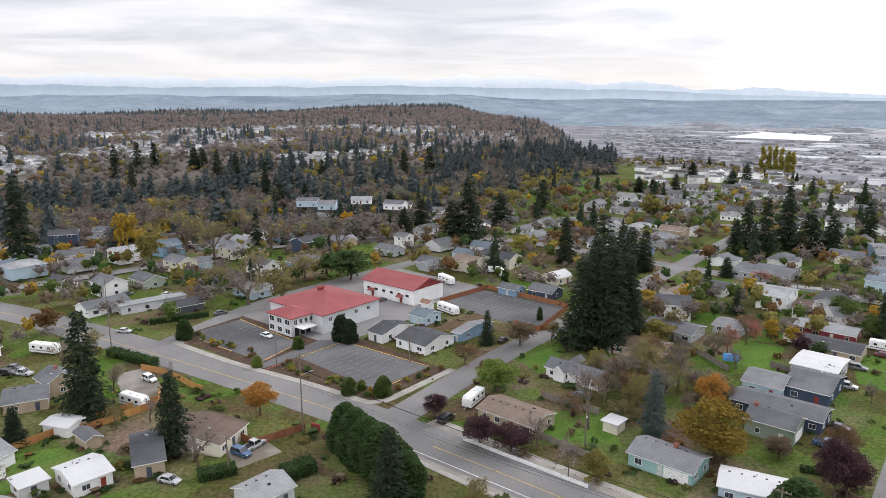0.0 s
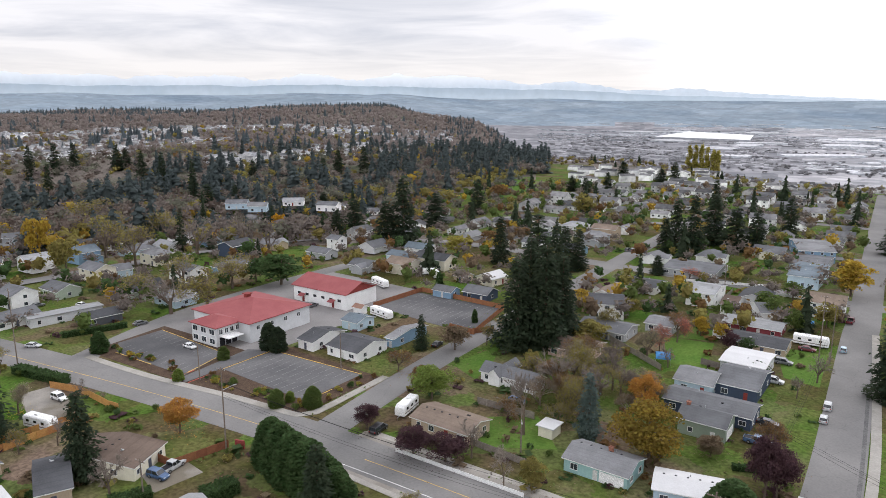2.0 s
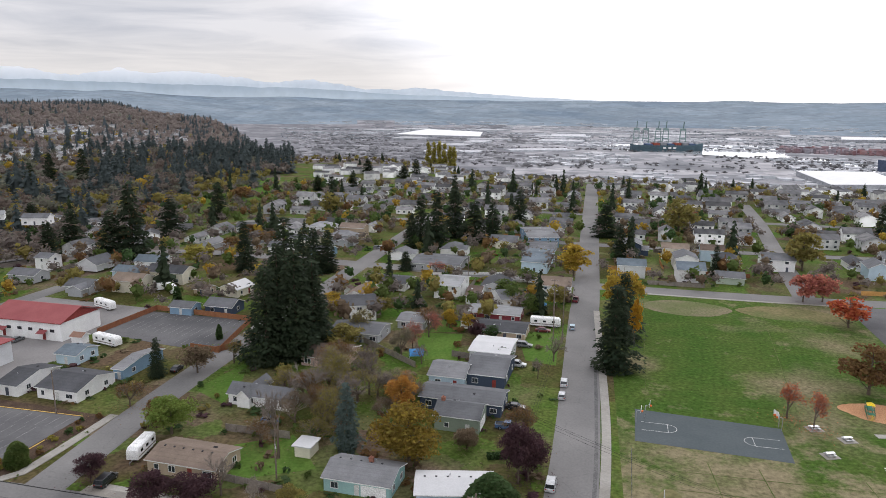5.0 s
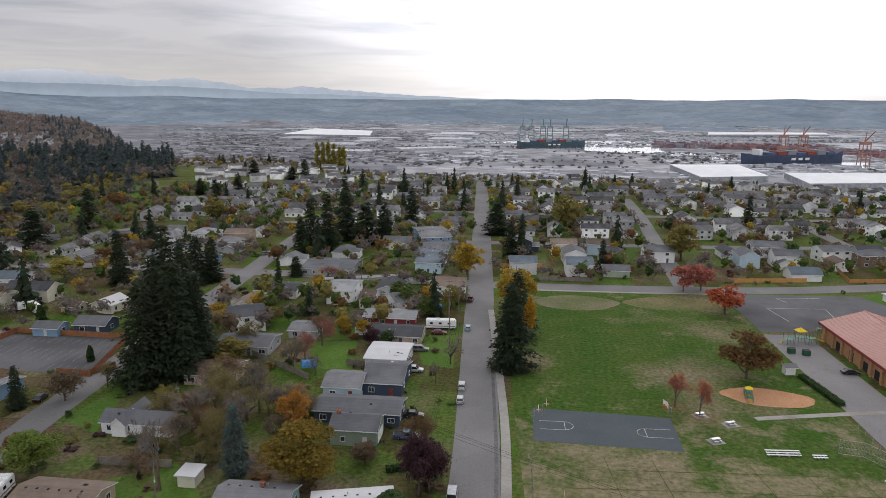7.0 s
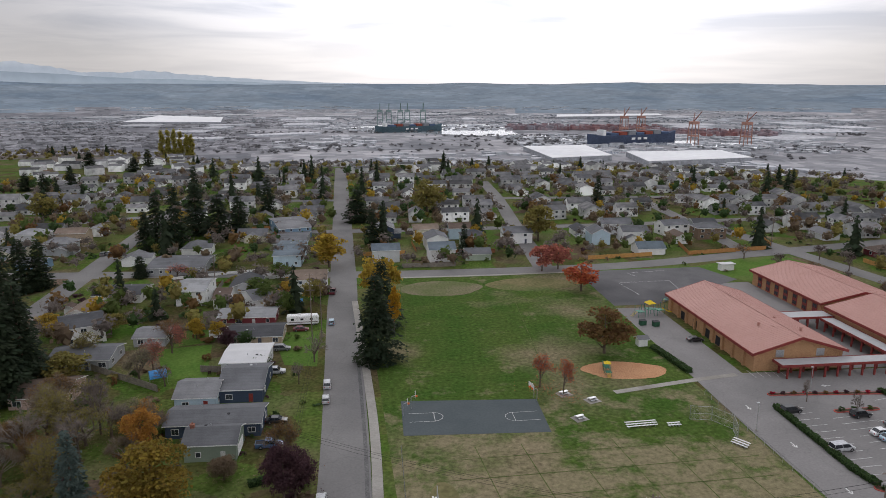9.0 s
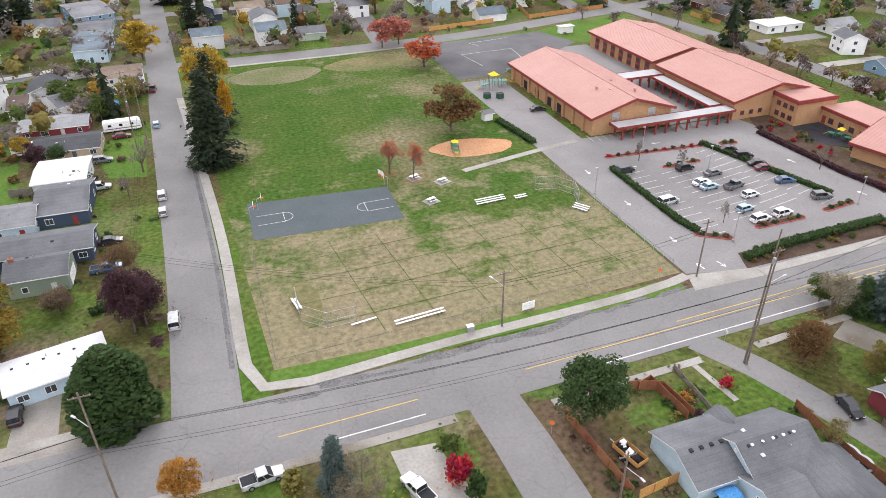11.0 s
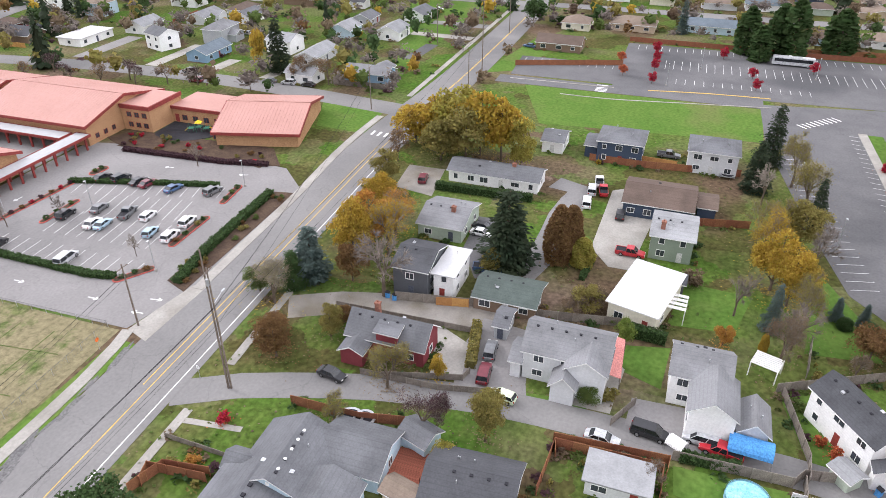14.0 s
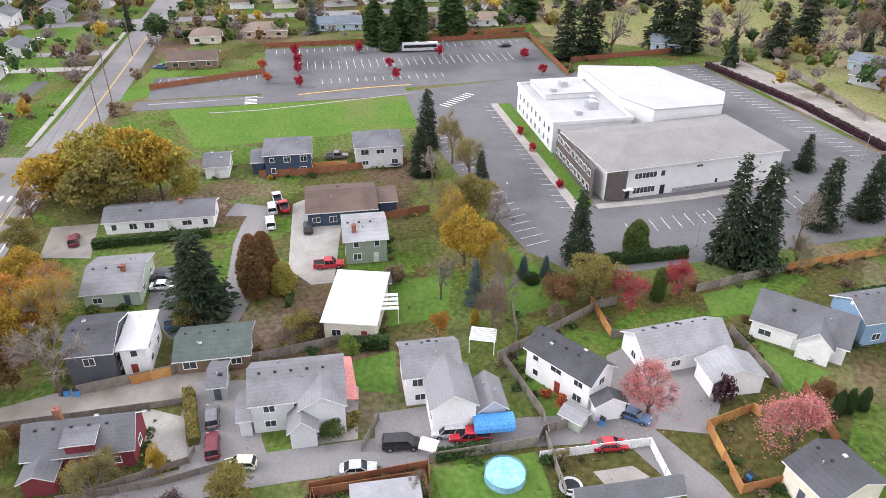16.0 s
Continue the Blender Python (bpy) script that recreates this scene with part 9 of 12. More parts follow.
car(-115.9, 74.1, 10, 'suv', 'blue')
car(-116.5, 77.7, 100, 'pickup', 'silver')
car(-117.4, 59.2, 20, 'sedan', 'silver')
car(-93.5, 113.1, 95, 'van', 'black')
car(-114.3, 165.1, 95, 'sedan', 'black')
car(-75.8, 143.8, -10, 'sedan', 'blue')
car(-240.3, 126.6, 10, 'sedan', 'white')
car(-252.5, 117.5, 80, 'sedan', 'grey')
car(-204.6, 126.4, 80, 'sedan', 'grey')
car(-211.0, 96.2, 30, 'sedan', 'silver')
car(-173.5, 172.8, 90, 'sedan', 'grey')
car(-105.8, 260.0, 85, 'hatch', 'white')
car(-113.6, 327.8, 85, 'sedan', 'grey')
car(-203.5, 62.2, 30, 'sedan', 'grey')
car(-197.4, 62.1, 30, 'pickup', 'silver')
car(-200.3, 59.7, 30, 'suv', 'black')
car(-105.6, 254.0, 85, 'hatch', 'white')
car(-112.8, 247.9, 85, 'pickup', 'grey')
car(-115.2, 326.4, 85, 'suv', 'grey')
coach(266.0, 0.6, -92, 13.5, 'coach_bus', label='silver-grey coach parked at the edge of the lot')
coach(-155.5, 71.6, 12, 8, 'motorhome')
coach(-210.5, 72.8, 25, 9, 'motorhome')
coach(-94.3, 124.3, -80, 7.5, 'travel_trailer', label='white travel trailer parked beside a house')
coach(-145.7, 177.2, -12, 9.5, 'motorhome')
coach(-23.5, 228.4, 2, 9.5, 'motorhome')
coach(-171.8, 207.9, -20, 9.5, 'motorhome')
coach(-170.1, 234.3, -40, 8, 'motorhome')
coach(-162.3, 231.6, -40, 8, 'motorhome')
coach(-44.3, 219.1, 0, 9.5, 'travel_trailer', label='long white trailer parked between houses')
# fences
fence(-153.6, 42.2, -154.5, 52.9, 1.8, M_CEDAR, label='new orange cedar board fence round a yard')
fence(-154.5, 52.9, -151.3, 59.7, 1.8, M_CEDAR, label='new orange cedar board fence round a yard')
fence(-151.3, 59.7, -151.2, 70.9, 1.8, M_CEDAR, label='new orange cedar board fence round a yard')
fence(-151.2, 70.9, -151.4, 78.1, 1.8, M_CEDAR, label='new orange cedar board fence round a yard')
fence(-176.7, 84.0, -167.1, 86.8, 1.8, M_CEDAR, label='new orange cedar board fence round a yard')
fence(-167.1, 86.8, -153.4, 86.1, 1.8, M_CEDAR, label='new orange cedar board fence round a yard')
fence(-153.4, 86.1, -150.2, 86.5, 1.8, M_CEDAR, label='new orange cedar board fence round a yard')
fence(-155.4, 61.8, -153.5, 76.4, 1.8, M_CEDAR, label='new orange cedar board fence round a yard')
fence(-153.5, 76.4, -160.0, 80.6, 1.8, M_CEDAR, label='new orange cedar board fence round a yard')
fence(-125.6, 77.5, -117.0, 78.0, 1.8, M_REDFENCE, label='red-brown board fence round a yard')
fence(-117.0, 78.0, -114.5, 89.5, 1.8, M_REDFENCE, label='red-brown board fence round a yard')
fence(-74.9, 119.6, -57.8, 118.0, 1.6)
fence(-83.2, 137.6, -68.2, 137.8, 1.8)
fence(-84.7, 108.1, -55.0, 108.1, 0.9, M_WHITE, label='white picket fence along the road')
fence(-155.4, 184.4, -153.6, 210.8, 1.8, M_REDFENCE, label='red-brown board fence round a yard')
fence(-153.6, 210.8, -116.5, 208.2, 1.8, M_REDFENCE, label='red-brown board fence round a yard')
fence(-116.5, 208.2, -110.8, 179.7, 1.8, M_REDFENCE, label='red-brown board fence round a yard')
fence(-110.8, 179.7, -120.5, 180.5, 1.8, M_REDFENCE, label='red-brown board fence round a yard')
fence(97.7, 77.4, 99.7, 65.3, 1.8)
fence(99.7, 65.3, 101.0, 62.2, 1.8)
fence(98.5, 70.3, 99.6, 64.9, 1.7, M_CEDAR, label='new orange cedar board fence round a yard')
fence(102.2, 65.2, 100.5, 52.3, 1.8)
fence(100.5, 52.3, 102.4, 40.2, 1.8)
fence(102.4, 40.2, 101.1, 33.2, 1.8)
fence(92.7, 86.2, 93.1, 62.1, 1.2)
fence(78.7, 72.3, 81.9, 60.5, 1.2)
fence(81.9, 60.5, 83.7, 60.0, 1.2)
fence(71.5, 44.8, 73.5, 45.1, 1.8, M_REDFENCE, label='red-brown board fence round a yard')
fence(73.5, 45.1, 73.7, 31.4, 1.8, M_REDFENCE, label='red-brown board fence round a yard')
fence(73.7, 31.4, 69.0, 31.5, 1.8, M_REDFENCE, label='red-brown board fence round a yard')
fence(76.2, 30.4, 76.4, 16.0, 1.8)
fence(76.4, 16.0, 78.2, 14.7, 1.8)
fence(93.9, 16.8, 104.1, -3.7, 1.8)
fence(104.1, -3.7, 104.4, -6.8, 1.8)
fence(105.2, -2.6, 96.1, -2.4, 1.8, M_CEDAR, label='new orange cedar board fence round a yard')
fence(105.3, -22.0, 108.7, -41.8, 1.8)
fence(108.7, -41.8, 110.6, -64.4, 1.8, M_CEDAR, label='new orange cedar board fence round a yard')
fence(96.1, -2.4, 95.0, -6.7, 1.8)
fence(93.7, -21.7, 80.3, -21.9, 1.8)
fence(75.1, -7.5, 64.4, -6.1, 1.8, M_CEDAR, label='new orange cedar board fence round a yard')
fence(64.4, -6.1, 64.7, -11.6, 1.8, M_CEDAR, label='new orange cedar board fence round a yard')
fence(75.1, -7.5, 76.9, -15.3, 1.8, M_CEDAR, label='new orange cedar board fence round a yard')
fence(76.9, -15.3, 75.7, -15.8, 1.8, M_CEDAR, label='new orange cedar board fence round a yard')
fence(79.7, -25.1, 69.1, -22.8, 1.8, M_REDFENCE, label='red-brown board fence round a yard')
fence(77.2, 14.6, 67.8, 15.1, 1.8)
fence(74.1, 16.4, 73.7, 1.4, 1.6, M_WHITE, label='white board fence round a patio')
fence(73.7, 1.4, 66.3, 1.8, 1.6, M_WHITE, label='white board fence round a patio')
fence(93.7, 16.0, 81.2, 13.7, 1.8)
fence(81.2, 13.7, 77.1, 14.2, 1.8)
fence(78.2, 14.7, 79.2, 8.7, 1.8)
fence(166.9, 54.4, 166.4, 43.4, 1.8, M_REDFENCE, label='red-brown board fence round a yard')
fence(166.4, 43.4, 168.6, 19.8, 1.8, M_REDFENCE, label='red-brown board fence round a yard')
fence(169.5, 42.7, 168.9, 34.1, 1.8, M_CEDAR, label='new orange cedar board fence round a yard')
fence(141.2, 29.9, 143.4, 18.7, 1.8, M_REDFENCE, label='red-brown board fence round a yard')
fence(237.2, 89.8, 248.6, 55.2, 1.8, M_REDFENCE, label='red-brown board fence round a yard')
fence(280.3, 56.0, 279.7, 20.7, 1.8, M_REDFENCE, label='red-brown board fence round a yard')
fence(279.7, 20.7, 277.6, -4.8, 1.8, M_REDFENCE, label='red-brown board fence round a yard')
fence(277.6, -4.8, 279.2, -44.2, 1.8, M_REDFENCE, label='red-brown board fence round a yard')
fence(279.2, -44.2, 228.1, -42.2, 1.8, M_REDFENCE, label='red-brown board fence round a yard')
fence(228.1, -42.2, 243.3, -48.7, 1.8, M_REDFENCE, label='red-brown board fence round a yard')
fence(243.3, -48.7, 249.1, -98.6, 1.8, M_REDFENCE, label='red-brown board fence round a yard')
fence(282.2, -2.3, 287.9, -45.6, 1.8, M_REDFENCE, label='red-brown board fence round a yard')
fence(230.8, -118.8, 185.1, -112.9, 1.8)
fence(185.1, -112.9, 174.0, -109.8, 1.8)
fence(79.7, 38.7, 84.8, 35.9, 1.5)
fence(106.9, 10.9, 98.6, 12.3, 1.8)
fence(50.8, 92.6, 53.2, 93.3, 1.8, M_REDFENCE, label='red-brown board fence round a yard')
fence(53.2, 93.3, 53.9, 85.2, 1.8, M_REDFENCE, label='red-brown board fence round a yard')
fence(58.5, 94.7, 58.0, 82.7, 1)
fence(69.5, 81.9, 69.5, 71.6, 1.8, M_REDFENCE, label='red-brown board fence round a yard')
fence(69.5, 71.6, 71.1, 63.6, 1.8, M_REDFENCE, label='red-brown board fence round a yard')
fence(74.4, 45.5, 75.2, 30.7, 1.8, M_REDFENCE, label='red-brown board fence round a yard')
fence(75.2, 30.7, 72.4, 31.0, 1.8, M_REDFENCE, label='red-brown board fence round a yard')
fence(65.1, 45.9, 73.5, 45.2, 1.8, M_REDFENCE, label='red-brown board fence round a yard')
fence(78.4, 75.3, 78.8, 63.3, 1.2)
fence(78.8, 63.3, 80.7, 54.4, 1.2)
fence(38.3, 91.4, 39.7, 76.7, 1.8, M_REDFENCE, label='red-brown board fence round a yard')
fence(40.2, 76.1, 46.9, 76.8, 1.8, M_CEDAR, label='new orange cedar board fence round a yard')
fence(49.5, 93.3, 54.1, 91.6, 1.8, M_REDFENCE, label='red-brown board fence round a yard')
fence(54.1, 91.6, 54.9, 85.3, 1.8, M_REDFENCE, label='red-brown board fence round a yard')
fence(-55.2, 238.7, -41.6, 242.5, 1.8)
fence(-47.7, 279.2, -28.5, 284.3, 1.2, M_WHITE, label='low white fence along a lawn')
fence(-77.6, 283.6, -45.9, 293.0, 1.1, M_WHITE, label='white garden fence along the street')
fence(-60.7, 373.9, -40.6, 377.4, 1.8, M_CEDAR, label='new orange cedar board fence round a yard')
fence(-53.8, 183.6, -79.4, 202.5, 1.8)
fence(-62.4, 226.6, -43.2, 226.8, 1.8)
fence(-46.4, 194.7, -28.0, 191.1, 1.8)
fence(87.7, 297.2, 116.9, 300.6, 1.8, M_CEDAR, label='new orange cedar board fence round a yard')
fence(133.4, 300.9, 171.8, 306.4, 1.8, M_CEDAR, label='new orange cedar board fence round a yard')
fence(137.8, 321.1, 133.4, 300.9, 1.8, M_CEDAR, label='new orange cedar board fence round a yard')
fence(185.6, 339.2, 177.2, 311.5, 1.8, M_CEDAR, label='new orange cedar board fence round a yard')
fence(-112.0, 179.5, -107.7, 186.5, 1.8, M_REDFENCE, label='red-brown board fence round a yard')
fence(10.0, 292.2, 31.6, 292.6, 1.8)
fence(48.7, 418.1, 71.8, 428.2, 1.8)
fence(-1.9, 468.8, 60.4, 495.5, 1.8, M_REDFENCE, label='red-brown board fence round a yard')
# hedges and beds
hedge(87.3, 160.0, 86.8, 133.1, 1, 1.4, 'dark')
hedge(86.8, 133.1, 87.8, 127.8, 1, 1.4, 'dark')
hedge(116.7, 165.2, 120.6, 150.9, 1, 1.3, 'dark')
hedge(120.6, 150.9, 125.6, 131.4, 1, 1.3, 'dark')
hedge(89.6, 116.2, 102.0, 117.8, 1.3, 1.8, 'dark')
hedge(102.0, 117.8, 126.0, 118.5, 1.3, 1.8, 'dark')
hedge(74.3, 198.3, 76.8, 180.4, 1.1, 1.8, 'dark', label='row of round green shrubs')
hedge(135.4, 165.9, 136.7, 138.7, 1, 1.5, 'purple', label='low wine-red shrubs in a bed')
hedge(136.7, 138.7, 138.9, 126.7, 1, 1.5, 'purple', label='low wine-red shrubs in a bed')
hedge(140.3, 84.9, 140.7, 69.3, 1.8, 1.4, 'dark')
hedge(140.7, 69.3, 141.1, 62.9, 1.8, 1.4, 'dark')
hedge(116.7, -9.2, 116.6, -26.2, 2.2, 1.6, 'dark')
hedge(98.0, -45.4, 98.1, -54.1, 2.2, 1.5, 'dark')
hedge(230.0, -92.6, 187.5, -99.8, 1.6, 2, 'purple', label='long dark red hedge beside the car park')
hedge(187.5, -99.8, 154.4, -100.4, 1.6, 2, 'purple', label='long dark red hedge beside the car park')
hedge(100.7, 39.0, 100.2, 32.5, 2.2, 1.5, 'dark')
hedge(76.5, 29.6, 77.0, 22.0, 1.5, 1.3, 'dark')
hedge(84.7, 60.1, 94.8, 61.9, 1.6, 1.5, 'olive')
hedge(113.8, 48.0, 121.4, 47.0, 1, 1, 'dark')
hedge(300.3, 90.4, 311.0, 70.1, 2, 2, 'dark')
hedge(-194.8, 84.1, -175.7, 87.5, 2.2, 3, 'dark', label='tall clipped green hedge')
hedge(-114.0, 63.1, -110.9, 69.7, 1.8, 3, 'dark')
hedge(-101.5, 73.5, -100.2, 80.0, 2.5, 4, 'dark')
hedge(-212.4, 105.2, -205.6, 122.6, 1.8, 1.5, 'dark')
hedge(-26.1, 140.2, -16.1, 144.5, 1.2, 1.4, 'dark')
tree('cypress', 'rust', 119.0, 53.4, 11.9, 5.3)
tree('cypress', 'rust', 121.3, 51.5, 11.0, 4.9)
tree('cypress', 'yellowgreen', 119.0, 48.7, 5.9, 4.4)
# poles
utility_pole(69.6, 91.9, 21.0, 95, lamp=-90, transformer=True)
utility_pole(38.3, 113.4, 11.2, 95, lamp=20)
utility_pole(77.5, 114.6, 12.0, 90)
utility_pole(-19.8, 96.6, 19.0, 92, lamp=40)
utility_pole(-114.2, 88.7, 18.3, 95, lamp=-20)
utility_pole(-124.9, 135.0, 10.7, 90, arm=False)
utility_pole(-150.0, 108.7, 10.5, 90, arm=False)
utility_pole(-200.7, 87.2, 21.5, 80)
utility_pole(-111.3, 68.1, 8.3, 95)
utility_pole(224.7, 98.0, 30.0, 92)
utility_pole(207.3, 97.4, 12.5, 90, lamp=180, arm=False)
utility_pole(182.3, 118.9, 12.9, 90)
utility_pole(69.5, 92.3, 23.7, 90, arm=False)
utility_pole(177.2, 311.5, 22.1, 0)
utility_pole(-19.6, 212.1, 16.2, 92, lamp=0)
utility_pole(-17.1, 215.3, 16.7, 92)
utility_pole(-21.8, 237.3, 13.8, 92, lamp=200)
utility_pole(37.7, 76.5, 8.9, 90, lamp=190)
utility_pole(-63.4, 122.5, 10.2, 90, lamp=210, arm=False)
utility_pole(-59.8, 279.6, 9.8, 90)
utility_pole(254.7, 123.7, 14.3, 90)
utility_pole(277.2, 101.8, 15.5, 90)
# shrubs round the car parks
tree('shrub', 'rust', -176.6, 107.1, 1.1, 1.1, z=0.05)
tree('shrub', 'yellowgreen', -194.4, 107.8, 1.4, 1.9, z=0.05)
tree('shrub', 'yellowgreen', -177.8, 108.8, 1.4, 2.0, z=0.05)
tree('shrub', 'green', -174.5, 110.6, 1.4, 2.0, z=0.05)
tree('shrub', 'yellowgreen', -130.4, 110.3, 0.9, 2.0, z=0.05)
tree('shrub', 'yellowgreen', -117.2, 113.7, 0.7, 1.7, z=0.05)
tree('shrub', 'dark', -140.9, 110.9, 0.8, 1.3, z=0.05)
tree('shrub', 'gold', -118.5, 113.5, 1.4, 1.0, z=0.05)
tree('shrub', 'yellowgreen', -172.1, 109.8, 1.4, 1.6, z=0.05)
tree('shrub', 'rust', -162.1, 110.0, 1.1, 1.3, z=0.05)
tree('shrub', 'green', -174.7, 110.0, 0.6, 1.8, z=0.05)
tree('shrub', 'rust', -173.0, 109.0, 1.3, 1.2, z=0.05)
tree('shrub', 'dark', -140.8, 109.1, 1.2, 1.5, z=0.05)
tree('shrub', 'gold', -180.9, 108.2, 0.9, 1.7, z=0.05)
tree('shrub', 'green', -121.8, 110.4, 1.3, 1.3, z=0.05)
tree('shrub', 'green', -148.3, 111.9, 0.9, 1.2, z=0.05)
tree('shrub', 'olive', -158.4, 108.0, 0.7, 2.2, z=0.05)
tree('shrub', 'yellowgreen', -172.6, 109.6, 0.6, 1.3, z=0.05)
tree('shrub', 'rust', -116.8, 113.4, 1.5, 2.0, z=0.05)
tree('shrub', 'gold', -140.2, 109.2, 0.8, 1.5, z=0.05)
tree('shrub', 'dark', -184.8, 107.7, 0.9, 1.0, z=0.05)
tree('shrub', 'lime', -192.3, 106.4, 1.4, 2.2, z=0.05)
tree('shrub', 'dark', -149.1, 110.1, 1.0, 1.2, z=0.05)
tree('shrub', 'dark', -191.1, 106.0, 1.2, 2.2, z=0.05)
tree('shrub', 'gold', -146.3, 110.7, 0.8, 2.2, z=0.05)
tree('shrub', 'lime', -186.0, 108.2, 1.6, 1.8, z=0.05)
tree('shrub', 'rust', -179.6, 107.3, 1.0, 1.0, z=0.05)
tree('shrub', 'rust', -161.5, 108.6, 1.4, 1.6, z=0.05)
tree('shrub', 'dark', -193.4, 106.7, 1.1, 1.9, z=0.05)
tree('shrub', 'yellowgreen', -161.8, 108.6, 0.7, 2.1, z=0.05)
tree('shrub', 'rust', -149.6, 112.3, 1.6, 1.8, z=0.05)
tree('shrub', 'green', -124.6, 112.7, 1.1, 1.1, z=0.05)
tree('shrub', 'dark', -178.7, 110.0, 0.9, 1.8, z=0.05)
tree('shrub', 'lime', -130.4, 112.1, 1.0, 1.3, z=0.05)
tree('shrub', 'yellowgreen', -130.3, 112.7, 1.5, 2.1, z=0.05)
tree('shrub', 'olive', -189.9, 109.8, 1.3, 1.1, z=0.05)
tree('shrub', 'yellowgreen', -122.3, 110.5, 1.3, 1.1, z=0.05)
tree('shrub', 'gold', -182.3, 108.9, 1.1, 1.5, z=0.05)
tree('shrub', 'dark', -164.0, 110.6, 1.5, 1.0, z=0.05)
tree('shrub', 'lime', -124.1, 110.3, 1.4, 1.5, z=0.05)
tree('shrub', 'dark', -177.8, 106.8, 0.8, 1.7, z=0.05)
tree('shrub', 'lime', -128.9, 111.8, 1.1, 1.6, z=0.05)
tree('shrub', 'gold', -193.8, 105.8, 0.7, 1.7, z=0.05)
tree('shrub', 'green', -174.9, 109.9, 1.0, 1.9, z=0.05)
tree('shrub', 'green', -127.3, 113.0, 1.6, 1.5, z=0.05)
tree('shrub', 'rust', -179.2, 110.4, 0.8, 1.6, z=0.05)
tree('shrub', 'green', -116.8, 110.7, 1.5, 2.0, z=0.05)
tree('shrub', 'rust', -166.0, 111.3, 1.5, 1.9, z=0.05)
tree('shrub', 'dark', -190.5, 109.4, 1.2, 2.1, z=0.05)
tree('shrub', 'yellowgreen', -182.6, 109.1, 1.1, 1.4, z=0.05)
tree('shrub', 'yellowgreen', -137.7, 109.1, 0.7, 1.1, z=0.05)
tree('shrub', 'gold', -131.5, 111.8, 0.7, 1.3, z=0.05)
tree('shrub', 'lime', -126.5, 111.2, 0.8, 2.0, z=0.05)
tree('shrub', 'yellowgreen', -195.9, 105.7, 1.1, 2.1, z=0.05)
tree('shrub', 'lime', -131.8, 111.7, 1.1, 1.5, z=0.05)
tree('shrub', 'yellowgreen', -145.4, 110.2, 1.4, 1.4, z=0.05)
tree('shrub', 'green', -141.7, 109.3, 1.2, 1.8, z=0.05)
tree('shrub', 'yellowgreen', -145.0, 109.8, 0.8, 2.0, z=0.05)
tree('shrub', 'green', -140.7, 112.4, 1.0, 2.1, z=0.05)
tree('shrub', 'yellowgreen', -181.3, 109.0, 0.8, 2.1, z=0.05)
tree('shrub', 'lime', -146.5, 110.6, 1.4, 2.0, z=0.05)
tree('shrub', 'dark', -129.8, 113.3, 0.8, 2.2, z=0.05)
tree('shrub', 'green', -141.8, 112.8, 1.4, 2.2, z=0.05)
tree('shrub', 'olive', -186.4, 108.7, 1.5, 1.3, z=0.05)
tree('shrub', 'lime', -131.5, 112.1, 1.5, 1.5, z=0.05)
tree('shrub', 'olive', -146.9, 112.1, 0.8, 1.4, z=0.05)
tree('shrub', 'yellowgreen', -115.3, 124.2, 1.0, 1.6, z=0.05)
tree('shrub', 'rust', -113.9, 118.8, 1.0, 1.5, z=0.05)
tree('shrub', 'yellowgreen', -116.4, 124.5, 1.2, 1.5, z=0.05)
tree('shrub', 'yellowgreen', -115.7, 120.7, 0.6, 1.4, z=0.05)
tree('shrub', 'rust', -113.9, 135.7, 1.4, 1.5, z=0.05)
tree('shrub', 'yellowgreen', -114.1, 129.9, 1.0, 1.5, z=0.05)
tree('shrub', 'rust', -114.1, 130.4, 0.7, 1.2, z=0.05)
tree('shrub', 'yellowgreen', -116.6, 112.2, 1.0, 1.5, z=0.05)
tree('shrub', 'yellowgreen', -116.9, 117.1, 1.3, 1.2, z=0.05)
tree('shrub', 'yellowgreen', -116.7, 117.8, 1.4, 1.5, z=0.05)
tree('shrub', 'dark', -114.7, 127.4, 1.5, 1.7, z=0.05)
tree('shrub', 'green', -115.2, 128.3, 1.3, 1.4, z=0.05)
tree('shrub', 'rust', -116.5, 132.1, 1.0, 1.1, z=0.05)
tree('shrub', 'dark', -116.5, 133.2, 1.1, 1.4, z=0.05)
tree('cypress', 'green', -157.2, 121.9, 3.8, 3.3)
tree('cypress', 'green', -121.4, 109.0, 4.5, 3.8)
tree('cypress', 'green', -114.4, 113.9, 5.2, 4.4)
tree('cypress', 'lime', -154.2, 105.3, 3.3, 2.8)
tree('cypress', 'lime', -121.0, 112.9, 2.7, 2.3)
tree('shrub', 'dark', 144.0, 143.1, 0.9, 1.3, z=0.1)
tree('shrub', 'crimson', 140.0, 158.1, 0.8, 1.6, z=0.1)
tree('shrub', 'crimson', 139.1, 165.5, 1.2, 1.2, z=0.1)
tree('shrub', 'purple', 138.1, 168.2, 1.0, 1.7, z=0.1)
tree('shrub', 'olive', 145.0, 159.4, 1.2, 1.7, z=0.1)
tree('shrub', 'olive', 140.4, 136.4, 1.0, 1.2, z=0.1)
tree('shrub', 'olive', 142.3, 168.2, 0.8, 1.5, z=0.1)
tree('shrub', 'olive', 142.2, 130.6, 1.0, 1.2, z=0.1)
tree('shrub', 'purple', 140.2, 167.5, 1.0, 1.3, z=0.1)
tree('shrub', 'crimson', 144.2, 167.4, 1.2, 1.5, z=0.1)
tree('shrub', 'crimson', 142.2, 151.7, 1.3, 1.3, z=0.1)
tree('shrub', 'crimson', 139.2, 130.9, 1.0, 1.7, z=0.1)
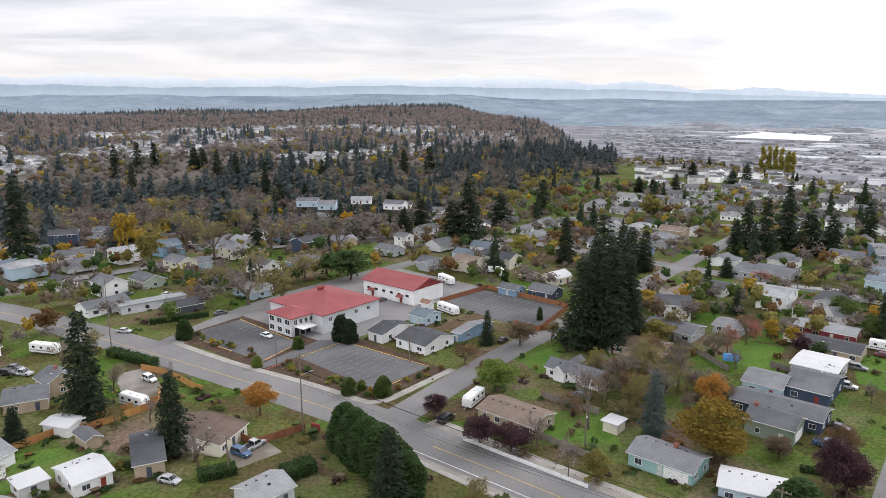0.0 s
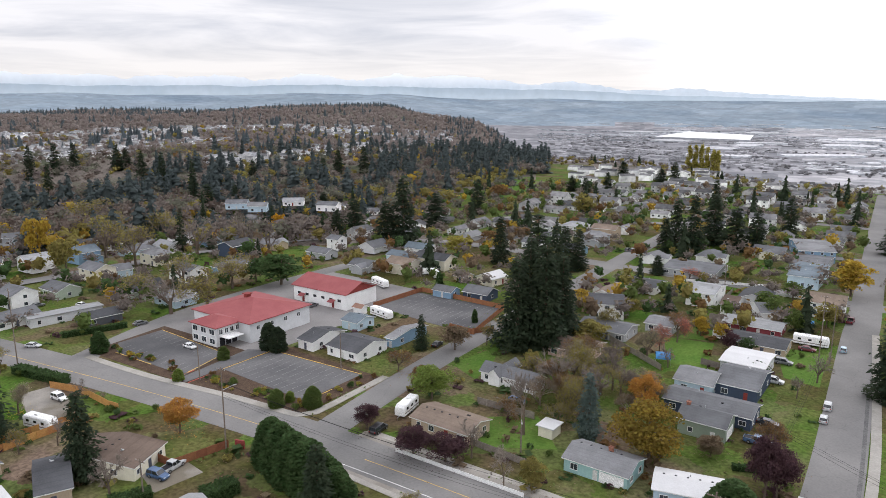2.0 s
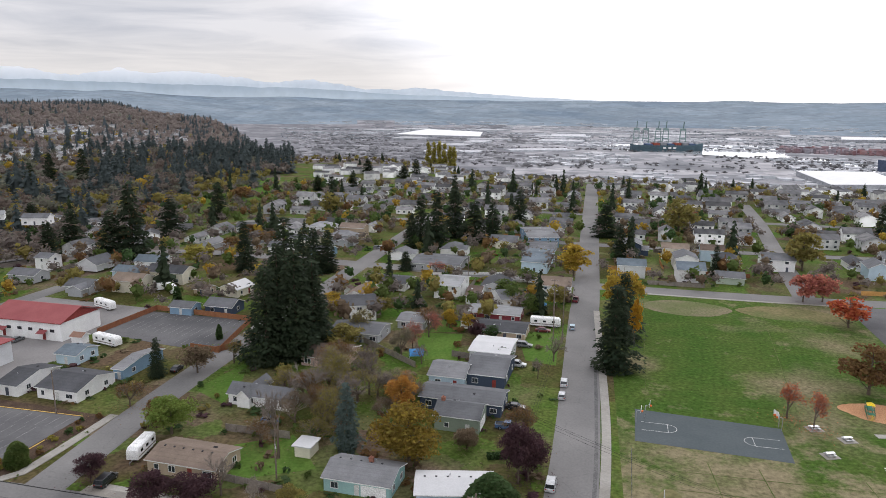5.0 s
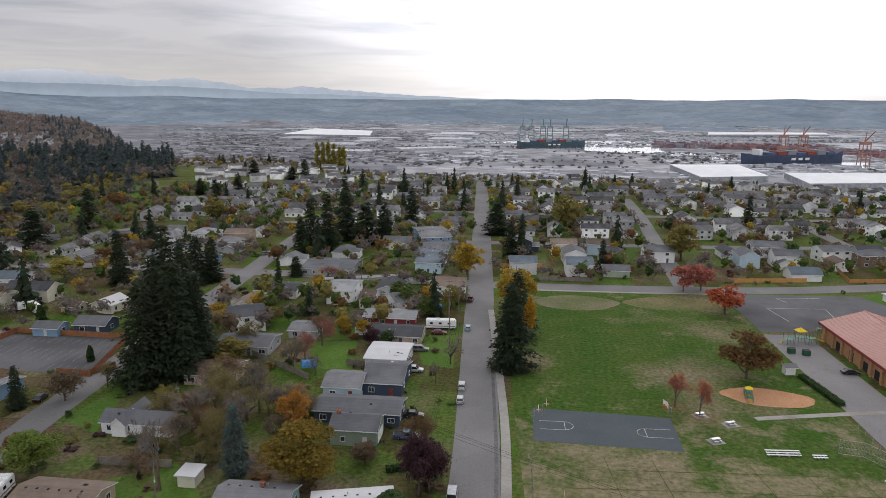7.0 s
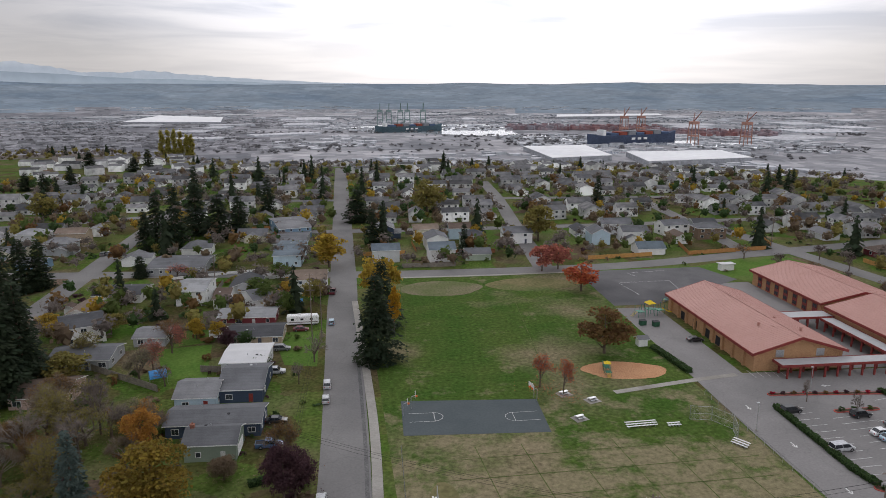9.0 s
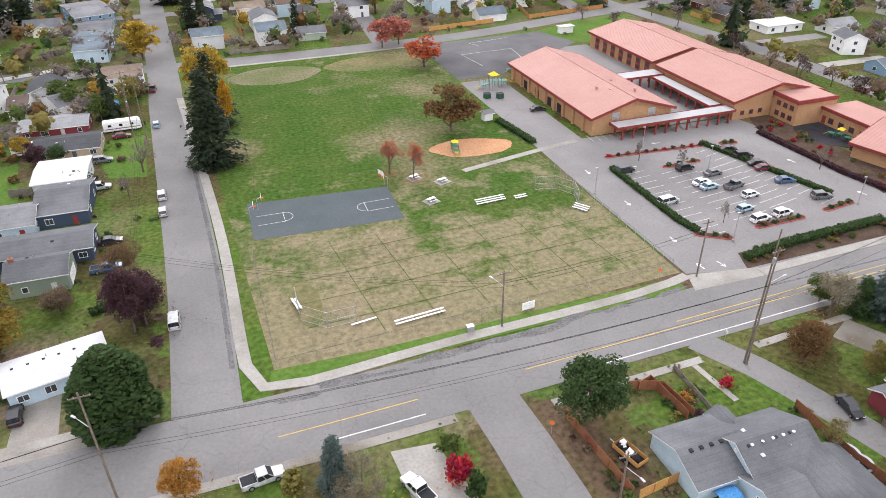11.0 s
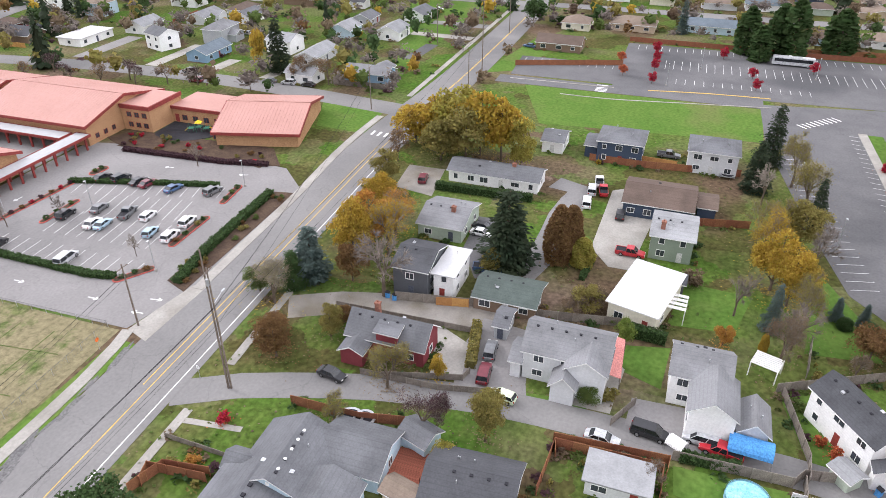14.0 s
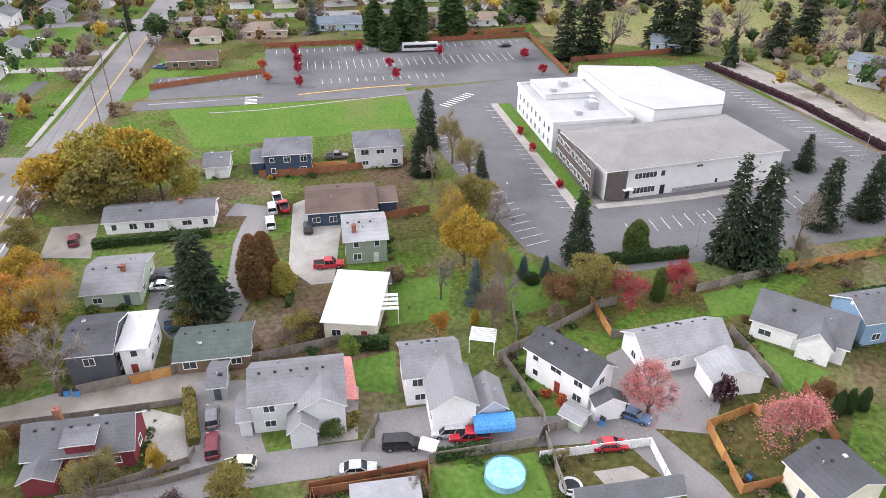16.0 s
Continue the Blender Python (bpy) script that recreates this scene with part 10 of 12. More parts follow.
tree('shrub', 'rust', 138.3, 158.1, 0.8, 1.5, z=0.1)
tree('shrub', 'rust', 142.9, 134.0, 1.3, 1.7, z=0.1)
tree('shrub', 'purple', 143.9, 132.1, 0.8, 1.2, z=0.1)
tree('shrub', 'crimson', 144.2, 170.9, 0.6, 1.6, z=0.1)
tree('shrub', 'rust', 140.5, 167.3, 1.1, 1.7, z=0.1)
tree('shrub', 'dark', 144.0, 156.2, 0.9, 1.1, z=0.1)
tree('shrub', 'olive', 144.8, 161.4, 1.2, 1.2, z=0.1)
tree('shrub', 'dark', 143.5, 159.3, 0.9, 1.1, z=0.1)
tree('shrub', 'crimson', 141.4, 147.8, 1.3, 1.3, z=0.1)
tree('shrub', 'olive', 144.6, 168.9, 0.9, 1.6, z=0.1)
tree('shrub', 'rust', 139.8, 151.0, 0.6, 1.2, z=0.1)
tree('shrub', 'dark', 142.7, 156.6, 1.0, 1.3, z=0.1)
tree('shrub', 'rust', 142.3, 159.1, 1.3, 1.2, z=0.1)
tree('shrub', 'rust', 144.2, 150.5, 0.7, 1.3, z=0.1)
tree('shrub', 'olive', 111.1, 115.3, 0.7, 1.3, z=0.1)
tree('shrub', 'green', 94.2, 118.4, 0.8, 1.3, z=0.1)
tree('shrub', 'rust', 123.6, 114.8, 1.1, 1.1, z=0.1)
tree('shrub', 'green', 118.0, 117.7, 1.0, 1.2, z=0.1)
tree('shrub', 'dark', 113.4, 117.4, 1.1, 1.5, z=0.1)
tree('shrub', 'rust', 96.4, 115.4, 1.2, 1.6, z=0.1)
tree('shrub', 'green', 114.9, 115.5, 1.2, 1.4, z=0.1)
tree('shrub', 'olive', 93.9, 115.3, 0.7, 1.3, z=0.1)
tree('shrub', 'olive', 110.0, 115.9, 1.0, 1.5, z=0.1)
tree('shrub', 'green', 96.7, 115.9, 0.8, 1.2, z=0.1)
tree('shrub', 'rust', 124.7, 117.2, 0.8, 1.3, z=0.1)
tree('shrub', 'green', 124.9, 115.3, 0.8, 1.6, z=0.1)
tree('shrub', 'rust', 90.8, 115.0, 0.8, 1.4, z=0.1)
tree('shrub', 'dark', 124.7, 116.5, 0.6, 1.2, z=0.1)
tree('shrub', 'olive', 96.1, 118.5, 1.0, 1.2, z=0.1)
tree('shrub', 'green', 106.5, 115.0, 0.6, 1.5, z=0.1)
tree('shrub', 'olive', 97.8, 115.8, 1.0, 1.0, z=0.1)
tree('shrub', 'green', 107.8, 118.4, 0.9, 1.1, z=0.1)
tree('shrub', 'rust', 112.2, 116.9, 1.0, 1.0, z=0.1)
tree('shrub', 'olive', 98.6, 116.8, 1.0, 1.1, z=0.1)
tree('shrub', 'dark', 98.6, 117.5, 0.9, 1.2, z=0.1)
tree('shrub', 'dark', 124.3, 117.8, 1.0, 1.3, z=0.1)
tree('bare', None, 96.1, 161.9, 6.2, 4.1)
tree('bare', None, 102.7, 154.2, 6.1, 4.0)
tree('bare', None, 95.1, 129.3, 5.5, 3.5)
tree('bare', None, 133.3, 142.6, 6.1, 4.0)
tree('sparse', 'rust', 153.3, 291.7, 6.8, 8.0)
tree('sparse', 'purple', 157.9, 275.0, 6.8, 7.6)
tree('sparse', 'rust', 162.3, 259.6, 6.8, 7.3)
tree('sparse', 'purple', 166.2, 245.5, 6.8, 7.0)
tree('sparse', 'rust', 169.9, 232.3, 6.8, 6.8)
tree('sparse', 'purple', 173.4, 220.1, 6.8, 6.5)
tree('sparse', 'rust', 176.5, 208.8, 6.8, 6.3)
tree('sparse', 'purple', 179.5, 198.2, 6.9, 6.1)
tree('sparse', 'rust', 182.3, 188.3, 6.9, 5.9)
tree('sparse', 'purple', 184.9, 179.0, 6.9, 5.7)
# harbour on the valley floor
water_sheet([(-71, 2122), (23, 2278), (428, 2311), (408, 1953), (385, 1744), (249, 1813), (126, 1911), (19, 1926)])
water_sheet([(366, 1820), (577, 1756), (702, 1625), (853, 1462), (795, 1363), (650, 1451), (498, 1553), (357, 1706)])
water_sheet([(323, 1494), (512, 1570), (537, 1445), (484, 1300), (339, 1253)])
water_sheet([(-312, 4082), (232, 3960), (801, 3683), (767, 3523), (216, 3690), (-291, 3796)])
quay_shed([(305, 1372), (434, 1391), (418, 1184), (304, 1152)])
quay_shed([(465, 1244), (650, 1253), (638, 1124), (441, 1083)])
quay_shed([(-779, 2406), (-794, 2882), (-519, 2699), (-463, 2358)])
quay_shed([(774, 2836), (1223, 2883), (1178, 2728), (719, 2636)])
container_ship(479, 1495, 700, 1564, 'navy')
container_ship(27, 1927, 210, 1986, 'green')
quay_crane(653, 1760, "orange")
quay_crane(699, 1763, "orange")
quay_crane(704, 1480, "orange")
quay_crane(806, 1446, "orange")
quay_crane(45, 2248, "green")
quay_crane(73, 2250, "green")
quay_crane(109, 2253, "green")
quay_crane(131, 2255, "green")
quay_crane(181, 2259, "green")
container_yard(423, 2104, 857, 1983)
container_yard(798, 1848, 1053, 1712)
# clusters of leafless and half-bare trees among the gardens
tree('sparse', 'olive', -62.1, 144.5, 10.3, 10.3)
tree('bare', None, -59.8, 152.5, 11.3, 12.0)
tree('sparse', 'rust', -70.9, 154.0, 8.8, 9.7)
tree('bare', None, -56.8, 161.5, 8.8, 11.1)
tree('sparse', 'olive', -67.5, 163.7, 7.6, 10.1)
tree('sparse', 'brown', -50.2, 149.2, 7.5, 7.6)
tree('sparse', 'orange', -51.1, 168.4, 5.3, 8.5)
tree('bare', None, -59.7, 109.0, 9.0, 7.2)
tree('leafy', 'olive', -55.1, 111.4, 7.3, 6.2)
tree('bare', None, -73.6, 156.4, 6.0, 7.1)
tree('leafy', 'brown', -30.9, 143.3, 5.1, 7.0)
tree('sparse', 'pinkred', -56.9, 208.6, 8.1, 8.6)
tree('bare', None, -20.9, 184.5, 6.0, 5.7)
tree('leafy', 'brown', -108.1, 165.2, 8.6, 10.4)
tree('sparse', 'rust', -111.4, 142.8, 6.3, 7.9)
tree('leafy', 'olive', -77.3, 191.3, 8.5, 14.6)
tree('sparse', 'olive', -77.9, 206.6, 8.2, 10.5)
tree('leafy', 'dark', -38.1, 212.2, 4.5, 6.9)
tree('leafy', 'dark', -31.7, 194.5, 5.0, 7.0)
tree('sparse', 'pinkred', -58.4, 196.4, 9.4, 8.1)
tree('leafy', 'green', -29.3, 238.1, 8.9, 7.6)
tree('leafy', 'green', -37.7, 249.5, 8.3, 10.0)
tree('leafy', 'olive', -21.9, 250.4, 9.6, 8.9)
tree('leafy', 'gold', -98.2, 232.6, 5.2, 9.9)
tree('leafy', 'olive', -78.9, 227.2, 6.9, 8.6)
tree('leafy', 'gold', -93.3, 228.2, 5.1, 10.9)
tree('sparse', 'pinkred', -75.5, 288.4, 5.8, 11.3)
tree('leafy', 'green', -58.9, 302.0, 8.1, 11.3)
tree('leafy', 'green', -35.9, 280.0, 7.3, 10.0)
tree('leafy', 'green', -40.8, 258.7, 7.9, 11.4)
tree('leafy', 'olive', 111.3, 64.2, 5.6, 5.4)
tree('shrub', 'olive', 85.0, 39.8, 1.6, 3.1)
tree('leafy', 'green', 82.8, 42.2, 3.6, 4.1)
tree('leafy', 'olive', 76.3, 54.9, 5.0, 5.1)
tree('sparse', 'olive', 80.2, 70.6, 5.9, 6.2)
tree('bare', None, 108.1, 71.1, 5.5, 4.4)
tree('leafy', 'brown', 106.2, 45.4, 5.0, 7.2)
tree('leafy', 'lime', 98.0, 38.8, 5.9, 3.8)
tree('shrub', 'brown', 119.0, 29.1, 3.0, 4.0)
tree('leafy', 'rust', 89.0, 83.0, 4.1, 3.7)
tree('sparse', 'olive', 68.6, 74.8, 5.1, 5.1)
tree('leafy', 'rust', 82.5, 92.6, 4.4, 6.8)
tree('leafy', 'green', 92.5, 101.0, 5.7, 6.5)
tree('leafy', 'olive', 85.1, 83.5, 6.9, 5.6)
tree('shrub', 'green', 91.9, -15.8, 2.8, 1.8)
tree('leafy', 'gold', 127.5, 93.1, 9.3, 8.3)
for y in (42.9, 41.3, 39.2, 37.4, 35.8, 34.1, 32.3):
    tree('shrub', 'dark', 74.2 + (42.9 - y) * 0.03, y, 1.0, 1.5)
tree('shrub', 'crimson', 63.4, 88.9, 1.8, 2.2)
tree('shrub', 'orange', 56.1, 88.6, 1.4, 2.0)
car(80.0, 54.0, 80, 'hatch', 'green', 'pale lime-green hatchback parked by a lawn')
car(49.4, 69.0, 15, 'sedan', 'silver')
# the thicket between the gardens
for x, y, h, w, k in ((-78, 158, 8, 11, 0), (-72, 168, 9, 12, 1), (-64, 151, 9, 11, 2), (-61, 159, 10, 12, 0), (-54, 166, 8, 10, 3), (-70, 144, 8, 10, 1), (-62, 138, 7, 9, 0), (-73, 134, 6, 9, 2), (-49, 160, 8, 9, 1), (-74, 178, 9, 12, 2), (-66, 176, 8, 11, 0)):
    tree('sparse', ('olive', 'brown', 'rust', 'fade')[k], x, y, h, w, z=-0.8)
for x, y, h, w in ((-177, 300, 9, 12), (-186, 331, 10, 13), (-168, 318, 9, 11)):
    tree('leafy', 'rust', x, y, h, w)
for i in range(11):
    tree('shrub', ('crimson', 'purple', 'rust')[i % 3], 90.4 + 2.55 * i, 166.3 - 0.2 * i, 0.8, 1.3, z=0.15)
for x, y, c in ((101, 156.6, 'dark'), (104, 156.6, 'dark'), (108, 156.7, 'green'), (102, 125.4, 'rust'), (105, 125.5, 'dark'), (109, 125.6, 'olive'), (111, 125.6, 'dark'), (120.5, 126.4, 'dark'), (123.5, 126.8, 'green'), (126, 127.1, 'dark'), (88, 126.6, 'dark'), (90, 125.4, 'dark'), (91.6, 124.3, 'rust'), (122.6, 163.3, 'green'), (124.6, 163.1, 'dark')):
    tree('shrub', c, x, y, 0.9, 1.4, z=0.15)
# field furniture, play things, yards
bleacher(26.4, 119.8, 5, 9.0, 2)
bleacher(53.8, 154.1, 3, 7.0, 3)
bleacher(60.8, 153.7, 3, 3.0, 2)
bleacher(70.0, 144.4, -55, 3.5, 3)
bleacher(17.2, 122.1, 8, 4.5, 1)
bleacher(7.9, 131.1, 100, 3.5, 2)
backstop(13.4, 129.0, 225, 6.5)
backstop(66.5, 150.7, 30, 6.0)
hoop(5.4, 168.3, -5)
hoop(3.4, 164.8, -5)
hoop(34.5, 169.2, 175)
hoop(34.2, 170.9, 200)
play_frame(84.6, 225.2, 10, 1.3)
play_frame(56.1, 183.2, 80, 0.8)
play_frame(152.2, 155.4, -70, 0.8)
play_frame(97.1, 239.0, 30, 0.7)
picnic_table(47.3, 167.9, 20)
picnic_table(41.7, 159.5, 20)
picnic_table(41.7, 171.9, 20)
trampoline(69.2, 72.7)
trampoline(69.7, 70.8, 1.5)
pool(72.2, 21.5)
trampoline(68.8, 14.1, 1.4)
trampoline(167.5, 22.7, 1.7)
tarp_canopy(79.8, 21.1, 85, 5.5, 3.2, 3.0, M_BLUETARP, 'blue barrel-roofed canopy over a vehicle')
tarp_canopy(-28.8, 249.5, 5, 7, 2.5, 1.6, M_BLUETARP, 'blue tarpaulin over a boat')
tarp_canopy(-55.3, 189.7, 20, 4, 4, 3, M_BLUETARP, 'blue tarpaulin roof on a shelter')
tarp_canopy(49.8, 72.0, 0, 3.0, 2.6, 2.0, M_BLUETARP, 'blue tarpaulin shelter beside a pale blue house')
tarp_canopy(78.1, 30.0, 60, 2.4, 2.0, 2, M_WHITE, 'small white canopy by the drive')
pergola(108.6, 32.7, 85, 5.5, 5, 2.8, 4, M_WHITE, 'white slatted pergola beside the house')
pergola(97.6, 18.2, 70, 4, 3.5, 2.5, 8, M_WHITE, 'white slatted pergola over a patio')
pale_red = mat("pale_red_awning_sheet", (0.50, 0.19, 0.17), (0.56, 0.24, 0.215), 0.6, 4.0, rough=0.6, bump=0.1)
awning = thing("awning", pose(91.2, 39.6, 0, 0, 0, 2), "faded red sheet awning along a house wall", "awning")
part("sheet", Geo().slab([(-4.6, -1.1, 2.7), (4.6, -1.1, 2.7), (4.6, 1.2, 3.2), (-4.6, 1.2, 3.2)], 0.08), pale_red, awning)
for i in range(5):
    part("post", Geo().box(-0.06, 0.06, -0.06, 0.06, 0, 2.64), M_FENCE, awning, m=pose(-4.4 + 2.2 * i, -1.0, 0))
deck(63.2, 62.4, 0, 7.0, 5.0, M_REDDECK, 'red-stained timber deck with handrail')
deck(89.8, 29.2, 80, 3, 2, M_FENCE, 'weathered timber porch deck')
bin_box(79.0, 216.8, 5, 1.9, 1.4, 1.4, M_BINGREEN, 'green steel rubbish dumpster by the school')
bin_box(82.6, 215.4, 5, 1.9, 1.4, 1.4, M_BINGREEN, 'green steel rubbish dumpster by the school')
bin_box(98.0, 79.0, 10, 0.7, 0.7, 1.0, M_BLUETARP, 'blue plastic wheelie bin by a drive', name='wheelie_bin')
bin_box(97.7, 77.6, 10, 0.7, 0.7, 1.0, M_BLUETARP, 'blue plastic wheelie bin by a drive', name='wheelie_bin')
bin_box(78.5, 6.1, -40, 0.7, 0.7, 1.0, M_BLUETARP, 'blue plastic wheelie bin by a drive', name='wheelie_bin')
bin_box(66.3, -8.4, 30, 0.7, 0.7, 1.0, M_BLUETARP, 'blue plastic wheelie bin by a fence', name='wheelie_bin')
bin_box(52.5, 73.6, 30, 0.7, 0.7, 1.0, M_BLUETARP, 'blue plastic wheelie bin by a fence', name='wheelie_bin')
junk_trailer(42.7, 82.2, 105)
sign_post(35.1, 89.5, -40, M_ORANGE, 'red and white road sign lying beside the street')
sign_post(70.5, 116.2, 0, M_ORANGE, 'orange banner sign on the fence')
sign_post(70.0, 97.5, 80, M_WHITE, 'white street sign on a post')
house(72.1, 200.5, 5.0, 2.6, 2.2, 2.2, 0.6, 'gable', 'white', 'mid', name='shed', category='shed', label='white storage shed beside the drive', detail=0)
house(136.8, 275.7, 5.0, 5.5, 2.6, 2.5, 0.1, 'flat', 'white', 'white', name='shed', category='shed', label='white storage container on the lawn', detail=0)
house(79.4, 9.8, 40.0, 2.8, 2.4, 2.0, 0.5, 'gable', 'sage', 'light', name='shed', category='shed', label='pale green plastic garden shed', detail=0)
house(68.3, 62.1, 70.0, 4.2, 3.4, 2.4, 0.9, 'gable', 'paleblue', 'grey', name='shed', category='shed', label='pale blue garden shed beside trees', detail=0)
house(58.8, 60.5, 75.0, 5.0, 2.6, 2.3, 0.7, 'gable', 'tan', 'tan', name='shed', category='shed', label='long tan garden shed behind a deck', detail=0)
area('garden_bed_red_house', [(93.7, 68.3), (90.2, 61.8), (82.9, 60.9), (81.9, 65.6)], M_CONC, 'pale patio beside a cottage', z=0.04)
area('patio_west', [(71.0, 10.3), (71.0, 5.0), (68.9, 3.6), (67.9, 9.3)], M_CONC, 'concrete patio in a garden', z=0.04)
area('drive_blue_house', [(13.6, 93.9), (19.7, 93.3), (21.9, 82.7), (14.1, 85.6)], M_CONC, 'pale concrete driveway', z=0.04)
area('drive_white_roof', [(-34.3, 124.1), (-28.7, 121.4), (-28.2, 109.2), (-34.7, 111.5)], M_GRAVEL, 'worn gravel driveway', z=0.035)
area('yard_front_lawn', [(57.8, 91.2), (69.2, 90.7), (69.5, 81.9), (59.8, 81.3)], M_GRASS, 'green front lawn behind a fence', z=0.03)
area('drive_two_cars', [(80.2, 61.5), (80.4, 50.5), (84.2, 51.5), (96.4, 53.0), (97.6, 61.5), (91.0, 62.6)], M_LOTLIGHT, 'stained asphalt yard with parked cars', z=0.036)
area('drive_porch_house', [(80.6, 36.8), (86.2, 36.4), (86.6, 23.5), (80.8, 20.0), (79.2, 28)], M_LOTLIGHT, 'stained concrete forecourt with parked vehicles', z=0.048)
area('drive_long_house', [(136.5, 84.5), (150.5, 86.0), (150.5, 95.0), (138.5, 94.0)], M_GRAVEL, 'gravel parking yard beside a long house', z=0.034)
area('drive_back_yard', [(108.5, 66.5), (118.0, 71.5), (131.0, 72.0), (131.0, 63.0), (120.5, 58.5), (110.5, 58.5)], M_LOT, 'asphalt yard behind a garage', z=0.037)
area('lawn_east', [(119.2, 30.1), (118.0, 18.9), (106.5, 22.2), (105.4, 32.7)], M_LUSH, 'green back lawn', z=0.03)
area('lawn_trees', [(130.4, 7.2), (116.9, 2.2), (105.8, 0.8), (104.6, 12.0)], M_LUSH, 'green lawn under trees', z=0.03)
area('lawn_white_houses', [(104.8, -22.8), (105.9, -36.5), (97.2, -27.8), (98.4, -21.3)], M_LUSH, 'green lawn beside a fence', z=0.03)
area('lawn_pool', [(75.2, 30.2), (75.5, 16.3), (68.1, 16.5), (70.6, 29.9)], M_LUSH, 'green back lawn with a pool', z=0.03)
area('lawn_slope', [(90.8, -21.9), (91.7, -24.5), (82.2, -31.6), (78.9, -22.8)], M_LUSH, 'green sloping lawn', z=0.03)
area('lawn_maroon', [(-60.7, 226.6), (-49.5, 232.2), (-47.2, 216.6), (-58.7, 212.6)], M_LUSH, 'green back lawn', z=0.03)
area('lawn_mid', [(-61.7, 211.6), (-47.5, 214.1), (-44.1, 190.9), (-54.4, 190.8)], M_LUSH, 'green back lawn', z=0.03)
area('lawn_corner', [(-32.0, 221.8), (-18.3, 221.9), (-17.2, 195.1), (-25.7, 196.9)], M_LUSH, 'green front lawn', z=0.03)
area('lawn_west', [(-79.6, 131.5), (-68.2, 139.7), (-57.7, 127.9), (-71.4, 120.0)], M_LUSH, 'green back lawn behind a fence', z=0.03)
area('lawn_verge_west', [(-102.5, 155.3), (-99.4, 176.0), (-94.7, 164.9), (-91.3, 149.8)], M_LUSH, 'green verge by the street', z=0.03)
area('lawn_left', [(-153.0, 42.0), (-147.4, 52.9), (-138.5, 57.1), (-136.1, 42.2), (-136.8, 36.6)], M_LUSH, 'green back lawn inside a fence', z=0.03)
area('park_meadow', [(-316.9, 557.5), (-313.6, 601.6), (-274.3, 542.5), (-261.2, 493.4), (-294.9, 511.5)], M_LUSH, 'far green meadow on the rim', z=0.03)
area('gravel_yard', [(-178.6, 77.3), (-177.5, 86.0), (-155.1, 80.2), (-154.8, 70.0)], M_GRAVEL, 'pale gravel yard with parked vehicles', z=0.03)
area('drive_cars', [(-119.5, 72.8), (-117.3, 81.1), (-110.5, 80.3), (-111.8, 70.4)], M_GRAVEL, 'gravel driveway', z=0.03)
wires((69.6, 91.9, 15.0, 95), (-19.8, 97.5, 12.5, 95), ((-1.1, -0.4), (-0.5, -0.4), (0.5, -0.4), (1.1, -0.4), (0.1, -3.2), (0.1, -3.8)), 1.6)
wires((-19.8, 97.5, 12.5, 95), (-118.6, 92.2, 13.0, 95), ((-1.1, -0.4), (-0.5, -0.4), (0.5, -0.4), (1.1, -0.4), (0.1, -3.2), (0.1, -3.8)), 1.8)
wires((69.6, 91.9, 15.0, 95), (182.3, 118.9, 11.0, 95), ((-0.5, -0.4), (0.5, -0.4), (0.1, -3.2)), 1.8)
wires((38.4, 113.5, 9.0, 95), (-17.1, 140.0, 11.0, 95), ((-0.5, -0.4), (0.5, -0.4), (0.1, -1.2)), 1.2)
wires((38.4, 113.5, 9.0, 95), (77.0, 114.6, 10.5, 95), ((-0.5, -0.4), (0.5, -0.4), (0.1, -1.2)), 0.7)
wires((221.6, 95.7, 18.0, 92), (69.6, 91.9, 15.0, 95), ((-1.0, -0.4), (1.0, -0.4), (0.1, -3.2)), 2.2)
wires((-17.1, 215.3, 11.0, 92), (-17.1, 140.0, 11.0, 92), ((-0.5, -0.4), (0.5, -0.4), (0.1, -1.2)), 1.2)
chain_fence([(2.2, 150.0), (1.9, 116.2), (30.0, 117.2), (75.6, 119.0), (75.0, 150.0), (74.6, 168.0)], 1.3)
lamp_post(77.0, 150.0, 6.5)
lamp_post(100.0, 166.5, 6.5)
lamp_post(92.0, 122.5, 6.5)
lamp_post(127.5, 126.0, 6.5)
lamp_post(108.0, 151.0, 6.5)
lamp_post(140.0, 3.0, 7.0)
lamp_post(165.0, 8.0, 7.0)
lamp_post(231.0, 40.0, 7.0)
lamp_post(252.0, -5.0, 7.0)
lamp_post(253.0, 30.0, 7.0)
lamp_post(120.0, -30.0, 7.0)
lamp_post(150.0, -90.0, 7.0)
plate("church_sign", -112.4, 90.8, 15, 2.2, 0.4, 1.8, M_REDTRIM, "red and white monument sign at the kerb")
plate("utility_box", 33.0, 114.2, 0, 1.2, 0.9, 1.1, M_GALV, "grey steel utility cabinet beside the pavement")
plate("notice_board", 44.5, 116.3, 5, 2.4, 0.12, 1.5, M_WHITE, "white notice board on the field fence")
area('lawn_far_corner', [(201.5, 120.9), (235.4, 124.0), (277.4, 123.3), (276.4, 144.8)], M_LUSH, 'green corner lawn by the street', z=0.03)
area('lawn_far_verge', [(225.7, 98.2), (230.7, 89.2), (266.0, 78.5), (278.6, 89.6)], M_LUSH, 'green verge beside the street', z=0.032)
area('lawn_side_grey', [(91.6, 38.5), (97.9, 38.4), (99.4, 31.7), (89.3, 32.6)], M_LUSH, 'green side lawn between two houses', z=0.032)
area('lawn_front_grey', [(82.2, 52.1), (83.4, 42.1), (81.3, 42.3), (80.0, 51.3)], M_LUSH, 'green front lawn with a kerb', z=0.034)
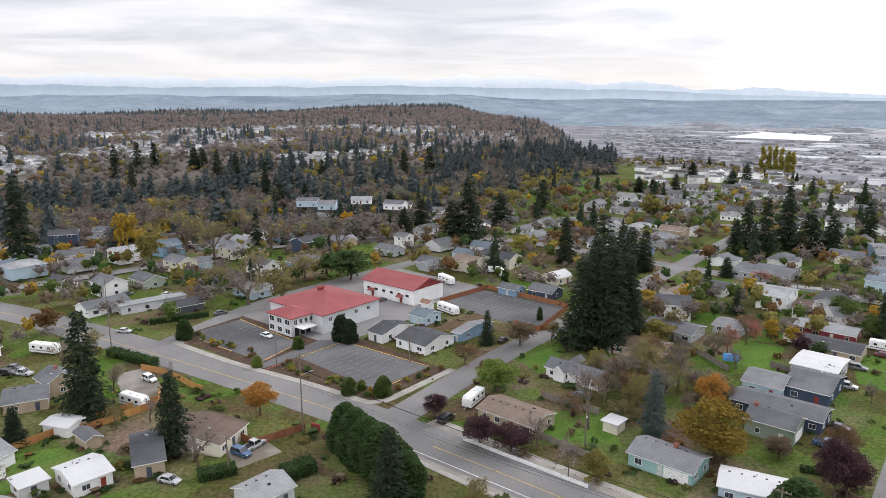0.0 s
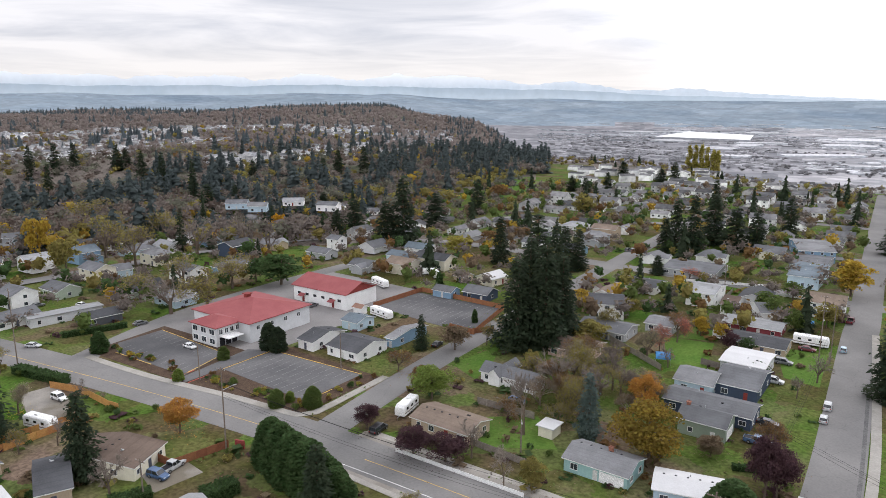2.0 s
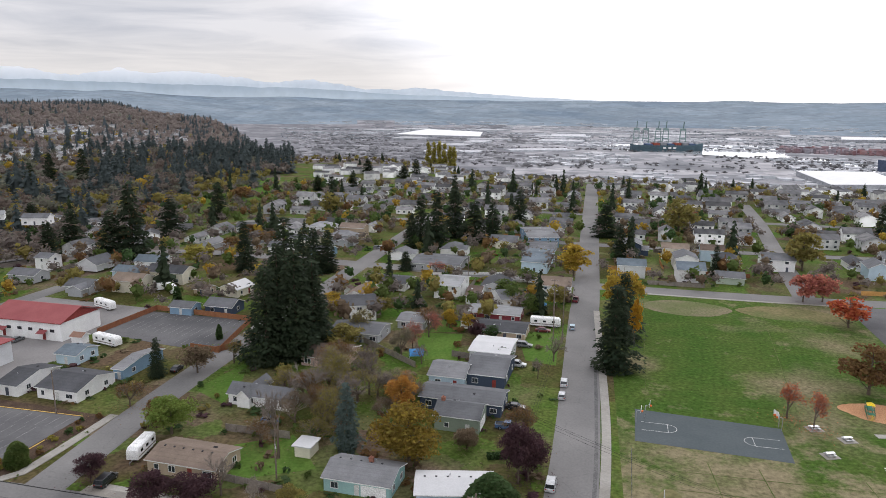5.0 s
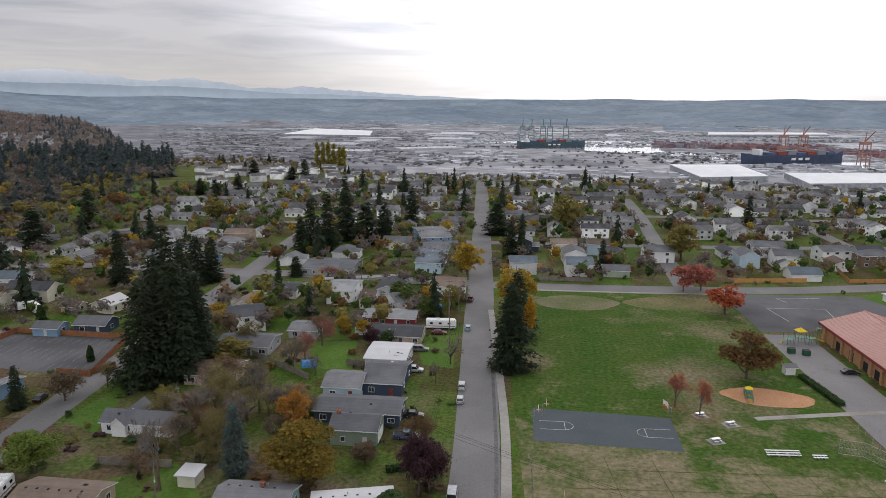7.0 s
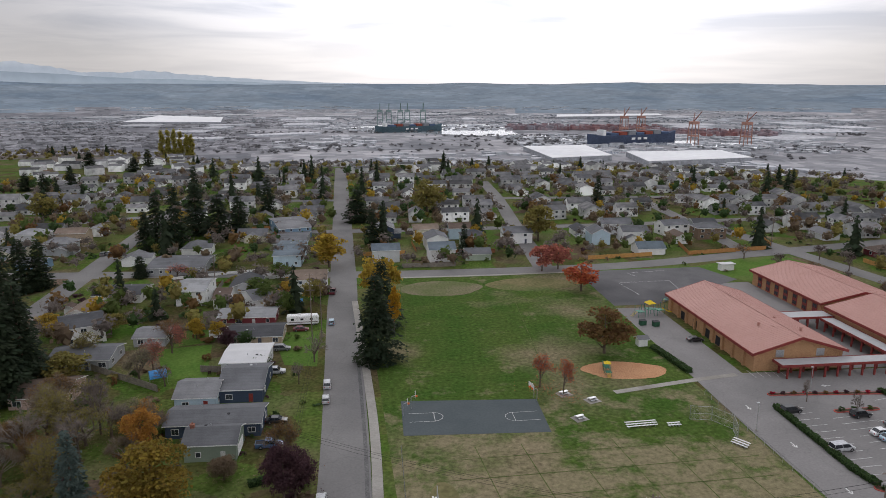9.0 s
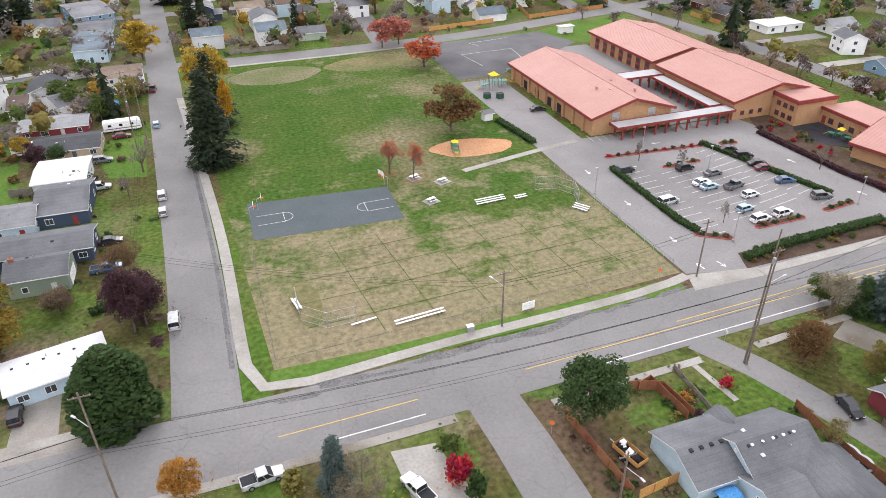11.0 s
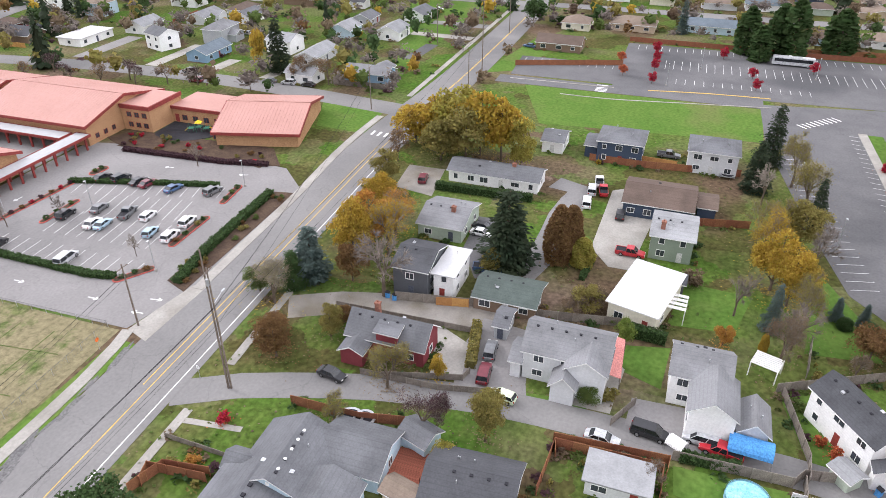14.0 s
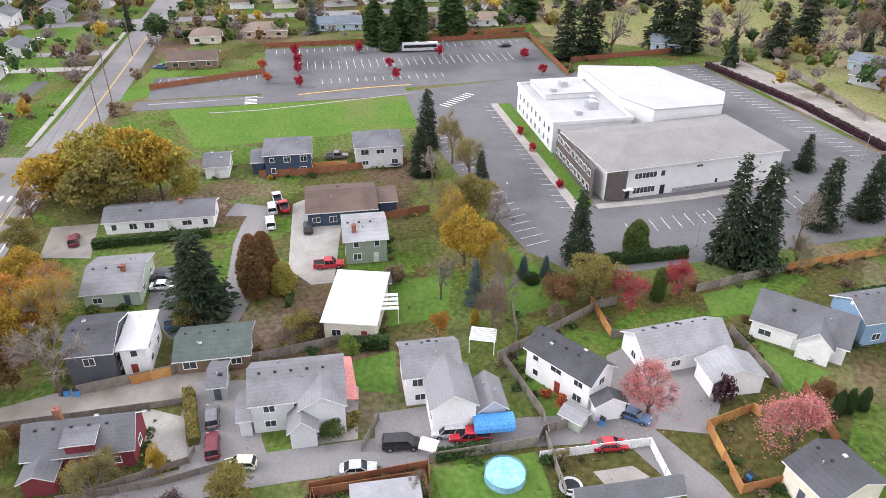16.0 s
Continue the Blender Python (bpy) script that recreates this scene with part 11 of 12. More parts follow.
area('lawn_long_house', [(93.8, 16.4), (95.1, 12.4), (83.3, 7.1), (80.0, 7.6), (81.2, 13.7)], M_LUSH, 'green lawn beside a long house', z=0.032)
tree('sparse', 'olive', 153.8, 7.7, 12.9, 10.7)
tree('sparse', 'gold', 130.8, 15.8, 12.3, 10.3)
tree('leafy', 'gold', 117.1, 13.7, 12.2, 9.5)
tree('bare', None, 129.5, 8.4, 11.7, 9.3)
tree('bare', None, 155.3, 15.9, 10.3, 8.2)
tree('sparse', 'olive', 109.6, 12.2, 11.3, 8.1)
tree('leafy', 'olive', 138.0, 10.1, 11.5, 10.3)
tree('sparse', 'brown', 100.7, 15.9, 9.8, 7.1)
area('lawn_far_block', [(276.4, 144.8), (277.4, 123.3), (310.7, 120.3), (351.0, 143.8), (349.9, 168.3)], M_LUSH, 'green lawns of the far corner houses', z=0.028)
area('field_verge', [(0.2, 111.7), (19.4, 111.1), (42.7, 111.5), (73.4, 111.9), (73.7, 115.6), (43.5, 115.3), (19.5, 114.9), (0.9, 115.5)], M_LUSH, 'green grass strip along the street fence', z=0.056)

# ---- the rest of the neighbourhood, street by street, out to the plateau's rim ----
OCC = [(o.matrix_basis.translation.x, o.matrix_basis.translation.y, 9.0 if o.name.startswith("house") else 3.0) for o in list(scene.objects) if o.parent is None and o.type == "EMPTY" and o.name.split(".")[0] in ("house", "garage", "shed", "tree", "conifer_tree", "car", "motorhome")]
ROADS = []
for ob in list(scene.objects):
    if ob.type == "MESH" and ob.parent is None and ob.name.startswith(("road_", "lane", "drive_")):
        vs = [v.co for v in ob.data.vertices]
        for i in range(0, len(vs) - 2, 2):
            a, b = (vs[i] + vs[i + 1]) / 2, (vs[i + 2] + vs[i + 3]) / 2
            n = max(1, int((b - a).length / 3))
            for k in range(n):
                p = a.lerp(b, k / n)
                ROADS.append((p.x, p.y, (vs[i] - vs[i + 1]).length / 2))
KEEP_OUT = [(-12, 80, 112, 283), (76, 182, 112, 300), (-204, -112, 98, 213), (112, 282, -100, 92), (50, 112, -20, 98), (-100, -16, 112, 215)]
RN = np.array(ROADS)


def clear(x, y, r):
    for a, b, c, d in KEEP_OUT:
        if a - r < x < b + r and c - r < y < d + r:
            return False
    if np.any((RN[:, 0] - x) ** 2 + (RN[:, 1] - y) ** 2 < (RN[:, 2] + r) ** 2):
        return False
    return all((x - a) ** 2 + (y - b) ** 2 > (c + r) ** 2 for a, b, c in OCC)


for zi, (name, ctrl) in enumerate((("road_upper", [(-112, 372), (-20, 366), (120, 368), (260, 380)]), ("road_rim", [(-116, 470), (-19, 462), (120, 458), (250, 450)]), ("road_hillside", [(66, 287), (72, 366), (80, 458), (84, 540)]), ("road_poplar", [(-230, 380), (-160, 400), (-115, 420)]), ("road_northeast", [(160, 300), (166, 370), (170, 455)]), ("road_west_close", [(-300, 74), (-290, 150), (-285, 230), (-280, 330)]))):
    pts = road(name, ctrl, 8.0, "grey asphalt residential street between houses", z=0.056 + 0.006 * zi)
    ROADS += [(x, y, 4.0) for x, y in pts]
RN = np.array(ROADS)
fill = random.Random(11)
WALL_PICK = ["white", "white", "white", "cream", "grey", "lightgrey", "lightgrey", "paleblue", "sage", "tan", "blue", "brown", "navy", "white"]
ROOF_PICK = ["grey", "grey", "mid", "mid", "dark", "light", "brown", "tan", "blue", "grey"]
FILLED, MID = [], []
for (x0, x1, y0, y1, sx, sy, rot, storey) in ((-225, -20, 300, 640, 20, 21, 0, 0.25), (-4, 260, 296, 600, 19, 21, 0, 0.6), (-420, -214, 70, 330, 24, 22, 90, 0.3), (200, 420, 118, 420, 22, 24, 0, 0.25), (-100, -18, 215, 280, 22, 20, 0, 0.1), (290, 420, -50, 92, 24, 22, 90, 0.2), (-205, -118, 214, 296, 22, 21, 0, 0.2), (-330, -120, -20, 90, 24, 22, 20, 0.2), (-420, -230, 300, 420, 30, 30, 30, 0.3)):
    y = y0 + sy / 2
    while y < y1:
        x = x0 + sx / 2
        while x < x1:
            px, py = x + fill.uniform(-3, 3), y + fill.uniform(-3, 3)
            rim = 600 + 40 * noise.noise(Vector((px * 0.003, py * 0.003, 0.3)))
            if math.hypot(px, py) < rim and clear(px, py, 6.5) and fill.random() < 0.9:
                w, d = fill.uniform(10, 15), fill.uniform(7.5, 10)
                two = fill.random() < storey
                a = rot + (0 if fill.random() < 0.7 else 90) + fill.uniform(-4, 4)
                wl_, rf_ = fill.choice(WALL_PICK), fill.choice(ROOF_PICK)
                near = math.hypot(px, py) < 330
                if math.hypot(px, py) > 390:
                    MID.append((px, py, w, d, 5.2 if two else 2.8, radians(a), d * fill.uniform(0.2, 0.28)))
                    OCC.append((px, py, 8.5))
                    FILLED.append((px, py, a, w, d))
                    x += sx
                    continue
                ob = house(px, py, a, w, d, 5.2 if two else 2.8, d * fill.uniform(0.18, 0.26), fill.choice(("gable", "gable", "gable", "hip")), wl_, rf_, detail=1 if math.hypot(px, py) < 300 else 0,
                           wings=((fill.uniform(-3, 3), -d / 2 - 0.5, 90, 5.5, 6.0, 2.8, 1.3, "gable"),) if fill.random() < 0.45 else (), label="%s %s house with a %s shingle roof" % ({"lightgrey": "light grey", "paleblue": "pale blue"}.get(wl_, wl_), "two-storey" if two else "single-storey", {"mid": "pale grey", "light": "light grey"}.get(rf_, rf_)))
                ob.location.z = land(px, py) if math.hypot(px, py) > 330 else 0.0
                OCC.append((px, py, 8.5))
                FILLED.append((px, py, a, w, d))
            x += sx
        y += sy
# drives, cars, sheds and fences that go with them
for i, (px, py, a, w, d) in enumerate(FILLED):
    if math.hypot(px, py) > 350:
        continue
    c, s = math.cos(radians(a)), math.sin(radians(a))
    k = fill.random()
    if k < 0.3:
        car(px + c * (w / 2 + 2.2) + s * 5, py + s * (w / 2 + 2.2) - c * 5, a + 90 + fill.uniform(-5, 5), fill.choice(("sedan", "suv", "pickup", "hatch")), fill.choice(("white", "silver", "grey", "black", "blue", "darkred")))
    if k < 0.75 and i % 2 == 0:
        fx, fy = px - s * (d / 2 + 5), py + c * (d / 2 + 5)
        fence(fx - c * 9, fy - s * 9, fx + c * 9, fy + s * 9, 1.8, fill.choice((M_FENCE, M_FENCE, M_CEDAR, M_REDFENCE)), "board fence between two gardens")
    if k > 0.8:
        house(px - s * (d / 2 + 3.2) + c * 6, py + c * (d / 2 + 3.2) + s * 6, a, 3.2, 2.6, 2.1, 0.6, "gable", fill.choice(WALL_PICK), fill.choice(ROOF_PICK), detail=0, name="shed", category="shed", label="small garden shed behind a house")
# garden trees and shrubs
count = shrubs = 0
KEEP_OUT.remove((-100, -16, 112, 215))
OC = np.array(OCC)
NTREE = sum(1 for o in scene.objects if o.parent is None and o.name.split(".")[0] == "tree")


def open_spot(x, y):
    """Room for a crown, close to houses allowed."""
    for a, b, c, d in KEEP_OUT:
        if a < x < b and c < y < d:
            return False
    return not (np.any((RN[:, 0] - x) ** 2 + (RN[:, 1] - y) ** 2 < (RN[:, 2] + 0.3) ** 2) or np.any((OC[:, 0] - x) ** 2 + (OC[:, 1] - y) ** 2 < (OC[:, 2] * 0.72) ** 2))


# shrubs and small bare trees along the garden fences
for x0, y0, x1, y1 in FENCE_LINES:
    L = math.hypot(x1 - x0, y1 - y0)
    if math.hypot(x0, y0) > 190:
        continue
    for i in range(int(L / 4.5)):
        u = (i + fill.uniform(0.1, 0.9)) / max(1, int(L / 4.5))
        o = fill.choice((-1, 1)) * fill.uniform(0.7, 1.6)
        x, y = x0 + (x1 - x0) * u - (y1 - y0) / L * o, y0 + (y1 - y0) * u + (x1 - x0) / L * o
        if np.any((RN[:, 0] - x) ** 2 + (RN[:, 1] - y) ** 2 < (RN[:, 2] + 0.8) ** 2) or np.any((OC[:, 0] - x) ** 2 + (OC[:, 1] - y) ** 2 < (OC[:, 2] * 0.8) ** 2):
            continue
        k = fill.random()
        if k < 0.36 and shrubs < 80:
            shrubs += 1
            tree("shrub", fill.choice(("green", "dark", "olive", "rust", "dark", "brown", "gold")), x, y, fill.uniform(0.6, 1.9), fill.uniform(1.0, 2.6))
        elif k < 0.50 and NTREE < 300:
            NTREE += 1
            tree(*fill.choice((("bare", None), ("sparse", "brown"), ("sparse", "rust"), ("sparse", "olive"))), x, y, fill.uniform(2.5, 4.6), None)
for x, y in BESIDE:
    if not np.any((RN[:, 0] - x) ** 2 + (RN[:, 1] - y) ** 2 < (RN[:, 2] + 0.5) ** 2) and fill.random() < 0.75:
        tree("shrub", fill.choice(("dark", "dark", "green", "rust")), x, y, fill.uniform(0.7, 1.5), fill.uniform(1.2, 2.4))
GARDEN = {k: [] for k in ("fir", "olive", "green", "gold", "rust", "brown", "dark", "thin")}
for i in range(14500):
    r = math.sqrt(fill.uniform(30 ** 2, 600 ** 2))
    az = radians(fill.uniform(-78, 140))
    x, y = r * math.sin(az), r * math.cos(az)
    if r > 430 and az > radians(60):
        continue
    big = fill.random()
    far = r > 225
    if not (open_spot(x, y) if far else clear(x, y, 1.6 if big < 0.5 else 0.6)):
        continue
    if far:
        if big < 0.016:
            h = fill.uniform(9, 21)
            GARDEN["fir"].append((x, y, h, h * fill.uniform(0.9, 1.35)))
        elif big < 0.30:
            h = fill.uniform(4.5, 10)
            GARDEN[fill.choice(("olive", "olive", "green", "brown", "brown", "dark", "dark", "green", "rust", "gold"))].append((x, y, h, h))
        elif big < 0.56:
            h = fill.uniform(4.5, 9)
            GARDEN["thin"].append((x, y, h, h * 1.25))
        continue
    if count > 520 or 193 < x < 330 and 100 < y < 172 and (int(x * 7) + int(y * 13)) % 10 < 7:
        continue
    if r < 230 and big < 0.2:
        big = 0.45
    if big < 0.04:
        tree("conifer", "fir", x, y, fill.uniform(9, 20), None)
        OCC.append((x, y, 3.0))
    elif big < 0.36 and NTREE < 300:
        NTREE += 1
        tree("leafy", fill.choice(("olive", "olive", "green", "gold", "rust", "brown", "yellowgreen", "dark", "orange", "purple")), x, y, fill.uniform(4.5, 9.5), None)
        OCC.append((x, y, 3.0))
    elif big < 0.55 and NTREE < 300:
        NTREE += 1
        tree(*fill.choice((("bare", None), ("bare", None), ("sparse", "olive"), ("sparse", "rust"), ("sparse", "fade"))), x, y, fill.uniform(5, 10), None)
        OCC.append((x, y, 2.5))
    elif r < 225 and shrubs < 90:
        shrubs += 1
        tree("shrub", fill.choice(("green", "dark", "olive", "rust", "green", "dark", "brown")), x, y, fill.uniform(0.8, 2.2), fill.uniform(1.2, 3.0))
        OCC.append((x, y, 1.2))
    else:
        continue
    count += 1

# ---- woods, far houses and harbour: what nobody could count ----
WR = np.random.default_rng(5)


def scatter_mesh(name, parts_v, parts_f, material, label, category):
    v = np.concatenate(parts_v)
    off, fs = 0, []
    for a, b in zip(parts_v, parts_f):
        fs += [tuple(int(i) + off for i in q) for q in b]
        off += len(a)
    return solid(name, mesh_of(name, v.tolist(), fs, material), None, label, category, kind="stuff")


def far_conifer(n=70, core_n=6):
    """A far conifer: a dark inner cone in a ragged coat of drooping boughs."""
    z = 0.05 + 0.93 * WR.uniform(0, 1, n) ** 1.25
    r = 0.205 * (1 - z) ** 0.8 * WR.uniform(0.55, 1.2, n) + 0.012
    a = WR.uniform(0, 6.283, n)
    wd, ln = 0.030 + 0.045 * (1 - z), 0.055 + 0.05 * (1 - z)
    ca, sa = np.cos(a), np.sin(a)
    o = lambda rr, side, dz: np.stack([rr * ca - side * sa, rr * sa + side * ca, z + dz], 1)
    v = np.stack([o(r * 0.45, 0 * r, ln * 0.55), o(r * 0.9, -wd, -ln * 0.2), o(r * 1.15, 0 * r, -ln * 0.55), o(r * 0.9, wd, -ln * 0.1)], 1).reshape(-1, 3)
    f = [tuple(range(4 * i, 4 * i + 4)) for i in range(n)]
    v[:, 2] = np.clip(v[:, 2], 0.0, 1.0)
    cone = [(0.13 * math.cos(i * 6.283 / core_n), 0.13 * math.sin(i * 6.283 / core_n), 0.05) for i in range(core_n)] + [(0, 0, 0.96)]
    return np.concatenate([v, np.array(cone)]), f + [(4 * n + i, 4 * n + (i + 1) % core_n, 4 * n + core_n) for i in range(core_n)]


def core(rx, rz, cz, rough=0.2, seg=5):
    """A lumpy crown's inside, so that no light shows through it."""
    v, f = [], []
    rings = (0.15, 0.38, 0.62, 0.85)
    for t in rings:
        for i in range(seg):
            a = 2 * math.pi * (i + 0.5 * (rings.index(t) % 2)) / seg
            k = 1 + WR.uniform(-rough, rough)
            v.append((rx * k * math.sin(t * math.pi) * math.cos(a), rx * k * math.sin(t * math.pi) * math.sin(a), cz - rz * k * math.cos(t * math.pi)))
    for t in range(3):
        for i in range(seg):
            f.append((t * seg + i, t * seg + (i + 1) % seg, (t + 1) * seg + (i + 1) % seg, (t + 1) * seg + i))
    m = 4 * seg
    v += [(0, 0, cz - rz), (0, 0, cz + rz)]
    for i in range(seg):
        f.append((m, (i + 1) % seg, i, i))
        f.append((3 * seg + i, 3 * seg + (i + 1) % seg, m + 1, m + 1))
    return np.array(v), np.array(f)


def with_core(leaves, c):
    return np.concatenate([leaves[0], c[0]]), [tuple(q) for q in leaves[1]] + [tuple(dict.fromkeys(int(i) + len(leaves[0]) for i in q)) for q in c[1]]


def far_leafy(n=44, size=0.078, stretch=1.0, inside=0.24):
    d = WR.normal(size=(n, 3))
    d /= np.linalg.norm(d, axis=1)[:, None]
    p = d * WR.uniform(0.45, 1.0, (n, 1)) * [0.36, 0.36, 0.36] * (1 + 0.18 * np.sin(d[:, :1] * 5 + d[:, 2:3] * 4 + WR.uniform(0, 6))) + [0, 0, 0.62]
    return with_core(quads(p, size, WR, stretch=stretch), core(inside, inside * 1.05, 0.6, 0.25))


CONS = [far_conifer(84) for _ in range(8)]
LEAF = [far_leafy() for _ in range(5)]
THIN = [far_leafy(54, 0.034, 2.6, 0.16) for _ in range(6)]
FARTHIN = [far_leafy(20, 0.058, 2.2, 0.19) for _ in range(6)]
FARCONS = [far_conifer(16, 5) for _ in range(6)]


def place(protos, pts):
    pv, pf = [], []
    for x, y, h, wd in pts:
        v, f = protos[int(WR.integers(len(protos)))]
        a = WR.uniform(0, 6.28)
        c, s = math.cos(a), math.sin(a)
        q = np.stack([(v[:, 0] * c - v[:, 1] * s) * wd + x, (v[:, 0] * s + v[:, 1] * c) * wd + y, v[:, 2] * h + land(x, y) - 0.3], 1)
        pv.append(q)
        pf.append(f)
    return pv, pf


pools = {k: [] for k in ("fir", "midfir", "thin", "umber", "sage", "olive", "gold", "rust", "farfir", "farthin")}


def wood_zone(az0, az1, r0, r1, step, keep, mix, room=0.0):
    """Trees spread over a sector of the hill; keep thins them, mix names the kind at a place."""
    r = r0
    while r < r1:
        az = az0
        while az < az1:
            a, q = radians(az + WR.uniform(-0.5, 0.5) * math.degrees(step / r)), r + WR.uniform(-0.5, 0.5) * step
            x, y = q * math.sin(a), q * math.cos(a)
            az += math.degrees(step / r)
            if WR.random() > keep(x, y, q) or (room and not clear(x, y, room)):
                continue
            kind, h = mix(x, y, q)
            pools[kind].append((x, y, h, h * (WR.uniform(1.2, 2.0) if "fir" in kind else WR.uniform(1.05, 1.5))))
        r += step


def clump(x, y, s, o):
    return noise.noise(Vector((x * s, y * s, o)))


def bare_kind(kind):
    k = WR.random()
    return kind if k < 0.5 else "umber" if k < 0.76 else "sage"


def ravine_mix(x, y, r):
    k = WR.random()
    if k < 0.10 + 0.35 * clump(x, y, 0.012, 3.0):
        return "midfir", WR.uniform(14, 31)
    if k < 0.80:
        return bare_kind("thin"), WR.uniform(9, 17)
    return ("olive", WR.uniform(8, 14)) if k < 0.96 else ("gold", WR.uniform(8, 15)) if k < 0.98 else ("rust", WR.uniform(7, 12))


def suburb_mix(x, y, r):
    k = WR.random()
    far = "far" if r > 950 else ""
    if k < 0.10 + 0.55 * clump(x, y, 0.007, 3.0):
        return "farfir" if far else "midfir", WR.uniform(11, 25)
    if k < 0.80:
        return far + "thin" if far else bare_kind("thin"), WR.uniform(7, 13)
    return ("olive", WR.uniform(6, 12)) if k < 0.94 else ("rust", WR.uniform(6, 11)) if k < 0.98 else ("gold", WR.uniform(6, 11))


wood_zone(-78, -44, 370, 660, 8.0, lambda x, y, r: 0.95 if x < -215 and y > 150 else 0.0, ravine_mix, 3.0)
wood_zone(-44, -33, 470, 640, 11.0, lambda x, y, r: 0.55, ravine_mix, 3.0)
def town(x, y):
    """Clearings of the hillside suburb."""
    return clump(x, y, 0.006, 7.0) + 0.02 > 0.0


wood_zone(-78, -33, 640, 700, 10.0, lambda x, y, r: 0.8, ravine_mix)
wood_zone(-78, -33, 700, 1300, 11.0, lambda x, y, r: 0.42 if town(x, y) else 0.8, suburb_mix)
# the dark slope at the hill's north end, golden scrub along its foot
wood_zone(-41, -26.2, 690, 900, 9.5, lambda x, y, r: 0.9 * smooth01(-42, -37, math.degrees(math.atan2(x, y))), lambda x, y, r: ("midfir", WR.uniform(13, 25)) if WR.random() < 0.55 + 0.6 * clump(x, y, 0.02, 4.0) else (bare_kind("thin"), WR.uniform(9, 14)) if WR.random() < 0.75 else ("olive", WR.uniform(8, 13)))
wood_zone(-50, -28, 600, 690, 9.0, lambda x, y, r: 0.7, lambda x, y, r: ("olive", WR.uniform(6, 12)) if WR.random() < 0.45 else ("sage", WR.uniform(8, 13)) if WR.random() < 0.6 else ("rust", WR.uniform(6, 11)) if WR.random() < 0.12 else ("midfir", WR.uniform(11, 20)))
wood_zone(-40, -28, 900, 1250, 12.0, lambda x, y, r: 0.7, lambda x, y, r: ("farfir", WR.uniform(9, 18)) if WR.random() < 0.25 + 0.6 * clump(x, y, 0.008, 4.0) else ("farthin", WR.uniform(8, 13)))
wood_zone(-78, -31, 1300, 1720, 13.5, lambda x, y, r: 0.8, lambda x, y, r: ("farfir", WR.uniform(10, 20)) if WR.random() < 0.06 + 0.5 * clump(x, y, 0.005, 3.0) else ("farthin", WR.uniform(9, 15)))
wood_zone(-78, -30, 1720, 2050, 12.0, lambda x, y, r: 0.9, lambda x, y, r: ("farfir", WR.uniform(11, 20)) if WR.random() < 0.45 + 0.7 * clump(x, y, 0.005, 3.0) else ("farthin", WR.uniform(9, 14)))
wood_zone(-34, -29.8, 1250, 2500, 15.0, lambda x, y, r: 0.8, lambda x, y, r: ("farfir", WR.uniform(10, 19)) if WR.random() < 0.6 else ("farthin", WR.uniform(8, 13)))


def rim_keep(x, y, r):
    edge = 600 + 60 * noise.noise(Vector((x * 0.003, y * 0.003, 0.3))) + 220 * smooth01(-8, -22, math.degrees(math.atan2(x, y))) - 20
    return 0.75 if edge < r < edge + 110 else 0.22 if edge < r else 0.0


wood_zone(-29, 36, 590, 960, 10.0, rim_keep, lambda x, y, r: ("thin", WR.uniform(4, 8)) if WR.random() < 0.62 else ("fir", WR.uniform(6, 12)) if WR.random() < 0.18 else ("olive", WR.uniform(4, 8)))
for k, rows in GARDEN.items():
    if k in pools:
        pools[k] += rows
    else:
        pools[k] = rows
LEAVES["thinwood"] = ((0.150, 0.126, 0.111), (0.215, 0.183, 0.162))
# midfir, farthin and farfir carry haze in their colours: paler and bluer
LEAVES["midfir"] = ((0.060, 0.079, 0.080), (0.088, 0.107, 0.104))
LEAVES["umber"] = ((0.125, 0.098, 0.082), (0.175, 0.136, 0.112))
LEAVES["sage"] = ((0.130, 0.132, 0.100), (0.175, 0.170, 0.128))
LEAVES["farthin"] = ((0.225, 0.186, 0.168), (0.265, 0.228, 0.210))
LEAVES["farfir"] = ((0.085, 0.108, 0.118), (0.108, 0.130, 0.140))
for key, protos, label in (("fir", CONS, "far dark green conifers on the slope"), ("midfir", CONS, "dark hazy conifers among the woods"), ("farfir", FARCONS, "distant conifers on the hill tinted blue by haze"), ("thin", THIN, "leafless grey-brown woodland"), ("umber", THIN, "leafless dark brown woodland"), ("sage", THIN, "thin grey-green autumn woodland"), ("farthin", FARTHIN, "hazy leafless woodland on the far hill"), ("olive", LEAF, "far olive broadleaf trees"), ("gold", LEAF, "far golden broadleaf trees"), ("rust", LEAF, "far rust-brown broadleaf trees"), ("green", LEAF, "far green garden trees"), ("brown", LEAF, "far brown garden trees"), ("dark", LEAF, "far dark green garden trees")):
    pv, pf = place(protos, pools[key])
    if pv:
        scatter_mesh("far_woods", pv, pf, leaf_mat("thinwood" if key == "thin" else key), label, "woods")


def box_block(x, y, z, w, d, h, a, ridge):
    c, s = math.cos(a), math.sin(a)
    v = []
    for zz in (0, h):
        for yy in (-d / 2, d / 2):
            for xx in (-w / 2, w / 2):
                v.append((x + xx * c - yy * s, y + xx * s + yy * c, z + zz))
    for xx in (-w / 2, w / 2):
        v.append((x + xx * c, y + xx * s, z + h + ridge))
    walls = [(0, 1, 5, 4), (1, 3, 7, 5), (3, 2, 6, 7), (2, 0, 4, 6), (4, 8, 6, 4), (5, 7, 9, 5)]
    roof = [(4, 5, 9, 8), (6, 8, 9, 7)]
    return np.array(v), walls, roof


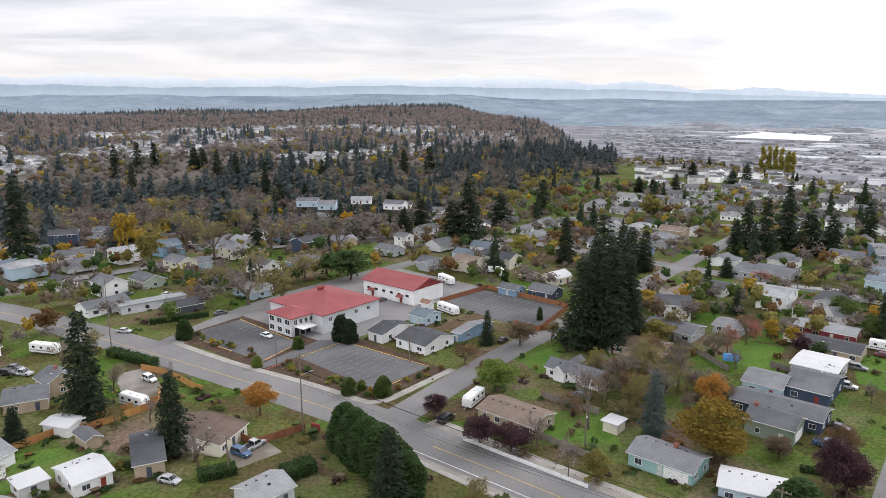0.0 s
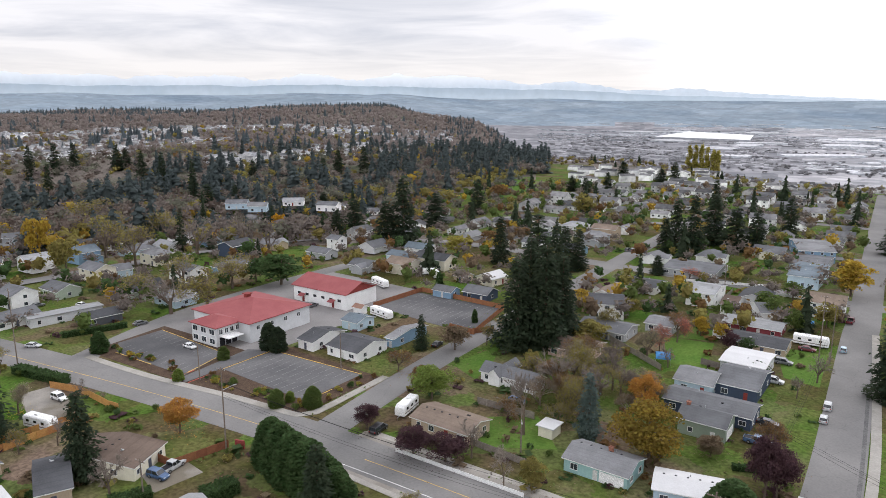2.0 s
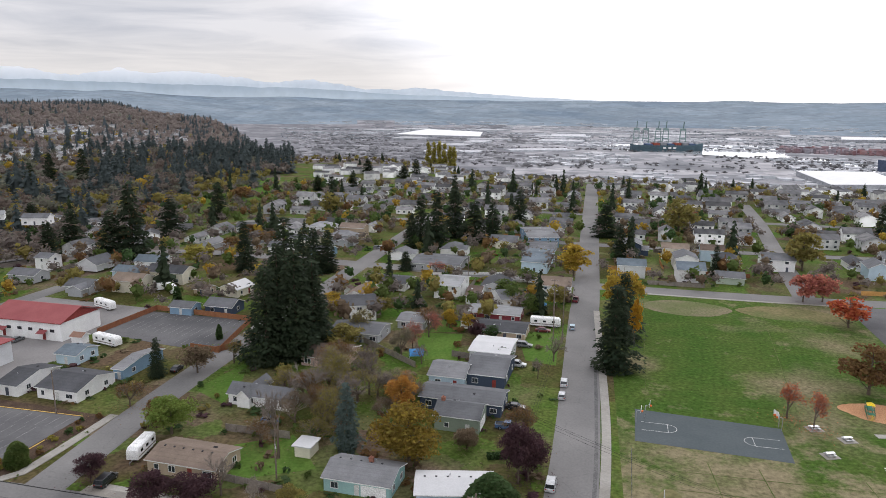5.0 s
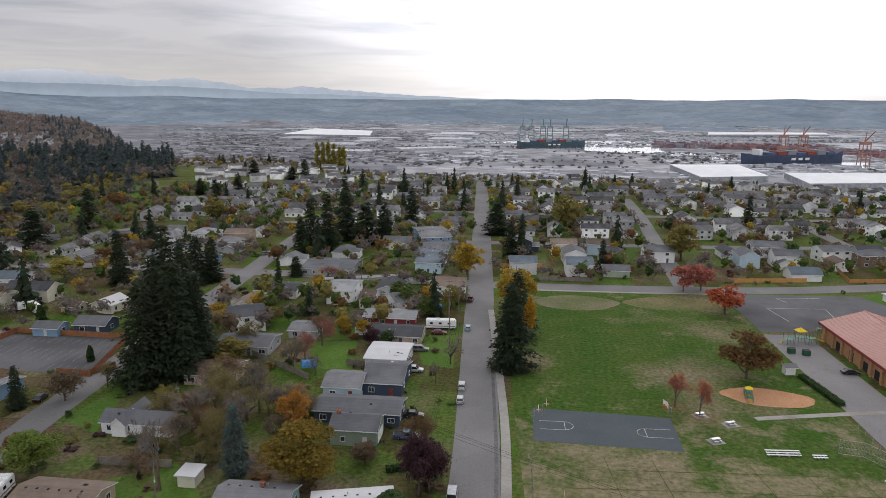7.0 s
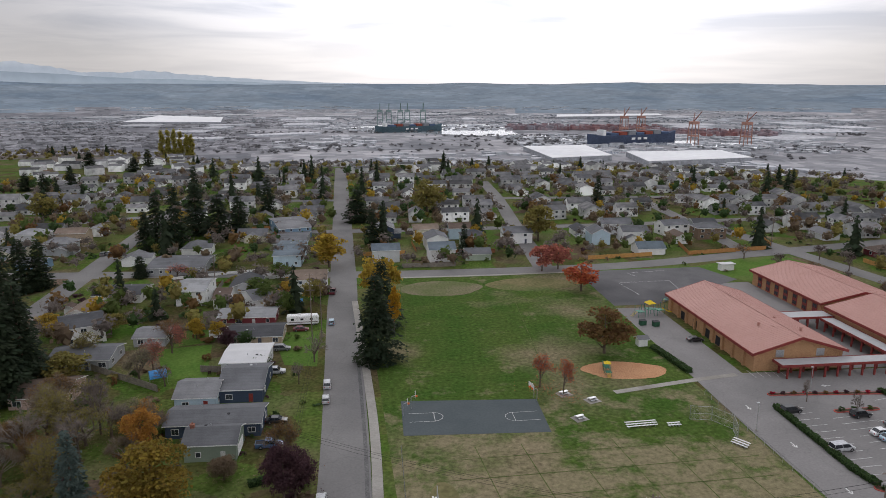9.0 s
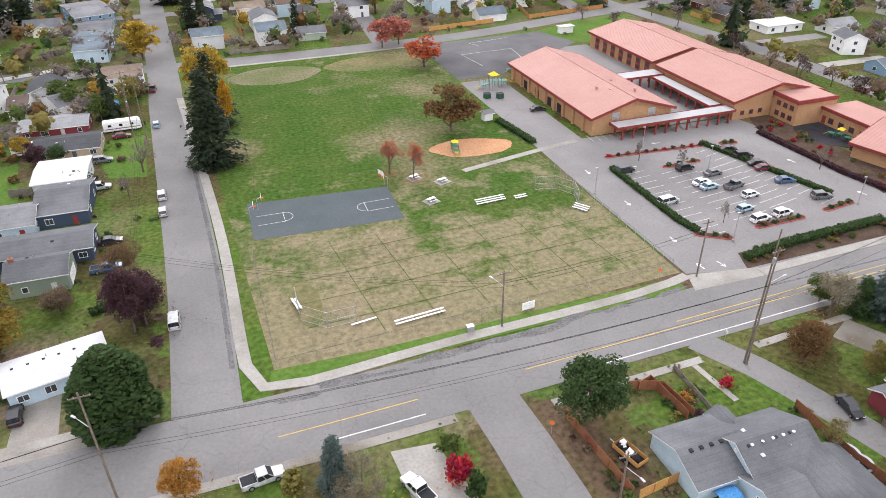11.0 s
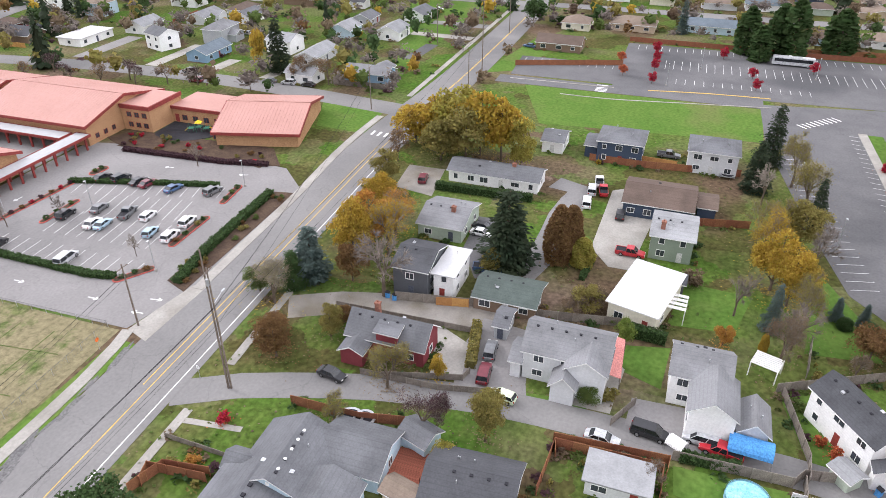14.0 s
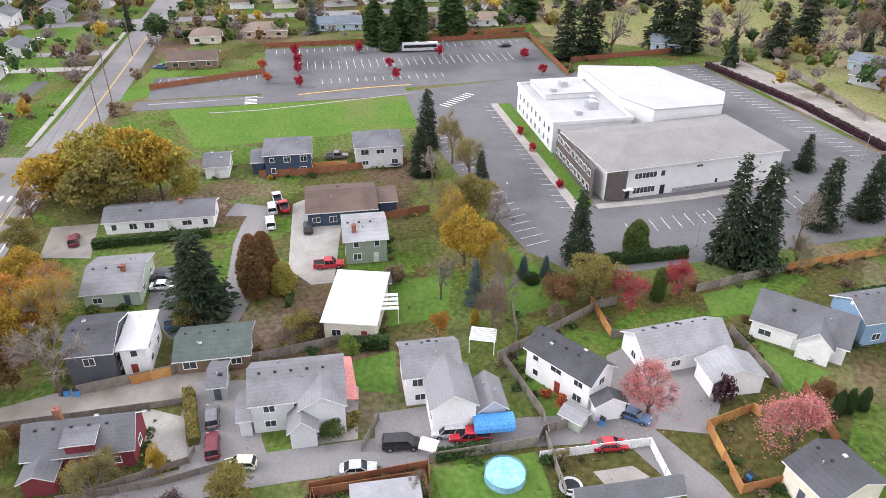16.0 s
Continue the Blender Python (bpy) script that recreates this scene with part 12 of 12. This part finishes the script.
M_FARWALL = mat("far_house_walls", (0.80, 0.80, 0.78), (0.46, 0.465, 0.47), 0.035, 0.3, space="World", bump=0, island=0.45)
# hill houses have haze in their colours: duller walls, lighter roofs
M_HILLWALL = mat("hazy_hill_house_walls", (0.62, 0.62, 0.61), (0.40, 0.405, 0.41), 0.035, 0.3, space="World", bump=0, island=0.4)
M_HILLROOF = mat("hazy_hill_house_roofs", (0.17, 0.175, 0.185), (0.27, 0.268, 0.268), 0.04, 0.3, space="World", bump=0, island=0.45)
M_FARROOF = mat("far_house_roofs", (0.085, 0.087, 0.092), (0.175, 0.172, 0.172), 0.04, 0.3, space="World", bump=0, island=0.45)


def far_settlement(name, n, az0, az1, r0, r1, w0, w1, h0, h1, ridge, label, wm, rm, dens=None):
    vs, fs, mi, k = [], [], [], 0
    for i in range(n):
        az = WR.uniform(az0, az1)
        r = math.sqrt(WR.uniform(r0 ** 2, r1 ** 2))
        x, y = r * math.sin(radians(az)), r * math.cos(radians(az))
        if dens and not dens(x, y):
            continue
        v, a, b = box_block(x, y, land(x, y) - 0.5, WR.uniform(w0, w1), WR.uniform(w0 * 0.6, w1 * 0.7), WR.uniform(h0, h1), float(WR.choice((0.0, 1.57, 0.5))) + WR.uniform(-0.1, 0.1), WR.uniform(0.5, 1) * ridge)
        vs.append(v)
        for f in a:
            fs.append(tuple(q + k for q in (f[:3] if f[0] == f[-1] else f)))
            mi.append(0)
        for f in b:
            fs.append(tuple(q + k for q in f))
            mi.append(1)
        k += len(v)
    me = mesh_of(name, np.concatenate(vs).tolist(), fs, wm)
    me.materials.append(rm)
    for p, i in zip(me.polygons, mi):
        p.material_index = i
    solid(name, me, None, label, "far buildings", kind="stuff")




def joined_houses(name, rows, label):
    """The houses past those that can be told apart: walls, roofs and dark windows in one mesh."""
    vs, fs, mi, k = [], [], [], 0
    for x, y, w, d, h, a, ridge in rows:
        z = land(x, y)
        v, wf, rf = box_block(x, y, z, w, d, h, a, ridge)
        vs.append(v)
        fs += [tuple(q + k for q in (f[:3] if f[0] == f[-1] else f)) for f in wf] + [tuple(q + k for q in f) for f in rf]
        mi += [0] * len(wf) + [1] * len(rf)
        k += len(v)
        c, s = math.cos(a), math.sin(a)
        for sy in (-1, 1):
            for zc in ([1.5] if h < 4 else [1.5, 4.1]):
                for i in range(3):
                    u = -w / 2 + w * (i + 0.5) / 3
                    q = []
                    for du, dz in ((-0.6, -0.5), (0.6, -0.5), (0.6, 0.6), (-0.6, 0.6)):
                        lx, ly = u + du, sy * (d / 2 + 0.05)
                        q.append((x + lx * c - ly * s, y + lx * s + ly * c, z + zc + dz))
                    vs.append(np.array(q))
                    fs.append((k, k + 1, k + 2, k + 3))
                    mi.append(2)
                    k += 4
        # roofs overhang
        for sy in (-1, 1):
            q = []
            for lx, t in ((-w / 2 - 0.5, 1.08), (w / 2 + 0.5, 1.08), (w / 2 + 0.5, 0), (-w / 2 - 0.5, 0)):
                ly = sy * d / 2 * t
                q.append((x + lx * c - ly * s, y + lx * s + ly * c, z + h + ridge * (1 - t) + 0.15))
            vs.append(np.array(q))
            fs.append((k, k + 1, k + 2, k + 3))
            mi.append(1)
            k += 4
    me = mesh_of(name, np.concatenate(vs).tolist(), fs, M_FARWALL)
    me.materials.append(M_FARROOF)
    me.materials.append(M_GLASS)
    for p, i in zip(me.polygons, mi):
        p.material_index = i
    solid(name, me, None, label, "houses", kind="stuff")


joined_houses("plateau_houses", MID, "close rows of houses towards the plateau's rim")
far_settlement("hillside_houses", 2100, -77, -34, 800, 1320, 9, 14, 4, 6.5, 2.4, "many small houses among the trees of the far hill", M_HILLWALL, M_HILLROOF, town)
far_settlement("rim_houses", 170, -24, 30, 600, 760, 11, 16, 4, 6, 2.4, "rows of houses along the plateau's rim", M_FARWALL, M_FARROOF)
M_WARE = mat("warehouse_walls", (0.27, 0.27, 0.285), (0.36, 0.36, 0.375), 0.01, 0.1, space="World", bump=0, island=0.4)
M_WAREROOF = mat("warehouse_roofs", (0.20, 0.20, 0.215), (0.28, 0.277, 0.29), 0.01, 0.1, space="World", bump=0, island=0.5)
# haze painted into these far walls and roofs: pale, bluish, little contrast
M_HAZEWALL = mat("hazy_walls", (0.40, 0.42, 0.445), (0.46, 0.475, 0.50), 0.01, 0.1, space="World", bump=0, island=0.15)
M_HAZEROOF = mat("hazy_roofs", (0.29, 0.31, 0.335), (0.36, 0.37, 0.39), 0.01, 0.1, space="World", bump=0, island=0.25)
M_WHITEROOF = mat("white_warehouse_roofs", (0.42, 0.42, 0.44), (0.50, 0.50, 0.52), 0.01, 0.1, space="World", bump=0, island=0.2)
far_settlement("port_buildings", 2000, -7, 36, 1050, 2700, 8, 34, 2.5, 5, 0.6, "harbour sheds and works paled by haze", M_HAZEWALL, M_WHITEROOF, lambda x, y: noise.noise(Vector((x * 0.003, y * 0.004, 4.0))) > -0.05)
far_settlement("valley_buildings", 2400, -27, -5, 1050, 2700, 8, 34, 2.5, 5, 0.6, "warehouses and works on the valley floor", M_WARE, M_WAREROOF, lambda x, y: noise.noise(Vector((x * 0.003, y * 0.004, 4.0))) > -0.12)
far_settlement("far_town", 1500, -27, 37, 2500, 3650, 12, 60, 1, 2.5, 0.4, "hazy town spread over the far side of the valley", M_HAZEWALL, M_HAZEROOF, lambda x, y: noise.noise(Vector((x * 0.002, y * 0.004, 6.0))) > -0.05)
far_settlement("valley_warehouses", 50, -25, 36, 1700, 3150, 60, 200, 4, 7, 0.6, "large white warehouses on the valley floor", M_HAZEWALL, M_WHITEROOF, lambda x, y: not (abs(x - 400) < 520 and 1200 < y < 2350))
# tree belts on the valley floor and up the far slope
pts, hazy = [], []
for i in range(19000):
    az, r = WR.uniform(-27, 37), math.sqrt(WR.uniform(980 ** 2, 4780 ** 2))
    x, y = r * math.sin(radians(az)), r * math.cos(radians(az))
    if noise.noise(Vector((x * 0.0016, y * 0.009, 1.0))) < 0.12 or r > 3300:
        continue
    h = WR.uniform(4, 9)
    (pts if r < 2300 else hazy).append((x, y, h * 0.8, h * WR.uniform(1.2, 2.4)))
# haze put into both leaf colours, more of it for the far slope
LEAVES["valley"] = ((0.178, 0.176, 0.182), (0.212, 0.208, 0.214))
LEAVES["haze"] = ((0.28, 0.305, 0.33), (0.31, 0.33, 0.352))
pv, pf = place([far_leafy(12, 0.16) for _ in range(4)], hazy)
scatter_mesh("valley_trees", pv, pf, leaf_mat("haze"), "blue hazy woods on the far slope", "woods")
pv, pf = place([far_leafy(12, 0.15) for _ in range(6)], pts)
scatter_mesh("valley_trees", pv, pf, leaf_mat("valley"), "hazy tree belts on the valley floor", "woods")


# ---- fallen leaves under the trees, weeds and tufts in the yards ----
LR = np.random.default_rng(21)


def flat_leaves(pts, size, lift, tilt):
    p = np.array(pts)
    n = len(p)
    a, s = LR.uniform(0, 6.28, n), size * LR.uniform(0.5, 1.4, n)
    v = []
    for k, (cx, cy) in enumerate(((-1, -0.5), (0.6, -0.8), (1, 0.5), (-0.5, 0.9))):
        v.append(np.stack([p[:, 0] + s * (cx * np.cos(a) - cy * np.sin(a)), p[:, 1] + s * (cx * np.sin(a) + cy * np.cos(a)), lift + tilt * s * LR.uniform(0, 1, n)], 1))
    return np.stack(v, 1).reshape(-1, 3), np.arange(4 * n).reshape(n, 4)


under = collections.defaultdict(list)
for colour, x, y, wd in STANDING:
    if colour in ("gold", "orange", "rust", "red", "pink", "pinkred", "brown", "olive", "crimson", "fade", "brightgold", "purple") and math.hypot(x, y) < 185:
        n = int(min(150, 22 * wd))
        r, a = np.abs(LR.normal(0, 0.42, n)) * wd, LR.uniform(0, 6.28, n)
        under[{"crimson": "red", "brightgold": "gold", "fade": "gold", "olive": "brown"}.get(colour, colour)] += list(zip(x + r * np.cos(a), y + r * np.sin(a)))
for colour, pts in under.items():
    v, f = flat_leaves(pts, 0.11, 0.155, 0.35)
    solid("fallen_leaves", np_mesh("fallen_leaves", v, f, leaf_mat(colour)), None, "fallen %s autumn leaves strewn on the ground" % {"pinkred": "pinkish red", "pink": "pink-red"}.get(colour, colour), "leaf litter", kind="stuff")
yard = []
while len(yard) < 9000:
    x, y = LR.uniform(-120, 185), LR.uniform(-45, 285)
    if -12 < x < 82 and 110 < y < 285 or 82 < x < 182 and 112 < y < 285 or 112 < x < 185 and -45 < y < 12 or np.any((RN[:, 0] - x) ** 2 + (RN[:, 1] - y) ** 2 < (RN[:, 2] + 0.6) ** 2) or noise.noise(Vector((x * 0.09, y * 0.09, 2.2))) < -0.05:
        continue
    yard.append((x, y))
v, f = flat_leaves(yard[:3500], 0.16, 0.06, 0.3)
solid("fallen_leaves", np_mesh("fallen_leaves", v, f, leaf_mat("brown")), None, "scattered brown leaves on lawns and beds", "leaf litter", kind="stuff")
v, f = flat_leaves(yard[3500:], 0.22, 0.04, 1.6)
solid("weeds", np_mesh("weeds", v, f, leaf_mat("green")), None, "rough green tufts and weeds in the yards", "weeds", kind="stuff")

# low garden plants along walls and fences, and between the far gardens
PR = np.random.default_rng(77)


def tuft_proto(n, size):
    d = PR.normal(size=(n, 3))
    d /= np.linalg.norm(d, axis=1)[:, None]
    p = d * PR.uniform(0.3, 0.5, (n, 1))
    p[:, 2] = np.abs(p[:, 2]) * 1.3 + 0.12
    return quads(p, size, PR)


NEAR_TUFT, FAR_TUFT = [tuft_proto(30, 0.15) for _ in range(5)], [tuft_proto(12, 0.24) for _ in range(5)]
PAVED = [o for o in scene.objects if o.type == "MESH" and o.parent is None and o.get("kind") == "structure" and ("lot" in o.name or o.name.startswith(("drive_", "yard_grey", "church", "office", "courtyard", "patio", "gravel_yard", "back_", "side_")))]


def inside(x, y, poly):
    c = False
    for (x0, y0), (x1, y1) in zip(poly, poly[1:] + poly[:1]):
        if (y0 > y) != (y1 > y) and x < (x1 - x0) * (y - y0) / (y1 - y0) + x0:
            c = not c
    return c


PAVED_POLYS = [[(v.co.x, v.co.y) for v in o.data.vertices][:len(o.data.vertices) // 2] for o in PAVED if not o.name.startswith("drive_gravel") and not o.name.startswith("drive_loop")]


def bare_soil(x, y, r):
    """Clear of roads and paving."""
    if np.any((RN[:, 0] - x) ** 2 + (RN[:, 1] - y) ** 2 < (RN[:, 2] + r) ** 2):
        return False
    return not any(inside(x, y, q) for q in PAVED_POLYS)


def in_house(x, y):
    for hx, hy, rot, w, d in FOOTPRINTS:
        dx, dy = x - hx, y - hy
        if dx * dx + dy * dy < 200:
            c, s_ = math.cos(radians(rot)), math.sin(radians(rot))
            if abs(dx * c + dy * s_) < w / 2 + 0.2 and abs(-dx * s_ + dy * c) < d / 2 + 0.2:
                return True
    return False


PLANTS = collections.defaultdict(list)
PLANT_PICK = ("dark", "dark", "green", "green", "olive", "brown", "brown", "rust", "dark", "purple")
for hx, hy, rot, w, d in FOOTPRINTS:
    far = math.hypot(hx, hy)
    if far > 330 or w < 5:
        continue
    c, s_ = math.cos(radians(rot)), math.sin(radians(rot))
    n = int(2 * (w + d) / (2.0 if far < 170 else 3.4))
    for i in range(n):
        u = PR.uniform(0, 2 * (w + d))
        o = PR.uniform(0.5, 1.1)
        lx, ly = (u - w / 2, -d / 2 - o) if u < w else (w / 2 + o, u - w - d / 2) if u < w + d else (u - w - d - w / 2, d / 2 + o) if u < 2 * w + d else (-w / 2 - o, u - 2 * w - d - d / 2)
        x, y = hx + lx * c - ly * s_, hy + lx * s_ + ly * c
        if PR.random() < 0.55 and bare_soil(x, y, 0.4) and not in_house(x, y):
            PLANTS[PLANT_PICK[int(PR.integers(10))]].append((x, y, PR.uniform(0.5, 1.5), PR.uniform(0.8, 2.2), far < 200))
for x0, y0, x1, y1 in FENCE_LINES:
    L, far = math.hypot(x1 - x0, y1 - y0), math.hypot(x0, y0)
    for i in range(int(L / (1.1 if far < 190 else 3.0))):
        u, o = PR.uniform(0, 1), float(PR.choice((-1, 1))) * PR.uniform(0.5, 1.3)
        x, y = x0 + (x1 - x0) * u - (y1 - y0) / L * o, y0 + (y1 - y0) * u + (x1 - x0) / L * o
        if PR.random() < 0.55 and bare_soil(x, y, 0.4) and not in_house(x, y):
            PLANTS[PLANT_PICK[int(PR.integers(10))]].append((x, y, PR.uniform(0.4, 1.6), PR.uniform(0.7, 2.4), far < 200))
for i in range(9000):
    r, az = math.sqrt(PR.uniform(110 ** 2, 560 ** 2)), radians(PR.uniform(-76, 100))
    x, y = r * math.sin(az), r * math.cos(az)
    if -14 < x < 182 and 108 < y < 284 or 110 < x < 282 and -110 < y < 92 or noise.noise(Vector((x * 0.05, y * 0.05, 3.3))) < -0.02:
        continue
    if bare_soil(x, y, 0.8) and not in_house(x, y):
        PLANTS[PLANT_PICK[int(PR.integers(10))]].append((x, y, PR.uniform(0.8, 2.6), PR.uniform(1.2, 4.0), False))
for colour, rows in PLANTS.items():
    pv, pf = [], []
    for x, y, h, wd, near in rows:
        v, f = (NEAR_TUFT if near else FAR_TUFT)[int(PR.integers(5))]
        a = PR.uniform(0, 6.28)
        c, s_ = math.cos(a), math.sin(a)
        z = land(x, y) if math.hypot(x, y) > 330 else 0.0
        pv.append(np.stack([(v[:, 0] * c - v[:, 1] * s_) * wd + x, (v[:, 0] * s_ + v[:, 1] * c) * wd + y, v[:, 2] * h + z - 0.1], 1))
        pf.append(f)
    scatter_mesh("garden_plants", pv, pf, leaf_mat(colour), "low %s plants along garden walls and fences" % {"dark": "dark green", "rust": "rust-brown", "purple": "wine-red"}.get(colour, colour), "plants")
